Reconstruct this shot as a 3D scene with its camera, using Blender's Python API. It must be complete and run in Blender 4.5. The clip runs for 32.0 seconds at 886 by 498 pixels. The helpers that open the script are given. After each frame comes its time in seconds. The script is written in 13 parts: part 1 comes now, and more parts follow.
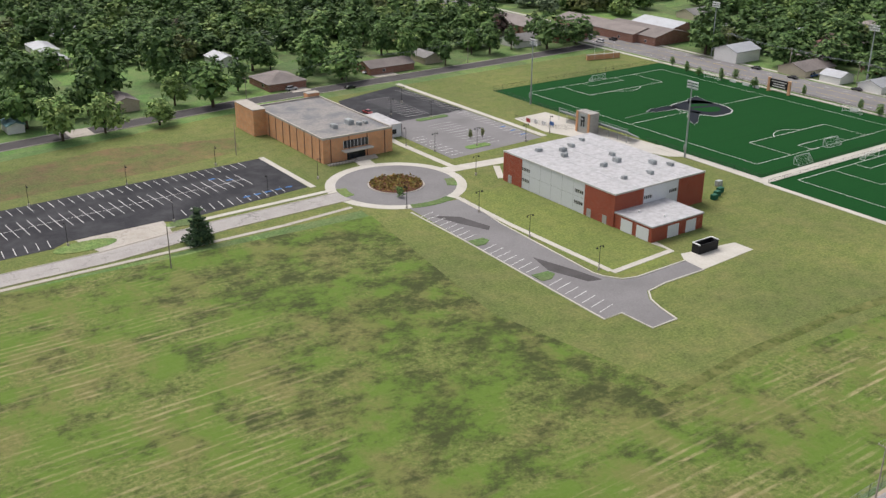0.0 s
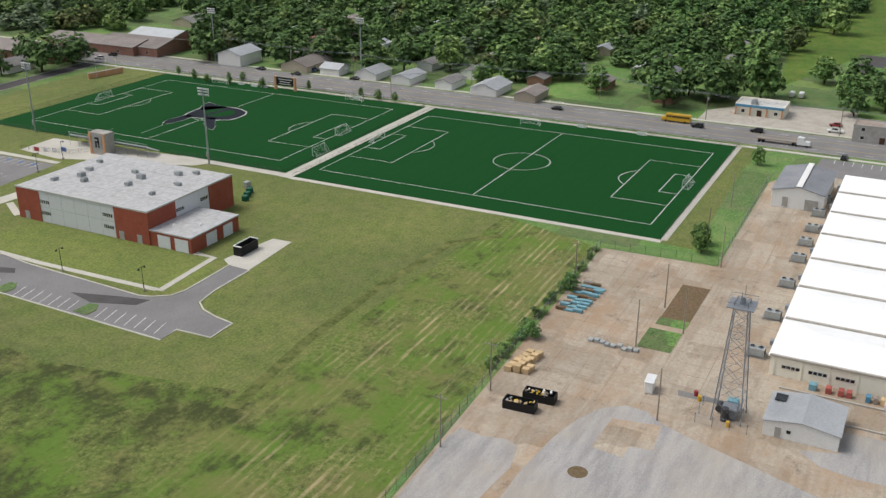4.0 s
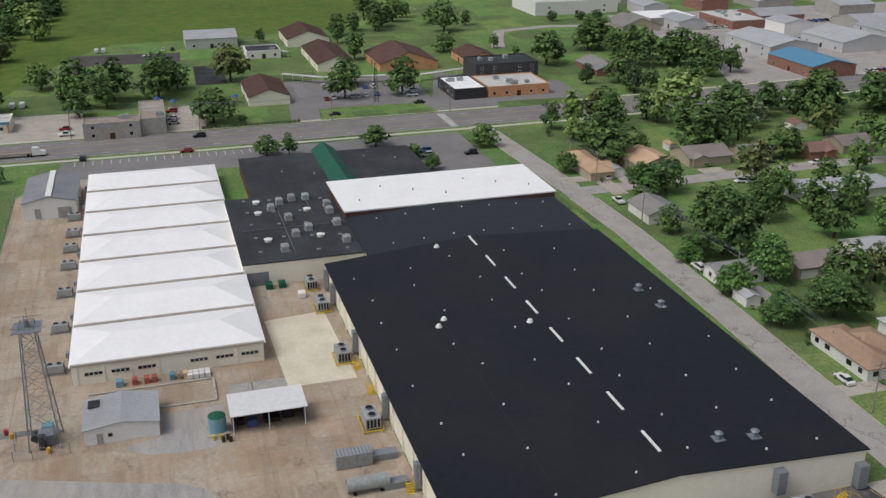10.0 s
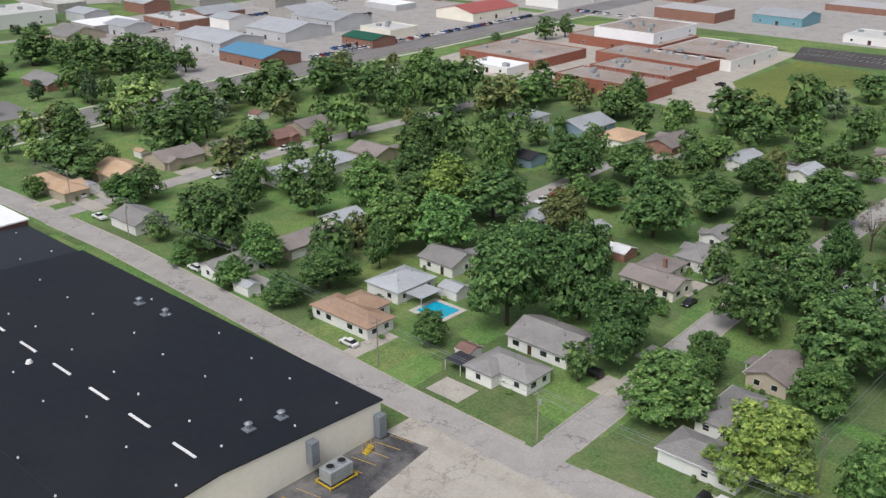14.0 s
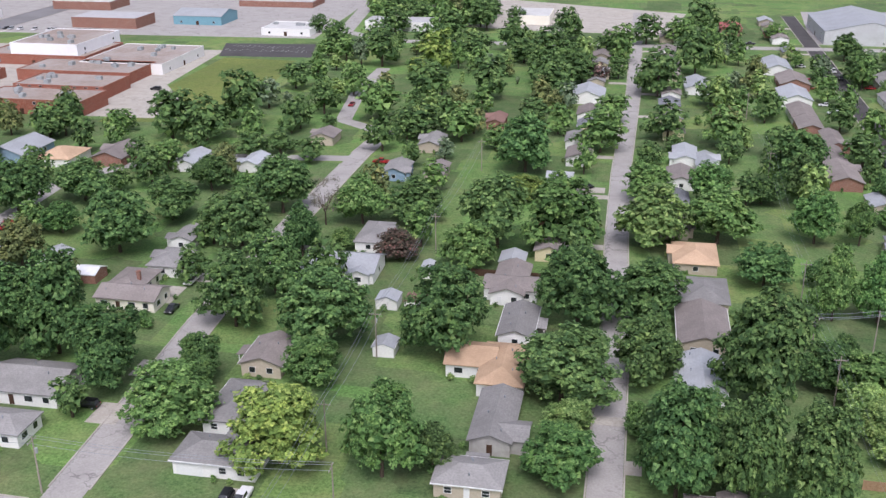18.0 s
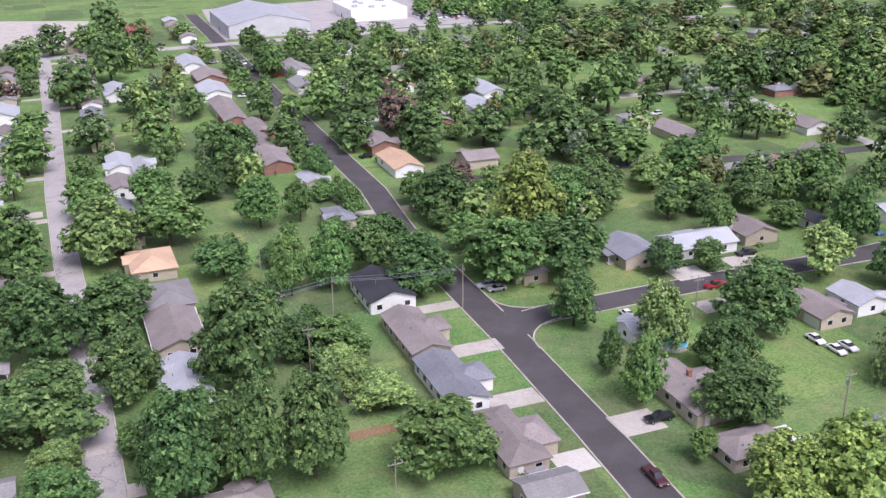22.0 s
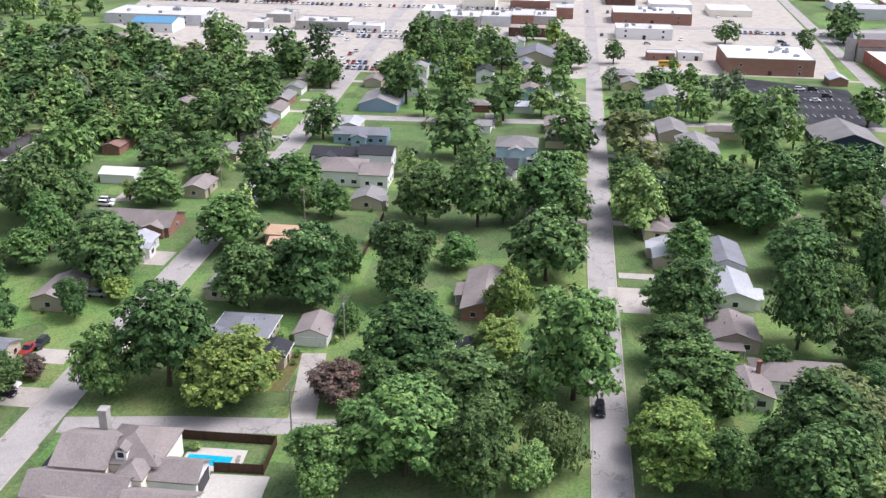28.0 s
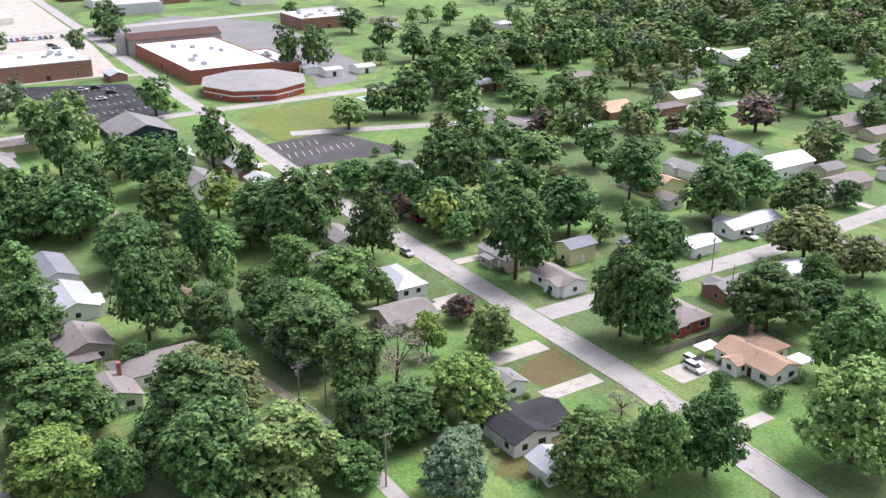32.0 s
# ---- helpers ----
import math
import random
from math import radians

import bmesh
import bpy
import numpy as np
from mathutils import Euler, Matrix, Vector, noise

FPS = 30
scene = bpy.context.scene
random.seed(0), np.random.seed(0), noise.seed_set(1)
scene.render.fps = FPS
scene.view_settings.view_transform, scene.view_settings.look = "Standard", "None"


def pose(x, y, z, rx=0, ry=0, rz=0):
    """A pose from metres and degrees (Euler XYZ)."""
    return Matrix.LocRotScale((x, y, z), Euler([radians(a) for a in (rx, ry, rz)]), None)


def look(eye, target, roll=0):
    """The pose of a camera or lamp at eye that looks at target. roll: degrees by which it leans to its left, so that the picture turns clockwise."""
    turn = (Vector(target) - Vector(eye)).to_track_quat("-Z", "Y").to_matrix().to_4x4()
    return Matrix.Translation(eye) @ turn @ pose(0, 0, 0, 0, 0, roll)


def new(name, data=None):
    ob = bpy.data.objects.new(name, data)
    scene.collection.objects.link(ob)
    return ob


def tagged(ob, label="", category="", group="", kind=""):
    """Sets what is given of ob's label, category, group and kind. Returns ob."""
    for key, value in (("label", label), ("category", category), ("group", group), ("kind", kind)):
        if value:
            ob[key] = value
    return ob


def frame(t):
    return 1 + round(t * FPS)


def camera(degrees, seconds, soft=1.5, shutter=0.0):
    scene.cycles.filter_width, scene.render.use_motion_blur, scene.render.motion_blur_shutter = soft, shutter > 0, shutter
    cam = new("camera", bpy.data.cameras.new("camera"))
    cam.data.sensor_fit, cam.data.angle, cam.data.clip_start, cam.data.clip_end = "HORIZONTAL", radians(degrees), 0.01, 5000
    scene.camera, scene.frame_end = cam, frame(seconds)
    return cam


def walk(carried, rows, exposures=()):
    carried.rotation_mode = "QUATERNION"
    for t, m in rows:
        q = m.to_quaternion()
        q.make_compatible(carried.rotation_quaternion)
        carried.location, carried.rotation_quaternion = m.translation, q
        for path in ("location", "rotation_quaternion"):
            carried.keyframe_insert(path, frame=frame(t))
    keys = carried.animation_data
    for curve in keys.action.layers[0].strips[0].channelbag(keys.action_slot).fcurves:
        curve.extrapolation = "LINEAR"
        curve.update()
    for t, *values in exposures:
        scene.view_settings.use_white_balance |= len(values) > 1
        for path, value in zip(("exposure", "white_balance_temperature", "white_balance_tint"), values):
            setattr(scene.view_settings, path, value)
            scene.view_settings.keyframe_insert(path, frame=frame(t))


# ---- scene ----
# world axes follow the street grid; the drone hovers over the origin
EYE_HEIGHT = 95.0
PATH = [
    (0, -35.3, -22.794, 0.358),
    (0.5, -39.417, -22.654, 0.204),
    (1, -42.698, -22.568, 0.166),
    (1.5, -45.726, -22.524, 0.092),
    (2, -49.136, -22.477, 0.068),
    (2.5, -52.663, -22.44, 0.089),
    (3, -56.208, -22.372, 0.105),
    (3.5, -59.716, -22.318, 0.131),
    (5.5, -73.966, -22.156, 0.1),
    (6, -77.628, -22.131, 0.175),
    (6.5, -81.267, -22.122, 0.177),
    (7, -84.919, -22.073, 0.095),
    (7.5, -88.527, -22.054, 0.098),
    (8, -92.176, -22.025, 0.14),
    (8.5, -95.81, -22.008, 0.066),
    (9, -99.374, -21.988, 0.006),
    (9.5, -102.959, -21.974, 0.022),
    (10, -106.535, -21.966, -0.054),
    (10.5, -110.094, -21.985, -0.099),
    (11, -113.666, -22, -0.171),
    (11.5, -117.295, -22, -0.156),
    (12, -121.035, -21.987, -0.241),
    (12.5, -124.944, -21.972, -0.184),
    (13, -129.011, -21.96, -0.164),
    (13.5, -133.123, -21.951, -0.161),
    (14, -137.19, -21.935, -0.229),
    (14.5, -141.278, -21.913, -0.208),
    (16.5, -157.833, -21.881, -0.386),
    (17, -161.69, -21.873, -0.341),
    (17.5, -165.385, -21.87, -0.318),
    (18, -169.134, -21.871, -0.265),
    (18.5, -172.926, -21.873, -0.215),
    (19, -176.635, -21.858, -0.247),
    (19.5, -180.724, -21.86, -0.246),
    (20, -184.842, -21.865, -0.212),
    (20.5, -189.089, -21.865, -0.2),
    (21, -193.333, -21.87, -0.222),
    (21.5, -197.524, -21.862, -0.207),
    (22, -201.941, -21.865, -0.2),
    (22.5, -206.655, -21.871, -0.201),
    (23, -211.496, -21.885, -0.191),
    (23.5, -216.091, -21.903, -0.222),
    (24, -220.838, -21.927, -0.235),
    (24.5, -225.652, -21.954, -0.238),
    (25, -231.4, -21.975, -0.202),
    (25.5, -236.996, -21.983, -0.157),
    (27.5, -258.513, -21.789, 0.657),
    (28, -263.534, -21.753, 0.685),
    (28.5, -268.5, -21.709, 0.67),
    (29, -273.498, -21.675, 0.637),
    (29.5, -278.428, -21.647, 0.588),
    (30, -283.307, -21.609, 0.584),
    (30.5, -288.258, -21.57, 0.48),
    (31, -293.231, -21.527, 0.391),
    (31.5, -298.127, -21.507, 0.246),
    (32, -303.39, -21.423, 0.245),
]
cam = camera(47.9, 32.0, 1.42)
walk(cam, [(t, pose(0, 0, EYE_HEIGHT, 90 + p, 0, y) @ pose(0, 0, 0, 0, 0, r)) for t, y, p, r in PATH],
     exposures=[(0.0, 0.28, 6620, 13), (3.5, 0.12, 6550, 9), (6.0, -0.36, 6500, 8), (9.0, -0.38, 6450, 9), (11.0, -0.46, 6450, 12), (13.0, -0.16, 6400, 12), (17.0, 0.22, 6080, 17), (22.0, 0.59, 5940, 29), (28.0, 0.72, 6080, 19), (30.0, 0.84, 6140, 19), (32.0, 0.98, 6140, 19)])

# ---- light: overcast afternoon ----
SUN_ELEVATION, SUN_AZIMUTH = radians(56), radians(-12)
sky_world = bpy.data.worlds.new("overcast_sky")
scene.world = sky_world
sky_world.use_nodes = True
wn = sky_world.node_tree
wn.nodes.clear()
w_out = wn.nodes.new("ShaderNodeOutputWorld")
w_bg = wn.nodes.new("ShaderNodeBackground")
w_sky = wn.nodes.new("ShaderNodeTexSky")
w_sky.sky_type = "NISHITA"
w_sky.sun_disc = False
w_sky.sun_elevation, w_sky.sun_rotation = SUN_ELEVATION, SUN_AZIMUTH
w_sky.air_density, w_sky.dust_density, w_sky.ozone_density = 1.0, 4.0, 1.0
w_hsv = wn.nodes.new("ShaderNodeHueSaturation")
w_hsv.inputs["Saturation"].default_value = 0.42
wn.links.new(w_sky.outputs[0], w_hsv.inputs["Color"])
wn.links.new(w_hsv.outputs[0], w_bg.inputs[0])
w_bg.inputs[1].default_value = 0.135
wn.links.new(w_bg.outputs[0], w_out.inputs[0])
sun = new("sun", bpy.data.lights.new("sun", "SUN"))
sun.data.energy, sun.data.angle, sun.data.color = 1.6, radians(30), (1.0, 0.97, 0.93)
sun_dir = Vector((math.sin(SUN_AZIMUTH) * math.cos(SUN_ELEVATION), math.cos(SUN_AZIMUTH) * math.cos(SUN_ELEVATION), math.sin(SUN_ELEVATION)))
sun.matrix_world = look(sun_dir * 200, (0, 0, 0))


# ---- materials ----
def ramp(nt, fac, stops):
    r = nt.nodes.new("ShaderNodeValToRGB")
    while len(r.color_ramp.elements) < len(stops):
        r.color_ramp.elements.new(0.5)
    for e, (p, c) in zip(r.color_ramp.elements, stops):
        e.position, e.color = p, (*c, 1)
    nt.links.new(fac, r.inputs[0])
    return r.outputs[0]


def noise_tex(nt, vec, scale, detail=4.0, rough=0.6):
    n = nt.nodes.new("ShaderNodeTexNoise")
    n.inputs["Scale"].default_value, n.inputs["Detail"].default_value, n.inputs["Roughness"].default_value = scale, detail, rough
    nt.links.new(vec, n.inputs["Vector"])
    return n.outputs["Fac"]


def mix_rgb(nt, fac, a, b, mode="MIX"):
    m = nt.nodes.new("ShaderNodeMix")
    m.data_type, m.blend_type = "RGBA", mode
    for key, v in ((0, fac), (6, a), (7, b)):
        if hasattr(v, "is_linked") or hasattr(v, "node"):
            nt.links.new(v, m.inputs[key])
        elif key == 0:
            m.inputs[0].default_value = v
        else:
            m.inputs[key].default_value = (*v, 1)
    return m.outputs[2]


def base(name):
    m = bpy.data.materials.new(name)
    m.use_nodes = True
    nt = m.node_tree
    nt.nodes["Principled BSDF"].inputs["Specular IOR Level"].default_value = 0.15
    return m, nt, nt.nodes["Principled BSDF"]


def position(nt):
    return nt.nodes.new("ShaderNodeNewGeometry").outputs["Position"]


def mapped(nt, vec, sx=1, sy=1, sz=1, rz=0):
    mp = nt.nodes.new("ShaderNodeMapping")
    mp.inputs["Scale"].default_value = (sx, sy, sz)
    mp.inputs["Rotation"].default_value = (0, 0, radians(rz))
    nt.links.new(vec, mp.inputs["Vector"])
    return mp.outputs[0]


def bumped(nt, bsdf, height, strength, dist=0.05):
    b = nt.nodes.new("ShaderNodeBump")
    b.inputs["Strength"].default_value, b.inputs["Distance"].default_value = strength, dist
    nt.links.new(height, b.inputs["Height"])
    nt.links.new(b.outputs[0], bsdf.inputs["Normal"])


def mat(name, c1, c2, scale=2.0, rough=0.85, bump=0.2, metal=0.0, stain=None, stain_scale=0.08, rnd=0.0, amount=0.5):
    """grain between c1 and c2, broad stains towards a third colour, slight differences between pieces"""
    m, nt, bsdf = base(name)
    pos = position(nt)
    fine = noise_tex(nt, pos, scale)
    col = ramp(nt, fine, [(0.3, c1), (0.7, c2)])
    if stain:
        broad = noise_tex(nt, pos, stain_scale, 5, 0.65)
        f = ramp(nt, broad, [(0.42, (0, 0, 0)), (0.68, (amount, amount, amount))])
        col = mix_rgb(nt, f, col, stain)
    if rnd:
        oi = nt.nodes.new("ShaderNodeObjectInfo")
        f = ramp(nt, oi.outputs["Random"], [(0.0, (1 - rnd,) * 3), (1.0, (1.0 + rnd,) * 3)])
        col = mix_rgb(nt, 1.0, col, f, "MULTIPLY")
    nt.links.new(col, bsdf.inputs["Base Color"])
    bsdf.inputs["Roughness"].default_value, bsdf.inputs["Metallic"].default_value = rough, metal
    if bump:
        bumped(nt, bsdf, fine, bump)
    return m


def lined(name, c1, c2, period, axis="z", depth=0.3, rough=0.7, metal=0.0, scale=2.0, stain=None, dark=0.75, rnd=0.0):
    """courses, boards or seams at a real spacing"""
    m = mat(name, c1, c2, scale, rough, 0.0, metal, stain, 0.15, rnd)
    nt, bsdf = m.node_tree, m.node_tree.nodes["Principled BSDF"]
    w = nt.nodes.new("ShaderNodeTexWave")
    w.wave_type, w.bands_direction, w.wave_profile = "BANDS", axis.upper(), "SAW"
    w.inputs["Scale"].default_value = 0.314 / period
    nt.links.new(position(nt), w.inputs["Vector"])
    old = bsdf.inputs["Base Color"].links[0].from_socket
    f = ramp(nt, w.outputs["Fac"], [(0.0, (dark,) * 3), (0.12, (1, 1, 1))])
    nt.links.new(mix_rgb(nt, 1.0, old, f, "MULTIPLY"), bsdf.inputs["Base Color"])
    bumped(nt, bsdf, w.outputs["Fac"], depth)
    return m


M = {}
# ground covers
def lawn_material(name, greens, dry, dry_amount, plots=False):
    m, nt, bsdf = base(name)
    pos = position(nt)
    fine = noise_tex(nt, pos, 1.6, 6, 0.7)
    mid = noise_tex(nt, pos, 0.13, 5, 0.6)
    broad = noise_tex(nt, pos, 0.022, 4, 0.55)
    col = ramp(nt, fine, [(0.34, tuple(0.8 * v for v in greens[0])), (0.5, greens[1]), (0.67, tuple(1.1 * v for v in greens[2]))])
    f = ramp(nt, mid, [(0.4, (0, 0, 0)), (0.75, (dry_amount,) * 3)])
    col = mix_rgb(nt, f, col, dry)
    worn = noise_tex(nt, pos, 0.35, 8, 0.8)
    col = mix_rgb(nt, 1.0, col, ramp(nt, worn, [(0.3, (0.68, 0.72, 0.72)), (0.5, (1.0, 1.0, 1.0)), (0.7, (1.22, 1.16, 1.1))]), "MULTIPLY")
    f2 = ramp(nt, broad, [(0.35, (0.8, 0.83, 0.8)), (0.7, (1.15, 1.1, 1.0))])
    col = mix_rgb(nt, 1.0, col, f2, "MULTIPLY")
    if plots:
        v = nt.nodes.new("ShaderNodeTexVoronoi")
        v.distance = "CHEBYCHEV"
        v.inputs["Scale"].default_value, v.inputs["Randomness"].default_value = 0.048, 0.7
        nt.links.new(pos, v.inputs["Vector"])
        one = nt.nodes.new("ShaderNodeSeparateColor")
        nt.links.new(v.outputs["Color"], one.inputs[0])
        col = mix_rgb(nt, 1.0, col, ramp(nt, one.outputs[0], [(0.0, (0.8, 0.78, 0.8)), (0.4, (1.0, 1.0, 1.0)), (0.7, (1.12, 1.3, 1.0)), (0.85, (1.35, 1.25, 1.1)), (1.0, (1.0, 1.1, 0.95))]), "MULTIPLY")
    nt.links.new(col, bsdf.inputs["Base Color"])
    bsdf.inputs["Roughness"].default_value = 0.95
    bumped(nt, bsdf, fine, 0.5, 0.15)
    return m


M["lawn"] = lawn_material("lawn_grass", ((0.08, 0.142, 0.052), (0.112, 0.194, 0.072), (0.155, 0.24, 0.098)), (0.23, 0.225, 0.13), 0.55, True)
M["watered_lawn"] = lawn_material("watered_grass", ((0.125, 0.165, 0.045), (0.155, 0.2, 0.058), (0.19, 0.235, 0.078)), (0.19, 0.19, 0.08), 0.4)
M["campus_lawn"] = lawn_material("campus_grass", ((0.105, 0.14, 0.042), (0.14, 0.178, 0.056), (0.18, 0.215, 0.078)), (0.23, 0.205, 0.1), 0.5)
M["worn_lawn"] = lawn_material("worn_reddish_lawn", ((0.1, 0.125, 0.045), (0.13, 0.15, 0.055), (0.16, 0.18, 0.075)), (0.2, 0.125, 0.08), 1.0)
M["rough_grass"] = lawn_material("rough_grass", ((0.05, 0.1, 0.02), (0.08, 0.16, 0.03), (0.14, 0.2, 0.05)), (0.2, 0.2, 0.06), 0.6)


def span(nt, value, a, b):
    """0 at a, 1 at b, smooth between"""
    mr = nt.nodes.new("ShaderNodeMapRange")
    mr.interpolation_type = "SMOOTHSTEP"
    mr.inputs[1].default_value, mr.inputs[2].default_value = a, b
    nt.links.new(value, mr.inputs[0])
    return mr.outputs[0]


def calc(nt, op, a, b):
    n = nt.nodes.new("ShaderNodeMath")
    n.operation = op
    for i, v in enumerate((a, b)):
        if isinstance(v, (int, float)):
            n.inputs[i].default_value = v
        else:
            nt.links.new(v, n.inputs[i])
    return n.outputs[0]


def meadow_material():
    """rough grass: weedy in the middle, dry cuttings lying in rows along the fence and to the west"""
    m, nt, bsdf = base("mown_meadow")
    pos = position(nt)
    sep = nt.nodes.new("ShaderNodeSeparateXYZ"); nt.links.new(pos, sep.inputs[0])
    fine = noise_tex(nt, pos, 0.9, 9, 0.8)
    col = ramp(nt, fine, [(0.36, (0.055, 0.078, 0.022)), (0.49, (0.13, 0.172, 0.044)), (0.64, (0.25, 0.255, 0.1))])
    green = noise_tex(nt, mapped(nt, pos, 0.7, 1, 1, 0), 0.06, 7, 0.72)
    col = mix_rgb(nt, ramp(nt, green, [(0.45, (0, 0, 0)), (0.53, (0.85,) * 3)]), col, (0.108, 0.185, 0.03))
    olive = noise_tex(nt, mapped(nt, pos, 1.3, 0.8, 1, 40), 0.045, 6, 0.7)
    col = mix_rgb(nt, ramp(nt, olive, [(0.49, (0, 0, 0)), (0.58, (0.5,) * 3)]), col, (0.2, 0.175, 0.075))
    mid = calc(nt, "MULTIPLY", span(nt, sep.outputs[1], 92, 112), span(nt, sep.outputs[0], 40, 85))
    patch = calc(nt, "ADD", noise_tex(nt, mapped(nt, pos, 1, 1.25, 1, 20), 0.085, 9, 0.78), calc(nt, "MULTIPLY", mid, 0.06))
    edge = calc(nt, "MULTIPLY", span(nt, sep.outputs[0], 104, 121), span(nt, sep.outputs[0], 127, 124))
    patch = calc(nt, "ADD", patch, calc(nt, "MULTIPLY", edge, 0.03))
    patch = calc(nt, "ADD", patch, calc(nt, "MULTIPLY", calc(nt, "SUBTRACT", noise_tex(nt, pos, 0.42, 6, 0.8), 0.5), 0.35))
    col = mix_rgb(nt, ramp(nt, patch, [(0.515, (0, 0, 0)), (0.66, (1.0,) * 3)]), col, (0.055, 0.068, 0.024))
    w = nt.nodes.new("ShaderNodeTexWave")
    w.wave_type, w.bands_direction = "BANDS", "Y"
    w.inputs["Scale"].default_value, w.inputs["Distortion"].default_value = 0.17, 4.5
    w.inputs["Detail"].default_value, w.inputs["Detail Scale"].default_value, w.inputs["Detail Roughness"].default_value = 4.0, 0.35, 0.65
    nt.links.new(mapped(nt, pos, 0.35, 1, 1, -2), w.inputs["Vector"])
    rows = calc(nt, "MAXIMUM", span(nt, sep.outputs[1], 112, 84), calc(nt, "MULTIPLY", span(nt, sep.outputs[0], 92, 55), 0.75))
    breaks = noise_tex(nt, mapped(nt, pos, 0.25, 1.2, 1, -2), 0.2, 9, 0.82)
    lines = mix_rgb(nt, 1.0, ramp(nt, w.outputs["Fac"], [(0.45, (0, 0, 0)), (0.9, (1, 1, 1))]), ramp(nt, breaks, [(0.47, (0, 0, 0)), (0.6, (0.9,) * 3)]), "MULTIPLY")
    lines = mix_rgb(nt, 1.0, lines, ramp(nt, noise_tex(nt, pos, 0.03, 5, 0.7), [(0.42, (0.1,) * 3), (0.56, (1, 1, 1))]), "MULTIPLY")
    lines = mix_rgb(nt, 1.0, lines, rows, "MULTIPLY")
    col = mix_rgb(nt, lines, col, (0.4, 0.33, 0.19))
    nt.links.new(col, bsdf.inputs["Base Color"])
    bsdf.inputs["Roughness"].default_value = 0.95
    bumped(nt, bsdf, fine, 0.7, 0.25)
    return m


def yard_material():
    """old concrete: tan slabs with rust washed over them, tyre tracks, dark oil spots and paler patches"""
    m, nt, bsdf = base("stained_yard_concrete")
    pos = position(nt)
    fine = noise_tex(nt, pos, 1.4, 9, 0.8)
    col = ramp(nt, fine, [(0.34, (0.31, 0.265, 0.21)), (0.66, (0.47, 0.41, 0.335))])
    rust = noise_tex(nt, mapped(nt, pos, 0.6, 1, 1, 15), 0.06, 9, 0.78)
    col = mix_rgb(nt, ramp(nt, rust, [(0.44, (0, 0, 0)), (0.62, (0.75,) * 3)]), col, (0.36, 0.24, 0.15))
    slabs = nt.nodes.new("ShaderNodeTexVoronoi")
    slabs.distance = "CHEBYCHEV"
    slabs.inputs["Scale"].default_value, slabs.inputs["Randomness"].default_value = 0.16, 0.35
    nt.links.new(pos, slabs.inputs["Vector"])
    one = nt.nodes.new("ShaderNodeSeparateColor"); nt.links.new(slabs.outputs["Color"], one.inputs[0])
    col = mix_rgb(nt, 1.0, col, ramp(nt, one.outputs[0], [(0.0, (0.86, 0.85, 0.84)), (0.5, (1.0, 1.0, 1.0)), (1.0, (1.12, 1.12, 1.13))]), "MULTIPLY")
    pale = noise_tex(nt, mapped(nt, pos, 1, 0.5, 1, -20), 0.09, 7, 0.7)
    col = mix_rgb(nt, ramp(nt, pale, [(0.52, (0, 0, 0)), (0.68, (0.5,) * 3)]), col, (0.52, 0.46, 0.38))
    tracks = noise_tex(nt, mapped(nt, pos, 0.12, 1.6, 1, 4), 0.35, 6, 0.7)
    col = mix_rgb(nt, ramp(nt, tracks, [(0.5, (0, 0, 0)), (0.64, (0.4,) * 3)]), col, (0.25, 0.2, 0.15))
    dark = noise_tex(nt, pos, 0.16, 9, 0.8)
    col = mix_rgb(nt, ramp(nt, dark, [(0.55, (0, 0, 0)), (0.67, (0.7,) * 3)]), col, (0.16, 0.125, 0.1))
    nt.links.new(col, bsdf.inputs["Base Color"])
    bsdf.inputs["Roughness"].default_value = 0.88
    bumped(nt, bsdf, fine, 0.15)
    return m


def gravel_material():
    """crushed stone: fine grain, wheel ruts and paler dusty drifts"""
    m, nt, bsdf = base("grey_gravel")
    pos = position(nt)
    fine = noise_tex(nt, pos, 3.5, 8, 0.85)
    col = ramp(nt, fine, [(0.32, (0.25, 0.245, 0.24)), (0.68, (0.45, 0.435, 0.43))])
    ruts = noise_tex(nt, mapped(nt, pos, 0.25, 1.3, 1, 28), 0.25, 6, 0.7)
    col = mix_rgb(nt, 1.0, col, ramp(nt, ruts, [(0.4, (0.86, 0.85, 0.86)), (0.5, (1, 1, 1)), (0.62, (1.15, 1.13, 1.12))]), "MULTIPLY")
    drift = noise_tex(nt, pos, 0.07, 6, 0.65)
    col = mix_rgb(nt, ramp(nt, drift, [(0.45, (0, 0, 0)), (0.65, (0.6,) * 3)]), col, (0.42, 0.375, 0.32))
    nt.links.new(col, bsdf.inputs["Base Color"])
    bsdf.inputs["Roughness"].default_value = 0.95
    bumped(nt, bsdf, fine, 0.5)
    return m


M["thin_grass"] = mat("thin_worn_grass", (0.1, 0.1, 0.035), (0.17, 0.16, 0.06), 1.3, 0.95, 0.4, stain=(0.14, 0.095, 0.06), stain_scale=0.07, amount=0.85)
M["meadow"] = meadow_material()
M["turf"] = lined("artificial_turf", (0.008, 0.054, 0.013), (0.012, 0.069, 0.018), 9.0, "y", 0.05, 0.8, dark=0.93)
M["turf"].node_tree.nodes["Principled BSDF"].inputs["Specular IOR Level"].default_value = 0.03
M["dirt_track"] = mat("worn_dirt_track", (0.27, 0.225, 0.16), (0.38, 0.325, 0.245), 1.2, 0.95, 0.3, stain=(0.13, 0.16, 0.065), stain_scale=0.25, amount=0.85)
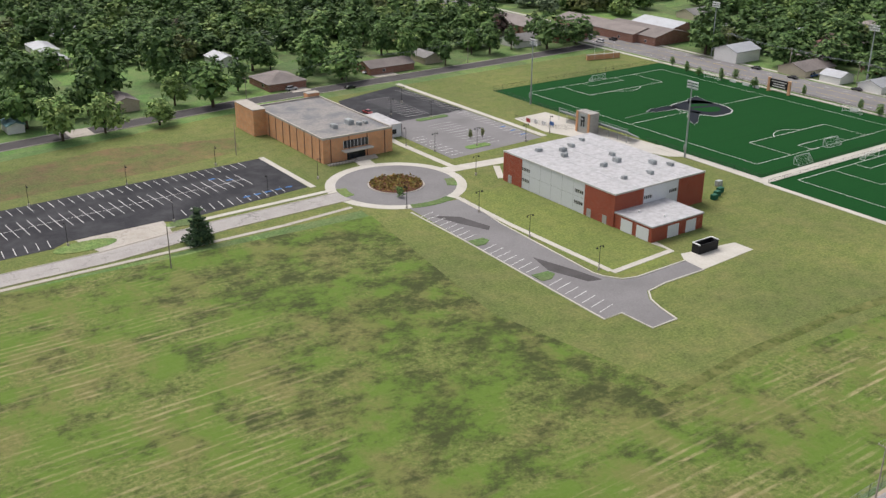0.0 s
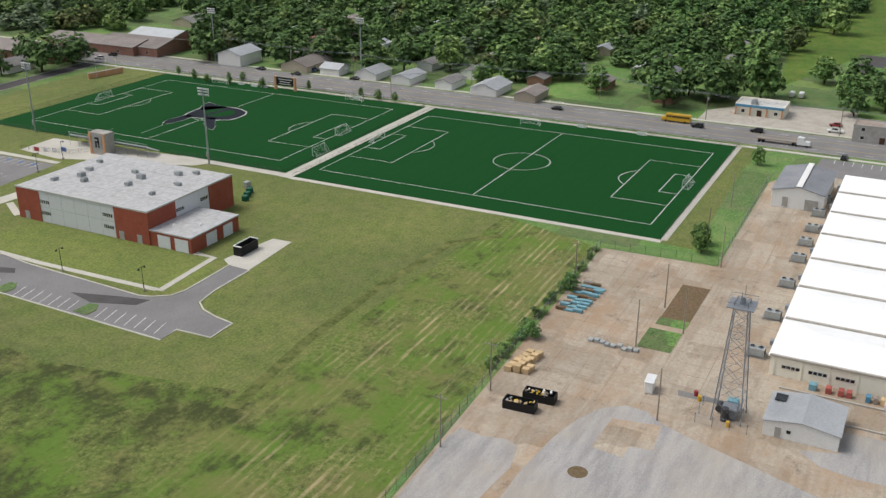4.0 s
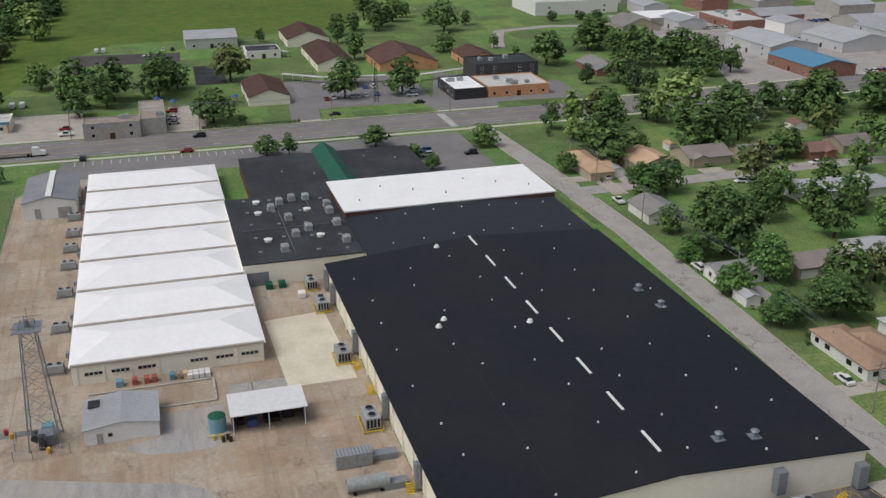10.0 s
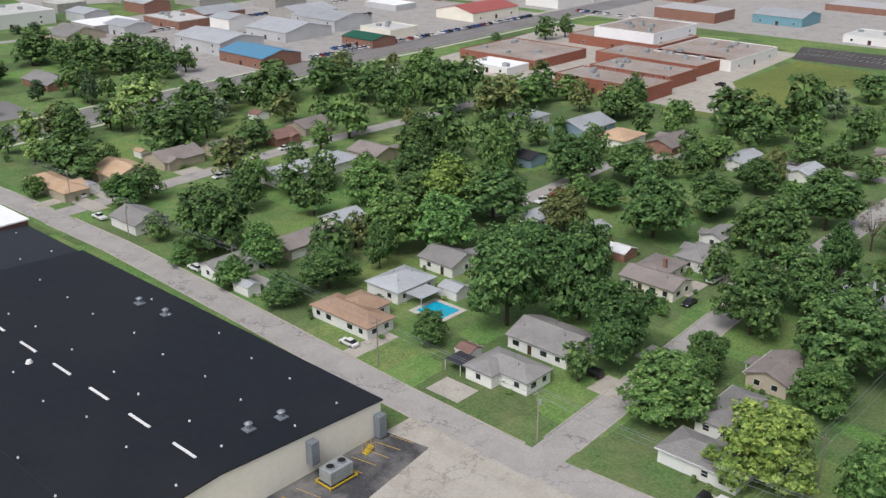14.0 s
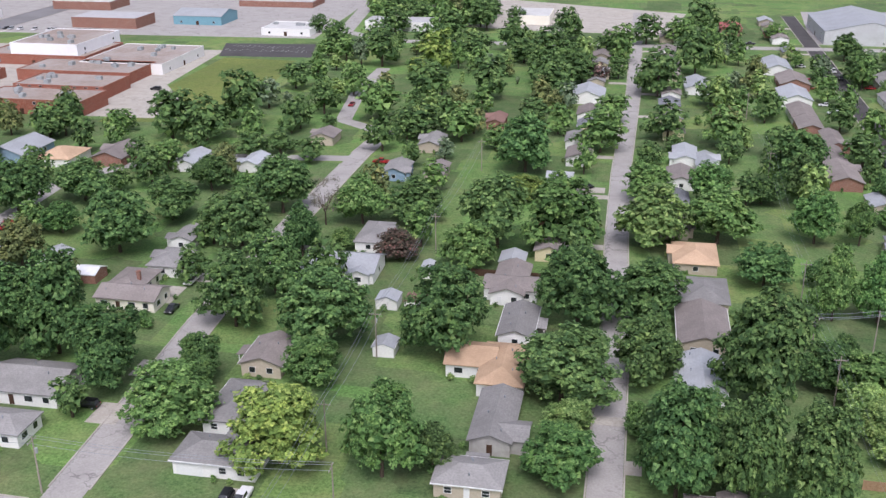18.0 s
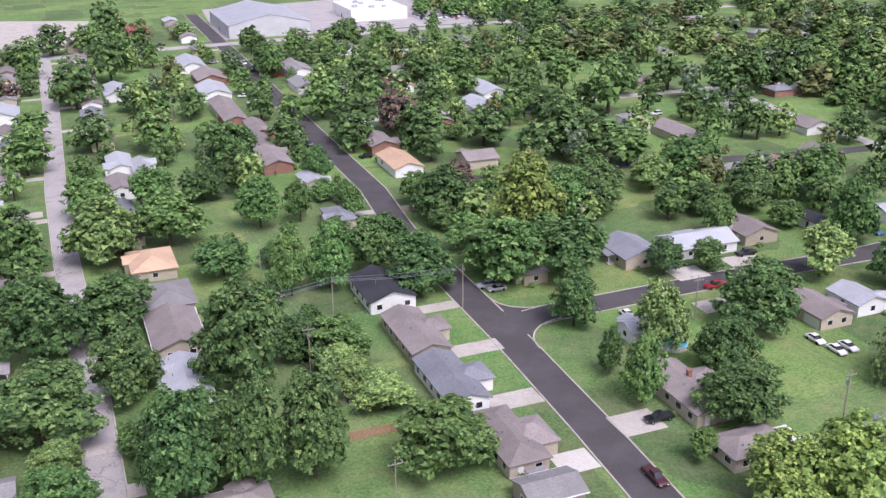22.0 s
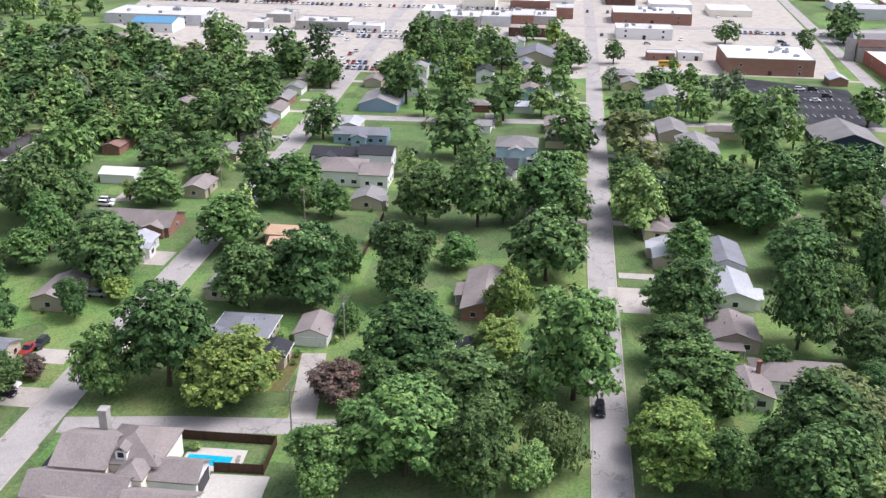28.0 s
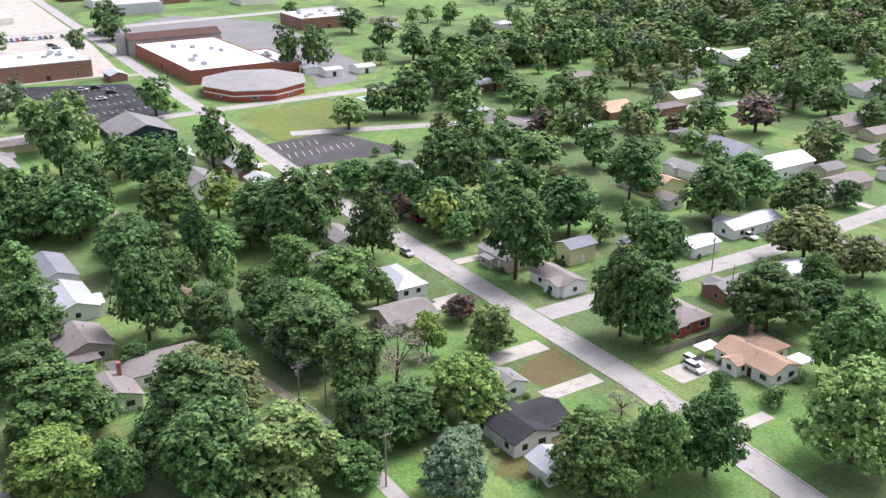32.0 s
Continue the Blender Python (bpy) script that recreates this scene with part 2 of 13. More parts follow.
M["soil"] = mat("bare_soil", (0.13, 0.085, 0.05), (0.2, 0.14, 0.09), 1.5, 0.95, 0.4, stain=(0.09, 0.1, 0.04), stain_scale=0.15)
M["weeds"] = mat("weedy_ditch", (0.05, 0.07, 0.02), (0.11, 0.14, 0.035), 1.2, 0.95, 0.5, stain=(0.19, 0.19, 0.07), stain_scale=0.25, amount=0.9)
M["asphalt_new"] = mat("new_asphalt", (0.022, 0.023, 0.027), (0.038, 0.039, 0.044), 3.0, 0.85, 0.15, stain=(0.085, 0.085, 0.09), stain_scale=0.12, amount=0.6)
M["asphalt_dark"] = mat("dark_asphalt", (0.06, 0.056, 0.056), (0.085, 0.08, 0.08), 3.0, 0.85, 0.15, stain=(0.12, 0.115, 0.115), stain_scale=0.1)
M["asphalt_lot"] = mat("patched_asphalt", (0.05, 0.05, 0.054), (0.085, 0.085, 0.09), 2.5, 0.85, 0.15, stain=(0.24, 0.23, 0.22), stain_scale=0.14, amount=0.9)
M["asphalt_grey"] = mat("grey_asphalt", (0.335, 0.318, 0.3), (0.43, 0.41, 0.388), 2.5, 0.88, 0.15, stain=(0.26, 0.245, 0.235), stain_scale=0.15)
def cracked(m, scale, amount):
    """dark wandering cracks over a paving material"""
    nt = m.node_tree
    bsdf = nt.nodes["Principled BSDF"]
    old = bsdf.inputs["Base Color"].links[0].from_socket
    pos = position(nt)
    v = nt.nodes.new("ShaderNodeTexVoronoi")
    v.feature = "DISTANCE_TO_EDGE"
    v.inputs["Scale"].default_value = scale
    warp = nt.nodes.new("ShaderNodeMix")
    warp.data_type = "VECTOR"
    warp.inputs[0].default_value = 0.06
    n = nt.nodes.new("ShaderNodeTexNoise")
    n.inputs["Scale"].default_value = 0.6
    nt.links.new(pos, n.inputs["Vector"])
    add = nt.nodes.new("ShaderNodeVectorMath")
    add.operation = "MULTIPLY_ADD"
    add.inputs[1].default_value = (4, 4, 4)
    nt.links.new(n.outputs["Color"], add.inputs[0])
    nt.links.new(pos, add.inputs[2])
    nt.links.new(add.outputs[0], v.inputs["Vector"])
    gate = ramp(nt, noise_tex(nt, pos, 0.09, 4, 0.6), [(0.42, (0, 0, 0)), (0.6, (1, 1, 1))])
    line = ramp(nt, v.outputs["Distance"], [(0.008, (amount,) * 3), (0.03, (0, 0, 0))])
    nt.links.new(mix_rgb(nt, mix_rgb(nt, 1.0, line, gate, "MULTIPLY"), old, (0.1, 0.095, 0.09)), bsdf.inputs["Base Color"])
    return m


cracked(M["asphalt_grey"], 0.11, 0.5)
M["asphalt_mid"] = mat("worn_asphalt", (0.19, 0.185, 0.187), (0.25, 0.244, 0.244), 2.5, 0.88, 0.15, stain=(0.14, 0.135, 0.135), stain_scale=0.06)
M["concrete"] = mat("concrete_paving", (0.4, 0.37, 0.325), (0.49, 0.46, 0.41), 2.0, 0.85, 0.1, stain=(0.3, 0.265, 0.22), stain_scale=0.2)
M["concrete_white"] = mat("pale_concrete", (0.47, 0.45, 0.4), (0.57, 0.55, 0.5), 2.0, 0.85, 0.1, stain=(0.38, 0.355, 0.3), stain_scale=0.1)
M["new_slab"] = mat("new_cream_concrete", (0.62, 0.58, 0.46), (0.7, 0.66, 0.54), 1.5, 0.85, 0.08, stain=(0.5, 0.42, 0.31), stain_scale=0.15, amount=0.6)
M["yard"] = yard_material()
cracked(M["concrete"], 0.14, 0.4)
M["gravel"] = gravel_material()
M["joint"] = mat("slab_joint_dirt", (0.2, 0.15, 0.11), (0.4, 0.33, 0.27), 0.6, 0.95, 0.0)
M["paint_white"] = mat("road_paint_white", (0.6, 0.6, 0.58), (0.75, 0.75, 0.73), 4.0, 0.7, 0.0)
M["paint_yellow"] = mat("road_paint_yellow", (0.5, 0.34, 0.06), (0.6, 0.42, 0.1), 4.0, 0.7, 0.0)
M["paint_blue"] = mat("road_paint_blue", (0.03, 0.13, 0.35), (0.05, 0.18, 0.42), 4.0, 0.7, 0.0)
M["paint_black"] = mat("logo_paint_black", (0.006, 0.01, 0.016), (0.012, 0.016, 0.024), 4.0, 0.8, 0.0)
M["mulch"] = mat("planted_mulch_bed", (0.11, 0.045, 0.03), (0.17, 0.08, 0.05), 2.0, 0.95, 0.5)
# walls
def brick_material(name, c1, c2, mortar):
    m, nt, bsdf = base(name)
    pos = position(nt)
    sep = nt.nodes.new("ShaderNodeSeparateXYZ"); nt.links.new(pos, sep.inputs[0])
    add = nt.nodes.new("ShaderNodeMath"); add.operation = "ADD"
    nt.links.new(sep.outputs[0], add.inputs[0]); nt.links.new(sep.outputs[1], add.inputs[1])
    com = nt.nodes.new("ShaderNodeCombineXYZ")
    nt.links.new(add.outputs[0], com.inputs[0]); nt.links.new(sep.outputs[2], com.inputs[1])
    b = nt.nodes.new("ShaderNodeTexBrick")
    b.inputs["Scale"].default_value = 1.0
    b.inputs["Brick Width"].default_value, b.inputs["Row Height"].default_value, b.inputs["Mortar Size"].default_value = 0.4, 0.2, 0.012
    b.inputs["Color1"].default_value, b.inputs["Color2"].default_value, b.inputs["Mortar"].default_value = (*c1, 1), (*c2, 1), (*mortar, 1)
    nt.links.new(com.outputs[0], b.inputs["Vector"])
    n = noise_tex(nt, pos, 0.5, 5, 0.7)
    col = mix_rgb(nt, 1.0, b.outputs["Color"], ramp(nt, n, [(0.3, (0.82,) * 3), (0.7, (1.1,) * 3)]), "MULTIPLY")
    nt.links.new(col, bsdf.inputs["Base Color"])
    bsdf.inputs["Roughness"].default_value = 0.85
    bumped(nt, bsdf, b.outputs["Fac"], -0.3, 0.01)
    return m


M["brick_red"] = brick_material("red_brick", (0.36, 0.085, 0.05), (0.3, 0.07, 0.042), (0.36, 0.2, 0.15))
M["brick_school"] = brick_material("school_brick", (0.33, 0.12, 0.08), (0.27, 0.095, 0.062), (0.36, 0.22, 0.17))
M["brick_house"] = brick_material("weathered_brick", (0.3, 0.15, 0.11), (0.25, 0.12, 0.09), (0.36, 0.28, 0.23))
M["brick_orange"] = brick_material("orange_brick", (0.7, 0.36, 0.185), (0.63, 0.31, 0.16), (0.56, 0.42, 0.3))
M["brick_dark"] = brick_material("dark_brick", (0.13, 0.06, 0.045), (0.1, 0.05, 0.04), (0.2, 0.16, 0.14))
M["panel_grey"] = lined("grey_metal_panel", (0.66, 0.68, 0.71), (0.73, 0.75, 0.78), 0.9, "x", 0.1, 0.55, 0.0, dark=0.9)
M["metal_wall"] = lined("ribbed_metal_wall", (0.52, 0.53, 0.54), (0.6, 0.61, 0.62), 0.5, "x", 0.15, 0.5, 0.1, dark=0.85, stain=(0.42, 0.42, 0.42))
M["siding_w"] = lined("white_siding", (0.74, 0.73, 0.71), (0.82, 0.81, 0.79), 0.2, "z", 0.2, 0.6, dark=0.8, rnd=0.06)
M["siding_t"] = lined("tan_siding", (0.42, 0.36, 0.28), (0.5, 0.44, 0.35), 0.2, "z", 0.2, 0.65, dark=0.8, rnd=0.18)
M["siding_bl"] = lined("blue_siding", (0.22, 0.32, 0.42), (0.28, 0.38, 0.48), 0.2, "z", 0.2, 0.65, dark=0.8)
M["siding_lb"] = lined("pale_blue_siding", (0.42, 0.55, 0.62), (0.5, 0.63, 0.7), 0.2, "z", 0.2, 0.65, dark=0.8)
M["siding_n"] = lined("navy_siding", (0.02, 0.03, 0.05), (0.03, 0.045, 0.07), 0.2, "z", 0.2, 0.6, dark=0.8)
M["siding_y"] = lined("cream_siding", (0.62, 0.55, 0.33), (0.7, 0.63, 0.42), 0.2, "z", 0.2, 0.65, dark=0.8)
M["siding_dark"] = lined("dark_metal_wall", (0.05, 0.05, 0.055), (0.075, 0.075, 0.08), 0.5, "x", 0.15, 0.5, dark=0.8)
M["siding_teal"] = lined("teal_metal_wall", (0.16, 0.32, 0.38), (0.2, 0.38, 0.45), 0.5, "x", 0.15, 0.5, dark=0.85)
M["stone_wall"] = mat("grey_render", (0.34, 0.33, 0.31), (0.44, 0.43, 0.4), 1.0, 0.85, 0.2, stain=(0.28, 0.26, 0.24), stain_scale=0.3)
M["cream_wall"] = mat("cream_painted_block", (0.8, 0.77, 0.65), (0.85, 0.82, 0.72), 1.0, 0.75, 0.1, stain=(0.66, 0.6, 0.47), stain_scale=0.12, amount=0.35)
# roofs
def shingle(name, c1, c2):
    m = lined(name, c1, c2, 0.16, "z", 0.25, 0.9, scale=3.0, stain=tuple(0.72 * v for v in c1), dark=0.82, rnd=0.14)
    return m


M["roof_g"] = shingle("grey_shingles", (0.22, 0.215, 0.21), (0.32, 0.31, 0.3))
M["roof_br"] = shingle("brown_shingles", (0.215, 0.19, 0.178), (0.31, 0.275, 0.258))
M["roof_brown"] = shingle("dark_brown_shingles", (0.085, 0.05, 0.042), (0.13, 0.078, 0.065))
M["roof_o"] = shingle("tan_orange_shingles", (0.45, 0.31, 0.2), (0.56, 0.4, 0.275))
M["roof_tan"] = shingle("tan_brown_shingles", (0.34, 0.225, 0.155), (0.44, 0.31, 0.225))
M["roof_dg"] = shingle("charcoal_shingles", (0.035, 0.037, 0.042), (0.06, 0.062, 0.07))
M["roof_bg"] = shingle("slate_grey_shingles", (0.19, 0.2, 0.22), (0.28, 0.29, 0.315))
M["roof_lg"] = lined("pale_metal_roof", (0.4, 0.42, 0.44), (0.5, 0.52, 0.54), 0.6, "x", 0.15, 0.5, 0.2, dark=0.88, stain=(0.34, 0.34, 0.35), rnd=0.12)
M["roof_w"] = mat("white_metal_roof", (0.66, 0.67, 0.68), (0.76, 0.77, 0.78), 1.0, 0.5, 0.05, 0.1)
M["roof_r"] = shingle("red_brown_shingles", (0.22, 0.13, 0.11), (0.3, 0.19, 0.16))
M["roof_tl"] = mat("teal_metal_roof", (0.1, 0.2, 0.22), (0.14, 0.25, 0.27), 1.0, 0.5, 0.05, 0.2)
M["roof_blue"] = lined("blue_metal_roof", (0.1, 0.27, 0.42), (0.13, 0.32, 0.48), 0.6, "x", 0.15, 0.5, 0.2, dark=0.88)
M["roof_green"] = lined("green_metal_roof", (0.015, 0.1, 0.06), (0.025, 0.13, 0.085), 0.6, "x", 0.15, 0.5, 0.2, dark=0.85)
M["roof_red"] = lined("red_metal_roof", (0.38, 0.1, 0.09), (0.46, 0.14, 0.12), 0.6, "x", 0.15, 0.5, 0.2, dark=0.88)
M["flat_light"] = mat("light_roof_membrane", (0.5, 0.5, 0.49), (0.6, 0.6, 0.58), 0.8, 0.75, 0.05, stain=(0.38, 0.37, 0.35), stain_scale=0.12)
M["flat_white"] = mat("white_roof_membrane", (0.84, 0.85, 0.86), (0.89, 0.9, 0.91), 0.8, 0.6, 0.03, stain=(0.76, 0.76, 0.76), stain_scale=0.12, amount=0.35)
M["flat_grey"] = mat("grey_roof_membrane", (0.42, 0.42, 0.43), (0.52, 0.52, 0.53), 0.8, 0.7, 0.05, stain=(0.26, 0.255, 0.25), stain_scale=0.7, amount=0.5)
M["flat_gravel"] = mat("gravel_roof", (0.22, 0.215, 0.205), (0.33, 0.31, 0.29), 1.2, 0.9, 0.2, stain=(0.15, 0.16, 0.18), stain_scale=0.16, amount=0.9)
M["flat_worn"] = mat("worn_tan_roof", (0.25, 0.2, 0.17), (0.36, 0.3, 0.26), 0.8, 0.9, 0.15, stain=(0.4, 0.37, 0.35), stain_scale=0.06, amount=0.8)
M["flat_dark"] = mat("dark_roof_membrane", (0.028, 0.031, 0.036), (0.042, 0.045, 0.052), 0.8, 0.6, 0.05, stain=(0.065, 0.072, 0.08), stain_scale=0.09, amount=0.8)
M["flat_black"] = mat("black_roof_membrane", (0.0095, 0.0118, 0.0165), (0.0145, 0.0175, 0.024), 0.6, 0.55, 0.04, stain=(0.025, 0.026, 0.028), stain_scale=0.03)
M["flat_black"].node_tree.nodes["Principled BSDF"].inputs["Specular IOR Level"].default_value = 0.2
M["flat_black_new"] = mat("blue_black_roof_membrane", (0.022, 0.027, 0.034), (0.03, 0.035, 0.043), 0.6, 0.5, 0.04)
# metals, glass, wood, paint
M["steel"] = mat("galvanised_steel", (0.22, 0.245, 0.275), (0.3, 0.325, 0.355), 3.0, 0.5, 0.05, 0.4)
M["tower_steel"] = mat("weathered_tower_steel", (0.2, 0.22, 0.25), (0.28, 0.3, 0.33), 3.0, 0.55, 0.05, 0.3)
M["dark_metal"] = mat("black_painted_metal", (0.012, 0.012, 0.013), (0.025, 0.025, 0.026), 3.0, 0.5, 0.05)
M["white_metal"] = mat("white_painted_metal", (0.68, 0.68, 0.67), (0.78, 0.78, 0.77), 3.0, 0.5, 0.03, rnd=0.05)
M["unit_grey"] = mat("grey_unit_casing", (0.32, 0.35, 0.36), (0.42, 0.45, 0.46), 2.0, 0.55, 0.05, 0.2, stain=(0.25, 0.22, 0.18), stain_scale=0.8, amount=0.4, rnd=0.1)
M["wood"] = mat("weathered_wood", (0.23, 0.2, 0.165), (0.33, 0.29, 0.25), 4.0, 0.9, 0.2, rnd=0.15)
M["fence_wood"] = lined("cedar_boards", (0.3, 0.19, 0.11), (0.4, 0.27, 0.17), 0.15, "x", 0.3, 0.85, dark=0.7, rnd=0.15)
M["fence_dark"] = lined("dark_brown_boards", (0.06, 0.035, 0.022), (0.085, 0.05, 0.033), 0.15, "x", 0.3, 0.8, dark=0.7)
M["bark"] = mat("tree_bark", (0.06, 0.045, 0.033), (0.11, 0.085, 0.065), 5.0, 0.95, 0.6, rnd=0.2)
M["yellow_paint"] = mat("yellow_painted_steel", (0.55, 0.38, 0.02), (0.65, 0.46, 0.04), 3.0, 0.55, 0.05)
M["rubber"] = mat("tyre_rubber", (0.012, 0.012, 0.012), (0.02, 0.02, 0.02), 4.0, 0.85, 0.1)
M["cardboard"] = mat("tan_timber_stack", (0.5, 0.36, 0.2), (0.6, 0.45, 0.27), 2.0, 0.85, 0.15, rnd=0.12)
m, nt, bsdf = base("window_glass")
bsdf.inputs["Base Color"].default_value, bsdf.inputs["Roughness"].default_value = (0.02, 0.024, 0.028, 1), 0.08
nt.links.new(ramp(nt, noise_tex(nt, position(nt), 0.7), [(0.4, (0.012, 0.015, 0.018)), (0.7, (0.05, 0.055, 0.06))]), bsdf.inputs["Base Color"])
bsdf.inputs["Specular IOR Level"].default_value = 0.5
M["glass"] = m
m, nt, bsdf = base("pool_water")
nt.links.new(ramp(nt, noise_tex(nt, position(nt), 1.2), [(0.3, (0.0, 0.32, 0.5)), (0.7, (0.02, 0.45, 0.62))]), bsdf.inputs["Base Color"])
bsdf.inputs["Roughness"].default_value = 0.05
bumped(nt, bsdf, noise_tex(nt, position(nt), 2.5), 0.1)
bsdf.inputs["Specular IOR Level"].default_value = 0.5
M["water"] = m


def leaf_material(name, dark, light, tip=None):
    m, nt, bsdf = base(name)
    g = nt.nodes.new("ShaderNodeNewGeometry")
    oi = nt.nodes.new("ShaderNodeObjectInfo")
    col = ramp(nt, g.outputs["Random Per Island"], [(0.0, tuple(0.68 * v for v in dark)), (0.25, dark), (0.75, light), (1.0, tip or light)])
    broad = noise_tex(nt, g.outputs["Position"], 0.4, 4, 0.6)
    col = mix_rgb(nt, 1.0, col, ramp(nt, broad, [(0.34, (0.78, 0.84, 0.86)), (0.5, (1.0, 1.0, 0.98)), (0.68, (1.2, 1.14, 0.98))]), "MULTIPLY")
    sprays = noise_tex(nt, g.outputs["Position"], 3.2, 3, 0.75)
    col = mix_rgb(nt, 1.0, col, ramp(nt, sprays, [(0.36, (0.72, 0.76, 0.76)), (0.5, (1.04, 1.04, 1.04)), (0.64, (1.38, 1.33, 1.25))]), "MULTIPLY")
    hsv = nt.nodes.new("ShaderNodeHueSaturation")
    mr = nt.nodes.new("ShaderNodeMapRange")
    mr.inputs[3].default_value, mr.inputs[4].default_value = 0.485, 0.51
    nt.links.new(oi.outputs["Random"], mr.inputs[0])
    nt.links.new(mr.outputs[0], hsv.inputs["Hue"])
    mv = nt.nodes.new("ShaderNodeMapRange")
    mv.inputs[3].default_value, mv.inputs[4].default_value = 0.78, 1.2
    frac = nt.nodes.new("ShaderNodeMath"); frac.operation = "FRACT"
    mul = nt.nodes.new("ShaderNodeMath"); mul.operation = "MULTIPLY"; mul.inputs[1].default_value = 7.31
    nt.links.new(oi.outputs["Random"], mul.inputs[0]); nt.links.new(mul.outputs[0], frac.inputs[0])
    nt.links.new(frac.outputs[0], mv.inputs[0])
    nt.links.new(mv.outputs[0], hsv.inputs["Value"])
    nt.links.new(col, hsv.inputs["Color"])
    nt.links.new(hsv.outputs[0], bsdf.inputs["Base Color"])
    bsdf.inputs["Roughness"].default_value = 0.75
    return m


LEAF = {
    "d": leaf_material("dark_green_leaves", (0.046, 0.098, 0.034), (0.094, 0.176, 0.056), (0.150, 0.240, 0.086)),
    "g": leaf_material("green_leaves", (0.064, 0.136, 0.042), (0.124, 0.236, 0.068), (0.200, 0.308, 0.108)),
    "l": leaf_material("light_green_leaves", (0.108, 0.194, 0.060), (0.220, 0.342, 0.108), (0.318, 0.424, 0.160)),
    "y": leaf_material("yellow_green_leaves", (0.104, 0.178, 0.044), (0.192, 0.286, 0.070), (0.290, 0.372, 0.104)),
    "o": leaf_material("olive_leaves", (0.080, 0.110, 0.044), (0.152, 0.192, 0.070), (0.222, 0.244, 0.098)),
    "r": leaf_material("reddish_leaves", (0.075, 0.066, 0.052), (0.148, 0.112, 0.090), (0.240, 0.120, 0.110)),
    "s": leaf_material("silvery_leaves", (0.082, 0.13, 0.074), (0.155, 0.22, 0.128), (0.24, 0.31, 0.195)),
    "w": leaf_material("willow_leaves", (0.090, 0.145, 0.050), (0.180, 0.249, 0.092), (0.258, 0.318, 0.134)),
    "c": leaf_material("cedar_needles", (0.033, 0.066, 0.034), (0.066, 0.116, 0.056), (0.096, 0.147, 0.068)),
    "b": leaf_material("sparse_grey_twigs", (0.15, 0.135, 0.11), (0.24, 0.215, 0.18), (0.17, 0.2, 0.11)),
}
M["flowers"] = leaf_material("yellow_red_flowers", (0.22, 0.13, 0.05), (0.42, 0.31, 0.1), (0.14, 0.18, 0.06))


# ---- geometry helpers ----
def mesh_of(name, verts, faces, material=None):
    me = bpy.data.meshes.new(name)
    me.from_pydata([tuple(v) for v in verts], [], [tuple(f) for f in faces])
    if material:
        me.materials.append(material)
    me.update()
    return me


def part(name, bm, material, parent=None, label=""):
    """one bmesh as one mesh object under a thing or a part"""
    me = bpy.data.meshes.new(name)
    bm.to_mesh(me)
    bm.free()
    me.materials.append(material)
    ob = new(name, me)
    ob.parent = parent
    if label:
        ob["label"] = label
    return ob


def piece(name, me, parent, x=0, y=0, z=0, rz=0, s=(1, 1, 1), label=""):
    """one more object on a mesh that is there already"""
    ob = new(name, me)
    ob.parent = parent
    ob.matrix_basis = pose(x, y, z, 0, 0, rz) @ Matrix.Diagonal((*s, 1))
    if label:
        ob["label"] = label
    return ob


def thing(name, x, y, z, rz, label, category, group="", kind=""):
    ob = new(name)
    ob.empty_display_size = 0.3
    ob.matrix_basis = pose(x, y, z, 0, 0, rz)
    return tagged(ob, label, category, group, kind)


def box(bm, x0, x1, y0, y1, z0, z1, m=None):
    vs = [bm.verts.new((x, y, z)) for z in (z0, z1) for x, y in ((x0, y0), (x1, y0), (x1, y1), (x0, y1))]
    for f in ((3, 2, 1, 0), (4, 5, 6, 7), (0, 1, 5, 4), (1, 2, 6, 5), (2, 3, 7, 6), (3, 0, 4, 7)):
        bm.faces.new([vs[i] for i in f])
    if m:
        bmesh.ops.transform(bm, matrix=m, verts=vs)
    return vs


def bm_box(*a, bevel=0.0):
    bm = bmesh.new()
    box(bm, *a)
    if bevel:
        bmesh.ops.bevel(bm, geom=bm.edges[:], offset=bevel, segments=1, affect="EDGES")
    return bm


def tube(bm, a, b, r0, r1=None, n=8, caps=True):
    a, b = Vector(a), Vector(b)
    r1 = r0 if r1 is None else r1
    q = (b - a).to_track_quat("Z", "Y")
    rings = []
    for p, r in ((a, r0), (b, r1)):
        rings.append([bm.verts.new(p + q @ Vector((r * math.cos(k * math.tau / n), r * math.sin(k * math.tau / n), 0))) for k in range(n)])
    for k in range(n):
        bm.faces.new((rings[0][k], rings[0][(k + 1) % n], rings[1][(k + 1) % n], rings[1][k]))
    if caps:
        bm.faces.new(rings[1])
        bm.faces.new(rings[0][::-1])


def bm_tube(a, b, r0, r1=None, n=8):
    bm = bmesh.new()
    tube(bm, a, b, r0, r1, n)
    return bm


def slab(name, pts, z0, z1, material, label, category, kind="structure"):
    """a flat slab on a plan outline"""
    if name not in ("ground", "campus_lawn", "kerb", "path", "pavement", "driveway"):
        FLAT_AREAS.append(pts)
    bm = bmesh.new()
    lo = [bm.verts.new((x, y, z0)) for x, y in pts]
    hi = [bm.verts.new((x, y, z1)) for x, y in pts]
    n = len(pts)
    bm.faces.new(hi)
    for i in range(n):
        bm.faces.new((lo[i], lo[(i + 1) % n], hi[(i + 1) % n], hi[i]))
    bmesh.ops.recalc_face_normals(bm, faces=bm.faces[:])
    if bm.faces[0].normal.z < 0:
        bmesh.ops.reverse_faces(bm, faces=bm.faces[:])
    ob = part(name, bm, material)
    return tagged(ob, label, category, "", kind)


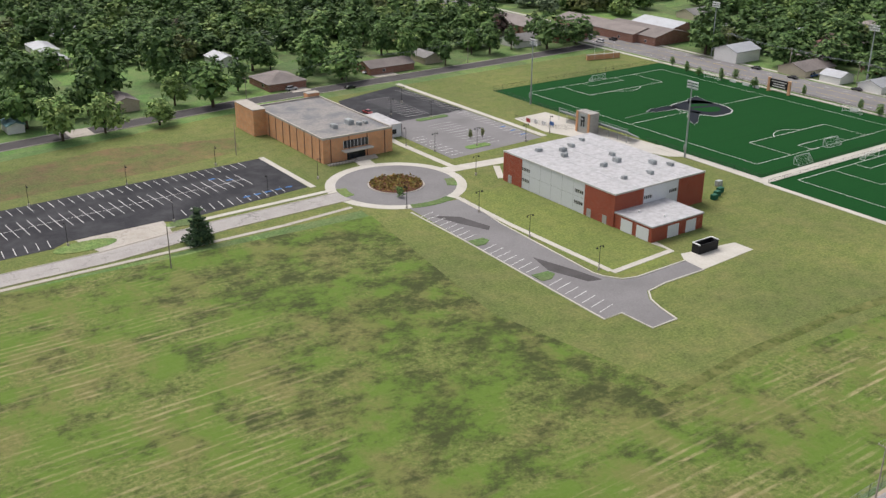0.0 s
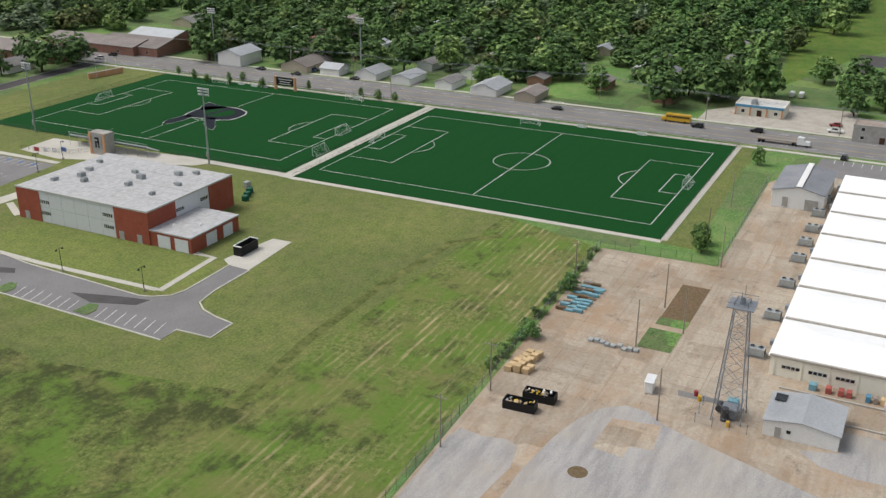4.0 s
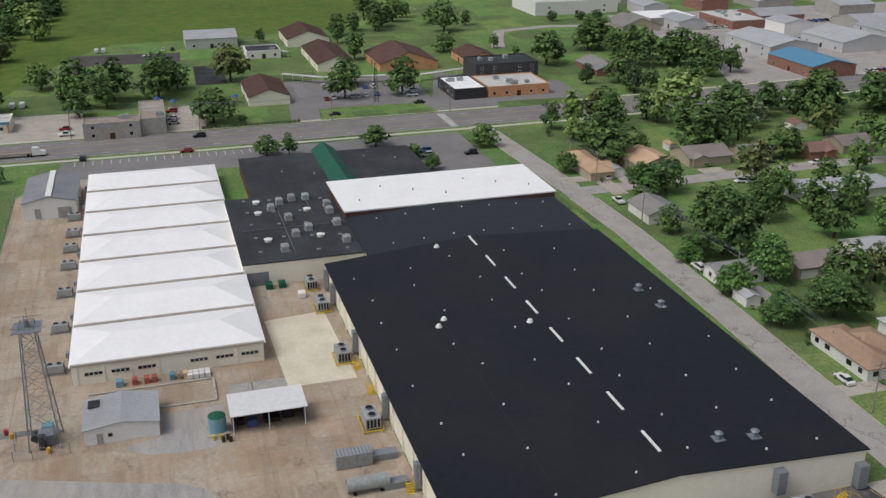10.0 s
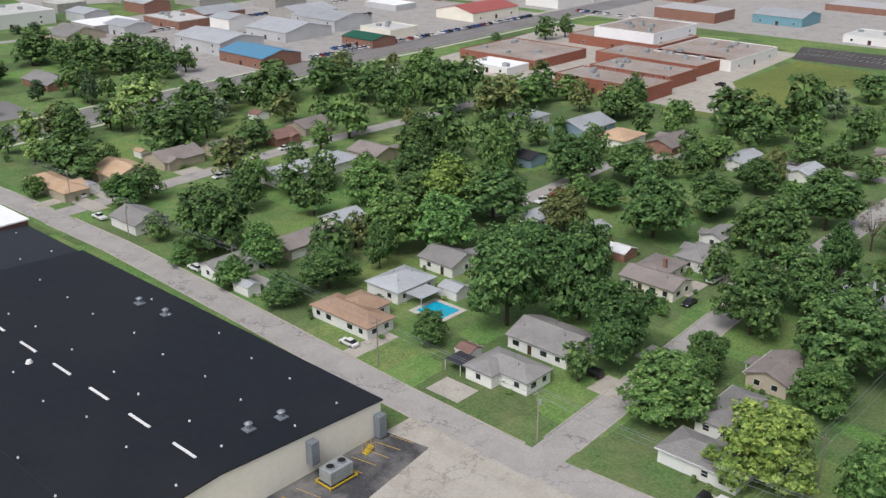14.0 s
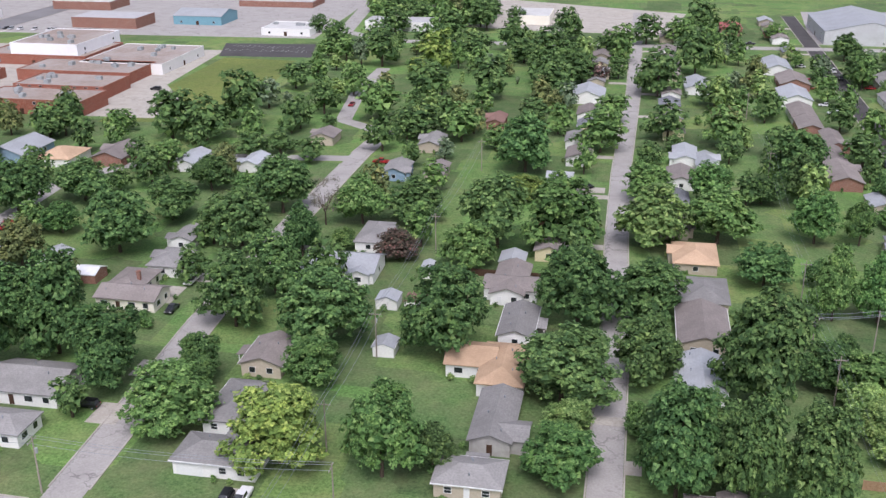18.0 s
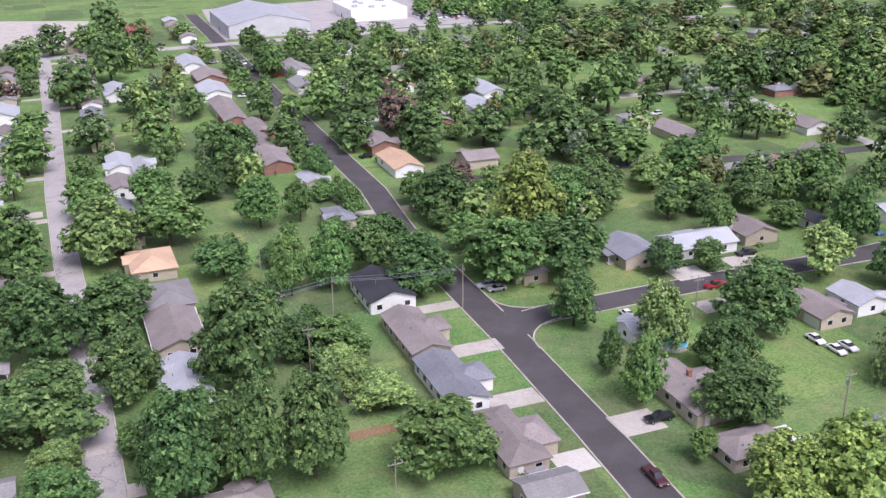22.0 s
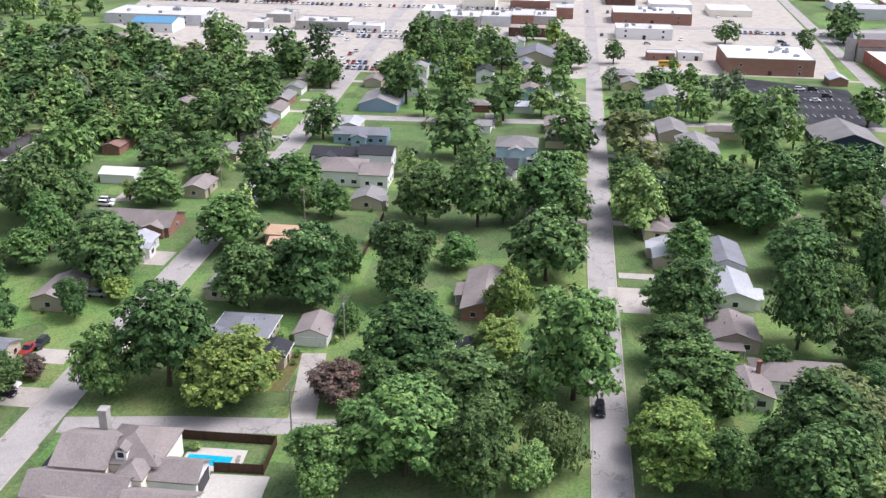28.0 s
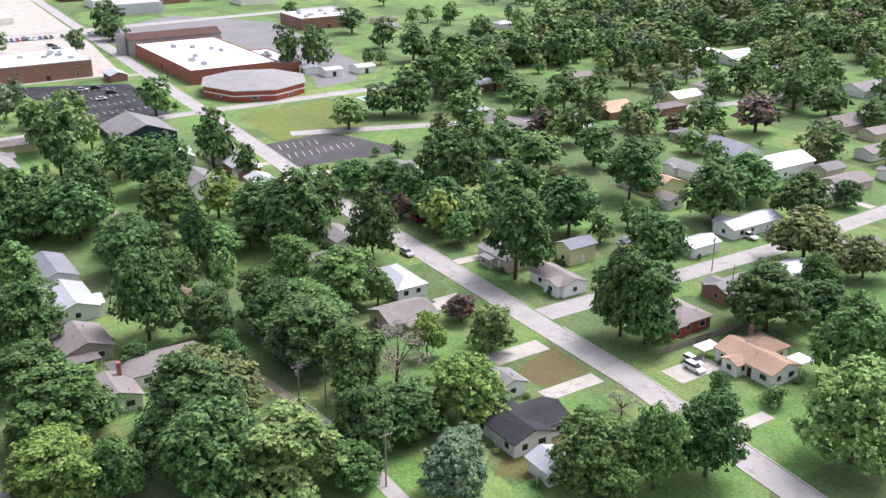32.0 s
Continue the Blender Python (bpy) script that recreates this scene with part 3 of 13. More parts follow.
def rect(x0, x1, y0, y1):
    return [(x0, y0), (x1, y0), (x1, y1), (x0, y1)]


ROAD_LINES, FLAT_AREAS, KERB_LINES = [], [], []


def offset_line(pts, d):
    out = []
    for i, p in enumerate(pts):
        a = Vector(pts[max(i - 1, 0)])
        b = Vector(pts[min(i + 1, len(pts) - 1)])
        t = (b - a).normalized()
        out.append((p[0] - t.y * d, p[1] + t.x * d))
    return out


def strip(name, pts, width, z0, z1, material, label, category):
    return slab(name, offset_line(pts, width / 2) + offset_line(pts, -width / 2)[::-1], z0, z1, material, label, category)


def street(name, pts, width, material, label, kerb=True, z=0.04):
    ROAD_LINES.append((pts, width))
    road = strip(name, pts, width, 0.0, z, material, label, "road")
    if kerb:
        KERB_LINES.extend((pts, side * (width / 2 + 0.2), len(ROAD_LINES) - 1, label) for side in (1, -1))
    return road


def build_kerbs():
    """kerbs in stretches, broken where another road joins"""
    for pts, off, own, label in KERB_LINES:
        run, line = [], []
        for (ax, ay), (bx, by) in chain(offset_line(pts, off)):
            n = max(1, int(math.hypot(bx - ax, by - ay) // 4))
            line += [(ax + (bx - ax) * k / n, ay + (by - ay) * k / n) for k in range(n)]
        line.append(offset_line(pts, off)[-1])
        for p in line + [None]:
            clear = p is not None
            if clear:
                for i, (other, width) in enumerate(ROAD_LINES):
                    if i == own or not clear:
                        continue
                    for (ax, ay), (bx, by) in chain(other):
                        u = max(0.0, min(1.0, ((p[0] - ax) * (bx - ax) + (p[1] - ay) * (by - ay)) / ((bx - ax) ** 2 + (by - ay) ** 2)))
                        if math.hypot(p[0] - ax - u * (bx - ax), p[1] - ay - u * (by - ay)) < width / 2 + 1.0:
                            clear = False
                            break
            if clear:
                run.append(p)
            else:
                if len(run) > 1:
                    strip("kerb", run, 0.3, 0.0, 0.14, M["concrete"], "pale concrete kerb beside " + label, "kerb")
                run = []


def bars(name, lines, width, z, material, label, category="road marking"):
    """painted lines: each a thin raised bar, one mesh for a set too many to count"""
    vs, fs = [], []
    for (ax, ay), (bx, by) in lines:
        d = Vector((bx - ax, by - ay)).normalized() * (width / 2)
        k = len(vs)
        vs += [(ax - d.y, ay + d.x, z), (ax + d.y, ay - d.x, z), (bx + d.y, by - d.x, z), (bx - d.y, by + d.x, z)]
        fs.append((k, k + 1, k + 2, k + 3))
    return tagged(new(name, mesh_of(name, vs, fs, material)), label, category, "", "stuff")


def arc(cx, cy, r, a0, a1, n=24):
    return [(cx + r * math.cos(radians(a0 + (a1 - a0) * i / n)), cy + r * math.sin(radians(a0 + (a1 - a0) * i / n))) for i in range(n + 1)]


def chain(pts):
    return list(zip(pts[:-1], pts[1:]))


# ---- trees ----
def crown_arrays(seed, lobes, leaves, leaf, lo=0.09, cone=False, droop=0.0, core=True, heads=4, fill=0.28):
    """foliage of a unit tree: a few big leafy heads on the limbs, each carrying many small sprays, with gaps between"""
    rng = np.random.default_rng(seed)
    if cone:
        head_c = np.array([(0, 0, lo + (0.9 - lo) * k / 5) for k in range(6)])
        head_r = np.array([(0.38 * (1 - k / 6.4),) * 2 + (0.14,) for k in range(6)])
    else:
        up = lambda u: lo + u * (1 - lo)
        head_c, head_r = [(0, 0, up(0.5)), (rng.uniform(-0.05, 0.05), rng.uniform(-0.05, 0.05), up(0.72))], [(0.33, 0.33, 0.44 * (1 - lo)), (0.25, 0.25, 0.24)]
        turn = rng.uniform(0, 6.28)
        for k in range(heads):
            for a, out, z, r in ((k, rng.uniform(0.22, 0.29), rng.uniform(0.26, 0.42), rng.uniform(0.2, 0.26)), (k + 0.5, rng.uniform(0.14, 0.24), rng.uniform(0.52, 0.72), rng.uniform(0.18, 0.25))):
                a = turn + a * 6.28 / heads + rng.uniform(-0.35, 0.35)
                head_c.append((out * math.cos(a), out * math.sin(a), up(z)))
                head_r.append((r, r, r * rng.uniform(0.95, 1.2)))
        head_c, head_r = np.array(head_c), np.array(head_r)
    area = head_r[:, 0] * head_r[:, 2]
    d = rng.normal(size=(lobes * 6, 3)); d /= np.linalg.norm(d, axis=1)[:, None]
    d[:, 2] = np.where(d[:, 2] < -0.8, -d[:, 2], d[:, 2])
    which = rng.choice(len(head_c), len(d), p=area / area.sum())
    p = head_c[which] + d * head_r[which] * rng.uniform(0.72, 1.02, (len(d), 1))
    depth = np.linalg.norm((p[:, None] - head_c[None]) / head_r[None], axis=2) + 10 * (np.arange(len(head_c))[None] == which[:, None])
    cs = p[depth.min(axis=1) > 0.8][:lobes]
    cs[:, 2] = np.clip(cs[:, 2], lo + 0.05, 0.97)
    rs = rng.uniform(0.6, 1.25, len(cs)) * (0.5 if cone else 0.62) / math.sqrt(lobes)
    pick = rng.choice(len(cs), leaves, p=rs ** 2 / (rs ** 2).sum())
    d = rng.normal(size=(leaves, 3)); d /= np.linalg.norm(d, axis=1)[:, None]
    d[:, 2] = np.where(d[:, 2] < -0.35, -d[:, 2], d[:, 2])
    p = cs[pick] + d * rs[pick][:, None] * rng.uniform(0.2, 1.5, (leaves, 1)) * np.array([1.05, 1.05, 0.9])
    deep = np.linalg.norm((p[:, None] - head_c[None]) / head_r[None], axis=2).min(axis=1)
    p, d = p[deep > 0.6], d[deep > 0.6]
    size = rng.uniform(0.55, 1.4, (len(p), 1))
    if core:
        # shaded inner foliage, in larger sprays
        inner = int(leaves * fill)
        which = rng.choice(len(head_c), inner, p=area / area.sum())
        e = rng.normal(size=(inner, 3)); e /= np.linalg.norm(e, axis=1)[:, None]
        p = np.concatenate([p, head_c[which] + e * head_r[which] * rng.uniform(0.45, 0.86, (inner, 1))])
        d = np.concatenate([d, e])
        size = np.concatenate([size, rng.uniform(1.3, 2.2, (inner, 1))])
    p[:, 2] -= droop * np.hypot(p[:, 0], p[:, 1])
    out = p - np.array([0, 0, 0.42]); out /= np.linalg.norm(out, axis=1)[:, None] + 1e-6
    n = 0.6 * d + 0.5 * out + rng.normal(scale=0.36, size=d.shape) + np.array([0, 0, 0.45]); n /= np.linalg.norm(n, axis=1)[:, None]
    u = np.cross(n, rng.normal(size=d.shape)); u /= np.linalg.norm(u, axis=1)[:, None]
    w = np.cross(n, u)
    s = leaf * size
    if droop:
        u = u * 0.5; w = w * np.array([0.6, 0.6, 1.5])
    q = np.stack([p - u * s - w * s * 0.62 - n * s * 0.2, p + u * s - w * s * 0.62 + n * s * 0.1, p + w * s * 1.05 - n * s * 0.15], axis=1).reshape(-1, 3)
    return q, [[3 * i, 3 * i + 1, 3 * i + 2] for i in range(len(p))]


def trunk_mesh(seed, lo=0.25, limbs=5):
    rng = np.random.default_rng(seed)
    bm = bmesh.new()
    top = Vector((rng.uniform(-0.02, 0.02), rng.uniform(-0.02, 0.02), lo + 0.12))
    tube(bm, (0, 0, -0.01), top, 0.026, 0.018, 7)
    for i in range(limbs):
        a = i * math.tau / limbs + rng.uniform(-0.4, 0.4)
        end = top + Vector((0.24 * math.cos(a), 0.24 * math.sin(a), rng.uniform(0.2, 0.4)))
        tube(bm, top - Vector((0, 0, 0.04)), end, 0.012, 0.004, 5)
    tube(bm, top, top + Vector((0, 0, 0.36)), 0.016, 0.005, 5)
    me = bpy.data.meshes.new("trunk")
    bm.to_mesh(me)
    bm.free()
    me.materials.append(M["bark"])
    return me


def crown_mesh(*a, **k):
    v, f = crown_arrays(*a, **k)
    return mesh_of("crown", v, f, LEAF["g"])


CROWN_FAR = [crown_arrays(s, 60, 540, 0.046, 0.05, heads=h, fill=0.25) for s, h in ((31, 3), (32, 4), (33, 5), (34, 2))]
CROWN_LIGHT = [crown_arrays(s, 46, 280, 0.057, 0.05, heads=h, fill=0.25) for s, h in ((35, 3), (36, 2), (37, 4), (38, 0))]
CROWN = {
    "near": [crown_mesh(s, 140, 5900, 0.0197, heads=h) for s, h in ((11, 3), (12, 4), (13, 5), (14, 2), (15, 6))],
    "mid": [crown_mesh(s, 90, 3000, 0.0262, 0.07, heads=h) for s, h in ((21, 3), (22, 4), (23, 5), (24, 2))],
    "far": [mesh_of("crown", v, f, LEAF["g"]) for v, f in CROWN_FAR],
    "cone": [crown_mesh(s, 60, 2200, 0.0255, 0.04, True) for s in (41, 42)],
    "willow": [crown_mesh(s, 60, 3600, 0.0255, 0.05, droop=0.3) for s in (51, 52)],
    "shrub": [crown_mesh(s, 30, 800, 0.034, 0.02, heads=3) for s in (61, 62)],
    "bare": [crown_mesh(s, 70, 2400, 0.013, 0.2, core=False) for s in (71,)],
}
TRUNK = [trunk_mesh(s) for s in (1, 2, 3)]
BARE_TRUNK = trunk_mesh(9, 0.2, 11)
TREE_WORDS = {"d": "dark green leafy", "g": "mid-green leafy", "l": "light green leafy", "y": "yellow-green leafy", "o": "olive-green leafy", "r": "reddish-brown leafy",
              "s": "pale silvery-green leafy", "w": "drooping pale green", "c": "dark green conical evergreen", "b": "half-bare grey-twigged"}
tree_rng = random.Random(5)
TREE_AT, BUILT = [], []


def tree(x, y, h, dia, sort):
    TREE_AT.append((x, y, dia / 2))
    far = math.hypot(x, y)
    shrub = h < 4.2
    size = "tall old" if h > 15 else "small" if h < 8 else "medium-sized"
    if shrub:
        label, cat, nm = "low " + TREE_WORDS[sort] + " shrub on the lawn", "shrub", "shrub"
    else:
        label, cat, nm = size + " " + TREE_WORDS[sort] + " tree standing in grass", "tree", "tree"
    root = thing(nm, x, y, 0, tree_rng.uniform(0, 360), label, cat)
    lod = "shrub" if shrub else "cone" if sort == "c" else "willow" if sort == "w" else "bare" if sort == "b" else "near" if far < 215 else "mid" if far < 370 else "far"
    sx = dia * tree_rng.uniform(0.95, 1.08)
    scale = Matrix.Diagonal((sx * (1.06 if lod != "cone" else 1.2), sx * tree_rng.uniform(0.96, 1.08), h * 1.05, 1))
    tr = new("trunk", BARE_TRUNK if sort == "b" else tree_rng.choice(TRUNK))
    tr.parent, tr.matrix_basis = root, Matrix.Diagonal((max(dia, 0.5 * h), max(dia, 0.5 * h), h, 1))
    cr = new("crown", tree_rng.choice(CROWN[lod]))
    cr.parent, cr.matrix_basis = root, scale
    cr.material_slots[0].link = "OBJECT"
    cr.material_slots[0].material = LEAF[sort]
    return root


FAR_V, FAR_F, FAR_M, FAR_COUNT = [], [], [], [0]
far_rng = np.random.default_rng(77)


def far_tree(x, y, h, dia, sort, light=False):
    """one of the many trees that stand too far or too thick to count"""
    v, f = (CROWN_LIGHT if light else CROWN_FAR)[far_rng.integers(4)]
    a = far_rng.uniform(0, 6.28)
    c, s = math.cos(a), math.sin(a)
    k = FAR_COUNT[0]
    FAR_COUNT[0] += len(v) + 8
    TREE_AT.append((x, y, dia / 2))
    FAR_V.append(np.stack([(v[:, 0] * c - v[:, 1] * s) * dia + x, (v[:, 0] * s + v[:, 1] * c) * dia + y, v[:, 2] * h], axis=1))
    FAR_F.extend([[q + k for q in g] for g in f])
    FAR_M.extend([FAR_SORTS.index(sort)] * len(f))
    r, k = 0.02 * dia + 0.05, k + len(v)
    FAR_V.append(np.array([(x + r * p, y + r * q, z) for z in (0, 0.45 * h) for p, q in ((-1, -1), (1, -1), (1, 1), (-1, 1))]))
    FAR_F.extend([[k, k + 1, k + 5, k + 4], [k + 1, k + 2, k + 6, k + 5], [k + 2, k + 3, k + 7, k + 6], [k + 3, k, k + 4, k + 7]])
    FAR_M.extend([len(FAR_SORTS)] * 4)


FAR_SORTS = list(LEAF)


def plant_far_trees():
    me = mesh_of("far_trees", np.concatenate(FAR_V), FAR_F)
    for s in FAR_SORTS:
        me.materials.append(LEAF[s])
    me.materials.append(M["bark"])
    me.polygons.foreach_set("material_index", FAR_M)
    return tagged(new("far_trees", me), "many leafy green trees between the far houses", "trees", "", "stuff")


def woods(name, outline, spacing, seed, label, blocks, thin=0.1, mix=(0.4, 0.36, 0.13, 0.04, 0.06, 0.01), low=8, high=15):
    """a far stand of trees too dense to count, as one object"""
    rng = np.random.default_rng(seed)
    kinds = [crown_arrays(s, 44, 290, 0.061, 0.05, heads=h, fill=0.25) for s, h in ((81, 3), (82, 2), (83, 4), (84, 1))]
    xs, ys = [p[0] for p in outline], [p[1] for p in outline]
    V, Fs, Ms, base_i = [], [], [], 0
    y = min(ys)
    while y < max(ys):
        x = min(xs)
        while x < max(xs):
            px, py = x + rng.uniform(-0.45, 0.45) * spacing, y + rng.uniform(-0.45, 0.45) * spacing
            inside = False
            j = len(outline) - 1
            for i in range(len(outline)):
                (xi, yi), (xj, yj) = outline[i], outline[j]
                if (yi > py) != (yj > py) and px < (xj - xi) * (py - yi) / (yj - yi) + xi:
                    inside = not inside
                j = i
            clear = all(not (bx0 - 3 < px < bx1 + 3 and by0 - 3 < py < by1 + 3) for bx0, bx1, by0, by1 in blocks)
            if inside and clear and rng.random() > thin and road_gap(px, py) > 2.0 and not any(abs(px - bx) < bw + 2.5 and abs(py - by) < bd + 2.5 for bx, by, bw, bd in BUILT):
                v, f = kinds[rng.integers(4)]
                h = rng.uniform(low, high); d = spacing * rng.uniform(0.95, 1.5); a = rng.uniform(0, 6.28)
                c, s = math.cos(a), math.sin(a)
                w = np.stack([(v[:, 0] * c - v[:, 1] * s) * d + px, (v[:, 0] * s + v[:, 1] * c) * d + py, v[:, 2] * h - 0.08 * h], axis=1)
                V.append(w); Fs += [[q + base_i for q in g] for g in f]; base_i += len(w); Ms += [int(rng.choice(6, p=mix))] * len(f)
            x += spacing
        y += spacing
    me = mesh_of(name, np.concatenate(V), Fs)
    for k in "dglsor":
        me.materials.append(LEAF[k])
    me.polygons.foreach_set("material_index", Ms)
    ob = new(name, me)
    return tagged(ob, label, "woods", "", "stuff")


# ---- houses ----
def frame_mesh(w, h, t=0.08, bars_x=1, bars_z=1):
    bm = bmesh.new()
    for x0, x1, z0, z1 in ((-w / 2, w / 2, 0, t), (-w / 2, w / 2, h - t, h), (-w / 2, -w / 2 + t, t, h - t), (w / 2 - t, w / 2, t, h - t)):
        box(bm, x0, x1, -0.06, 0.06, z0, z1)
    for i in range(1, bars_z + 1):
        z = h * i / (bars_z + 1)
        box(bm, -w / 2 + t, w / 2 - t, -0.05, 0.05, z - 0.03, z + 0.03)
    me = bpy.data.meshes.new("window")
    bm.to_mesh(me); bm.free()
    me.materials.append(M["white_metal"])
    return me


def box_mesh(name, x0, x1, y0, y1, z0, z1, material, bevel=0.0):
    bm = bm_box(x0, x1, y0, y1, z0, z1, bevel=bevel)
    me = bpy.data.meshes.new(name)
    bm.to_mesh(me); bm.free()
    me.materials.append(material)
    return me


WIN = frame_mesh(1.3, 1.25)
PANE = box_mesh("pane", -0.58, 0.58, -0.02, 0.02, 0.08, 1.17, M["glass"])
bmf = bmesh.new(); box(bmf, -0.65, 0.65, -0.06, 0.06, 0, 1.25)
for ny in (-1, 1):
    bmf.normal_update()
    fc = [q for q in bmf.faces if q.normal.y * ny > 0.9][0]
    bmesh.ops.inset_region(bmf, faces=[fc], thickness=0.09, depth=-0.03)
    fc.material_index = 1
WIN_FAR = bpy.data.meshes.new("window"); bmf.to_mesh(WIN_FAR); bmf.free()
WIN_FAR.materials.append(M["white_metal"]); WIN_FAR.materials.append(M["glass"])


def window(parent, x, y, z, rz=0, far=False, s=(1, 1, 1)):
    wi = piece("window", WIN_FAR if far else WIN, parent, x, y, z, rz, s)
    if not far:
        piece("pane", PANE, wi)


DOOR = box_mesh("door", -0.48, 0.48, -0.06, 0.06, 0.0, 2.08, M["white_metal"], 0.02)
DOOR_DARK = box_mesh("door", -0.48, 0.48, -0.06, 0.06, 0.0, 2.08, M["fence_dark"], 0.02)


def garage_mesh(w):
    bm = bmesh.new()
    for i in range(4):
        box(bm, -w / 2, w / 2, -0.05, 0.05, 0.53 * i + 0.015, 0.53 * (i + 1))
    me = bpy.data.meshes.new("garage_door")
    bm.to_mesh(me); bm.free()
    me.materials.append(M["white_metal"])
    return me


GARAGE = garage_mesh(4.6)
bmv = bmesh.new(); tube(bmv, (0, 0, -0.2), (0, 0, 0.45), 0.09, 0.09, 7); tube(bmv, (0, 0, 0.45), (0, 0, 0.52), 0.16, 0.1, 7)
VENT = bpy.data.meshes.new("roof_vent"); bmv.to_mesh(VENT); bmv.free(); VENT.materials.append(M["steel"])
ROOF_WORDS = {"g": "grey shingle", "br": "brown shingle", "o": "tan-orange shingle", "dg": "charcoal shingle", "bg": "slate-grey shingle", "lg": "pale grey metal",
              "w": "white metal", "r": "red-brown", "tl": "teal metal", "brown": "dark brown shingle", "blue": "blue metal", "green": "green metal", "red": "red metal"}
WALL = {"w": ("siding_w", "white siding"), "t": ("siding_t", "tan siding"), "b": ("brick_house", "weathered brick"), "bl": ("siding_bl", "blue siding"), "n": ("siding_n", "navy siding"), "y": ("siding_y", "cream siding"), "lb": ("siding_lb", "pale blue siding"), "gr": ("stone_wall", "grey siding"), "rb": ("brick_red", "red brick"), "y2": ("cream_wall", "cream walls")}
house_rng = random.Random(8)


def roof_bmesh(w, d, z, rise, hip, thick=0.2):
    """pitched roof over a w by d plan, ridge along x"""
    bm = bmesh.new()
    a, b = w / 2, d / 2
    k = min(b * 0.95, a * 0.85) if hip else 0.0
    for dz, flip in ((0, False), (-thick, True)):
        c = [bm.verts.new(p) for p in ((-a, -b, z + dz), (a, -b, z + dz), (a, b, z + dz), (-a, b, z + dz), (-a + k, 0, z + rise + dz), (a - k, 0, z + rise + dz))]
        fs = [(0, 1, 5, 4), (2, 3, 4, 5)] + ([(1, 2, 5), (3, 0, 4)] if hip else [])
        for f in fs:
            bm.faces.new([c[i] for i in (f[::-1] if flip else f)])
    v = list(bm.verts)
    ring = (0, 1, 2, 3) if hip else (0, 1, 5, 2, 3, 4)
    for i in range(len(ring)):
        p, q = ring[i], ring[(i + 1) % len(ring)]
        bm.faces.new((v[p], v[p + 6], v[q + 6], v[q]))
    bmesh.ops.recalc_face_normals(bm, faces=bm.faces[:])
    return bm


def wall_bmesh(w, d, z, rise, hip):
    bm = bmesh.new()
    a, b = w / 2, d / 2
    lo = [bm.verts.new(p) for p in ((-a, -b, 0), (a, -b, 0), (a, b, 0), (-a, b, 0))]
    hi = [bm.verts.new(p) for p in ((-a, -b, z), (a, -b, z), (a, b, z), (-a, b, z))]
    for i in (0, 2):
        bm.faces.new((lo[i], lo[(i + 1) % 4], hi[(i + 1) % 4], hi[i]))
    if hip:
        bm.faces.new((lo[1], lo[2], hi[2], hi[1])); bm.faces.new((lo[3], lo[0], hi[0], hi[3]))
        bm.faces.new(hi)
    else:
        e, f = bm.verts.new((a, 0, z + rise)), bm.verts.new((-a, 0, z + rise))
        bm.faces.new((lo[1], lo[2], hi[2], e, hi[1])); bm.faces.new((lo[3], lo[0], hi[0], f, hi[3]))
        bm.faces.new((hi[0], hi[1], e, f)); bm.faces.new((hi[2], hi[3], f, e))
    return bm


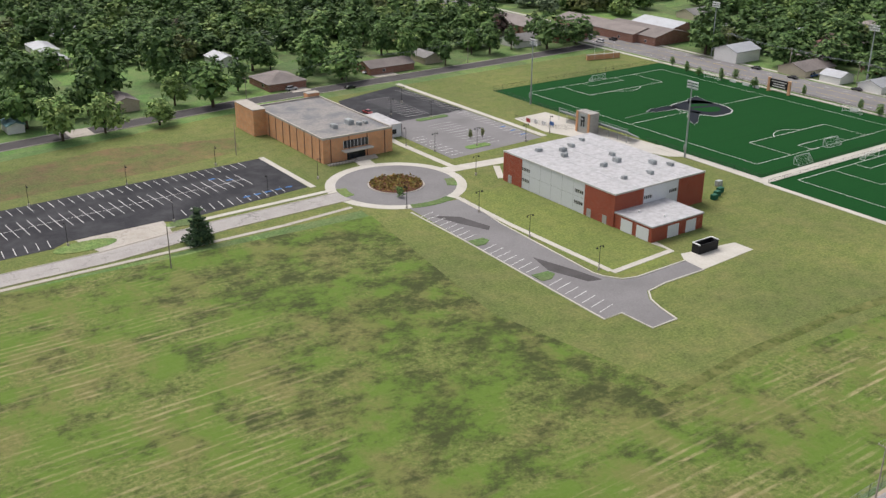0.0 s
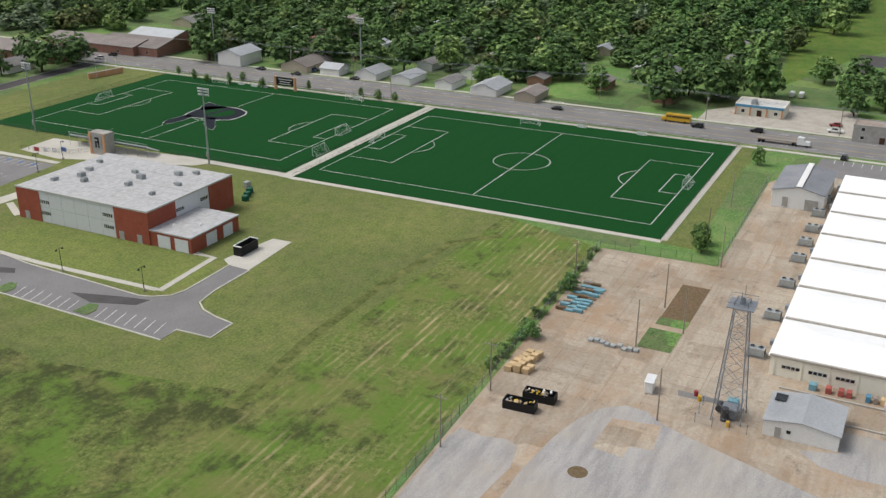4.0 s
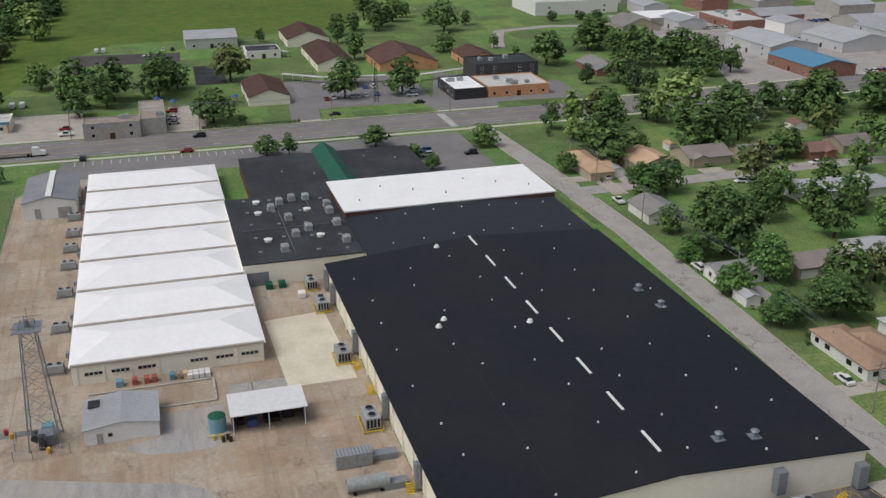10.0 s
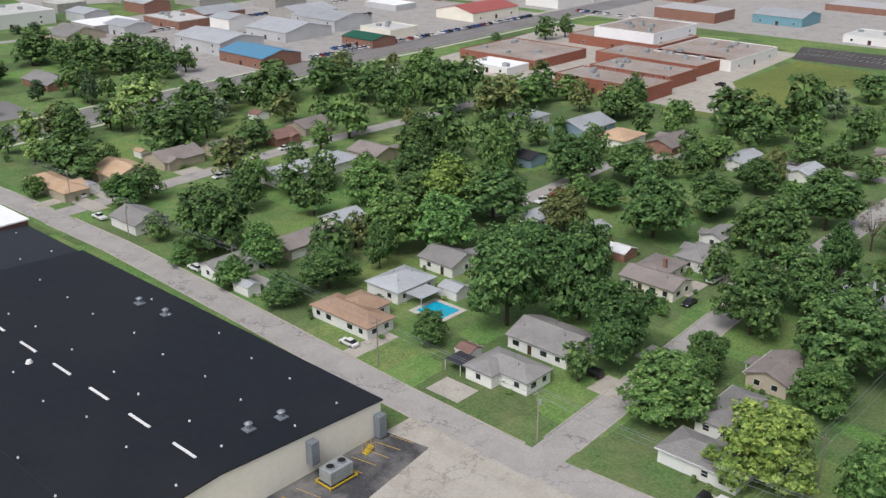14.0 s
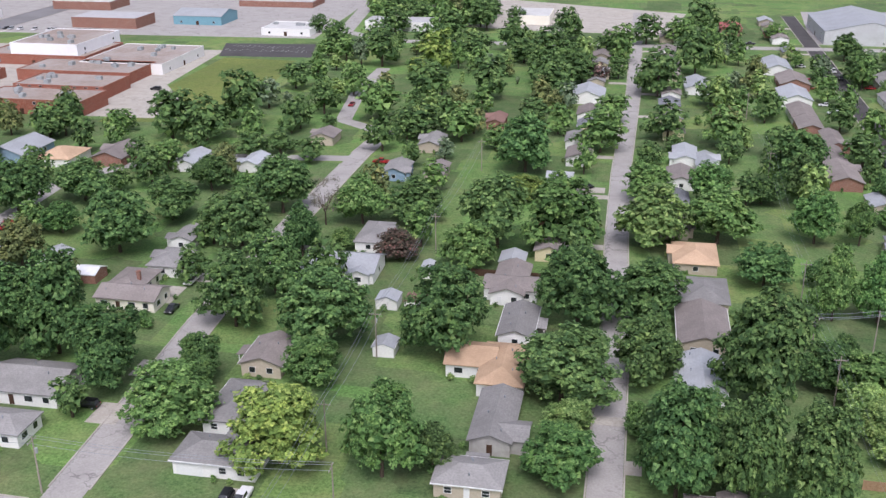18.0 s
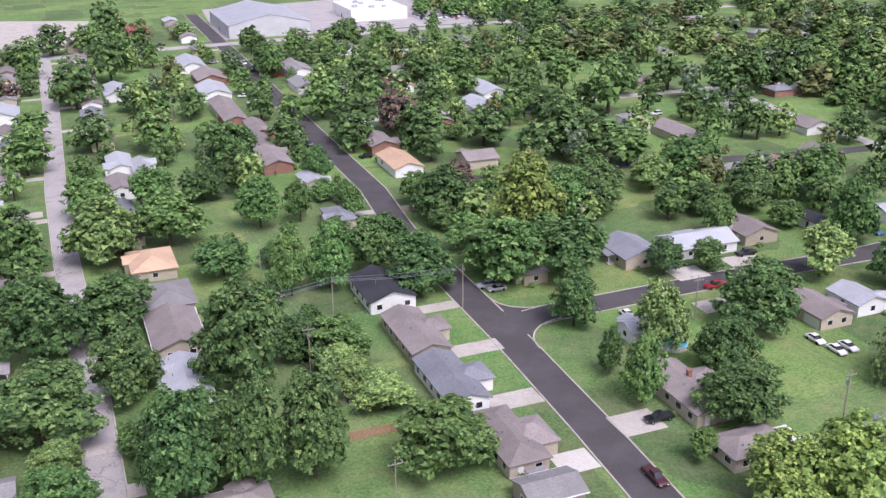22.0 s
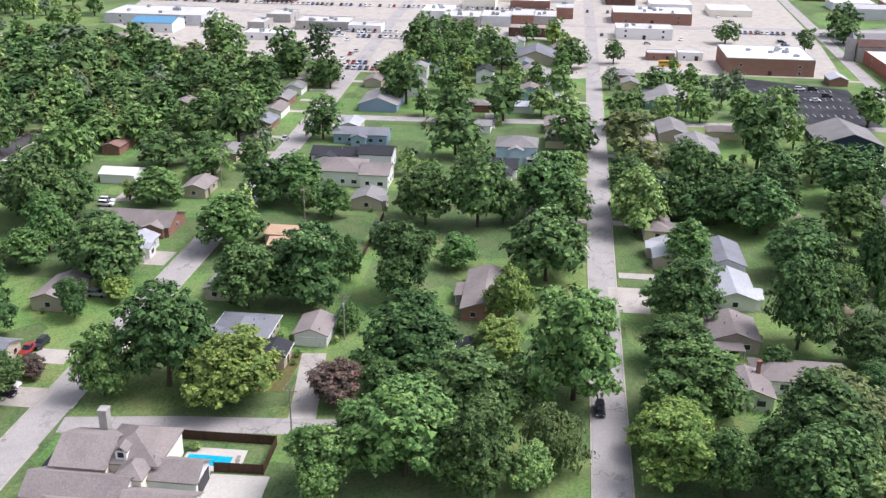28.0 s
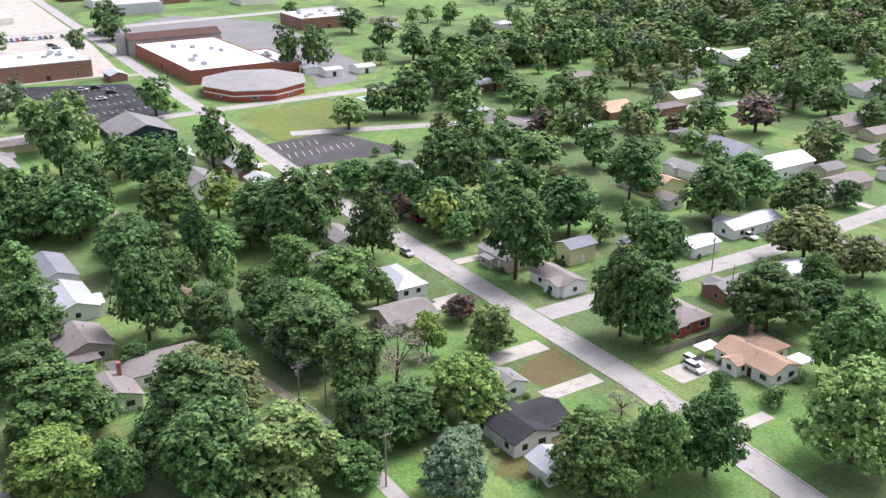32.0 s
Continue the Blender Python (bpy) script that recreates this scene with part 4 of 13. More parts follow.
def house(x, y, w, d, eave, roof, wall, style):
    BUILT.append((x, y, w / 2, d / 2))
    rng = house_rng
    turn = 0 if w >= d else 90
    lw, ld = max(w, d), min(w, d)
    far = math.hypot(x, y)
    hip, shed = style == "hip", style == "shed"
    mk, words = WALL[wall]
    if shed:
        root = thing("garden_shed", x, y, 0, turn, "small backyard shed with a %s roof and %s" % (ROOF_WORDS[roof], words), "shed")
    else:
        root = thing("house", x, y, 0, turn, "%s house with %s and a %s %s roof" % ("two-storey" if eave > 4.2 else "single-storey", words, ROOF_WORDS[roof], "hipped" if hip else "gabled"), "house")
    over = 0.15 if shed else 0.45
    pw, pd = lw - 2 * over, ld - 2 * over
    rise = ld / 2 * (0.36 if not hip else 0.34)
    wr = rise * pd / ld
    part("wall", wall_bmesh(pw, pd, eave - 0.02 + rise * 2 * over / ld * 0.5, wr, hip), M[mk], root)
    rf = part("roof", roof_bmesh(lw, ld, eave + 0.12, rise, hip), M["roof_" + roof], root)
    for s in (-1, 1) if far < 200 else ():
        part("gutter", bm_box(-lw / 2, lw / 2, s * (ld / 2 + 0.06) - 0.06, s * (ld / 2 + 0.06) + 0.06, eave - 0.12, eave + 0.08), M["white_metal"], root)
    if shed:
        piece("door", DOOR, root, 0, -pd / 2 - 0.03, 0)
        return root
    if far < 190:
        for k in range(3 if lw > 11 else 2):
            u, s = rng.uniform(-0.4, 0.4) * lw, rng.choice((-1, 1)) * rng.uniform(0.12, 0.3)
            piece("roof_vent", VENT, rf, u * (0.6 if hip else 1), s * ld, eave + 0.12 + rise * (1 - abs(s) * 2))
    code = int(abs(x) * 7 + abs(y) * 3)
    if code % 3 and lw > 10 and far < 360:
        # gabled wing across the front
        side, ww, out = (1 if code % 2 else -1), min(0.42 * lw, 6.5), 1.3
        u = (0.5 * lw - 0.5 * ww - 0.6) * (1 if code % 5 > 2 else -1) * (0.55 if hip else 0.9)
        wing_rise = ww / 2 * 0.36
        bm = roof_bmesh(ld / 2 + out, ww, eave + 0.13, min(wing_rise, rise * 0.95), False)
        bmesh.ops.transform(bm, matrix=pose(u, side * (ld / 2 + out) / 2, 0, 0, 0, 90), verts=bm.verts[:])
        part("wing_roof", bm, M["roof_" + roof], root)
        bm = wall_bmesh(ld / 2 + out - 0.45, ww - 0.7, eave + 0.02, min(wing_rise, rise * 0.95) * 0.88, False)
        bmesh.ops.transform(bm, matrix=pose(u, side * (ld / 2 + out - 0.45) / 2, 0, 0, 0, 90), verts=bm.verts[:])
        part("wing_wall", bm, M[mk], root)
        if far < 300:
            window(root, u, side * (ld / 2 + out - 0.42), 0.95, 0, True, (1.3, 1, 1))
    if code % 3 == 0 and far < 260 and lw > 9:
        side = 1 if code % 2 else -1
        y0, y1 = sorted((side * (pd / 2 - 0.1), side * (pd / 2 + 2.1)))
        bm = bmesh.new(); box(bm, -0.2 * lw, 0.14 * lw, -1.35, 1.35, -0.06, 0.06, pose(0, side * (pd / 2 + 1.2), eave - 0.28, 7 * side * -1))
        part("porch_roof", bm, M["roof_" + roof], root)
        part("porch_floor", bm_box(-0.2 * lw, 0.14 * lw, y0, y1, 0, 0.16), M["concrete"], root)
        for u in (-0.19 * lw, 0.13 * lw):
            part("porch_post", bm_box(u - 0.07, u + 0.07, side * (pd / 2 + 2.0) - 0.07, side * (pd / 2 + 2.0) + 0.07, 0.16, eave - 0.42), M["white_metal"], root)
    slots = int((pw - 1.5) // (2.6 if far < 210 else 4.2 if far < 300 else 7.5))
    # front points to the camera; only walls facing it get windows and doors
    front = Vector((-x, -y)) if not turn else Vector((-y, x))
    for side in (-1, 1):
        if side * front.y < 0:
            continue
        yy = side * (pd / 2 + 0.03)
        door_at = rng.randrange(max(1, slots))
        garage = lw > 12.5 and far < 330 and (int(abs(x)) % 3 > 0)
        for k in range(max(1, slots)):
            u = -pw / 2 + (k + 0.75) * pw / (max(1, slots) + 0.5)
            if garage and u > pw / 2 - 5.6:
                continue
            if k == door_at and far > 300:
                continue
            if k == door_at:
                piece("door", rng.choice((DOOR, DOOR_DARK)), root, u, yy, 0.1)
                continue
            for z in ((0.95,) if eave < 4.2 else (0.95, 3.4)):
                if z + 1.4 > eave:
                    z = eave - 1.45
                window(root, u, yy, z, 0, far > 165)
        if garage:
            piece("garage_door", GARAGE, root, pw / 2 - 2.9, yy, 0.02, label="white sectional garage door")
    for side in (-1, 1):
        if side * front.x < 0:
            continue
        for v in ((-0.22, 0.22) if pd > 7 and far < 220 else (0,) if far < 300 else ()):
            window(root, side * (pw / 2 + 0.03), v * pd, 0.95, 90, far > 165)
    return root


def compound_house(label, wall, roof, masses, garage=None, chimney=None, vents=3, canopies=()):
    """a house of several roofed masses: (x0, x1, y0, y1, eave, ridge axis, hipped) each"""
    ox, oy = (masses[0][0] + masses[0][1]) / 2, (masses[0][2] + masses[0][3]) / 2
    root = thing("house", ox, oy, 0, 0, label, "house")
    for k, (x0, x1, y0, y1, eave, axis, hip) in enumerate(masses):
        BUILT.append(((x0 + x1) / 2, (y0 + y1) / 2, (x1 - x0) / 2, (y1 - y0) / 2))
        w, d = (x1 - x0, y1 - y0) if axis == "x" else (y1 - y0, x1 - x0)
        rise, lift = d / 2 * 0.36, 0.012 * k
        at = pose((x0 + x1) / 2 - ox, (y0 + y1) / 2 - oy, 0, 0, 0, 0 if axis == "x" else 90)
        bm = roof_bmesh(w, d, eave + 0.12 + lift, rise, hip)
        bmesh.ops.transform(bm, matrix=at, verts=bm.verts[:])
        rf = part("roof" if not k else "wing_roof", bm, M["roof_" + roof], root)
        bm = wall_bmesh(w - 0.9, d - 0.9, eave + 0.05, rise * (1 - 0.9 / d), hip)
        bmesh.ops.transform(bm, matrix=at, verts=bm.verts[:])
        part("wall" if not k else "wing_wall", bm, M[WALL[wall][0]], root)
        if not k:
            for j in range(vents):
                u, v = (0.36 - 0.3 * j) * w * (0.7 if hip else 1), (0.22, -0.16, 0.12)[j % 3] * d
                p = at @ Vector((u, v, eave + 0.12 + rise * (1 - abs(v) * 2 / d)))
                piece("roof_vent", VENT, rf, p.x, p.y, p.z)
        # only the two walls that face the camera get windows
        faces = [("y", y1 - 0.42 if y1 < 0 else y0 + 0.42, x0, x1), ("x", x1 - 0.42 if x1 < 0 else x0 + 0.42, y0, y1)]
        for ax, at_side, a, b in faces:
            n = max(1, int((b - a - 1.6) / 3.1))
            for j in range(n):
                u = a + 0.8 + (j + 0.5) * (b - a - 1.6) / n
                px_, py_ = (u, at_side) if ax == "y" else (at_side, u)
                if any(i != k and q[0] + 0.3 < px_ < q[1] - 0.3 and q[2] + 0.3 < py_ < q[3] - 0.3 for i, q in enumerate(masses)):
                    continue
                if garage and math.hypot(px_ - garage[0], py_ - garage[1]) < 3.3:
                    continue
                if not k and ax == "y" and j == n // 2:
                    piece("door", DOOR_DARK if int(abs(x0)) % 2 else DOOR, root, px_ - ox, py_ - oy, 0.1, 0)
                    continue
                window(root, px_ - ox, py_ - oy, 0.95, 0 if ax == "y" else 90, True, (1.0 + 0.35 * (j % 2), 1, 1))
    if garage:
        piece("garage_door", GARAGE, root, garage[0] - ox, garage[1] - oy, 0.03, garage[2], label="white sectional garage door")
    if chimney:
        x, y, top = chimney
        bm = bm_box(x - ox - 0.4, x - ox + 0.4, y - oy - 0.35, y - oy + 0.35, 2.4, top)
        box(bm, x - ox - 0.5, x - ox + 0.5, y - oy - 0.45, y - oy + 0.45, top, top + 0.15)
        part("chimney", bm, M["brick_house"], root)
    for x0, x1, y0, y1, z, mk in canopies:
        cp = part("canopy", bm_box(x0 - ox, x1 - ox, y0 - oy, y1 - oy, z, z + 0.12), M[mk], root, "flat canopy on slim posts")
        for px_ in (x0 + 0.1, x1 - 0.1):
            for py_ in (y0 + 0.1, y1 - 0.1):
                part("post", bm_box(px_ - ox - 0.05, px_ - ox + 0.05, py_ - oy - 0.05, py_ - oy + 0.05, 0, z), M["white_metal"], cp)
    return root


# ---- larger flat-roofed and hall buildings ----
BLOCK_WALL = {"tan": "cream_wall", "stone": "stone_wall", "metal": "metal_wall", "white": "siding_w", "orange": "brick_orange", "dark": "siding_dark", "brick": "brick_house", "brick_white": "flat_white", "darkbrick": "brick_dark", "teal": "siding_teal", "red": "brick_school"}
BLOCK_WORDS = {"tan": "cream painted walls", "stone": "grey rendered walls", "metal": "grey ribbed metal walls", "white": "white walls", "orange": "orange brick walls", "dark": "dark grey metal walls", "brick": "red brick walls", "brick_white": "a white upper band", "darkbrick": "dark brick walls", "teal": "teal metal walls", "red": "red brick walls"}
FLAT_WORDS = {"flat_light": "light grey flat roof", "flat_worn": "weathered flat roof", "flat_dark": "dark flat roof", "flat_white": "white flat roof", "flat_grey": "grey flat roof", "flat_gravel": "gravelled flat roof"}


def hvac_mesh(seed):
    rng = random.Random(seed)
    bm = bmesh.new()
    box(bm, -1.1, 1.1, -0.8, 0.8, 0.15, 1.25)
    box(bm, -1.2, 1.2, -0.9, 0.9, 0.0, 0.15)
    tube(bm, (-0.5, 0, 1.25), (-0.5, 0, 1.4), 0.42, 0.42, 12)
    tube(bm, (0.5, 0, 1.25), (0.5, 0, 1.4), 0.42, 0.42, 12)
    if rng.random() < 0.6:
        box(bm, 1.1, 2.0, -0.4, 0.4, 0.3, 0.9)
    me = bpy.data.meshes.new("roof_unit")
    bm.to_mesh(me); bm.free()
    me.materials.append(M["unit_grey"])
    return me


HVAC = [hvac_mesh(s) for s in (1, 2)]


def roof_unit(x, y, z, rz=0, s=1.0, label="grey boxy air-conditioning unit on a flat roof"):
    ob = new("roof_unit", random.Random(int(x * 7 + y)).choice(HVAC))
    ob.matrix_basis = pose(x, y, z, 0, 0, rz) @ Matrix.Diagonal((s, s, s, 1))
    return tagged(ob, label, "air conditioner", "roof units")


def block(name, x, y, w, d, h, wall, roof, units=None, plain=False):
    rng = random.Random(int(abs(x) * 13 + abs(y)))
    BUILT.append((x, y, w / 2, d / 2))
    gable = roof.startswith("gable_")
    turn = 0 if w >= d else 90
    lw, ld = max(w, d), min(w, d)
    words = BLOCK_WORDS[wall]
    root = thing(name, x, y, 0, turn, "%s with %s and %s" % (name.replace("_", " "), words, (ROOF_WORDS[roof[6:]].replace(" shingle", "") + " roof") if gable else FLAT_WORDS[roof]), "building")
    wm = M[BLOCK_WALL[wall]]
    if gable:
        rise = ld / 2 * (0.34 if roof == "gable_brown" else 0.22)
        part("wall", wall_bmesh(lw - 0.6, ld - 0.6, h, rise * (1 - 0.6 / ld), False), wm, root)
        part("roof", roof_bmesh(lw, ld, h + 0.12, rise, False), M["roof_" + roof[6:]], root)
    else:
        part("wall", bm_box(-lw / 2, lw / 2, -ld / 2, ld / 2, 0, h - 0.45), wm, root)
        part("roof", bm_box(-lw / 2 + 0.3, lw / 2 - 0.3, -ld / 2 + 0.3, ld / 2 - 0.3, h - 0.45, h - 0.35), M[roof], root)
        for a in () if plain else ((-lw / 2 - 0.04, lw / 2 + 0.04, -ld / 2 - 0.04, -ld / 2 + 0.3), (-lw / 2 - 0.04, lw / 2 + 0.04, ld / 2 - 0.3, ld / 2 + 0.04), (-lw / 2 - 0.04, -lw / 2 + 0.3, -ld / 2 + 0.3, ld / 2 - 0.3), (lw / 2 - 0.3, lw / 2 + 0.04, -ld / 2 + 0.3, ld / 2 - 0.3)):
            part("parapet", bm_box(*a, h - 0.45, h), wm if wall != "brick" else M["flat_light"], root)
        n = 0 if plain else int(lw * ld / 140) if units is None else units
        for k in range(min(n, 7)):
            u, v = rng.uniform(-0.38, 0.38) * lw, rng.uniform(-0.34, 0.34) * ld
            if turn:
                u, v = -v, u
            roof_unit(x + u, y + v, h - 0.35, rng.choice((0, 90)), rng.uniform(0.9, 1.3))
    n = min(8 if math.hypot(x, y) < 450 else 3, int(lw // 5)) if not plain else 0
    # front is the way to the camera; the long wall turned away stays blank
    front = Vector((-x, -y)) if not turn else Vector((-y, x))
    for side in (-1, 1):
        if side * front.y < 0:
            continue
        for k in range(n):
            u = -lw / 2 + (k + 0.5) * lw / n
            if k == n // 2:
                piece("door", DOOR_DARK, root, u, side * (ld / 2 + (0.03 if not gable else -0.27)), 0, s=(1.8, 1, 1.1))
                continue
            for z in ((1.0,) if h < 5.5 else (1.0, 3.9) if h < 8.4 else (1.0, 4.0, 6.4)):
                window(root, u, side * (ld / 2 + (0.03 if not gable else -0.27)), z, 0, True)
    return root


# ---- vehicles ----
PAINT = {}
for key, c in (("white", (0.75, 0.75, 0.75)), ("silver", (0.42, 0.44, 0.46)), ("black", (0.012, 0.012, 0.014)), ("red", (0.3, 0.015, 0.02)), ("blue", (0.03, 0.1, 0.3)), ("yellow", (0.6, 0.5, 0.12)), ("redblack", (0.06, 0.012, 0.014)), ("orange", (0.6, 0.36, 0.02))):
    m, nt, bsdf = base(key + "_car_paint")
    nt.links.new(ramp(nt, noise_tex(nt, position(nt), 3.0), [(0.3, tuple(v * 0.93 for v in c)), (0.7, c)]), bsdf.inputs["Base Color"])
    bsdf.inputs["Roughness"].default_value = 0.3
    bsdf.inputs["Coat Weight"].default_value = 0.4
    bsdf.inputs["Specular IOR Level"].default_value = 0.5
    PAINT[key] = m


def hull(profile, half, inset, z_tuck=0.0):
    """a body swept across from a side profile, drawn in towards the roof"""
    bm = bmesh.new()
    top = max(p[1] for p in profile)
    rows = []
    for s in (-1, -0.82, 0.82, 1):
        row = []
        for px, pz in profile:
            yy = half * (1.0 - inset * max(0, (pz - 0.85)) / max(0.01, top - 0.85))
            row.append(bm.verts.new((px * (1.0 if abs(s) < 0.9 else 0.985), yy * s, pz if abs(s) < 0.9 else pz - (0.05 if pz > 0.5 else -0.03))))
        rows.append(row)
    n = len(profile)
    for a, b in zip(rows[:-1], rows[1:]):
        for i in range(n):
            bm.faces.new((a[i], a[(i + 1) % n], b[(i + 1) % n], b[i]))
    bm.faces.new(rows[0][::-1]); bm.faces.new(rows[-1])
    bmesh.ops.recalc_face_normals(bm, faces=bm.faces[:])
    return bm


def to_mesh(name, bm, material):
    me = bpy.data.meshes.new(name)
    bm.to_mesh(me); bm.free()
    me.materials.append(material)
    return me


PROFILE = {
    "car": [(-2.3, 0.35), (-2.3, 0.8), (-1.75, 0.95), (1.0, 0.95), (2.1, 0.78), (2.3, 0.6), (2.3, 0.35)],
    "suv": [(-2.3, 0.4), (-2.32, 1.0), (-2.2, 1.08), (1.05, 1.08), (2.15, 0.95), (2.3, 0.75), (2.3, 0.4)],
    "pickup": [(-2.8, 0.5), (-2.8, 1.05), (1.3, 1.08), (2.55, 1.0), (2.75, 0.8), (2.75, 0.5)],
    "van": [(-2.6, 0.4), (-2.65, 2.0), (-2.5, 2.15), (1.2, 2.1), (1.75, 1.3), (2.55, 1.05), (2.65, 0.4)],
}
CABIN = {
    "car": [(-1.75, 0.93), (-1.05, 1.42), (0.35, 1.44), (1.05, 0.93)],
    "suv": [(-2.2, 1.05), (-2.0, 1.68), (0.3, 1.7), (1.05, 1.05)],
    "pickup": [(-0.85, 1.03), (-0.75, 1.75), (0.6, 1.76), (1.3, 1.05)],
    "van": [(1.15, 1.4), (1.1, 2.0), (1.3, 2.0), (1.72, 1.35)],
}
ROOFP = {"car": (-1.0, 0.3, 0.62, 1.42), "suv": (-1.95, 0.25, 0.66, 1.68), "pickup": (-0.7, 0.55, 0.68, 1.74), "van": (-2.4, 1.0, 0.75, 2.12)}
BODY = {(k, c): None for k in PROFILE for c in PAINT}
CABIN_ME = {k: to_mesh("cabin_glass", hull(p, 0.8 if k != "van" else 0.88, 0.16), M["glass"]) for k, p in CABIN.items()}
bmw = bmesh.new(); tube(bmw, (0, -0.11, 0), (0, 0.11, 0), 0.34, 0.34, 14)
WHEEL = to_mesh("wheel", bmw, M["rubber"])
bmw = bmesh.new(); tube(bmw, (0, -0.12, 0), (0, 0.12, 0), 0.2, 0.2, 10)
RIM = to_mesh("rim", bmw, M["steel"])
HEADLIGHT = box_mesh("headlight", -0.04, 0.04, -0.18, 0.18, -0.07, 0.07, M["white_metal"], 0.02)
m, nt, bsdf = base("tail_light_plastic"); nt.links.new(ramp(nt, noise_tex(nt, position(nt), 5.0), [(0.3, (0.25, 0.01, 0.01)), (0.7, (0.32, 0.015, 0.015))]), bsdf.inputs["Base Color"]); M["tail"] = m
TAIL = box_mesh("tail_light", -0.04, 0.04, -0.14, 0.14, -0.1, 0.1, M["tail"], 0.02)
KIND_WORDS = {"car": "saloon car", "suv": "sport utility car", "pickup": "pickup truck", "van": "delivery van"}


def car(x, y, rz, colour, kind, where="parked on a driveway"):
    root = thing("pickup_truck" if kind == "pickup" else "van" if kind == "van" else "car", x, y, 0.02, rz, "%s %s %s" % ("dark red and black" if colour == "redblack" else colour, KIND_WORDS[kind], where), KIND_WORDS[kind].split()[-1] if kind != "suv" else "car")
    key = (kind, colour)
    if BODY[key] is None:
        bm = hull(PROFILE[kind], 0.92 if kind != "pickup" else 0.98, 0.0)
        if kind == "pickup":
            for a in ((-2.7, -1.0, -0.86, 0.86, 1.06, 1.075),):
                box(bm, *a)
        x0, x1, hw, zz = ROOFP[kind]
        box(bm, x0, x1, -hw, hw, zz, zz + 0.06)
        BODY[key] = to_mesh("body", bm, PAINT[colour])
    piece("body", BODY[key], root)
    piece("cabin_glass", CABIN_ME[kind], root)
    long = 1.42 if kind != "pickup" else 1.75
    for sx in (-1, 1):
        for sy in (-1, 1):
            wh = piece("wheel", WHEEL, root, sx * long, sy * 0.83, 0.34)
            if math.hypot(x, y) < 200:
                piece("rim", RIM, wh)
    if math.hypot(x, y) < 230:
        front = PROFILE[kind][-1][0]
        back = PROFILE[kind][0][0]
        for sy in (-1, 1):
            piece("headlight", HEADLIGHT, root, front - 0.02, sy * 0.62, 0.66)
            piece("tail_light", TAIL, root, back + 0.0, sy * 0.72, 0.75)
    return root


# ---- poles, lamps, wires ----
def pole_mesh(h, r=0.16):
    return to_mesh("pole", bm_tube((0, 0, -0.1), (0, 0, h), r, r * 0.65, 8), M["wood"])


POLE, ARM = pole_mesh(10.5), box_mesh("crossarm", -1.25, 1.25, -0.06, 0.06, -0.07, 0.07, M["wood"], 0.01)
INSUL = to_mesh("insulator", bm_tube((0, 0, 0.05), (0, 0, 0.28), 0.06, 0.04, 6), M["unit_grey"])
bmt = bmesh.new(); tube(bmt, (0, -0.38, 7.6), (0, -0.38, 8.5), 0.24, 0.24, 10); box(bmt, -0.05, 0.05, -0.25, 0, 8.0, 8.1)
CAN = to_mesh("transformer", bmt, M["unit_grey"])


def utility_pole(x, y, rz=0, can=False, arm=True):
    root = thing("utility_pole", x, y, 0, rz, "weathered wooden utility pole with crossarm" + (" and grey transformer" if can else ""), "utility pole", "utility poles")
    piece("pole", POLE, root)
    if arm:
        piece("crossarm", ARM, root, 0, 0.16, 9.7)
        for u in (-1.1, -0.4, 0.4, 1.1) if math.hypot(x, y) < 210 else ():
            piece("insulator", INSUL, root, u, 0.16, 9.75)
    if can:
        piece("transformer", CAN, root)
    return root


def wire_bmesh(points, r=0.022):
    """one unbroken thin cable through the points"""
    bm = bmesh.new()
    rings = []
    for p in points:
        rings.append([bm.verts.new(p + Vector((0.7 * r * math.cos(k * 2.094), 0.7 * r * math.sin(k * 2.094), r * math.cos(k * 2.094 + 0.8)))) for k in range(3)])
    for a, b in zip(rings[:-1], rings[1:]):
        for k in range(3):
            bm.faces.new((a[k], a[(k + 1) % 3], b[(k + 1) % 3], b[k]))
    return bm


def wires(pts, offs=(-1.1, 0.4, 1.1), z=10.0, axis="y", label="thin grey overhead power line strung between poles"):
    root = thing("power_line", pts[0][0], pts[0][1], 0, 0, label, "power line")
    o = Vector((pts[0][0], pts[0][1], 0))
    for off in offs:
        line = []
        for (ax, ay), (bx, by) in chain(pts):
            n = Vector((-(by - ay), bx - ax, 0)).normalized() * off
            for i in range(9):
                u = i / 8
                line.append(Vector((ax + (bx - ax) * u, ay + (by - ay) * u, z - 4 * u * (1 - u) * 0.022 * math.hypot(bx - ax, by - ay))) + n - o)
        part("wire", wire_bmesh(line, 0.03), M["steel"], root)
    return root


LAMP_POLE = to_mesh("post", bm_tube((0, 0, 0), (0, 0, 6.2), 0.09, 0.06, 8), M["dark_metal"])
LAMP_BASE = to_mesh("footing", bm_tube((0, 0, -0.05), (0, 0, 0.75), 0.3, 0.3, 12), M["concrete"])
LAMP_ARM = box_mesh("arm", 0.0, 1.1, -0.04, 0.04, 5.95, 6.03, M["dark_metal"])
bml = bmesh.new(); tube(bml, (0.95, 0, 5.6), (0.95, 0, 5.95), 0.3, 0.08, 10)
LAMP_HEAD = to_mesh("lamp_head", bml, M["dark_metal"])


def street_lamp(x, y, rz=0, double=False):
    root = thing("street_lamp", x, y, 0.02, rz, "black metal lamp post with %s on a concrete footing" % ("two arms" if double else "one arm"), "street lamp", "lamp posts")
    piece("footing", LAMP_BASE, root); piece("post", LAMP_POLE, root)
    for a in ((0, 180) if double else (0,)):
        piece("arm", LAMP_ARM, root, rz=a); piece("lamp_head", LAMP_HEAD, root, rz=a)
    return root


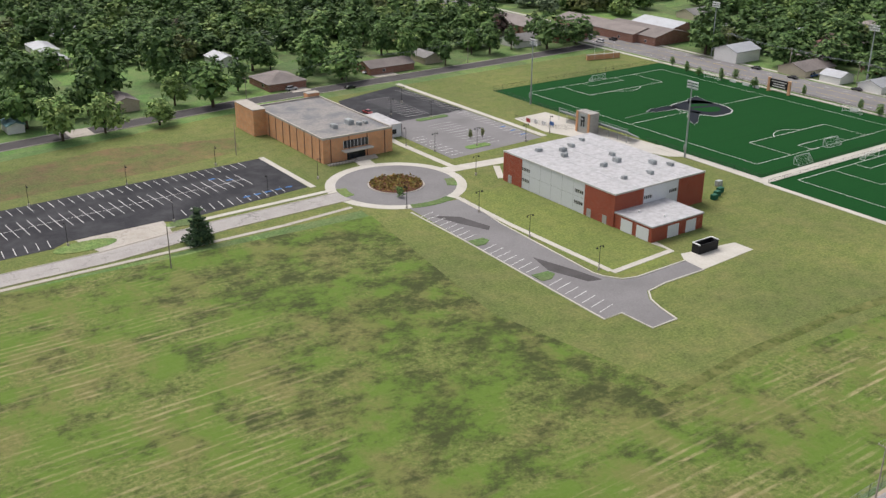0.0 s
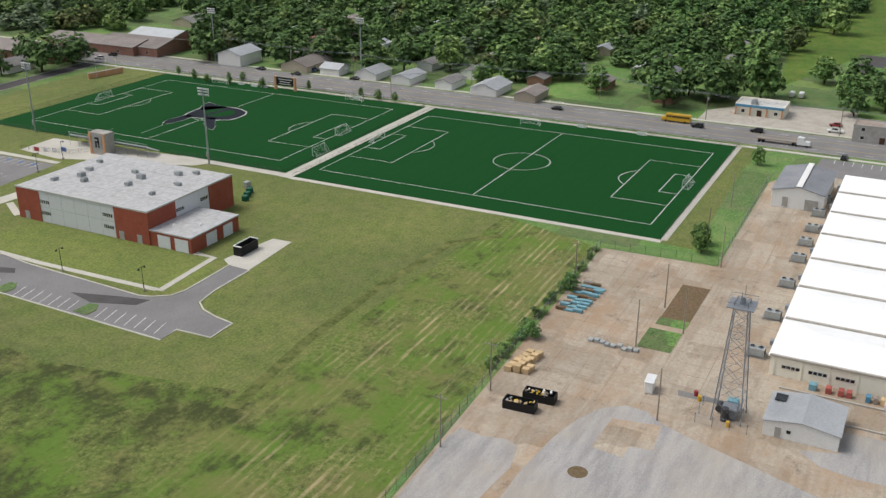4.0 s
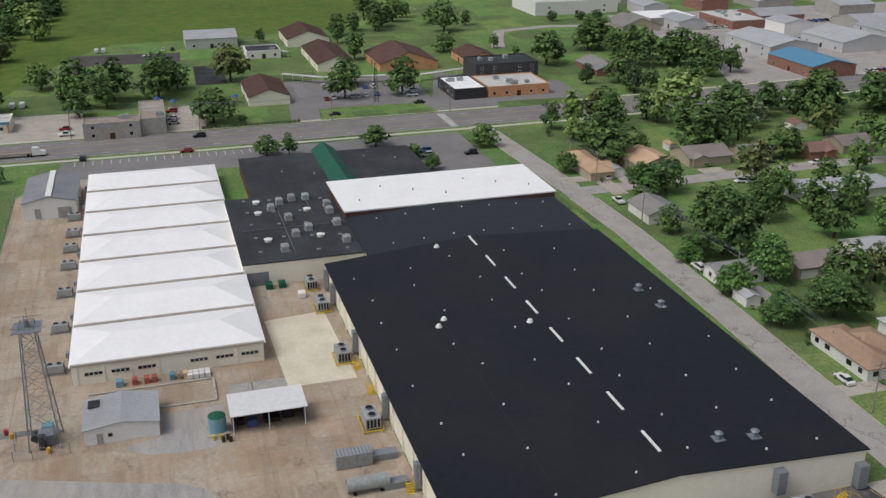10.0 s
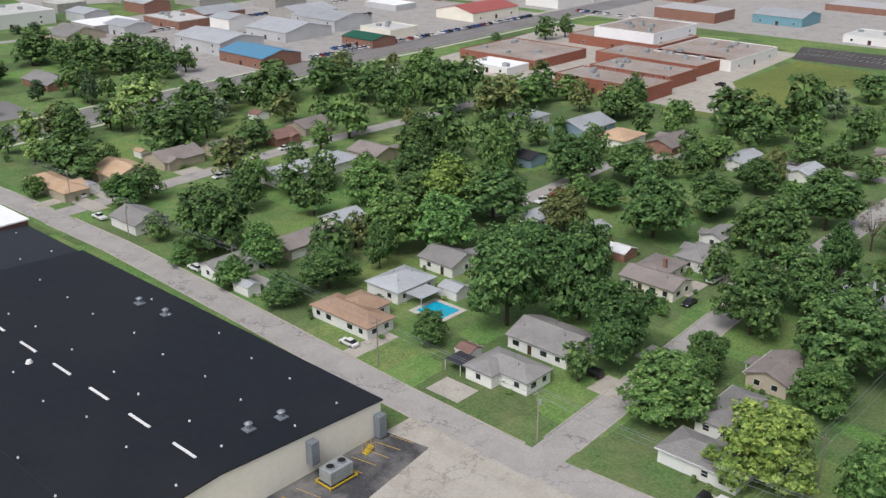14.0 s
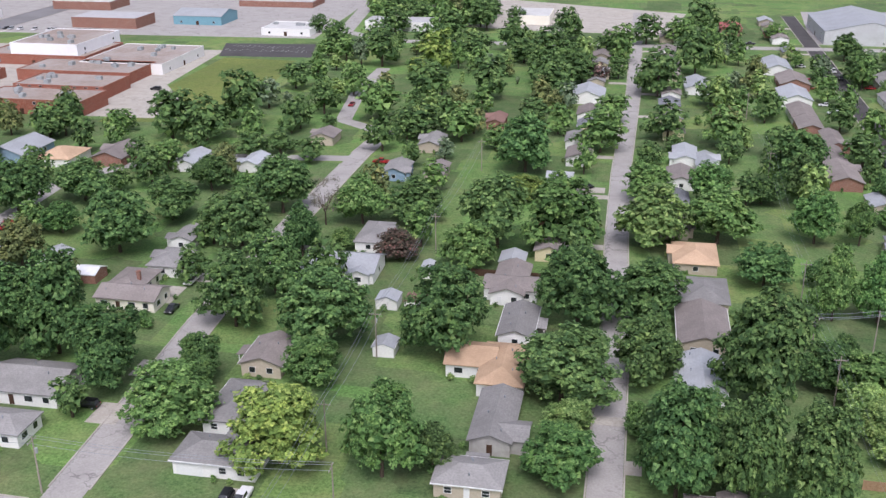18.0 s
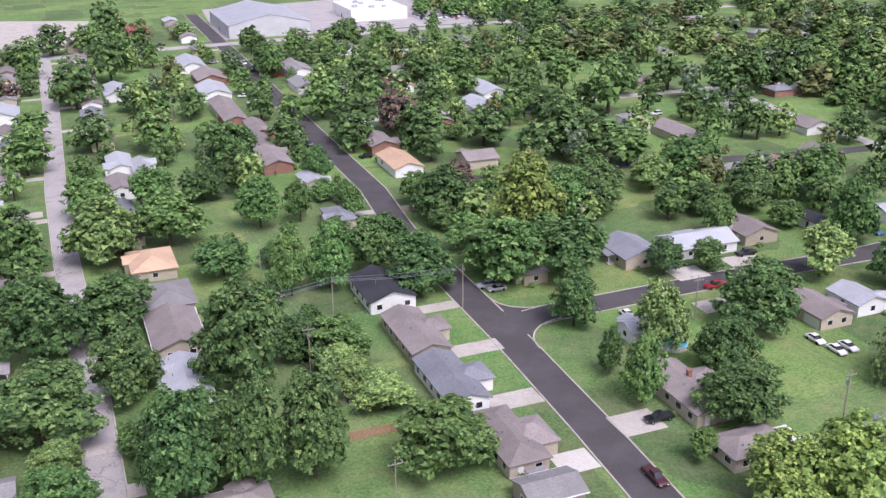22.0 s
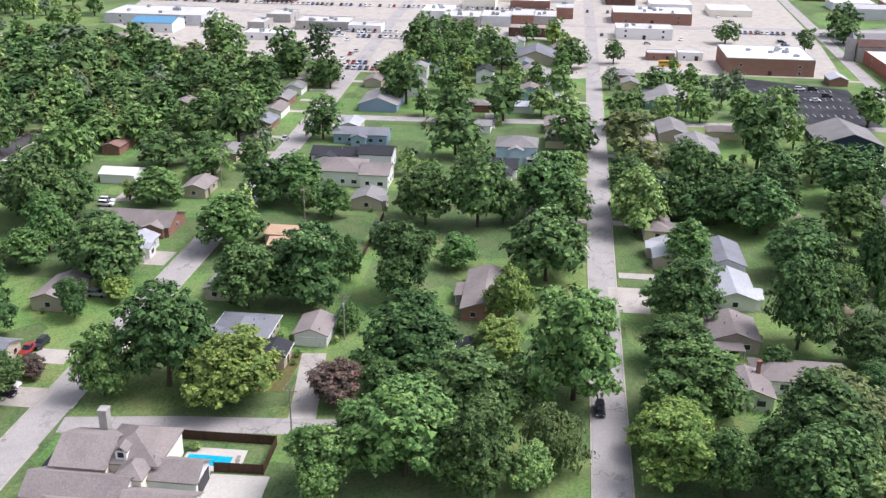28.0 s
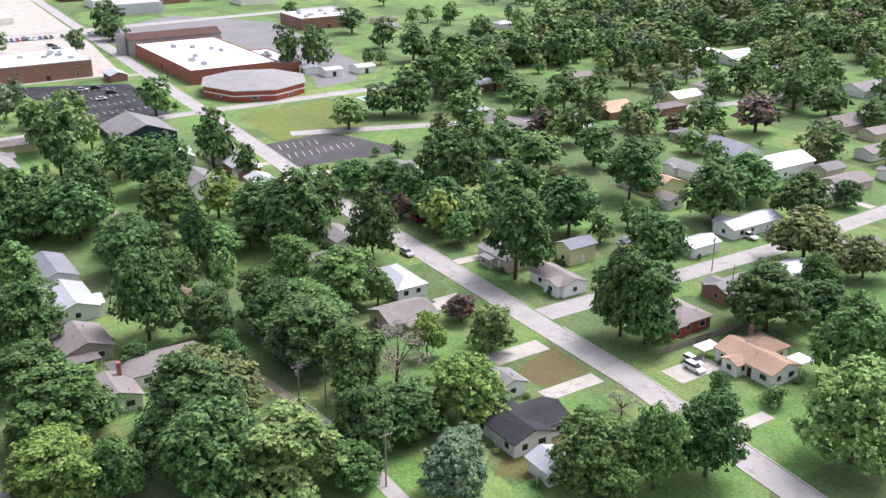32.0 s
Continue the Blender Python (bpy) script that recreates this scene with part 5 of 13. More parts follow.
def parked_rows(name, spots, seed, label):
    """far parked cars, too small to tell apart singly"""
    rng = random.Random(seed)
    keys = ("white", "silver", "black", "red", "white", "silver", "blue", "black")
    me = bpy.data.meshes.new(name)
    bm = bmesh.new()
    for k in PAINT.values():
        me.materials.append(k)
    me.materials.append(M["glass"])
    order = list(PAINT)
    for x, y, rz in spots:
        if rng.random() < 0.25:
            continue
        n = len(bm.faces)
        b1 = hull(PROFILE["suv"], 0.9, 0.0)
        b1.transform(pose(x, y, 0.03, 0, 0, rz))
        tmp = bpy.data.meshes.new("tmp"); b1.to_mesh(tmp); b1.free(); bm.from_mesh(tmp); bpy.data.meshes.remove(tmp)
        bm.faces.ensure_lookup_table()
        q = order.index(rng.choice(keys))
        for f in bm.faces[n:]:
            f.material_index = q
        n = len(bm.faces)
        b1 = hull(CABIN["suv"], 0.8, 0.16)
        b1.transform(pose(x, y, 0.03, 0, 0, rz))
        tmp = bpy.data.meshes.new("tmp"); b1.to_mesh(tmp); b1.free(); bm.from_mesh(tmp); bpy.data.meshes.remove(tmp)
        bm.faces.ensure_lookup_table()
        for f in bm.faces[n:]:
            f.material_index = len(order) if abs(f.normal.z) < 0.8 else q
    bm.to_mesh(me); bm.free()
    return tagged(new(name, me), label, "cars", "", "stuff")


# ---- ground, roads, paving ----
slab("ground", rect(-2600, 2600, -2600, 2600), -0.5, 0.0, M["lawn"], "wide green lawn and grassland between all buildings", "ground")
slab("meadow", [(-25, 60), (95, 66), (226, 69.8), (236, 100), (128, 104), (119, 150), (128, 214), (30, 218.8), (-25, 218.3)], 0, 0.012, M["meadow"], "rough mown meadow with dry cuttings and weedy patches", "meadow")
slab("campus_lawn", [(236, 57), (234.5, 40.6), (336, 52), (336, 338), (214, 333), (134, 330), (60, 318), (-60, 300), (-60, 219), (128, 219), (119, 150), (128, 104), (236, 100)], 0, 0.008, M["campus_lawn"], "short yellowish mown lawn around the campus buildings", "lawn")
slab("dirt_patch", [(20, 300), (90, 313), (128, 302), (124, 287), (98, 283), (20, 279)], 0, 0.014, M["worn_lawn"], "thin grass with bare reddish earth beside the lot", "bare ground")
strip("weed_ditch", [(122, 104), (150, 107), (178, 107.2), (212, 104.5), (222, 95)], 2.6, 0, 0.03, M["weeds"], "dark weedy drainage ditch across the grass", "ditch")
slab("back_field", [(430, 60), (700, 90), (900, -60), (900, -200), (560, -110), (545, 20), (500, 40)], 0, 0.01, M["rough_grass"], "rough green field behind the school", "field")
slab("school_field", [(197, -336), (198, -462), (160, -460), (152, -390), (160, -342)], 0, 0.01, M["watered_lawn"], "bright green mown sports field beside the brick school", "field")
slab("play_field", [(-366, 143.5), (-372, 186), (-327, 180), (-322, 141.5)], 0, 0.01, M["watered_lawn"], "small mown play field inside a low fence", "field")

street("main_road", [(349, 900), (349, 330), (348.5, 180), (348.5, 0), (350, -150), (356, -240), (362, -320), (367, -520), (372, -900)], 21, M["asphalt_mid"], "wide grey five-lane main road")
for side, lab in ((13.6, "school side"), (-14.2, "field side")):
    strip("pavement", offset_line([(349, 900), (349, 330), (348.5, 180), (348.5, 0), (350, -150), (356, -240), (362, -320), (367, -520)], side), 2.0, 0, 0.1, M["concrete_white"], "pale concrete pavement along the main road", "pavement")
marks = []
for off in (-3.7, 3.7):
    marks += chain(offset_line([(349, 600), (349, 330), (348.5, 180), (348.5, 0), (350, -150), (356, -240), (362, -320), (367, -520)], off))
bars("centre_lane_lines", marks, 0.2, 0.05, M["paint_yellow"], "yellow turning-lane lines on the main road")
marks = []
for off in (-7.1, 7.1):
    for (ax, ay), (bx, by) in chain(offset_line([(349, 500), (349, 330), (348.5, 180), (348.5, 0), (350, -150), (356, -240), (362, -320)], off)):
        n = int(abs(by - ay) // 9)
        marks += [((ax + (bx - ax) * k / n, ay + (by - ay) * k / n), (ax + (bx - ax) * (k + 0.33) / n, ay + (by - ay) * (k + 0.33) / n)) for k in range(n)]
bars("lane_dashes", marks, 0.18, 0.05, M["paint_white"], "white lane dashes on the main road")
bars("crossing_stripes", [((340 + 1.3 * k, -104), (340 + 1.3 * k, -107)) for k in range(15)] + [((361.5 + 0.0, 131 + 1.4 * k), (364.5, 131 + 1.4 * k)) for k in range(8)] + [((330, -109 - 1.2 * k), (333, -109 - 1.2 * k)) for k in range(6)], 0.6, 0.055, M["paint_white"], "white zebra crossing stripes")

street("residential_road", [(-120, 318), (60, 333), (150, 343), (215, 345), (280, 347), (338, 350)], 8.5, M["asphalt_dark"], "narrow dark residential road")
street("north_side_road", [(360, 350), (420, 352), (520, 352)], 9, M["asphalt_mid"], "grey side road between the houses", kerb=False, z=0.045)
street("street_north", [(0, -95), (0, -187), (1.2, -246), (1.5, -306), (-1, -420), (-1, -640)], 5.7, M["asphalt_grey"], "pale cracked asphalt street lined with trees")
street("street_dark", [(-79, -60), (-80, -107), (-81.4, -132), (-82.8, -168), (-83.2, -237), (-87, -272), (-87.5, -376), (-89, -501), (-90, -640)], 7.6, M["asphalt_dark"], "dark smooth asphalt street with pale kerbs")
street("street_dark_branch", [(-86, -174), (-96, -175.5), (-143, -176.6), (-186, -176), (-240, -180), (-330, -183)], 7.4, M["asphalt_dark"], "dark asphalt side street with pale kerbs", z=0.045)
street("street_wide", [(-70, -87.6), (-157, -88.3), (-262, -88.4), (-338, -90.2), (-470, -95), (-615, -100.8), (-800, -106)], 7.0, M["asphalt_grey"], "pale grey asphalt through street")
street("lane", [(-143.5, -84), (-146.5, -64), (-148.7, -40), (-149.5, -33)], 5.2, M["asphalt_grey"], "narrow cracked lane beside the new house", kerb=False, z=0.045)
street("street_tree_lined", [(-118, 12.2), (-228, 13.3), (-313, 14.6), (-465, 16.5), (-640, 17.8), (-900, 19)], 6.2, M["asphalt_grey"], "pale grey street between big trees")
street("cross_street", [(-366, -92), (-368, -40), (-373, 12), (-378, 80), (-380, 143), (-381, 230)], 7.0, M["asphalt_grey"], "pale cross street near the town", kerb=False, z=0.045)
street("street_south", [(-60, 120), (-80, 122), (-123, 126), (-158, 126.6), (-211, 127.7), (-245, 127.5), (-328, 132.8), (-450, 139), (-574, 146), (-800, 158)], 6.0, M["asphalt_grey"], "pale patched asphalt street beside lawns")
street("side_street", [(-156.5, 130), (-156, 165), (-155.3, 211), (-157, 242), (-160, 300), (-163, 400)], 6.4, M["asphalt_grey"], "pale side street with utility poles", kerb=False, z=0.045)
street("far_side_street", [(-330, 150), (-300, 240), (-275, 330), (-260, 420)], 6.5, M["asphalt_grey"], "far pale street between trees", kerb=False, z=0.045)
street("street_corner", [(84, -112), (85.5, -142), (88, -182), (88.5, -250), (87.8, -312), (86, -339)], 6.6, M["asphalt_grey"], "pale patched asphalt street")
street("street_bend", [(86, -339), (106, -354), (113, -402), (114, -450)], 6.4, M["asphalt_grey"], "pale curving residential street", kerb=False, z=0.045)
street("street_houses", [(258, -116), (259, -160), (261, -203), (258, -257), (256, -330)], 7.0, M["asphalt_grey"], "pale residential street with parked cars", kerb=False, z=0.045)
street("school_loop", [(480, -172), (505, -180), (527, -189), (534, -220), (530, -243), (520, -262), (480, -290), (420, -286), (376, -278)], 7.0, M["asphalt_grey"], "pale curving drive behind the school", kerb=False, z=0.045)
slab("play_pad", [(478, -20), (477, -33), (436, -32.3), (436.5, -19)], 0, 0.03, M["asphalt_new"], "dark rubber play surface on the school lawn", "playground")
street("garden_street", [(-100, -272), (-179, -264), (-211, -256), (-240, -251), (-300, -246), (-380, -250)], 6.0, M["asphalt_dark"], "dark residential street under trees", kerb=False, z=0.045)
street("far_garden_street", [(-100, -352), (-180, -350), (-270, -346), (-380, -340)], 6.0, M["asphalt_grey"], "far pale residential street under trees", kerb=False, z=0.045)
street("garden_lane", [(-259, -183), (-262, -246), (-266, -340)], 5.6, M["asphalt_grey"], "pale garden lane between houses", kerb=False, z=0.047)
street("short_street", [(168, -200), (169, -230), (170.8, -266), (160, -285), (140, -300), (90, -306)], 6.0, M["asphalt_grey"], "short pale street under trees", kerb=False, z=0.045)
street("warehouse_street", [(40, -116), (85, -113), (118, -113.5), (170, -116), (223, -118), (275, -117), (338, -114)], 7.2, M["asphalt_grey"], "pale asphalt street behind the warehouse", z=0.043)
street("alley", [(-300, 69), (-240, 70.6), (-190, 66), (-166.9, 64.6), (-150, 67.2)], 2.4, M["dirt_track"], "narrow worn grassy track between back gardens", kerb=False)
street("alley_end", [(-150, 67.2), (-140, 68), (-130.8, 68), (-112, 67.6)], 3.0, M["gravel"], "pale gravel end of the back-garden track", kerb=False)
street("town_road", [(-640, -260), (-600, -120), (-602, 20), (-610, 160), (-620, 320)], 10, M["asphalt_grey"], "pale downtown road", kerb=False, z=0.045)
street("far_town_road", [(180, -700), (160, -545), (128, -520), (-60, -530), (-260, -540), (-420, -540)], 9, M["asphalt_grey"], "far pale road past the sports hall", kerb=False, z=0.045)
slab("corner_fill", [(-86.4, -173), (-97, -173)] + arc(-97, -161.6, 10.6, 270, 360, 10) + [(-86.2, -161.6)], 0, 0.042, M["asphalt_dark"], "dark asphalt street corner", "road")
strip("kerb", arc(-97, -161.6, 10.7, 268, 362, 12), 0.35, 0, 0.14, M["concrete"], "pale concrete kerb curving round the street corner", "kerb")
slab("corner_fill", [(-86.8, -178), (-95, -178)] + arc(-95, -187.4, 8.0, 90, 0, 10), 0, 0.043, M["asphalt_dark"], "dark asphalt street corner", "road")
strip("kerb", arc(-95, -187.4, 7.9, 92, -2, 12), 0.35, 0, 0.14, M["concrete"], "pale concrete kerb curving round the street corner", "kerb")
slab("town_paving", [(-480, -180), (-470, -110), (-450, -104), (-452, 10), (-470, 30), (-470, 130), (-560, 140), (-900, 160), (-900, -330), (-560, -260)], 0, 0.02, M["concrete"], "pale worn paving and car parks of the town centre", "paving")
slab("school_street_lot", [(-534, 206), (-428, 206), (-395, 194), (-400, 216), (-440, 238), (-579, 256), (-640, 214), (-600, 150), (-534, 150)], 0, 0.018, M["asphalt_mid"], "grey asphalt lots and street behind the school", "car park")
slab("town_green", [(-398, -76), (-400, 4), (-470, 6), (-548, 4), (-556, -30), (-530, -74), (-480, -84)], 0, 0.024, M["lawn"], "green gardens between the houses at the town edge", "lawn")
slab("pale_lot", [(-20, -560), (-30, -640), (120, -700), (160, -640), (150, -580), (60, -565)], 0, 0.02, M["concrete"], "broad pale concrete lot beyond the houses", "paving")
slab("hall_yard", [(-90, -545), (-100, -660), (-260, -680), (-330, -600), (-240, -545)], 0, 0.02, M["gravel"], "pale gravel yard around the metal halls", "yard")
slab("commerce_paving", [(372, -240), (376, -500), (560, -500), (560, -270), (430, -262)], 0, 0.02, M["asphalt_grey"], "pale paved lots between the workshops", "paving")
slab("school_paving", [(170, -345), (330, -338), (345, -480), (205, -480), (199, -400), (160, -346)], 0, 0.02, M["concrete"], "pale paving around the brick school", "paving")
slab("school_lot", [(212, -499), (164, -504), (155.5, -469), (202, -465)], 0, 0.03, M["asphalt_dark"], "dark asphalt car park beside the school field", "car park")
bars("school_lot_lines", [((205 - 2.7 * k, -480), (205 - 2.7 * k, -485.5)) for k in range(17)] + [((205 - 2.7 * k, -490), (205 - 2.7 * k, -495.5)) for k in range(15)], 0.15, 0.04, M["paint_white"], "white parking bay lines")
slab("office_lot", [(-467, 81), (-448, 126), (-379, 123), (-385, 87)], 0, 0.03, M["asphalt_new"], "dark asphalt car park beside the brick office", "car park")
bars("office_lot_lines", [((-396 - 15 * r, 90 + 2.8 * k), (-401 - 15 * r, 90 + 2.8 * k)) for r in range(4) for k in range(11)], 0.15, 0.04, M["paint_white"], "white parking bay lines")
slab("worn_lot", [(-320.5, 133), (-325, 163), (-287, 176), (-290, 130)], 0, 0.03, M["asphalt_dark"], "old dark asphalt lot with faded lines", "car park")
bars("worn_lot_lines", [((-300 - 0.2 * k, 136 + 2.8 * k), (-306 - 0.2 * k, 137.5 + 2.8 * k)) for k in range(10)] + [((-312, 138 + 2.8 * k), (-318, 139.5 + 2.8 * k)) for k in range(6)], 0.15, 0.04, M["paint_white"], "faded white bay lines")
slab("school_car_park", [(432, -56), (430, -112), (362, -108), (361, -49)], 0, 0.03, M["asphalt_mid"], "grey asphalt car park in front of the school", "car park")
slab("school_lawn", [(362.5, -60), (362.5, -106), (378, -103), (380, -78), (379, -62)], 0, 0.12, M["lawn"], "green lawn panel in front of the school car park", "lawn")
slab("school_lawn", [(361.5, -130), (361.5, -166), (370, -166), (371, -133)], 0, 0.12, M["lawn"], "green lawn panel beside the school entrance", "lawn")
bars("school_bay_lines", [((400 + 2.8 * k, -58), (400 + 2.8 * k, -63)) for k in range(10)] + [((384 + 2.8 * k, -74), (384 + 2.8 * k, -84)) for k in range(14)] + [((384 + 2.8 * k, -98), (384 + 2.8 * k, -103)) for k in range(14)], 0.15, 0.05, M["paint_white"], "white bay lines in the school car park")
slab("church_apron", [(432, -124), (366, -104), (363, -126), (369, -170), (400, -172)], 0, 0.025, M["asphalt_mid"], "grey asphalt apron by the school entrance", "car park")
slab("garage_forecourt", [(361, 24), (361, 78), (378, 78), (400, 60), (400, 26), (376, 24)], 0, 0.03, M["concrete"], "pale oil-stained forecourt of the garage", "paving")
slab("motel_lot", [(361, -4), (361, -18), (400, -20), (400, -6)], 0, 0.03, M["concrete"], "pale concrete motel drive", "paving")
slab("back_lot", [(461, 37), (519, 37), (514.5, -16), (491, -15), (491, 30), (461, 30)], 0, 0.03, M["asphalt_dark"], "dark asphalt lot behind the trees", "car park")
slab("front_lot", [(312, 32), (332, 30), (332, -104), (290, -104), (286, -84), (312, -80)], 0, 0.03, M["asphalt_mid"], "grey asphalt lot in front of the works", "car park")
bars("front_lot_lines", [((327, 26 - 2.8 * k), (332, 26 - 2.8 * k)) for k in range(22)], 0.15, 0.04, M["paint_white"], "white parking bay lines")
slab("corner_lot", [(109.7, -76), (101.5, -76), (98.5, -82), (97.6, -87), (99, -96), (100.5, -104.8), (109.7, -103.2)], 0, 0.03, M["asphalt_lot"], "dark patched asphalt beside the warehouse gable", "paving")
bars("corner_lot_lines", [((108.2, -79 - 3.0 * k), (103.4, -80 - 3.0 * k)) for k in range(9) if k not in (2, 3)], 0.14, 0.036, M["paint_yellow"], "faded yellow bay lines beside the warehouse gable")
slab("corner_apron", [(109.7, -60), (60, -66), (60, -111.6), (84, -110), (109.7, -110.2)], 0, 0.02, M["concrete"], "pale cracked concrete apron at the street corner", "paving")

# ---- campus: drive, lot, roundabout ----
street("campus_drive", [(-120, 222), (-40, 225), (61, 226), (92, 230), (130, 231.6)], 7.0, M["asphalt_grey"], "pale grey campus drive", z=0.05)
strip("path", [(-120, 219.2), (-40, 220), (105, 220.6), (127, 222.5)], 1.4, 0, 0.06, M["concrete"], "old concrete path along the drive", "path")
slab("parking_lot", [(-60, 236), (52, 238.2), (56, 241), (80, 241.5), (84, 239), (125, 244), (125.5, 276.5), (81, 275), (-60, 266.5)], 0, 0.045, M["asphalt_new"], "black resurfaced parking lot with white bays", "car park")
slab("lot_entrance", [(61, 229), (80, 231.5), (81, 241.4), (58, 240.8)], 0, 0.055, M["concrete"], "pale concrete lot entrance", "paving")
lot = []
for k in range(62):
    x = -50 + 2.75 * k
    if x > 123:
        break
    yn, ym, ys = 274.6 + 0.05 * (x - 85), 258.8 + 0.072 * (x - 85), 241.2 + 0.06 * (x - 85)
    lot.append(((x, yn - 0.4), (x + 0.4, yn - 5.4)))
    if x < 113:
        lot.append(((x, ym + 5.4), (x + 0.7, ym - 5.4)))
    if x < 52 or x > 87:
        lot.append(((x, ys + 0.3), (x + 0.4, ys + 5.2)))
lot.append(((-50, 249.1), (113, 260.8)))
bars("parking_bay_lines", lot, 0.16, 0.055, M["paint_white"], "white parking bay lines on black asphalt")
bars("disabled_bay_signs", [((106 + 3.4 * k, 246.3 + 0.25 * k), (108 + 3.4 * k, 246.4 + 0.25 * k)) for k in range(5)] + [((104, 266), (106, 266.1)), ((108, 262.5), (110, 262.6))], 0.8, 0.056, M["paint_blue"], "blue painted disabled bay symbols")
strip("lot_walk", [(126.2, 243), (126, 277)], 1.8, 0, 0.12, M["concrete_white"], "pale concrete walk beside the parking lot", "path")
strip("drive_walk", [(80, 236.2), (129, 237.6)], 1.7, 0, 0.12, M["concrete_white"], "pale concrete walk beside the drive", "path")
for x, y, r in ((59, 235.6, 6.0), (85.5, 237.2, 4.2)):
    slab("grass_island", [(x + r * 1.3 * math.cos(a * math.tau / 20), y + r * 0.55 * math.sin(a * math.tau / 20)) for a in range(20)], 0, 0.14, M["lawn"], "kerbed green grass island by the lot entrance", "island")
CX, CY = 147.3, 231.8
slab("round_walk", arc(CX, CY, 20.6, 0, 360, 56)[:-1], 0, 0.035, M["concrete_white"], "pale concrete ring walk around the roundabout", "path")
slab("roundabout", arc(CX, CY, 17.6, 0, 360, 56)[:-1], 0, 0.06, M["asphalt_mid"], "grey asphalt roundabout", "road")
slab("round_kerb", arc(CX, CY, 8.3, 0, 360, 40)[:-1], 0, 0.2, M["concrete"], "concrete kerb ring of the planted island", "kerb")
slab("planting_bed", arc(CX, CY, 7.8, 0, 360, 40)[:-1], 0, 0.28, M["mulch"], "round bed of reddish mulch and flowers", "flower bed")
for a0, a1, rr in ((250, 290, 19.1), (160, 185, 16.2), (322, 345, 16.2)):
    slab("verge", arc(CX, CY, rr + 1.5, a0, a1, 12) + arc(CX, CY, rr - 1.5, a1, a0, 12), 0, 0.12, M["lawn"], "small curved grass verge beside the roundabout", "verge")
rng = np.random.default_rng(3)
V, Fs = [], []
for k in range(620):
    a, r = rng.uniform(0, 6.283), 7.6 * math.sqrt(rng.uniform())
    cx, cy, s = CX + r * math.cos(a), CY + r * math.sin(a), rng.uniform(0.14, 0.34)
    for j in range(3):
        q = rng.normal(size=(4, 3)) * s
        i = len(V)
        V += [(cx + v[0], cy + v[1], 0.45 + abs(v[2])) for v in q]
        Fs.append((i, i + 1, i + 2, i + 3))
tagged(new("flowers", mesh_of("flowers", V, Fs, M["flowers"])), "yellow and rust flowers filling the roundabout bed", "flowers", "", "stuff")
slab("bay_road", [(139.4, 213), (138.3, 184), (136.8, 134), (142, 134.3), (142.3, 125.5), (149.1, 125.6), (150.2, 131), (151.6, 135.5), (154.4, 138.9), (161, 139.9), (174, 139.9), (174.6, 145.5), (158, 145.2), (154.2, 146.2), (151.6, 150), (151, 153), (152.8, 190), (156, 211)], 0, 0.05, M["asphalt_mid"], "grey asphalt road with angled bays", "road")
strip("kerb", [(138.1, 210), (138.1, 184), (136.6, 133.8), (141.8, 134), (142.1, 125.3), (149.4, 125.4)], 0.4, 0, 0.16, M["concrete_white"], "pale concrete kerb of the bay road", "kerb")
strip("kerb", [(149.4, 125.4), (150.5, 131), (152, 135.3), (154.6, 138.5), (161, 139.5), (174, 139.5)], 0.4, 0, 0.16, M["concrete_white"], "pale concrete kerb curving to the pad", "kerb")
strip("kerb", [(156.2, 211), (153, 190), (151.2, 153), (151.9, 150.2), (154.4, 146.6), (158, 145.5), (174.4, 145.8)], 0.4, 0, 0.16, M["concrete_white"], "pale concrete kerb beside the lawn", "kerb")
bars("bay_lines", [((138.2, 137 + 2.75 * k), (143.2, 138.2 + 2.75 * k)) for k in range(26) if k not in (7, 8, 17)], 0.14, 0.06, M["paint_white"], "white bay lines on grey asphalt")
for y in (183, 158):
    slab("grass_island", [(138.3, y - 2), (141, y - 2.2), (143.4, y - 0.5), (143, y + 1.6), (138.4, y + 2)], 0, 0.16, M["lawn"], "small kerbed grass island between bays", "island")
slab("repair_patch", [(143.5, 160), (147, 150), (150.5, 149), (149, 156), (145.5, 168)], 0, 0.056, M["asphalt_dark"], "darker asphalt repair patch", "road")
slab("repair_patch", [(141, 205), (147, 200), (149.5, 190), (147.5, 188), (144, 196)], 0, 0.056, M["asphalt_dark"], "darker asphalt repair patch", "road")
slab("concrete_pad", [(174, 139.6), (193.6, 141), (193.4, 146.6), (176.7, 149.2), (174.4, 146)], 0, 0.07, M["concrete_white"], "pale concrete service pad", "paving")
strip("campus_walk", [(155.4, 213), (154.6, 187.5), (155.4, 151.5)], 1.6, 0, 0.1, M["concrete_white"], "pale concrete walk beside the lawn", "path")
strip("campus_walk", [(155.2, 150.6), (176.4, 152), (176.5, 158)], 1.7, 0, 0.1, M["concrete_white"], "pale concrete walk to the brick annex", "path")
strip("campus_walk", [(166, 234.5), (192, 232), (220, 236)], 5.0, 0, 0.07, M["concrete_white"], "broad pale concrete walk towards the fields", "path")
strip("campus_walk", [(170.5, 236), (170, 266), (172, 285)], 2.2, 0, 0.09, M["concrete_white"], "pale concrete walk past the orange building", "path")
strip("campus_walk", [(182, 229), (176, 219)], 2.0, 0, 0.09, M["concrete_white"], "pale concrete walk to the brick building", "path")
strip("campus_walk", [(150, 252), (151, 259.5)], 5.0, 0, 0.1, M["concrete_white"], "pale concrete entrance walk", "path")
slab("upper_lot", [(181, 325), (212, 333.5), (213.4, 288), (176, 288), (176, 310)], 0, 0.04, M["asphalt_new"], "dark asphalt upper car park", "car park")
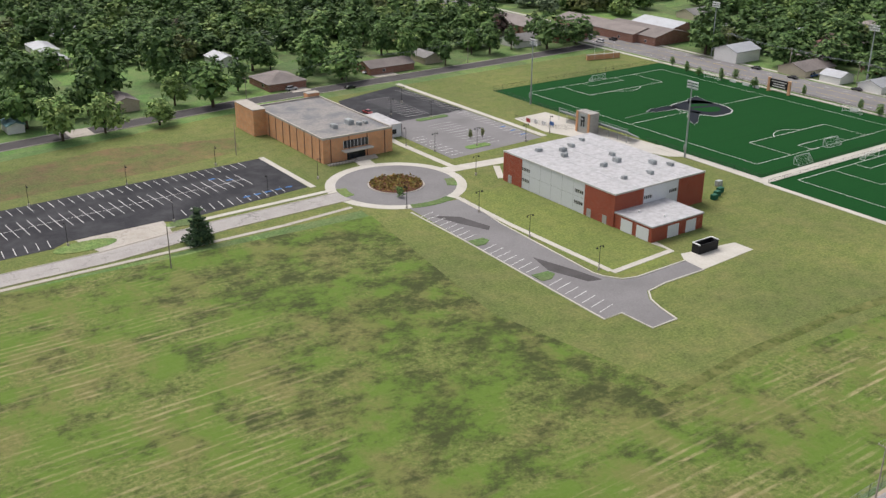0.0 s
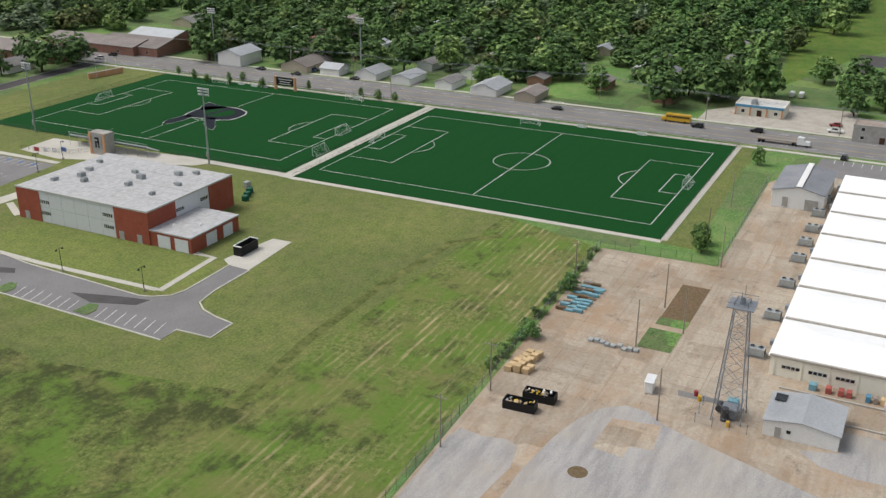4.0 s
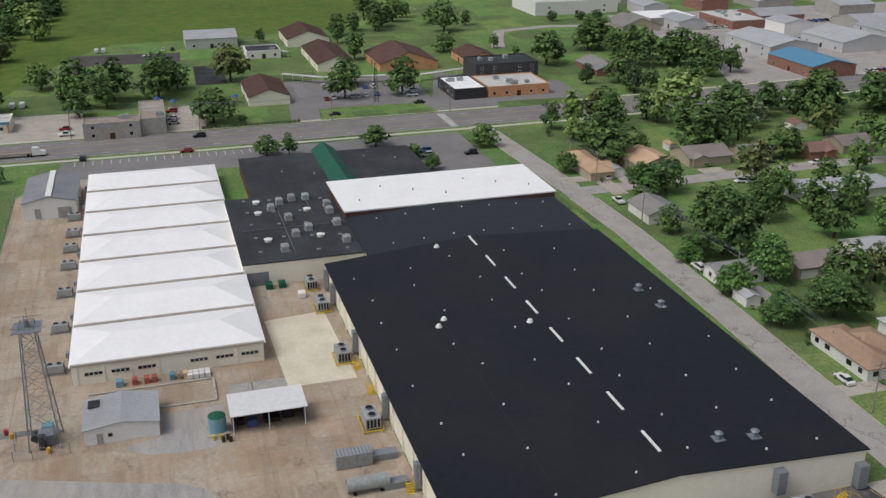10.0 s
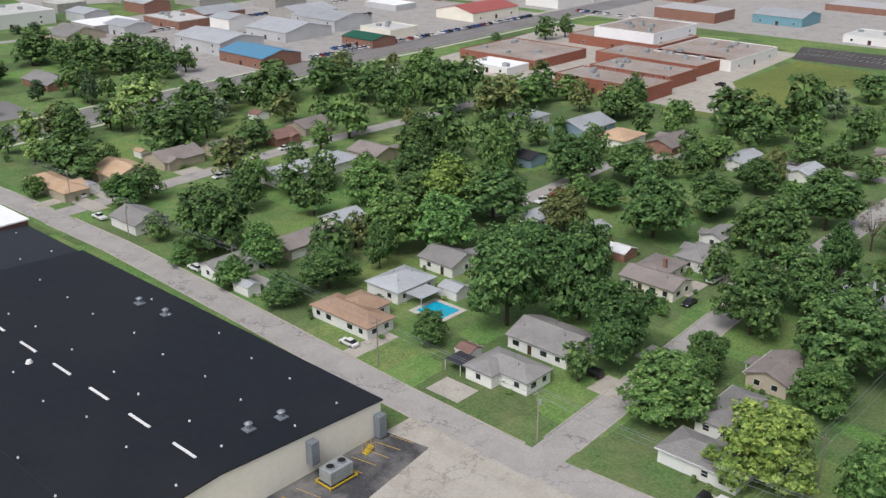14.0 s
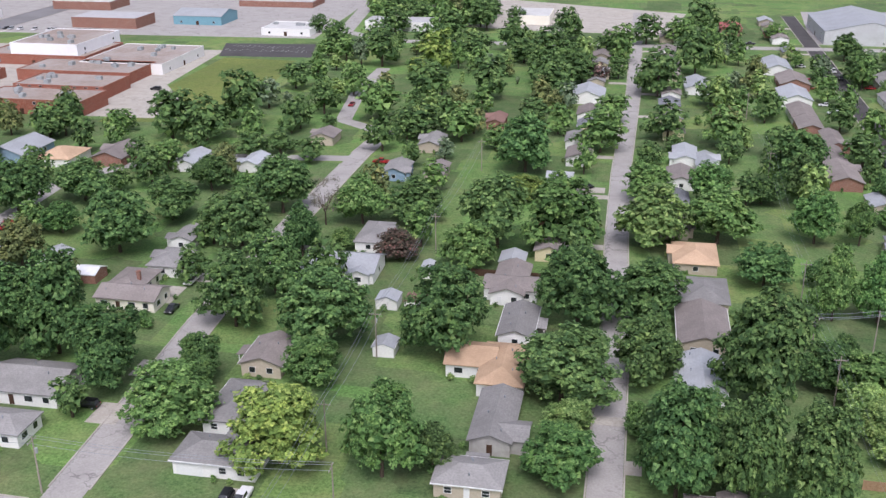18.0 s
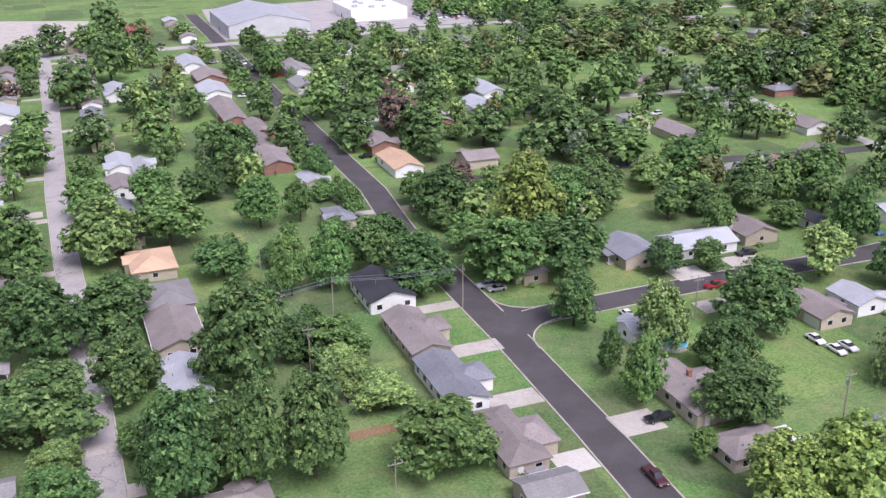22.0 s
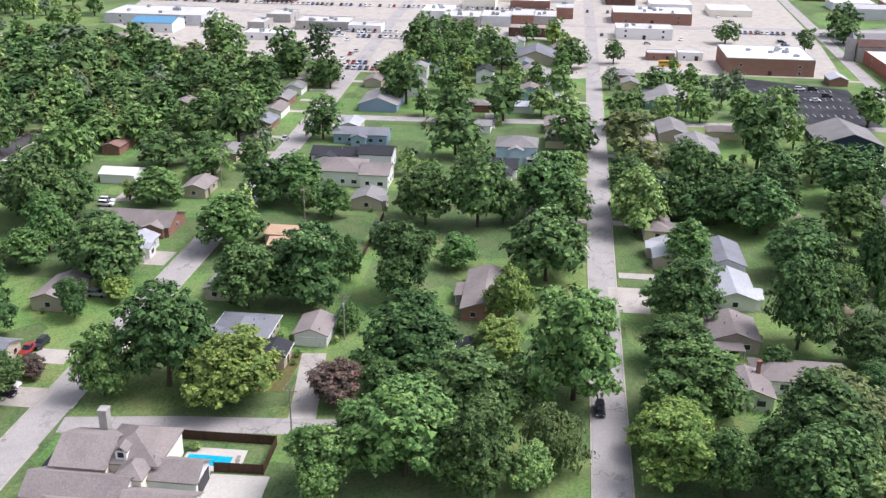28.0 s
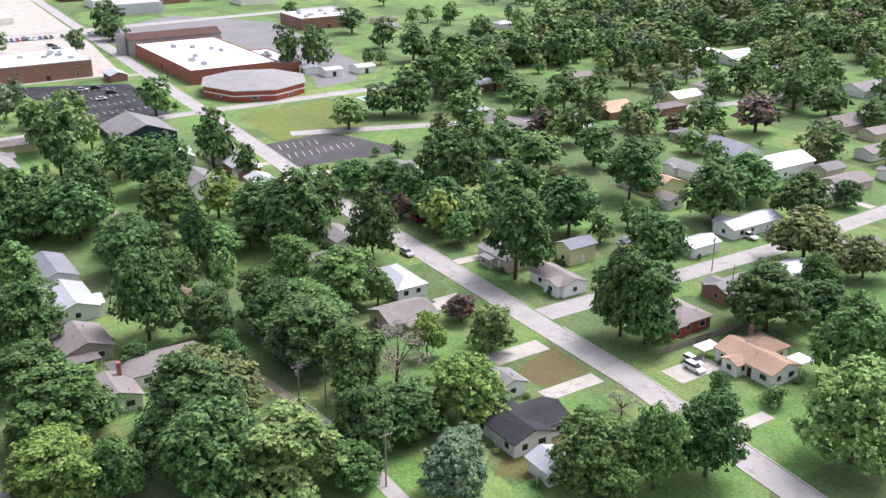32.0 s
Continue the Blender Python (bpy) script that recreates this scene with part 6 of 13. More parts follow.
slab("lower_lot", [(175.5, 288), (213.4, 288), (213.8, 245), (175, 242.5)], 0, 0.04, M["asphalt_mid"], "lighter grey asphalt lower car park", "car park")
strip("lot_walk", [(214.8, 336), (215.6, 245.5)], 2.2, 0, 0.12, M["concrete_white"], "pale concrete walk along the upper lot", "path")
bars("upper_bay_lines", [((208, 250 + 2.75 * k), (213.2, 250 + 2.75 * k)) for k in range(29)] + [((176.5, 246 + 2.75 * k), (181.5, 246 + 2.75 * k)) for k in range(9)] + [((190, 292 + 2.75 * k), (200, 292 + 2.75 * k)) for k in range(11)] + [((190, 250 + 2.75 * k), (200, 250 + 2.75 * k)) for k in range(11)], 0.15, 0.05, M["paint_white"], "white parking bay lines")
bars("disabled_bay_signs", [((210, 251.5 + 5.5 * k), (212, 251.5 + 5.5 * k)) for k in range(3)], 0.8, 0.052, M["paint_blue"], "blue painted disabled bay symbols")
for x, y, w, d in ((197, 285.5, 12, 3), (190, 249, 8, 3.5)):
    slab("grass_island", [(x - w / 2, y - d / 2), (x + w / 2, y - d / 2), (x + w / 2 + 0.8, y), (x + w / 2, y + d / 2), (x - w / 2, y + d / 2), (x - w / 2 - 0.8, y)], 0, 0.17, M["lawn"], "kerbed grass island in the car park", "island")
slab("plaza", [(221, 268.5), (236, 269), (239.5, 214), (237, 203), (233, 206), (224, 236), (219, 250)], 0, 0.05, M["concrete_white"], "pale concrete plaza beside the sports field", "paving")

# ---- orange brick hall ----
hall = thing("campus_hall", 151.5, 284, 0, 0, "orange brick campus hall with a grey gravelled flat roof", "building")
part("wall", bm_box(-12.5, 12.5, -24, 24, 0, 7.6), M["brick_orange"], hall)
part("roof", bm_box(-12.1, 12.1, -23.6, 23.6, 7.6, 7.7), M["flat_gravel"], hall)
for a in ((-12.6, 12.6, -24.1, -23.6), (-12.6, 12.6, 23.6, 24.1), (-12.6, -12.1, -23.6, 23.6), (12.1, 12.6, -23.6, 23.6)):
    part("parapet", bm_box(*a, 7.55, 8.15), M["concrete"], hall)
for k in range(9):
    part("brick_joint", bm_box(-12.62, -12.5, -22 + 5.0 * k, -21.75 + 5.0 * k, 0, 7.5), M["brick_dark"], hall)
for k in range(4):
    part("brick_joint", bm_box(-10 + 6.5 * k, -9.75 + 6.5 * k, -24.12, -24.0, 0, 7.5), M["brick_dark"], hall)
part("stair_tower", bm_box(-17, -12.5, 15.5, 30, 0, 8.8), M["brick_orange"], hall, "taller orange brick stair tower")
part("tower_cap", bm_box(-17.15, -12.4, 15.3, 30.2, 8.8, 9.05), M["concrete"], hall)
part("corner_tower", bm_box(8, 12.6, 24, 27, 0, 9.2), M["brick_orange"], hall)
part("tower_cap", bm_box(7.9, 12.7, 23.9, 27.1, 9.2, 9.4), M["concrete"], hall)
ws = part("window_strip", bm_box(-5.5, 3.5, -24.15, -24.02, 3.9, 6.3), M["glass"], hall)
for k in range(8):
    part("mullion", bm_box(-5.5 + 1.27 * k, -5.38 + 1.27 * k, -24.22, -24.15, 3.9, 6.3), M["white_metal"], ws)
part("entrance_canopy", bm_box(-6.2, 4.2, -26.4, -24.1, 3.1, 3.5), M["concrete_white"], hall)
part("entrance_glass", bm_box(-4.2, 2.4, -24.12, -24.02, 0.1, 2.9), M["glass"], hall)
for i in range(5):
    part("entrance_step", bm_box(-2, 5, -26 - 0.4 * i, -25.6 - 0.4 * i, 0, 0.75 - 0.15 * i), M["concrete"], hall)
for k in range(9):
    part("ramp_baluster", bm_box(-12 + 1.1 * k, -11.94 + 1.1 * k, -27.1, -27.04, 0, 1.0), M["dark_metal"], hall)
part("ramp_rail", bm_box(-12, -3, -27.1, -27.04, 0.95, 1.02), M["dark_metal"], hall)
part("ramp", bm_box(-12, -3, -27, -25.4, 0, 0.35), M["concrete"], hall)
part("side_wing", bm_box(12.5, 24, -11.5, 4, 0, 4.4), M["panel_grey"], hall, "low grey panelled side wing")
part("side_wing_roof", bm_box(12.5, 24.2, -11.7, 4.2, 4.4, 4.6), M["flat_grey"], hall)
part("side_wing_brick", bm_box(24, 26.5, -8, 6, 0, 3.2), M["brick_dark"], hall)
part("wing_window", bm_box(14, 22, -11.6, -11.48, 1.2, 2.8), M["glass"], hall)
for u, v, s in ((-3, -14, 1.0), (3.5, -12.5, 1.2), (5.5, -15.2, 0.8), (8, -15, 0.7)):
    roof_unit(151.5 + u, 284 + v, 7.7, 90, s, "white air-conditioning unit on the gravelled roof")

slab("gym_lawn", [(157.5, 212), (154.6, 190), (153.2, 152), (156, 148), (172, 147.5), (175, 160), (175, 214)], 0, 0.016, M["watered_lawn"], "darker green watered lawn beside the brick building", "lawn")
# ---- red brick and grey panel building ----
gym = thing("campus_gym", 192.5, 194.5, 0, 0, "red brick and grey panel campus building with a flat grey roof", "building")
for y0, y1, mk in ((-23, -11.7, "brick_red"), (-11.7, 14.6, "panel_grey"), (14.6, 23, "brick_red")):
    off = 0.0 if mk == "brick_red" else 0.12
    part("wall_panel", bm_box(-17 + off, -16.4, y0, y1, 0, 8.7), M[mk], gym)
for x0, x1, mk in ((-16.4, -6.5, "brick_red"), (-6.5, 6.8, "panel_grey"), (6.8, 16.4, "brick_red")):
    off = 0.0 if mk == "brick_red" else 0.12
    part("wall_panel", bm_box(x0, x1, -23 + off, -22.4, 0, 8.7), M[mk], gym)
    part("wall_panel", bm_box(x0, x1, 22.4, 23 - off, 0, 8.7), M[mk], gym)
part("wall_panel", bm_box(16.4, 17, -23, 23, 0, 8.7), M["brick_red"], gym)
for y0 in (-7.2, -2.6, 2.0, 6.6, 11.2):
    part("panel_joint", bm_box(-16.9, -16.86, y0, y0 + 0.06, 0, 8.7), M["unit_grey"], gym)
part("panel_joint", bm_box(-16.9, -16.86, -11.6, 14.5, 4.3, 4.36), M["unit_grey"], gym)
part("roof", bm_box(-17, 17, -23, 23, 8.7, 8.95), M["flat_grey"], gym)
part("roof_edge", bm_box(-17.1, 17.1, -23.1, -22.8, 8.65, 9.1), M["flat_light"], gym)
part("roof_edge", bm_box(-17.1, -16.8, -22.8, 23.1, 8.65, 9.1), M["flat_light"], gym)
for y0 in (11.2, -11.0):
    for z0 in (2.2, 5.4):
        wi = part("window_row", bm_box(-16.93, -16.8, y0, y0 + 3.2, z0, z0 + 0.9), M["glass"], gym)
        for k in range(4):
            part("mullion", bm_box(-16.98, -16.93, y0 + 0.75 * k + 0.45, y0 + 0.75 * k + 0.6, z0, z0 + 0.9), M["white_metal"], wi)
for x0 in (-6.2, 3.4):
    wi = part("window_row", bm_box(x0, x0 + 3.0, -22.94, -22.8, 5.4, 6.3), M["glass"], gym)
    for k in range(4):
        part("mullion", bm_box(x0 + 0.45 + 0.75 * k, x0 + 0.6 + 0.75 * k, -22.99, -22.94, 5.4, 6.3), M["white_metal"], wi)
for y0 in (19.0, -20.5, -14.5):
    part("door", bm_box(-17.08, -16.95, y0, y0 + 1.6, 0, 2.3), M["stone_wall"], gym)
part("annex_wall", bm_box(-16.7, 2.0, -36.2, -23.02, 0, 3.95), M["brick_red"], gym, "low red brick annex")
part("annex_roof", bm_box(-16.9, 2.2, -36.4, -23.02, 3.95, 4.3), M["flat_grey"], gym)
for x0, x1 in ((-11, -7), (-4.3, -0.6)):
    part("annex_door", bm_box(x0, x1, -36.3, -36.15, 0, 3.3), M["panel_grey"], gym)
for y0, y1 in ((-29.5, -25.5), (-35.2, -31)):
    part("annex_door", bm_box(-16.82, -16.65, y0, y1, 0, 3.3), M["panel_grey"], gym)
for u, v, s in ((-9, 17, 0.9), (-3, 13, 1.1), (-6, 9, 1.0), (2, 15, 1.0), (-3, -4, 1.0), (3, -3, 1.2), (6, 2, 0.9), (10, -10, 1.1), (-6, -15, 0.8), (3, -16, 0.9), (13, -14, 0.9), (9, 18, 0.8)):
    roof_unit(192.5 + u, 194.5 + v, 8.95, 90 if u > 0 else 0, s * 0.8, "white rooftop ventilation unit on the grey roof")
for v in (-13.5, -4.2, 5.1, 14.4):
    part("roof_seam", bm_box(-16.7, 16.7, v, v + 0.12, 8.95, 8.975), M["unit_grey"], gym)
for u in (-8.4, 0.2, 8.6):
    part("roof_seam", bm_box(u, u + 0.12, -22.7, 22.9, 8.95, 8.98), M["unit_grey"], gym)
for u, v in ((-12, -27), (-9, -33)):
    part("roof_cowl", bm_tube((u, v, 4.3), (u, v, 4.9), 0.4, 0.25, 10), M["white_metal"], gym)
bin_root = thing("skip_enclosure", 183.2, 147.4, 0.07, 0, "open-sided metal skip with black mesh sides on concrete", "skip")
for a in ((-3.4, 3.4, -1.2, -1.05, 0, 2.4), (-3.4, -3.25, -1.05, 1.2, 0, 2.4), (3.25, 3.4, -1.05, 1.2, 0, 2.4), (-3.25, 3.25, 1.05, 1.2, 0, 2.4)):
    part("mesh_panel", bm_box(*a), M["dark_metal"], bin_root)
for a in ((-3.5, 3.5, 1.0, 1.25, 2.4, 2.6), (-3.5, -3.2, -1.25, 1.0, 2.4, 2.6), (3.2, 3.5, -1.25, 1.0, 2.4, 2.6)):
    part("rim", bm_box(*a), M["white_metal"], bin_root)
for k, (x, y) in enumerate(((214, 171), (217, 172.5), (220, 174), (224, 178))):
    tagged(part("utility_box", bm_box(x - 0.9, x + 0.9, y - 0.7, y + 0.7, 0, 1.5 + 0.2 * (k == 3), bevel=0.06), M["roof_green"] if k < 3 else M["unit_grey"]), "green metal utility cabinet on the grass", "cabinet", "utility cabinets")

# ---- sports fields ----
slab("turf_field", rect(240, 333, 175.5, 305), 0, 0.03, M["turf"], "dark green artificial turf football pitch", "sports field")
slab("turf_field", rect(238, 333.5, 57.5, 171.5), 0, 0.03, M["turf"], "dark green artificial turf football pitch", "sports field")
slab("field_walk", rect(236.5, 333, 171.5, 175.5), 0, 0.06, M["concrete_white"], "pale concrete walk between the pitches", "path")
slab("field_edge", rect(236, 238, 57, 171.5), 0, 0.1, M["concrete_white"], "pale concrete kerb of the pitch", "kerb")
slab("field_edge", rect(238, 334, 55.8, 57.5), 0, 0.1, M["concrete_white"], "pale concrete kerb of the pitch", "kerb")
slab("field_edge", rect(236.8, 240, 175.5, 216), 0, 0.1, M["concrete_white"], "pale concrete kerb of the pitch", "kerb")


def pitch(x0, x1, y0, y1):
    cx, cy = (x0 + x1) / 2, (y0 + y1) / 2
    ln = chain([(x0, y0), (x1, y0), (x1, y1), (x0, y1), (x0, y0)]) + [((x0, cy), (x1, cy))] + chain(arc(cx, cy, 9.15, 0, 360, 40))
    for yb, s in ((y0, 1), (y1, -1)):
        for hw, dp in ((20.15, 16.5), (9.15, 5.5)):
            ln += chain([(cx - hw, yb), (cx - hw, yb + s * dp), (cx + hw, yb + s * dp), (cx + hw, yb)])
        ln += chain(arc(cx, yb + s * 11, 9.15, 90 * s - 53, 90 * s + 53, 14))
    return ln


bars("pitch_lines", pitch(250, 324, 185, 295), 0.2, 0.036, M["paint_white"], "white painted football pitch lines")
bars("pitch_lines", pitch(247.8, 321.6, 62.8, 168.2), 0.2, 0.036, M["paint_white"], "white painted football pitch lines")
EMBLEM = ((0.036, 0.9, "paint_white", "white outline of the pitch emblem"), (0.04, 0.0, "paint_black", "black emblem painted on the pitch"))
for z, grow, mk, lab in EMBLEM:
    for nm, pts in (("emblem_body", [(279, 248.6), (283, 250.4), (287.5, 251), (292, 251.4), (295.5, 250.5), (297.6, 246), (298, 241), (297.4, 236.5), (295, 232.2), (291.5, 230.2), (287, 229.8), (283, 230.6), (281, 235), (280.6, 240)]),
                    ("emblem_tail", [(281.5, 246), (276.1, 245), (270, 246.2), (267, 248.4), (271, 250.6), (277, 250.4), (282, 249.4)]),
                    ("emblem_spear", [(281.6, 240.6), (283.3, 237), (277, 232.5), (272.7, 228.8), (268.6, 227), (271, 231.4), (275, 236)]),
                    ("emblem_wing", [(289, 248.5), (294, 253), (300.5, 254.5), (298.5, 248), (297.5, 242.5)])):
        cx, cy = sum(p[0] for p in pts) / len(pts), sum(p[1] for p in pts) / len(pts)
        k = 1 + grow * 0.04
        slab(nm, [(cx + (x - cx) * k, cy + (y - cy) * k) for x, y in pts], 0, z, M[mk], lab, "field marking")
for nm, pts, mk in (("emblem_field", arc(289.5, 241, 5.4, 30, 330, 16), "turf"), ("emblem_stroke", [(283, 243), (296, 239.6), (296, 241.6), (283, 245)], "paint_black")):
    slab(nm, [(x, 240.5 + (y - 241) * 1.15) for x, y in pts], 0, 0.044 if mk == "turf" else 0.048, M[mk], "inner shape of the pitch emblem", "field marking")


def goal(x, y, rz):
    root = thing("football_goal", x, y, 0.04, rz, "white tubular football goal with net frame", "goal", "football goals")
    for s in (-3.66, 3.66):
        part("post", bm_tube((s, 0, 0), (s, 0, 2.44), 0.07), M["white_metal"], root)
        part("stay", bm_tube((s, 0, 2.44), (s, -2.0, 0.05), 0.045, None, 6), M["white_metal"], root)
        part("foot", bm_tube((s, 0, 0.05), (s, -2.0, 0.05), 0.05, None, 6), M["white_metal"], root)
    part("crossbar", bm_tube((-3.7, 0, 2.44), (3.7, 0, 2.44), 0.07), M["white_metal"], root)
    part("back_bar", bm_tube((-3.66, -2, 0.05), (3.66, -2, 0.05), 0.05, None, 6), M["white_metal"], root)
    net = bmesh.new()
    for k in range(1, 15):
        u = -3.66 + 0.488 * k
        tube(net, (u, 0, 2.42), (u, -2.0, 0.08), 0.012, None, 3, False)
    for k in range(1, 6):
        tube(net, (-3.66, -2.0 * k / 6, 2.42 - 0.39 * k), (3.66, -2.0 * k / 6, 2.42 - 0.39 * k), 0.012, None, 3, False)
    part("net", net, M["white_metal"], root)


for gx, gy, rz in ((287, 185, 0), (287, 295, 180), (284.7, 62.8, 0), (284.7, 168.2, 180), (328, 271, 90), (328, 205, 90), (327, 130, 90), (263, 178.5, 0)):
    goal(gx, gy, rz)
POST = to_mesh("post", bm_tube((0, 0, 0), (0, 0, 1.6), 0.04, None, 6), M["dark_metal"])


def mesh_fence(pts, step=3.2, h=1.5, label="black chain-link fence with slim posts", colour="dark_metal"):
    root = thing("chain_fence", pts[0][0], pts[0][1], 0, 0, label, "fence")
    wire = bmesh.new()
    ox, oy = pts[0]
    for (ax, ay), (bx, by) in chain(pts):
        n = max(1, int(math.hypot(bx - ax, by - ay) / step))
        for k in range(n):
            piece("post", POST, root, ax - ox + (bx - ax) * k / n, ay - oy + (by - ay) * k / n, 0, s=(1, 1, h / 1.5))
        for z in np.linspace(0.12, h, 9):
            tube(wire, (ax - ox, ay - oy, z), (bx - ox, by - oy, z), 0.012 if z < h else 0.03, None, 3, False)
    part("wire_mesh", wire, M[colour], root)


mesh_fence([(237.5, 57.2), (333.7, 57.2)], 6, 1.4)
mesh_fence([(334, 57), (334, 172)], 6, 1.4)
mesh_fence([(238, 171.3), (333, 171.3)], 7, 1.2)
mesh_fence([(239.8, 175.6), (333, 175.6)], 7, 1.2)
mesh_fence([(240, 305.3), (333.4, 305.3), (333.4, 176)], 4.5, 1.8, "dark fence with slim posts round the pitch")
mesh_fence([(239.6, 176), (239.6, 222)], 4.5, 1.4)
mesh_fence([(239.6, 262), (239.6, 305)], 4.5, 1.4)
MAST = to_mesh("mast", bm_tube((0, 0, 0), (0, 0, 24), 0.32, 0.16, 10), M["unit_grey"])
FLOOD = box_mesh("floodlight", -0.32, 0.32, -0.2, 0.2, -0.3, 0.3, M["white_metal"], 0.08)
for mx, my, rz in ((238.9, 281, -90), (236.6, 202.4, -90), (364, 302, 90), (372, 228, 90)):
    root = thing("floodlight_mast", mx, my, 0, rz, "tall grey steel floodlight mast beside the pitch", "floodlight", "floodlight masts")
    piece("mast", MAST, root)
    part("control_box", bm_box(-0.4, 0.4, -0.6, -0.25, 2.5, 4.2, bevel=0.04), M["unit_grey"], root)
    for r in range(3):
        part("crossarm", bm_box(-2.0, 2.0, -0.08, 0.08, 22.2 + 0.9 * r - 0.06, 22.2 + 0.9 * r + 0.06), M["steel"], root)
        for k in range(5):
            piece("floodlight", FLOOD, root, -1.8 + 0.9 * k, 0.3, 22.3 + 0.9 * r)
press = thing("grandstand", 236, 241, 0.05, 0, "grey metal bleacher stand with a brick and glass press box", "grandstand")
part("press_box", bm_box(-7.5, -3.5, -3.5, 3.5, 0, 7.2, bevel=0.05), M["stone_wall"], press, "tan and grey press box tower")
for s in (-3.3, 2.5):
    part("brick_pier", bm_box(-7.8, -7.4, s, s + 0.8, 0, 7.2), M["brick_orange"], press)
part("emblem_panel", bm_box(-7.65, -7.5, -1.9, 1.9, 2.0, 6.6), M["unit_grey"], press)
for a in ((-0.9, 0.9, 5.2, 5.8), (-0.9, -0.3, 2.4, 5.2), (0.2, 0.9, 2.4, 4.0), (-0.3, 0.9, 4.0, 4.5)):
    part("emblem", bm_box(-7.72, -7.66, a[0], a[1], a[2], a[3]), M["dark_metal"], press, "black emblem shape")
part("roof_rail", bm_box(-7.5, -3.5, -3.5, -3.42, 8.1, 8.18), M["unit_grey"], press)
part("roof_rail", bm_box(-7.5, -7.42, -3.5, 3.5, 8.1, 8.18), M["unit_grey"], press)
for s in range(5):
    part("rail_post", bm_box(-7.48, -7.42, -3.5 + 1.72 * s, -3.44 + 1.72 * s, 7.2, 8.15), M["unit_grey"], press)
for k in range(7):
    part("bench_board", bm_box(-3.2 + 0.8 * k, -2.5 + 0.8 * k, -17, 17, 3.4 - 0.4 * k, 3.5 - 0.4 * k), M["unit_grey"], press)
for k in range(9):
    y = -16.8 + 4.2 * k
    part("support", bm_box(-3.4, -3.28, y, y + 0.12, 0, 4.6), M["unit_grey"], press)
    bm = bmesh.new(); tube(bm, (-3.3, y, 3.3), (2.6, y, 0.7), 0.06, None, 6); part("stringer", bm, M["unit_grey"], press)
part("back_rail", bm_box(-3.4, -3.3, -17, 17, 4.5, 4.6), M["unit_grey"], press)
part("back_rail", bm_box(-3.4, -3.3, -17, 17, 3.9, 3.96), M["unit_grey"], press)
bm = bmesh.new(); box(bm, -3.8, -2.6, -26, -17, -0.05, 0.08, pose(0, 0, 1.9, -22)); part("ramp", bm, M["unit_grey"], press)
for x, y, c in ((222, 262, "red"), (223, 259, "white"), (224, 256, "white"), (226, 254, "blue")):
    tagged(part("kiosk_board", bm_box(x - 0.05, x + 0.05, y - 1.1, y + 1.1, 0.05, 1.4), PAINT[c]), c + " banner board fixed to the plaza fence", "banner")
mesh_fence([(221, 268), (224.5, 250), (229, 246)], 3.0, 1.5)
board = thing("scoreboard", 331.3, 239.7, 0, 90, "black electronic scoreboard between two brick pillars", "scoreboard")
for s in (-5.2, 4.3):
    part("brick_pillar", bm_box(s, s + 0.9, -0.45, 0.45, 0, 5.6), M["brick_orange"], board)
part("panel", bm_box(-4.3, 4.3, -0.2, 0.2, 1.8, 5.2, bevel=0.04), M["dark_metal"], board)
for z, w in ((4.4, 3.4), (3.4, 2.6), (2.5, 3.0)):
    part("text_bar", bm_box(-w, w, 0.2, 0.24, z - 0.14, z + 0.14), M["white_metal"], board)
for x, y in ((330.5, 255), (330.6, 250), (331, 262), (331.5, 206), (332, 112), (332, 90)):
    tagged(part("banner_board", bm_box(x - 0.06, x + 0.06, y - 1.6, y + 1.6, 0.0, 1.2), M["white_metal"]), "white banner board on the pitch fence", "banner", "banner boards")
sign = thing("brick_sign_wall", 318, 325, 0, -12, "low brick sign wall with white posts at the road corner", "sign")
part("wall", bm_box(-8.5, 8.5, -0.4, 0.4, 0, 2.2), M["brick_orange"], sign)
part("cap", bm_box(-8.6, 8.6, -0.5, 0.5, 2.2, 2.4), M["concrete"], sign)
for s in (-5, 0, 5):
    part("flag_pole", bm_tube((s, -0.8, 0), (s, -0.8, 8), 0.06, 0.04, 6), M["white_metal"], sign)

for x, y, rz, dbl in ((55, 272.4, -90, 0), (82.7, 274.6, -90, 0), (111.2, 277.6, -90, 0), (55.5, 238, 90, 0), (83, 239, 90, 0), (112, 243, 90, 0),
                      (131, 249, 0, 0), (171.5, 225.5, 0, 1), (170.5, 262, 90, 0), (139, 213.5, 90, 0), (153.4, 200, 180, 1), (153.2, 178.5, 180, 1), (153.5, 153.5, 180, 1),
                      (190, 249.5, 0, 1), (197, 286, 0, 1), (187, 297, 0, 1), (200, 310, 0, 1), (175, 252, 0, 1), (206, 244, 0, 1), (219, 247, 0, 0)):
    street_lamp(x, y, rz, bool(dbl))

# ---- works yard ----
slab("yard_concrete", [(60, 63.5), (226, 69.2), (227.2, 40.4), (299, 41), (312, 34), (312, -15), (218, -15), (218, -34.4), (60, -34.4)], 0, 0.03, M["yard"], "rust-stained pale concrete works yard", "yard")
slab("yard_gravel", [(60, 50), (126.5, 50.3), (139.2, 49.1), (146.8, 47.3), (152.4, 44.6), (155.3, 41), (154.9, 37), (151.9, 33.2), (149.7, 27.7), (148.2, 23), (146.3, 17.5), (143.0, 8.3), (141.3, 2.5), (138.9, -1.3), (132.3, -5.4), (120, -9), (60, -12)], 0, 0.045, M["gravel"], "grey crushed gravel area in the yard", "gravel")
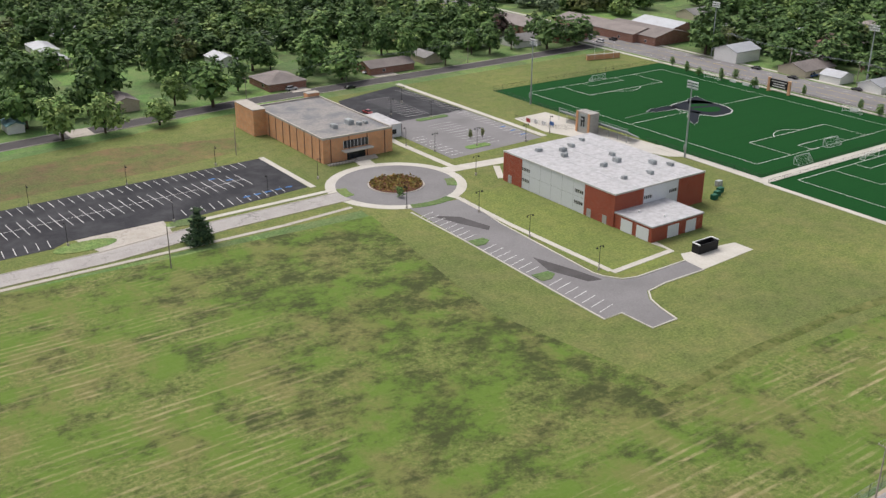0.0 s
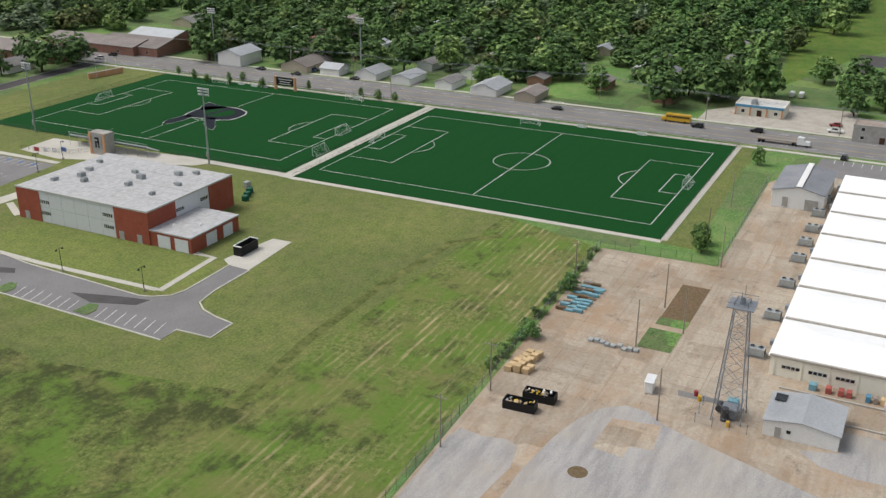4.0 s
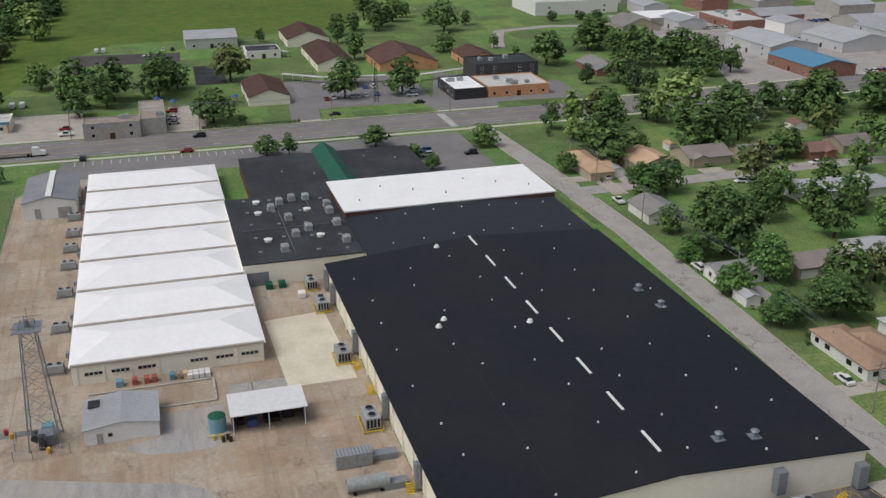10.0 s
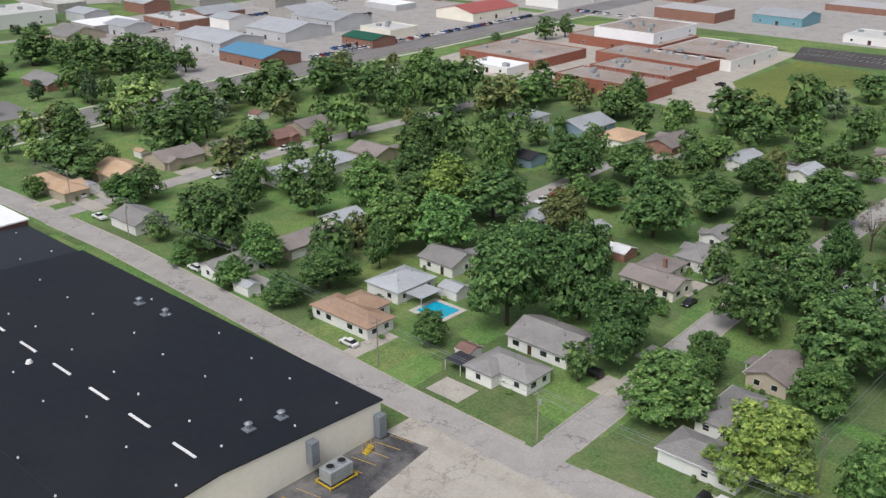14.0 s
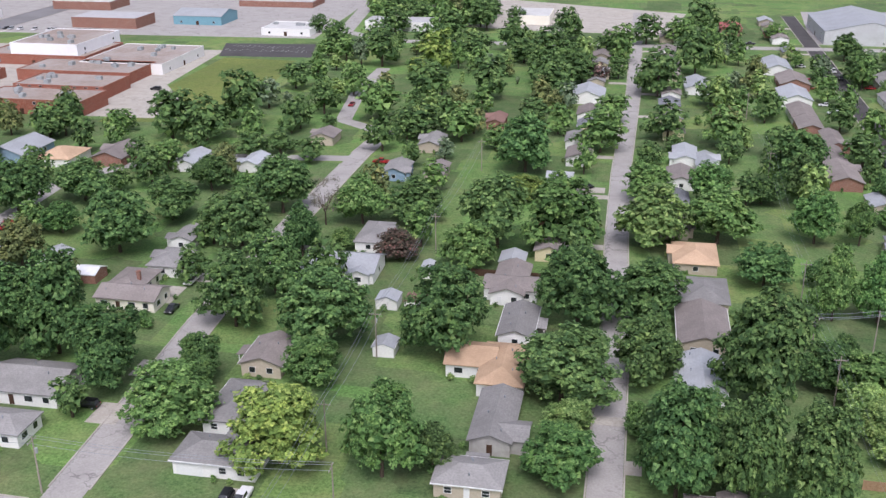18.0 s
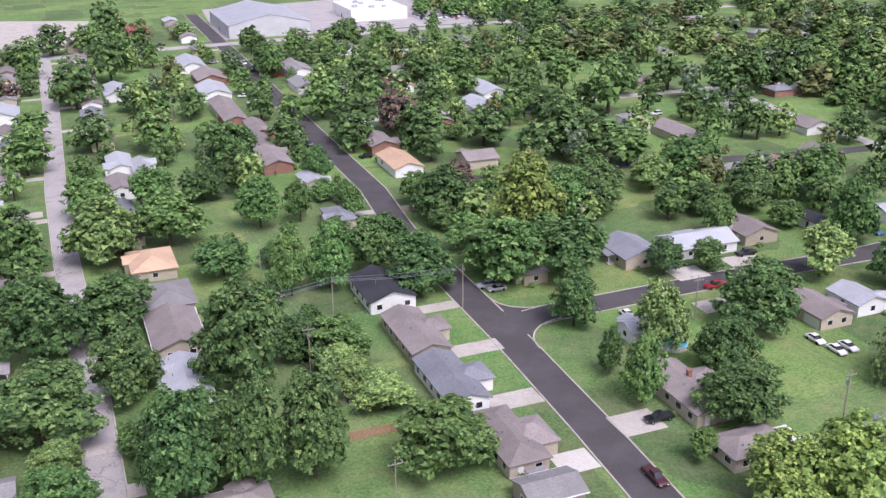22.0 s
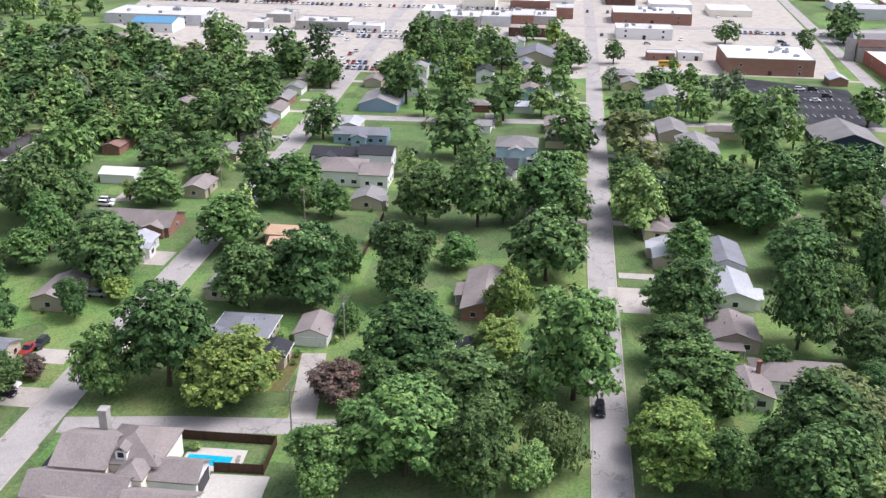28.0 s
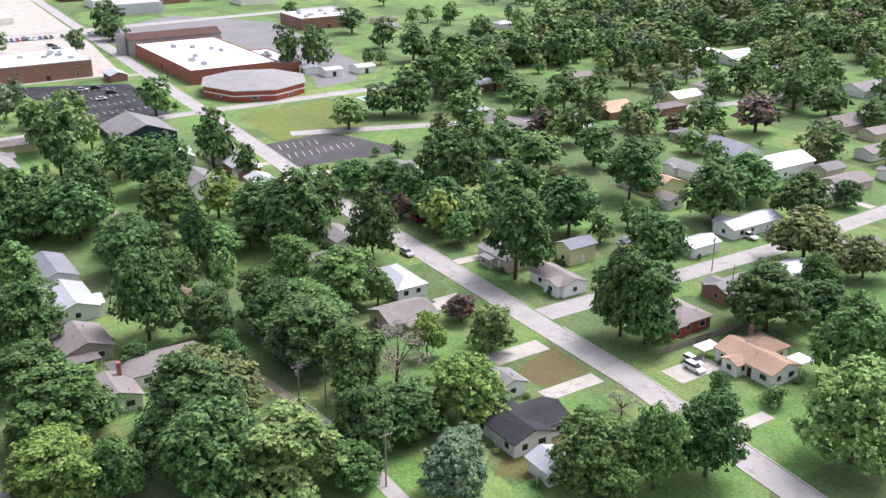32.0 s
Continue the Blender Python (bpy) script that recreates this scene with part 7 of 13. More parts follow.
slab("rubble_patch", [(100, 64.2), (131, 65.3), (135, 64.6), (134.2, 60.1), (135.2, 56), (134.2, 53.4), (127.8, 52.1), (120, 53), (100, 54)], 0, 0.05, M["gravel"], "pale broken rubble beside the yard fence", "rubble")
slab("shed_gravel", [(163.7, 4.6), (164.1, -6.4), (158, -7), (152, -6), (150.2, -3.6), (150.0, 1), (151, 6.8), (154.4, 11), (156.4, 4.6)], 0, 0.04, M["gravel"], "grey gravel beside the metal workshop", "gravel")
slab("new_concrete", [(167, -32.3), (198.4, -31.4), (196.9, -18.2), (167, -19)], 0, 0.04, M["new_slab"], "newer pale yellow concrete slab", "paving")
slab("yard_patch", [(138.8, 36.6), (139.6, 42.4), (149.8, 41.8), (151.4, 33.4), (143.2, 32.6), (142.6, 36.4)], 0, 0.055, M["yard"], "stained concrete pad in the gravel", "paving")
slab("damp_patch", [(x, y) for x, y in arc(131.6, 41.8, 1.7, 0, 330, 12)], 0, 0.05, M["soil"], "dark damp earth patch in the gravel", "bare ground")
slab("grass_strip", [(227.2, 40.6), (304, 42), (315, 50.8), (229, 48)], 0, 0.05, M["lawn"], "narrow green grass strip along the yard", "grass")
slab("grass_square", rect(178.5, 188, 39, 46), 0, 0.05, M["lawn"], "small green grass square in the yard", "grass")
slab("grass_square", rect(192, 213, 38.9, 45.2), 0, 0.05, M["soil"], "brown dry grass square in the yard", "bare ground")
slab("grass_square", rect(190.2, 194, 39, 45.4), 0, 0.055, M["lawn"], "green edge of the dry grass square", "grass")
JOINTS = []
for k in range(19):
    JOINTS.append(((157.5 + 4.6 * k, 21.8), (157.5 + 4.6 * k, 38.6)))
for k in range(16):
    JOINTS.append(((157.5 + 4.5 * k, 46.6), (157.5 + 4.5 * k, 65.4 + 0.035 * (4.5 * k))))
for y in (30.2, 38.8):
    JOINTS.append(((156, y), (311, y + 0.3)))
for y in (46.4, 52.5, 58.6):
    JOINTS.append(((146, y), (226, y + 1.2)))
for k in range(5):
    JOINTS.append(((140 + 6.5 * k, -34), (140 + 6.5 * k, -19.5 if k > 3 else -7)))
for y in (-12.5, -19.2, -26.5):
    JOINTS.append(((131, y), (178, y)))
bars("yard_joints", JOINTS, 0.14, 0.036, M["joint"], "dark joints between the yard slabs", "joint")
slab("damp_edge", [(163, 33.4), (163.5, 22.2), (165, 22.2), (165, 34)], 0, 0.038, M["asphalt_mid"], "dark concrete edge beside the tower", "paving")
fence_rng = random.Random(17)
for k in range(30):
    if k % 3 == 1 and k > 9:
        continue
    u = 157 + 2.3 * k + fence_rng.uniform(-0.8, 0.8)
    if u > 226:
        break
    tree(u, 68.6 + 0.02 * (u - 157) + fence_rng.uniform(-0.5, 0.7), fence_rng.uniform(1.0, 2.3) if u < 200 else fence_rng.uniform(0.9, 1.6), fence_rng.uniform(1.6, 3.4), fence_rng.choice("gdl"))
tree(235.5, 47, 3.6, 3.4, "g")
mesh_fence([(100, 65.2), (226, 69.6), (227.4, 46.8), (227.4, 40.6)], 3.5, 2.2, "grey chain-link fence with posts along the yard", "steel")
mesh_fence([(227.4, 40.4), (299, 41.2)], 4, 2.0, "grey chain-link fence with posts beside the grass strip", "steel")

white = thing("white_roofed_works", 0, 0, 0, 0, "long cream works building with seven white hipped roofs", "building")
BAY = 17.85
for k in range(7):
    x0 = 179 + BAY * k
    cx = x0 + BAY / 2
    part("bay_wall", bm_box(x0 + 0.02, x0 + BAY - 0.02, -16, 20, 0, 4.0), M["cream_wall"], white)
    bm = roof_bmesh(37.0, BAY - 0.5, 4.05, 2.0, True, 0.3)
    bmesh.ops.transform(bm, matrix=pose(cx, 2, 0, 0, 0, 90), verts=bm.verts[:])
    part("bay_roof", bm, M["flat_white"], white, "white hipped bay roof")
    part("valley_gutter", bm_box(x0 - 0.25, x0 + 0.25, -16.2, 20.2, 4.0, 4.45), M["concrete"], white)
    part("west_pipe", bm_tube((cx, 20.35, 0), (cx, 20.35, 4.0), 0.18, None, 8), M["steel"], white)
    bm = bmesh.new(); box(bm, cx - 2.5, cx - 1.2, 20.05, 21.3, 2.9, 3.9); tube(bm, (cx - 1.9, 20.7, 0.9), (cx - 1.9, 20.7, 2.9), 0.35, None, 8)
    part("duct", bm, M["steel"], white)
for k in range(7):
    y0 = -15 + 4.9 * k
    if k == 3:
        continue
    wi = part("window_strip", bm_box(178.9, 179.0, y0, y0 + 3.4, 1.9, 2.5), M["glass"], white)
    for j in range(4):
        part("mullion", bm_box(178.86, 178.92, y0 + 0.85 * j, y0 + 0.85 * j + 0.12, 1.9, 2.5), M["white_metal"], wi)
for k in range(8):
    part("pilaster", bm_box(178.85, 179.0, -15.9 + 5.0 * k, -15.5 + 5.0 * k, 0, 4.0), M["cream_wall"], white)


def cooler(x, y, rz, frame_colour="yellow_paint", s=1.0):
    root = thing("air_handler", x, y, 0.05, rz, "large grey air handler on a %s frame" % ("yellow" if frame_colour == "yellow_paint" else "steel"), "air conditioner", "air handlers")
    root.scale = (s, s, s)
    part("casing", bm_box(-2.2, 2.2, -1.3, 1.3, 0.5, 2.6, bevel=0.05), M["unit_grey"], root)
    for k in (-1.1, 1.1):
        part("fan_cowl", bm_tube((k, 0, 2.6), (k, 0, 2.85), 0.75, 0.7, 14), M["steel"], root)
        part("fan", bm_tube((k, 0, 2.84), (k, 0, 2.87), 0.6, None, 12), M["dark_metal"], root)
    for k in range(4):
        part("louvre", bm_box(-2.26, -2.2, -1.1 + 0.6 * k, -0.75 + 0.6 * k, 0.8, 2.3), M["dark_metal"], root)
    for a in ((-2.7, 2.7, -1.75, -1.6, 0.3, 0.5), (-2.7, 2.7, 1.6, 1.75, 0.3, 0.5), (-2.7, -2.55, -1.6, 1.6, 0.3, 0.5), (2.55, 2.7, -1.6, 1.6, 0.3, 0.5)):
        part("frame_rail", bm_box(*a), M[frame_colour], root)
    for sx in (-2.6, 2.6):
        for sy in (-1.6, 1.6):
            part("leg", bm_box(sx - 0.08, sx + 0.08, sy - 0.08, sy + 0.08, 0, 0.3), M[frame_colour], root)
    return root


for x in (185.4, 204, 222.6, 239.4, 251, 262, 275, 288):
    cooler(x, 23.6, 90, "steel", 0.75)
for x, y, s in ((175, -31, 1.0), (199.4, -31.2, 1.0), (149.5, -31, 1.05), (211.5, -30.8, 0.95)):
    cooler(x, y, 0, "yellow_paint", s)
for x, y in ((207, -28), (214, -24.5), (214, -21.5)):
    tagged(part("waste_bin", bm_box(x - 1.0, x + 1.0, y - 0.8, y + 0.8, 0.03, 1.4, bevel=0.08), M["roof_green"] if y > -27 else M["white_metal"]), "metal waste bin standing in the loading court", "bin")

# lattice mast beside the works
tower = thing("lattice_tower", 160, 23.6, 0, 0, "grey steel lattice tower with a top platform", "tower")
H_T = 23.0
def leg_at(sx, sy, z):
    r = 2.6 * (1 - z / H_T) + 1.1 * z / H_T
    return (sx * r, sy * r, z)


for sx in (-1, 1):
    for sy in (-1, 1):
        part("leg", bm_tube(leg_at(sx, sy, 0), leg_at(sx, sy, H_T), 0.11, 0.09, 6), M["tower_steel"], tower)
levels = [0, 4.2, 8.0, 11.5, 14.6, 17.4, 20.2, H_T]
for z0, z1 in zip(levels[:-1], levels[1:]):
    for (a, b), (c, d) in (((-1, -1), (1, -1)), ((1, -1), (1, 1)), ((1, 1), (-1, 1)), ((-1, 1), (-1, -1))):
        part("brace", bm_tube(leg_at(a, b, z0), leg_at(c, d, z1), 0.04, None, 5), M["tower_steel"], tower)
        part("brace", bm_tube(leg_at(c, d, z0), leg_at(a, b, z1), 0.04, None, 5), M["tower_steel"], tower)
        part("girt", bm_tube(leg_at(a, b, z1), leg_at(c, d, z1), 0.04, None, 5), M["tower_steel"], tower)
part("platform", bm_box(-2.3, 2.3, -2.3, 2.3, H_T - 1.0, H_T - 0.88), M["tower_steel"], tower)
for a in ((-2.3, 2.3, -2.3, -2.24), (-2.3, 2.3, 2.24, 2.3), (-2.3, -2.24, -2.3, 2.3), (2.24, 2.3, -2.3, 2.3)):
    part("platform_rail", bm_box(*a, H_T + 0.0, H_T + 0.08), M["tower_steel"], tower)
part("top_drum", bm_tube((0, 0, H_T - 0.8), (0, 0, H_T + 0.5), 0.5, 0.4, 10), M["tower_steel"], tower)
for s in (-1.6, 1.6):
    part("antenna", bm_tube((s, 0, H_T), (s, 0, H_T + 2.0), 0.06, None, 6), M["tower_steel"], tower)
part("base_machine", bm_box(-1.3, 1.3, -1.5, 1.2, 0.1, 2.2, bevel=0.15), M["tower_steel"], tower)
part("base_drum", bm_tube((-1.9, 0.4, 0.1), (-1.9, 0.4, 2.6), 0.7, 0.7, 12), M["siding_dark"], tower)
part("base_drum", bm_tube((0.2, 1.9, 0.9), (2.2, 1.9, 0.9), 0.6, 0.6, 12), M["siding_dark"], tower)
part("base_pipe", bm_tube((-2.4, -1.9, 2.7), (2.4, -1.9, 2.7), 0.18, None, 8), M["tower_steel"], tower)
part("base_machine", bm_box(1.6, 3.4, -1.2, 0.8, 0.1, 2.2, bevel=0.1), M["siding_teal"], tower)
mesh_fence([(155.2, 19.5), (155.2, 28.5), (164.5, 28.5)], 3, 2.0, "grey chain-link fence round the tower foot", "steel")
for x, y, c in ((163, 29.5, "orange"), (156.5, 23.0, "orange"), (164.5, 30.5, "red")):
    tagged(part("drum", bm_tube((x, y, 0.03), (x, y, 1.0), 0.4, 0.4, 12), PAINT[c]), c + " steel drum near the tower", "drum", "drums")

shed1 = thing("metal_workshop", 162, 11, 0, 0, "small white metal workshop with a grey ribbed roof", "building")
part("wall", wall_bmesh(10.4, 12.4, 3.0, 0.9, False), M["white_metal"], shed1)
bm = roof_bmesh(12.6, 10.9, 3.0, 0.95, False)
bmesh.ops.transform(bm, matrix=pose(0, 0, 0.06, 0, 0, 90), verts=bm.verts[:])
for ob in [part("roof", roof_bmesh(10.9, 12.9, 3.06, 0.95, False), M["roof_lg"], shed1)]:
    pass
bm.free()
part("door", bm_box(-5.3, -5.18, 3.2, 4.2, 0, 2.1), M["stone_wall"], shed1)
part("window", bm_box(-5.3, -5.18, 1.6, 2.3, 1.3, 1.9), M["glass"], shed1)
part("skylight", bm_box(1.5, 4.0, 3.6, 5.6, 3.42, 3.62), M["glass"], shed1)
cov = thing("equipment_shelter", 156.4, -13.8, 0, 0, "open-fronted shelter with a white ribbed roof", "shelter")
bm = bmesh.new(); box(bm, -3.6, 3.6, -6.7, 6.7, -0.08, 0.08, pose(0, 0, 4.05, 0, -4, 0)); part("roof", bm, M["roof_w"], cov)
part("back_wall", bm_box(3.0, 3.15, -6.4, 6.4, 0, 4.0), M["siding_dark"], cov)
for s in (-6.4, 6.3):
    part("side_wall", bm_box(-2.6, 3.0, s, s + 0.1, 0, 3.8), M["siding_dark"], cov)
for s in (-6.3, 0, 6.2):
    part("post", bm_box(-3.3, -3.15, s, s + 0.15, 0, 3.78), M["white_metal"], cov)
for x, y, sx, sy, h, c in ((155.5, -11, 0.7, 0.8, 1.3, "blue"), (156.5, -14.5, 1.2, 1.4, 1.0, "black"), (157, -17.5, 1.0, 1.0, 1.4, "black"), (156.5, -9, 0.7, 0.6, 1.2, "black")):
    tagged(part("machine", bm_box(x - sx, x + sx, y - sy, y + sy, 0.03, h, bevel=0.1), PAINT[c]), "dark machine stored under the shelter roof", "machine")
tank = thing("storage_tank", 155.2, -4.9, 0.03, 0, "green round storage tank on a concrete plinth", "tank")
part("shell", bm_tube((0, 0, 0.3), (0, 0, 3.2), 1.55, 1.55, 24), M["siding_teal"], tank)
part("lid", bm_tube((0, 0, 3.2), (0, 0, 3.6), 1.55, 0.5, 24), M["roof_green"], tank)
part("plinth", bm_box(-1.9, 1.9, -1.9, 1.9, 0, 0.3), M["concrete"], tank)
for k, (x, y) in enumerate(((152.6, -4), (152.5, -5.2), (152.2, -6.4), (151.5, -5.6), (151.3, -6.8))):
    tagged(part("drum", bm_tube((x, y, 0.03), (x, y, 0.95), 0.32, 0.32, 10), PAINT["yellow" if k < 2 else "black"]), "%s steel drum beside the tank" % ("yellow" if k < 2 else "black"), "drum", "drums")
slab("low_wall", rect(174.2, 174.6, -5.6, 17.2), 0, 0.35, M["concrete"], "low concrete wall of the storage court", "wall")
slab("low_wall", rect(165.8, 166.2, -5.6, 4.8), 0, 0.35, M["concrete"], "low concrete wall of the storage court", "wall")
slab("low_wall", rect(166.2, 174.2, -5.8, -5.4), 0, 0.35, M["concrete"], "low concrete wall of the storage court", "wall")
slab("oil_patch", rect(165.5, 171, -19, -8), 0, 0.036, M["asphalt_grey"], "dark oil-stained concrete", "paving")
for y, c, w in ((11.6, "siding_teal", 1.1), (8.8, "roof_red", 0.8), (6.6, "roof_red", 0.8), (5.2, "roof_red", 0.8), (1.9, "roof_blue", 0.7), (0.6, "wood", 0.6), (-0.6, "cardboard", 0.6)):
    tagged(part("crate", bm_box(176.0, 177.4, y - w / 1.6, y + w / 1.6, 0.03, 1.3, bevel=0.06), M[c]), "%s storage crate against the works wall" % {"siding_teal": "teal", "roof_red": "orange-red", "roof_blue": "blue", "wood": "grey", "cardboard": "tan"}[c], "crate", "storage crates")
for k in range(4):
    for j in range(2):
        tagged(part("tote", bm_box(175.2 + 1.15 * j, 176.2 + 1.15 * j, -1.9 - 1.1 * k, -0.95 - 1.1 * k, 0.05, 1.1, bevel=0.05), M["white_metal"]), "white caged liquid tote", "tote", "liquid totes")


def skip_bin(x, y, rz):
    root = thing("scrap_skip", x, y, 0.03, rz, "black open roll-off skip full of scrap", "skip", "scrap skips")
    for a in ((-3, 3, -1.2, -1.1, 0.2, 1.7), (-3, 3, 1.1, 1.2, 0.2, 1.7), (-3, -2.9, -1.1, 1.1, 0.2, 1.7), (2.9, 3, -1.1, 1.1, 0.2, 1.7)):
        part("side", bm_box(*a), M["dark_metal"], root)
    part("floor", bm_box(-3, 3, -1.2, 1.2, 0.0, 0.2), M["dark_metal"], root)
    rr = random.Random(int(x))
    for k in range(16):
        u, v, s = rr.uniform(-2.4, 2.4), rr.uniform(-0.8, 0.8), rr.uniform(0.2, 0.5)
        bm = bmesh.new(); box(bm, -s, s, -s * 0.5, s * 0.5, -0.1, 0.1, pose(u, v, 1.2 + rr.uniform(0, 0.5), rr.uniform(-40, 40), rr.uniform(-40, 40), rr.uniform(0, 180)))
        part("scrap_piece", bm, M[rr.choice(("cardboard", "unit_grey", "wood", "white_metal", "yellow_paint"))], root)


skip_bin(145.6, 57.8, 94)
skip_bin(150.0, 55.7, 94)
rr = random.Random(4)
for k in range(14):
    x, y = 157.5 + 1.5 * (k % 6) + 0.3 * (k // 6), 65.2 - 1.7 * (k // 6) - 0.3 * (k % 6)
    tagged(part("timber_stack", bm_box(x - 0.62, x + 0.62, y - 0.72, y + 0.72, 0.05, rr.uniform(1.0, 1.6), bevel=0.03), M["cardboard"]), "tan wrapped pallet of boards stacked by the fence", "pallet", "pallet stacks")
for k in range(26):
    x, y = 188 + 1.9 * (k % 9) + rr.uniform(-0.4, 0.4), 66.0 - 1.9 * (k // 9) - 0.12 * (k % 9)
    tagged(part("machine_rack", bm_box(x - 0.45, x + 0.45, y - 1.3, y + 0.9, 0.05, rr.uniform(0.3, 0.8), bevel=0.04), M[("siding_teal", "siding_teal", "siding_teal", "roof_red", "wood", "soil")[rr.randrange(6)]]), "painted steel rack stored in the yard", "rack", "steel racks")
for k in range(9):
    x, y = 176.3 + rr.uniform(-0.5, 0.5), 55 - 1.2 * k
    tagged(part("machine_rack", bm_box(x - 0.6, x + 0.6, y - 0.5, y + 0.5, 0.05, rr.uniform(0.4, 0.9), bevel=0.04), M["unit_grey"]), "grey steel rack stored in the yard", "rack", "steel racks")
bx = thing("white_cabin", 162.7, 38.7, 0.03, 5, "small white portable cabin in the yard", "cabin")
part("body", bm_box(-1.7, 1.7, -0.8, 0.8, 0.1, 2.3, bevel=0.05), M["white_metal"], bx)
part("roof", bm_box(-1.8, 1.8, -0.9, 0.9, 2.3, 2.42), M["roof_w"], bx)
part("skid", bm_box(-1.7, 1.7, -0.7, -0.5, 0, 0.1), M["wood"], bx)
cont = thing("shipping_container", 138.6, -25.6, 0.03, 90, "grey corrugated shipping container in the yard", "container")
part("shell", bm_box(-3.05, 3.05, -1.2, 1.2, 0.1, 2.55), M["unit_grey"], cont)
for k in range(20):
    for s in (-1.25, 1.2):
        part("rib", bm_box(-2.95 + 0.3 * k, -2.8 + 0.3 * k, s, s + 0.05, 0.2, 2.5), M["unit_grey"], cont)
for k in range(10):
    part("roof_rib", bm_box(-2.9 + 0.6 * k, -2.6 + 0.6 * k, -1.15, 1.15, 2.55, 2.6), M["steel"], cont)
for x, y in ((139, -31.2), (130.6, -31)):
    tagged(part("dock_ramp", bm_box(x - 0.9, x + 0.9, y - 2.0, y + 2.6, 0.03, 1.3, bevel=0.04), M["steel"]), "grey steel compactor ram joined to the warehouse", "machine")
tr = thing("tank_trailer", 130.7, -26.3, 0.03, 90, "pale grey tank trailer parked by the warehouse", "trailer")
bm = bm_tube((-3.4, 0, 1.6), (3.4, 0, 1.6), 1.15, 1.15, 16); part("tank", bm, M["unit_grey"], tr)
for sx in (-2.2, 2.2):
    for sy in (-0.9, 0.9):
        piece("wheel", WHEEL, tr, sx, sy, 0.4)
for x, y, turn in ((129, -32.7, 0), (171, -33, 0), (161, -33.6, 0), (107.2, -97.2, -90)):
    st = thing("yellow_stair", x, y, 0.03, turn, "yellow steel access stair at the warehouse wall", "stair", "yellow stairs")
    for k in range(5):
        part("tread", bm_box(-1.2 + 0.35 * k, -0.85 + 0.35 * k, -0.6, 0.6, 0.22 * k, 0.22 * k + 0.08), M["yellow_paint"], st)
    for s in (-0.6, 0.55):
        part("rail", bm_box(-1.2, 0.9, s, s + 0.05, 1.7, 1.78), M["yellow_paint"], st)
        for u in (-1.2, -0.2, 0.8):
            part("rail_post", bm_box(u, u + 0.06, s, s + 0.05, 0.0, 1.7), M["yellow_paint"], st)

# ---- warehouse and its neighbours ----
wh = thing("warehouse", 0, 0, 0, 0, "huge cream warehouse with a low-pitched black roof and skylights", "building")
RIDGE_Y = -69.3


def shed_z(y):
    """height of the warehouse roof across its width"""
    return 8.3 - (3.0 * (y - RIDGE_Y) / 34.7 if y > RIDGE_Y else 1.75 * (RIDGE_Y - y) / 33.2)


bm = bmesh.new()
ends = []
for x in (109.8, 211.5):
    ends.append([bm.verts.new(p) for p in ((x, -102.5, 0), (x, -34.6, 0), (x, -34.6, shed_z(-34.6)), (x, RIDGE_Y, shed_z(RIDGE_Y)), (x, -102.5, shed_z(-102.5)))])
for i in range(5):
    bm.faces.new((ends[0][i], ends[0][(i + 1) % 5], ends[1][(i + 1) % 5], ends[1][i]))
bm.faces.new(ends[0][::-1]); bm.faces.new(ends[1])
bmesh.ops.recalc_face_normals(bm, faces=bm.faces[:])
part("wall", bm, M["cream_wall"], wh)
for ya, yb in ((-34.2, RIDGE_Y), (RIDGE_Y, -102.9)):
    bm = bmesh.new()
    a = [bm.verts.new((x, y, shed_z(y) + 0.03)) for x, y in ((109.5, ya), (211.9, ya), (211.9, yb), (109.5, yb))]
    b = [bm.verts.new(v.co + Vector((0, 0, 0.2))) for v in a]
    bm.faces.new(b)
    for i in range(4):
        bm.faces.new((a[i], a[(i + 1) % 4], b[(i + 1) % 4], b[i]))
    bmesh.ops.recalc_face_normals(bm, faces=bm.faces[:])
    part("roof_slope", bm, M["flat_black"], wh)
for k in range(8):
    part("skylight", bm_box(115.9 + 12.8 * k, 122.0 + 12.8 * k, RIDGE_Y - 0.25, RIDGE_Y + 0.25, 8.45, 8.7, bevel=0.05), M["white_metal"], wh, "long white ridge skylight")
part("roof_seam", bm_box(112, 178, -51.05, -50.95, shed_z(-51) + 0.2, shed_z(-51) + 0.26), M["flat_black_new"], wh)
rr = random.Random(12)
for k in range(46):
    x, y = 114 + 12.5 * (k % 8) + rr.uniform(-2, 2), -40 - 11.5 * (k // 8) + rr.uniform(-1.5, 1.5)
    if y < -101 or abs(y - RIDGE_Y) < 2:
        continue
    z = shed_z(y) + 0.2
    part("roof_drain_cap", bm_tube((x, y, z - 0.1), (x, y, z + 0.3), 0.22, 0.16, 8), M["white_metal"], wh)
for x, y in ((209, -60.5), (170.3, -49.7), (164.5, -66.7), (172.8, -51.5)):
    z = shed_z(y) + 0.2
    part("roof_dome", bm_tube((x, y, z - 0.1), (x, y, z + 0.6), 0.75, 0.4, 14), M["white_metal"], wh)
for x, y in ((174.4, -95.3), (165.8, -96.0), (117.2, -80.2), (116.6, -86.4)):
    z = shed_z(y) + 0.2
    bm = bm_tube((x, y, z - 0.1), (x, y, z + 1.2), 0.5, 0.45, 12); tube(bm, (x, y, z + 1.2), (x, y, z + 1.5), 0.75, 0.3, 12); box(bm, x - 0.9, x + 0.9, y - 0.9, y + 0.9, z - 0.1, z + 0.25)
    part("roof_fan", bm, M["steel"], wh)
for k in range(15):
    x = 112 + 6.9 * k
    part("wall_column", bm_box(x, x + 0.35, -34.6, -34.25, 0, 5.5), M["cream_wall"], wh)
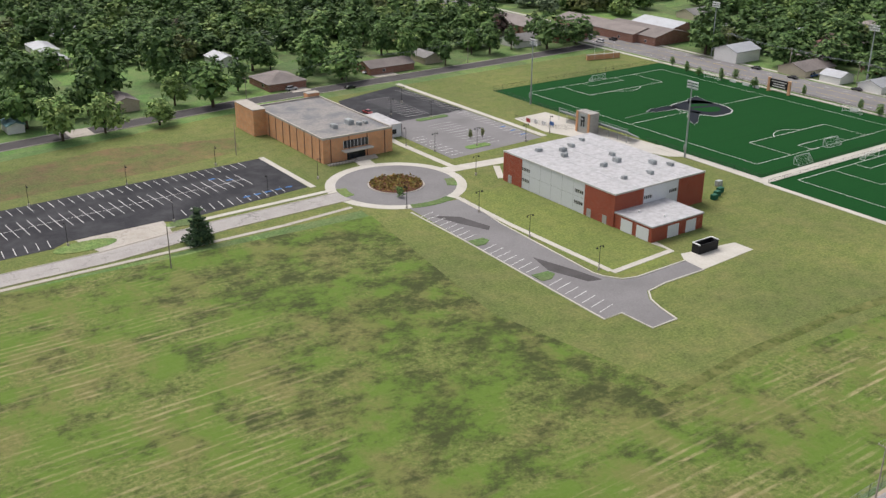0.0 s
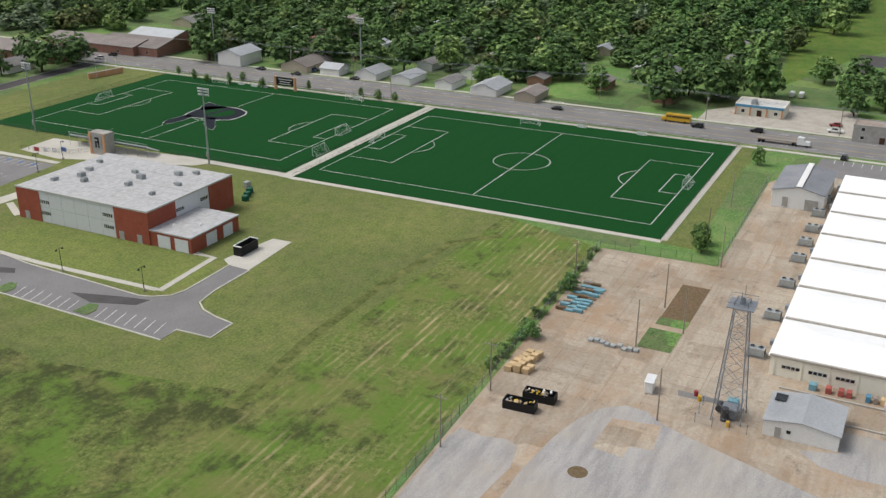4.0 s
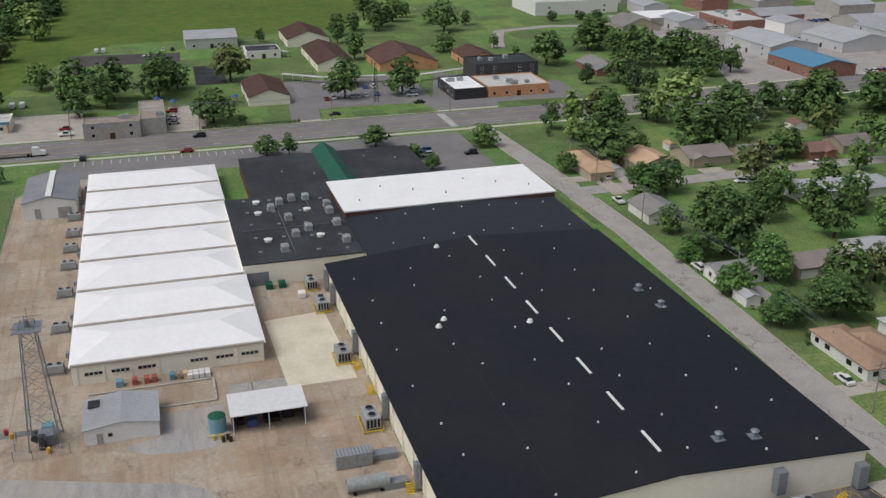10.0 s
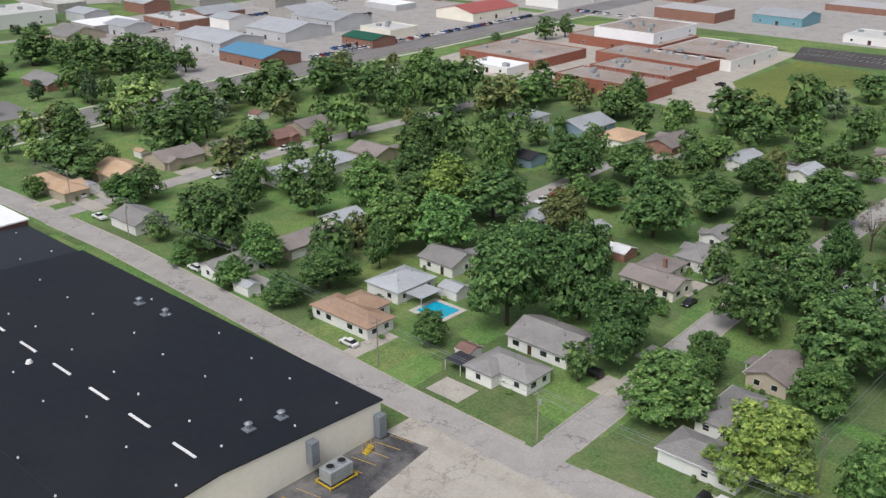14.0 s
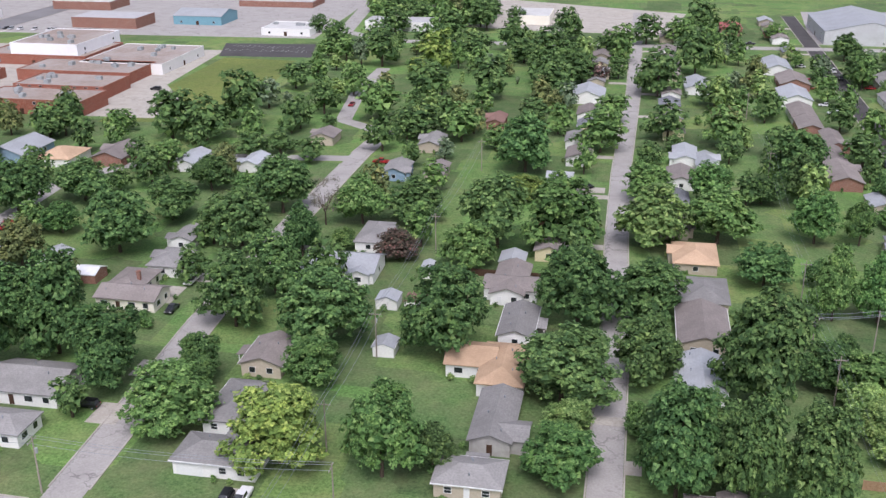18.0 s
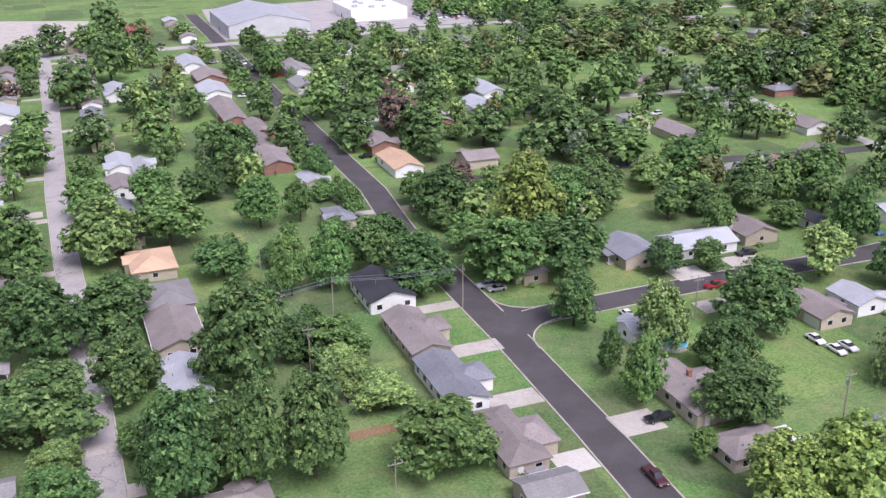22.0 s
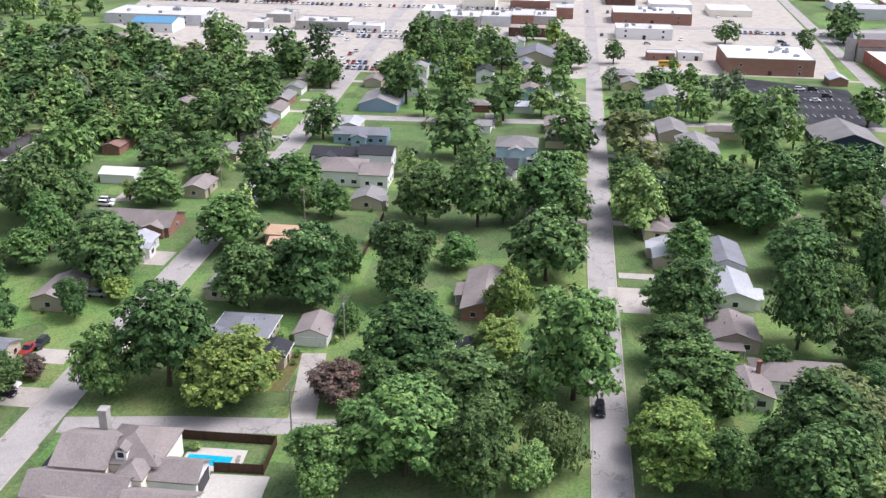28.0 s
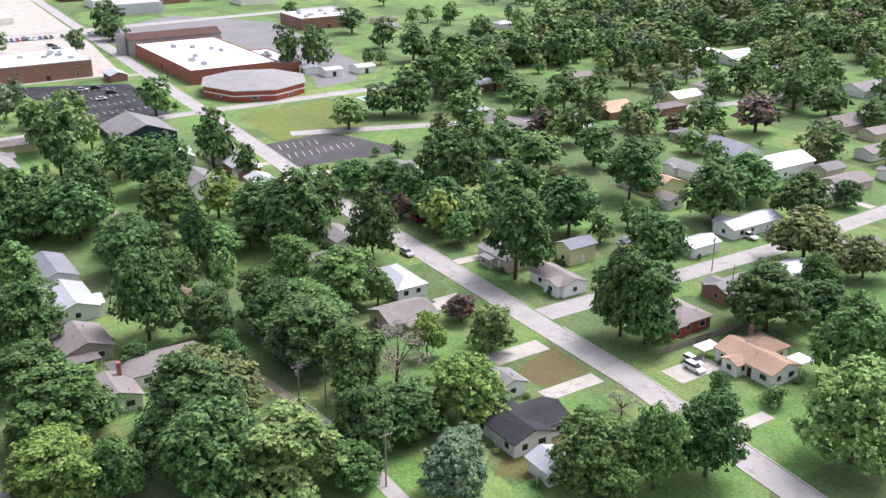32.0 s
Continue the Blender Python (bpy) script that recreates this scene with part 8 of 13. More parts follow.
for x in (128, 150, 176, 200, 208):
    part("wall_duct", bm_box(x, x + 1.2, -34.4, -33.4, 0.5, 5.2, bevel=0.06), M["steel"], wh)
for x, h in ((108.1, 5.4),):
    part("gable_duct", bm_box(108.2, 109.75, -87.3, -85.6, 2.2, 6.4, bevel=0.08), M["steel"], wh)
cooler(105.2, -88.0, 90, "yellow_paint", 1.1)
part("gable_unit", bm_box(108.2, 109.75, -102.4, -100.6, 0.3, 4.6, bevel=0.08), M["steel"], wh)
tagged(part("tank_vessel", bm_tube((103, -66, 1.5), (103, -50, 1.5), 1.4, 1.4, 16), M["white_metal"]), "long white horizontal tank beside the warehouse gable", "tank")
dark2 = thing("warehouse_link", 225.2, -73.4, 0, 0, "black-roofed link hall beside the warehouse", "building")
def link_z(y):
    return 7.75 - 0.058 * max(0.0, y + 69.8) - 0.042 * max(0.0, -69.8 - y)


bm, profile = bmesh.new(), [(-101.8, 0), (-44.8, 0), (-44.8, link_z(-44.8)), (-69.8, link_z(-69.8)), (-101.8, link_z(-101.8))]
sides = [[bm.verts.new((x, y + 73.4, z)) for y, z in profile] for x in (-13.6, 13)]
for i in range(5):
    bm.faces.new((sides[0][i], sides[0][(i + 1) % 5], sides[1][(i + 1) % 5], sides[1][i]))
bm.faces.new(sides[0][::-1]); bm.faces.new(sides[1])
bmesh.ops.recalc_face_normals(bm, faces=bm.faces[:])
part("wall", bm, M["cream_wall"], dark2)
bm = bmesh.new()
for ya, yb in ((-44.4, -69.8), (-69.8, -102.2)):
    lo = [bm.verts.new((x, y + 73.4, link_z(y) + 0.02)) for x, y in ((-13.6, ya), (13.2, ya), (13.2, yb), (-13.6, yb))]
    hi = [bm.verts.new(v.co + Vector((0, 0, 0.18))) for v in lo]
    bm.faces.new(hi)
    for i in range(4):
        bm.faces.new((lo[i], lo[(i + 1) % 4], hi[(i + 1) % 4], hi[i]))
bmesh.ops.recalc_face_normals(bm, faces=bm.faces[:])
part("roof", bm, M["flat_black_new"], dark2)
for k in range(14):
    zc = link_z(-97.4 + 7.6 * (k // 2)) + 0.15
    part("roof_drain_cap", bm_tube((-9 + 18 * (k % 2), -24 + 7.6 * (k // 2), zc), (-9 + 18 * (k % 2), -24 + 7.6 * (k // 2), zc + 0.35), 0.2, 0.15, 8), M["white_metal"], dark2)
wf = thing("white_flat_works", 252.4, -74, 0, 0, "works hall with a bright white flat roof", "building")
part("wall", bm_box(-13, 12.6, -29, 29.2, 0, 7.4), M["brick_dark"], wf)
part("roof", bm_box(-13.1, 13, -29.4, 29.5, 7.4, 7.75), M["flat_white"], wf)
for k in range(7):
    part("roof_pipe", bm_tube((-6 + 5 * (k % 3), -24 + 8 * k, 7.7), (-6 + 5 * (k % 3), -24 + 8 * k, 8.3), 0.18, 0.18, 8), M["steel"], wf)
fl = thing("plant_room_block", 239.5, -30.3, 0, 0, "cream block with a dark flat roof full of vents", "building")
part("wall", bm_box(-23.5, 23.5, -14.3, 14.3, 0, 5.4), M["cream_wall"], fl)
part("roof", bm_box(-23.6, 23.6, -14.4, 14.4, 5.4, 5.7), M["flat_dark"], fl)
part("shutter_door", bm_box(-23.62, -23.5, 8.5, 13.5, 0, 3.4), M["steel"], fl, "grey roller shutter door")
for x, y in ((256.5, -30), (243.5, -30.6), (231.3, -30.7), (222.3, -26.7), (251.1, -42), (236.5, -42), (224.2, -42), (258.6, -33.6), (258.4, -37.4), (245.8, -41.8), (252, -27.2), (234.6, -34.4)):
    roof_unit(x, y, 5.7, 0, 1.1, "white air-conditioning unit on a dark flat roof")
for x, y in ((249.2, -23.5), (229.3, -23.6), (248.9, -36.3), (229.2, -36.5), (258, -24)):
    bm = bm_tube((x - 239.5, y + 30.3, 5.65), (x - 239.5, y + 30.3, 6.3), 0.9, 0.8, 14); tube(bm, (x - 239.5, y + 30.3, 6.3), (x - 239.5, y + 30.3, 6.5), 1.1, 0.4, 14)
    part("roof_fan", bm, M["white_metal"], fl)
for k in range(20):
    x, y = -20 + 9.5 * (k % 5) + (k // 5), -11 + 6.8 * (k // 5)
    part("roof_hatch", bm_box(x - 0.45, x + 0.45, y - 0.45, y + 0.45, 5.7, 5.95, bevel=0.04), M["steel"], fl)
for a in ((-20, 16, 1.4, 1.5), (-2, -1.9, -10, 12), (6, 20, -7, -6.9)):
    part("roof_pipe", bm_box(*a, 5.75, 5.85), M["steel"], fl)
office = thing("works_office", 287, -51, 0, 0, "low works office with a dark flat roof and green gable", "building")
part("wall", bm_box(-22, 18, -27, 27, 0, 4.3), M["brick_dark"], office)
part("roof", bm_box(-22.2, 18.2, -27.2, 27.2, 4.3, 4.7), M["flat_dark"], office)
bm = roof_bmesh(42, 7.5, 4.8, 2.6, False)
part("green_gable", bm, M["roof_green"], office, "steep green metal gable roof")
for k in range(8):
    part("roof_pipe", bm_tube((-18 + 4.6 * k, -20 + 9 * (k % 5), 4.7), (-18 + 4.6 * k, -20 + 9 * (k % 5), 5.2), 0.15, 0.15, 8), M["white_metal"], office)
side = thing("metal_side_hall", 290, 30, 0, 0, "white metal hall with a blue-grey ribbed roof", "building")
part("wall", wall_bmesh(24, 14, 5.0, 1.5, False), M["white_metal"], side)
part("roof", roof_bmesh(24.6, 14.6, 5.0, 1.6, False), M["roof_bg"], side)
part("roof_light", bm_box(-12.2, 12.2, -0.8, 0.8, 6.62, 6.74), M["white_metal"], side)
part("door", bm_box(-12.15, -12.0, -5.5, -2, 0, 3.2), M["stone_wall"], side)
part("vent_louvre", bm_box(-12.15, -12.0, 2.5, 4, 0.4, 3.2), M["stone_wall"], side)

# ---- pools, fences, details in the gardens ----
def pool(x, y, w, d, rz=0, deck=1.2, label="bright blue swimming pool with a pale concrete edge"):
    root = thing("swimming_pool", x, y, 0, rz, label, "pool")
    part("deck", bm_box(-w / 2 - deck, w / 2 + deck, -d / 2 - deck, d / 2 + deck, 0, 0.12), M["concrete_white"], root)
    part("water", bm_box(-w / 2, w / 2, -d / 2, d / 2, 0.06, 0.14), M["water"], root)


def round_pool(x, y, r):
    root = thing("round_pool", x, y, 0, 0, "round blue above-ground pool in a garden", "pool")
    bm = bmesh.new(); tube(bm, (0, 0, 0), (0, 0, 1.2), r, r, 28); part("shell", bm, M["roof_w"], root)
    bm = bmesh.new(); tube(bm, (0, 0, 1.15), (0, 0, 1.23), r - 0.15, r - 0.15, 28); part("water", bm, M["water"], root)


pool(136.4, -145.5, 7.2, 6.4)
pool(-136.1, -54.4, 2.9, 7.6, 0, 0.3)
pool(-365.5, 204.6, 6, 9)
round_pool(-112, -151.5, 2.8)
round_pool(237, -196, 3.0)


def board_fence(pts, h=1.8, mk="fence_wood", label="cedar board garden fence"):
    root = thing("board_fence", pts[0][0], pts[0][1], 0, 0, label, "fence")
    ox, oy = pts[0]
    for (ax, ay), (bx, by) in chain(pts):
        L, a = math.hypot(bx - ax, by - ay), math.degrees(math.atan2(by - ay, bx - ax))
        n = max(1, int(L / 2.4))
        for k in range(n):
            bm = bmesh.new(); box(bm, 0.02, L / n - 0.02, -0.03, 0.03, 0.05, h, pose(ax - ox + (bx - ax) * k / n, ay - oy + (by - ay) * k / n, 0, 0, 0, a))
            part("panel", bm, M[mk], root)
        for k in range(n + 1):
            bm = bmesh.new(); box(bm, -0.06, 0.06, -0.06, 0.06, 0, h + 0.12, pose(ax - ox + (bx - ax) * k / n, ay - oy + (by - ay) * k / n, 0, 0, 0, a)); part("post", bm, M[mk], root)


board_fence([(-40.3, -143.1), (-59.8, -142.6)])
board_fence([(-141.9, -63.0), (-142.2, -44.4), (-133.5, -44.2), (-133.2, -52.4)], 1.9, "fence_dark", "dark stained board fence round the pool yard")
board_fence([(18, -217), (36, -217)], 1.8, "fence_dark", "dark weathered board fence")
board_fence([(-88, -250), (-125, -251)], 1.8, "wood", "grey weathered board fence")
board_fence([(205, -122.5), (205, -140), (225, -141)], 1.6, "wood", "grey weathered board fence")
board_fence([(-228, -46), (-258, -46)], 1.6, "fence_dark", "dark weathered board fence")
board_fence([(-128, 138), (-128, 165)], 1.6, "wood", "grey weathered board fence")
slab("pool_yard", [(-139.7, -60.5), (-139.9, -48.8), (-133.6, -48.4), (-132.6, -58.6), (-138, -58.8)], 0, 0.09, M["concrete_white"], "pale concrete pool yard", "paving")
slab("house_drive", [(-132.6, -52.6), (-133, -43), (-124, -42.6), (-123.8, -52.2)], 0, 0.06, M["concrete_white"], "pale concrete drive of the new house", "driveway")
strip("pavement", [(-96, -80.5), (-111, -79.2), (-142, -80.2)], 1.5, 0, 0.1, M["concrete_white"], "pale concrete pavement beside the new house", "pavement")


DRIVES = []


def drive(x0, x1, y0, y1, mk="concrete", label="pale concrete driveway"):
    DRIVES.append(x0)
    slab("driveway", rect(min(x0, x1), max(x0, x1), min(y0, y1), max(y0, y1)), 0, 0.05 + 0.002 * (len(DRIVES) % 24), M[mk], label, "driveway")


drive(-64.4, -79.7, -169.0, -164.0, "concrete")
drive(-67.4, -77.6, -147.7, -142.2, "concrete")
drive(-68.6, -78.8, -189.7, -185.7, "concrete")
drive(-84.9, -93.6, -132.9, -125.9, "concrete")
drive(-69.6, -76.5, -125.9, -119.9, "concrete_white")
drive(-136.9, -129.9, -100.4, -91.3, "concrete")
drive(-132.7, -141.4, -186.1, -179.1, "concrete_white")
drive(-127.8, -135.9, -168.0, -162.0, "concrete")
drive(-159.3, -153.3, -187.0, -180.9, "concrete")
drive(-155.2, -148.2, -103.6, -90.6, "concrete")
drive(-170.5, -164.5, -101.5, -93.9, "concrete")
drive(-155.5, -149.5, -187.3, -176.0, "concrete")
drive(-273.5, -259.8, -125.9, -120.9, "concrete")
drive(-276.2, -268.2, -108.4, -102.1, "concrete")
drive(-227.2, -223.7, 17.3, 26.1, "concrete")
drive(-218.2, -204.3, 14.4, 23.4, "concrete")
drive(-224.6, -215.6, -99.4, -93.2, "concrete")
drive(-174.9, -170.9, 100.5, 117.1, "concrete")
drive(-129.9, -125.9, 107.4, 120.8, "concrete")
drive(-123.0, -117.0, 133.0, 144.9, "concrete")
drive(-147.4, -142.4, 107.3, 120.7, "concrete")
drive(-176.8, -172.8, 113.6, 120.4, "concrete")
drive(-101.6, -98.6, 128.7, 137.7, "concrete")
drive(133.7, 137.7, -118.2, -130.6, "concrete")
drive(106.8, 114.8, -119.0, -125.0, "concrete")
drive(182.7, 171.9, -131.2, -123.2, "asphalt_grey")
drive(268.1, 252.1, -132.3, -127.3, "concrete")
drive(85.7, 92.7, -163.2, -156.7, "concrete")
drive(99.1, 104.1, -198.3, -189.1, "concrete")
drive(92.3, 86.4, -146.4, -139.4, "concrete")
drive(100.7, 93.9, -206.8, -201.8, "concrete")
drive(55.2, 58.4, -125.3, -119.3, "concrete")
drive(74.9, 81.2, -228.5, -225.5, "concrete")
drive(12.7, 5.7, -289.3, -284.3, "concrete")
drive(-3.1, 2.5, -158.0, -155.0, "concrete")
drive(-3.0, -5.8, -144.4, -140.4, "concrete")
drive(-6.9, -2.9, -176.7, -184.2, "concrete")
drive(11.6, 14.6, -142.9, -147.7, "concrete")
drive(266.4, 271.4, -117.2, -131.6, "concrete")
drive(257.2, 271.1, -140.1, -135.1, "concrete")
drive(262.6, 267.6, -163.4, -171.6, "concrete")
drive(173.1, 181.1, 356.5, 346.2, "concrete")
drive(213.8, 224.3, 350.6, 359.6, "concrete")
drive(83.5, 91.4, 331.2, 341.2, "concrete")
drive(363.7, 371.7, 184.3, 178.5, "concrete")
drive(364.5, 372.5, 158.8, 166.7, "concrete")
drive(362.2, 368.3, 195.6, 205.6, "concrete")
drive(371.1, 384.3, -14.7, -5.7, "concrete")
slab("dirt_yard", [(-144, 122), (-131, 121.5), (-127, 110), (-138, 108)], 0, 0.02, M["thin_grass"], "bare brown garden earth beside the street", "bare ground")
slab("dirt_yard", [(-121, 96), (-112, 105), (-104, 92), (-112, 84)], 0, 0.02, M["thin_grass"], "bare brown earth round the white house", "bare ground")
slab("dirt_yard", rect(-176, -160, -62, -48), 0, 0.02, M["thin_grass"], "bare brown earth beside the garage", "bare ground")
strip("garage_drive", [(-149, -42), (-160, -43.5), (-176, -46)], 5.0, 0, 0.04, M["concrete"], "long cracked concrete drive to the garage", "driveway")

# the big new house by the lane: several roofs grown together
new_house = thing("large_house", 0, 0, 0, 0, "large pale house with many grey-brown gabled and hipped roofs", "house")
BUILT.append((-127, -66, 11, 14))
for cx, cy, w, d, eave, rise, turn, hip in (
    (-132.4, -64.4, 11.6, 11.0, 4.6, 3.0, 0, True), (-130.8, -71.6, 9.6, 11.6, 4.4, 2.6, 90, False), (-128.7, -58.2, 12.0, 7.0, 3.0, 1.9, 90, False),
    (-122.4, -69.8, 16.6, 8.0, 3.1, 2.3, 90, False), (-119.8, -56.2, 11.4, 7.4, 3.0, 1.9, 90, False), (-115.6, -68.8, 12.0, 7.6, 3.2, 2.2, 90, True), (-126.0, -62.6, 6.0, 5.0, 4.4, 1.6, 0, True)):
    at = pose(cx, cy, 0, 0, 0, turn)
    bm = roof_bmesh(w, d, eave + 0.1, rise, hip)
    bmesh.ops.transform(bm, matrix=at, verts=bm.verts[:])
    part("roof", bm, M["roof_br"], new_house)
    bm = wall_bmesh(w - 0.8, d - 0.8, eave, rise * 0.9, hip)
    bmesh.ops.transform(bm, matrix=at, verts=bm.verts[:])
    part("wall", bm, M["cream_wall"] if eave > 4 else M["siding_w"], new_house)
bm = bmesh.new(); box(bm, -3.0, 3.0, -1.6, 1.6, -0.06, 0.06, pose(-130.2, -77.2, 3.1, 14))
part("porch_roof", bm, M["roof_dg"], new_house, "dark metal porch roof")
bm = bm_box(-137.0, -135.4, -72.4, -71.0, 2, 8.4); box(bm, -137.1, -135.3, -72.5, -70.9, 8.4, 8.7); part("chimney", bm, M["stone_wall"], new_house)
bm = roof_bmesh(2.4, 2.2, 6.6, 0.9, False); bmesh.ops.transform(bm, matrix=pose(-128.4, -65.2, 0), verts=bm.verts[:]); part("dormer_roof", bm, M["roof_br"], new_house)
part("dormer", bm_box(-129.3, -127.3, -66.1, -64.3, 5.0, 6.6), M["siding_w"], new_house)
part("dormer_window", bm_box(-127.3, -127.24, -65.7, -64.7, 5.5, 6.4), M["glass"], new_house)
part("garage_door", bm_box(-131.2, -126.4, -52.6, -52.5, 0, 2.4), M["siding_dark"], new_house, "dark garage door")
for x, y in ((-131, -70.2), (-134.5, -66), (-128, -60), (-121, -66), (-123.5, -74)):
    piece("roof_vent", VENT, new_house, x, y, 5.6 if x < -125 else 4.4)
for x0, x1, y0 in ((-124.6, -123.4, -61.36), (-121.2, -120.0, -61.36), (-121, -119.6, -50.5), (-118.6, -117.4, -50.5)):
    part("window", bm_box(x0, x1, y0 - 0.05, y0 + 0.03, 0.9, 2.3), M["glass"], new_house)
pool_chairs = [(-137.0, -49.6), (-135.8, -49.4)]
for x, y in pool_chairs:
    bm = bm_box(x - 0.9, x + 0.5, y - 0.3, y + 0.3, 0.25, 0.36); box(bm, -0.7, 0, -0.3, 0.3, 0, 0.08, pose(x + 0.5, y, 0.3, 0, 215)); box(bm, x - 0.8, x - 0.7, y - 0.28, y + 0.28, 0.1, 0.25); box(bm, x + 0.3, x + 0.4, y - 0.28, y + 0.28, 0.1, 0.25)
    tagged(part("sun_lounger", bm, M["wood"]), "low brown sun lounger beside the blue pool", "lounger", "pool loungers")

# ---- around the motel, garage and school ----
canopy = thing("garage_fascia", 376.4, 58.5, 0, 0, "blue painted fascia board over the garage doors", "sign")
part("board", bm_box(-0.3, 0.3, -8.9, 8.9, 3.3, 4.15), M["roof_blue"], canopy)
for y in (-8.5, -3, 3, 8.3):
    part("pier", bm_box(-0.2, 0.4, y, y + 0.5, 0, 3.3), M["brick_orange"], canopy)
for pts in ([(417, -113), (426, -141)], [(508, -46), (486, -66)], [(436, -56), (424, -72)], [(424, -72), (420, -100)]):
    walk_roof = strip("covered_walk", pts, 2.6, 2.7, 2.95, M["flat_light"], "flat-roofed covered walk between school wings", "covered walk")
    (ax, ay), (bx, by) = pts
    for k in range(5):
        part("post", bm_tube((ax + (bx - ax) * k / 4, ay + (by - ay) * k / 4, 0), (ax + (bx - ax) * k / 4, ay + (by - ay) * k / 4, 2.72), 0.1, None, 6), M["white_metal"], walk_roof)

# ---- poles and wires ----
for row, cans in (
    ([(128, 65.0), (149, 65.2), (203, 68.0)], ()),
    ([(127.6, -118.8), (88.0, -118.6), (40, -120)], (1,)),
    ([(-40.5, -120), (-40.1, -168.8), (-38.4, -186.2), (-40.4, -214), (-42.5, -302), (-43, -380)], (1, 2)),
    ([(46.5, -110), (46.6, -137.5), (46.8, -172.5), (46, -230), (45, -300)], (2,)),
    ([(-79.2, -185), (-50.8, -189.7), (-38.4, -186.2)], ()),
    ([(-123, -115.5), (-123, -160), (-123, -210)], (0,)),
    ([(-183, -41.2), (-144, -42.2)], (0,)),
    ([(-119, 67.6), (-147.6, 65.9), (-193, 66), (-240, 66)], (1,)),
    ([(-147, 71), (-147.5, 66)], ()),
    ([(-136.4, 168), (-153.7, 181), (-193, 188), (-240, 200)], (1,)),
    ([(-250, -66.4), (-277.7, -99)], ()),
    ([(335, 192), (369, 173), (376, 120), (363, 75), (362, 28.4), (361, -15.6), (361, -64), (361, -110)], (3,)),
    ([(372, 300), (366, 261), (367, 229), (369, 173)], (1,)),
    ([(278, -124), (262, -126), (228, -124), (180, -123), (127.6, -118.8)], (2,)),
    ([(150.5, 340), (199.6, 350.8), (262, 352)], ()),
):
    for k, (x, y) in enumerate(row):
        ax, ay = row[max(k - 1, 0)]
        bx, by = row[min(k + 1, len(row) - 1)]
        utility_pole(x, y, math.degrees(math.atan2(by - ay, bx - ax)) + 90, k in cans)
    wires(row)
for x, y in ((199, 45.7), (178.4, 46.1), (152.9, 34.6), (188.2, 38.9), (272, 46.6), (239.6, 45.9), (227.1, 39.6), (71.4, 210.9), (120.8, 283.8)):
    utility_pole(x, y, 90, False, False)

# ---- far parts of the town and the workshops ----
far_town = random.Random(31)
TOWN_WALLS = ("white", "stone", "brick", "tan", "metal", "darkbrick")
TOWN_ROOFS = ("flat_light", "flat_white", "flat_light", "flat_white", "flat_worn", "flat_grey")
for row, x in enumerate((-668, -706, -748, -800)):
    y = -330 + 9 * row
    while y < 330:
        w, d = far_town.uniform(16, 28), far_town.uniform(14, 34)
        if abs(y - 18) > d / 2 + 8 and abs(y + 103) > d / 2 + 8 and abs(y - 158) > d / 2 + 6 and far_town.random() > 0.25:
            block("shop", x, y, w, d, far_town.uniform(4, 8), far_town.choice(TOWN_WALLS), far_town.choice(TOWN_ROOFS), 0, True)
        y += d + far_town.uniform(8, 22)
for x in (470, 520, 570, 620):
    y = -280 - 0.2 * (x - 470)
    while y > -520:
        w, d = far_town.uniform(18, 30), far_town.uniform(16, 30)
        block("workshop", x + far_town.uniform(-8, 8), y - 60 if x < 500 else y, w, d, far_town.uniform(4, 7), far_town.choice(("white", "metal", "brick", "stone")), far_town.choice(("flat_light", "flat_white", "gable_lg", "gable_lg")), 0, True)
        y -= d + far_town.uniform(22, 46)
for x, y, w, d in ((300, -545, 40, 24), (395, -540, 26, 40), (440, -560, 30, 22), (350, -610, 40, 26), (230, -640, 50, 26), (130, -560, 40, 18), (60, -600, 22, 30)):
    block("store", x, y, w, d, far_town.uniform(4, 7), far_town.choice(("white", "brick", "tan", "metal")), far_town.choice(("flat_light", "flat_white", "flat_grey")), 0, True)
slab("far_paving", [(170, -520), (380, -510), (560, -510), (640, -300), (760, -330), (700, -700), (180, -720)], 0, 0.016, M["asphalt_grey"], "pale paved lots of the far shops", "paving")
spots = [(-455 - 6.5 * (k % 3), -100 + 2.9 * (k // 3), 0) for k in range(21)] + [(-540 - 16 * (k % 2), -130 + 3 * (k // 2), 0) for k in range(34)] + [(-655, -300 + 3.2 * k, 0) for k in range(120)] + [(-590, 90 + 3 * k, 0) for k in range(26)] + [(-520 - 3 * k, 120, 90) for k in range(16)] + [(-728, -300 + 3.4 * k, 0) for k in range(110)]
parked_rows("town_cars", spots, 5, "rows of parked cars in the town car parks")
spots = [(376, -300 - 3.1 * k, 0) for k in range(60)] + [(385, -335 - 3 * k, 0) for k in range(12)] + [(416 + 3 * k, -268, 90) for k in range(20)] + [(455, -300 - 3.2 * k, 0) for k in range(40)] + [(300 + 3 * k, -520, 90) for k in range(24)] + [(500 + 0.2 * k, -300 - 4 * k, 0) for k in range(40)] + [(-130 - 3.2 * k, -545, 90) for k in range(14)] + [(-215 - 4 * (k % 12), -560 - 7 * (k // 12), 70) for k in range(48)]
parked_rows("workshop_cars", spots, 6, "rows of parked cars beside the workshops")

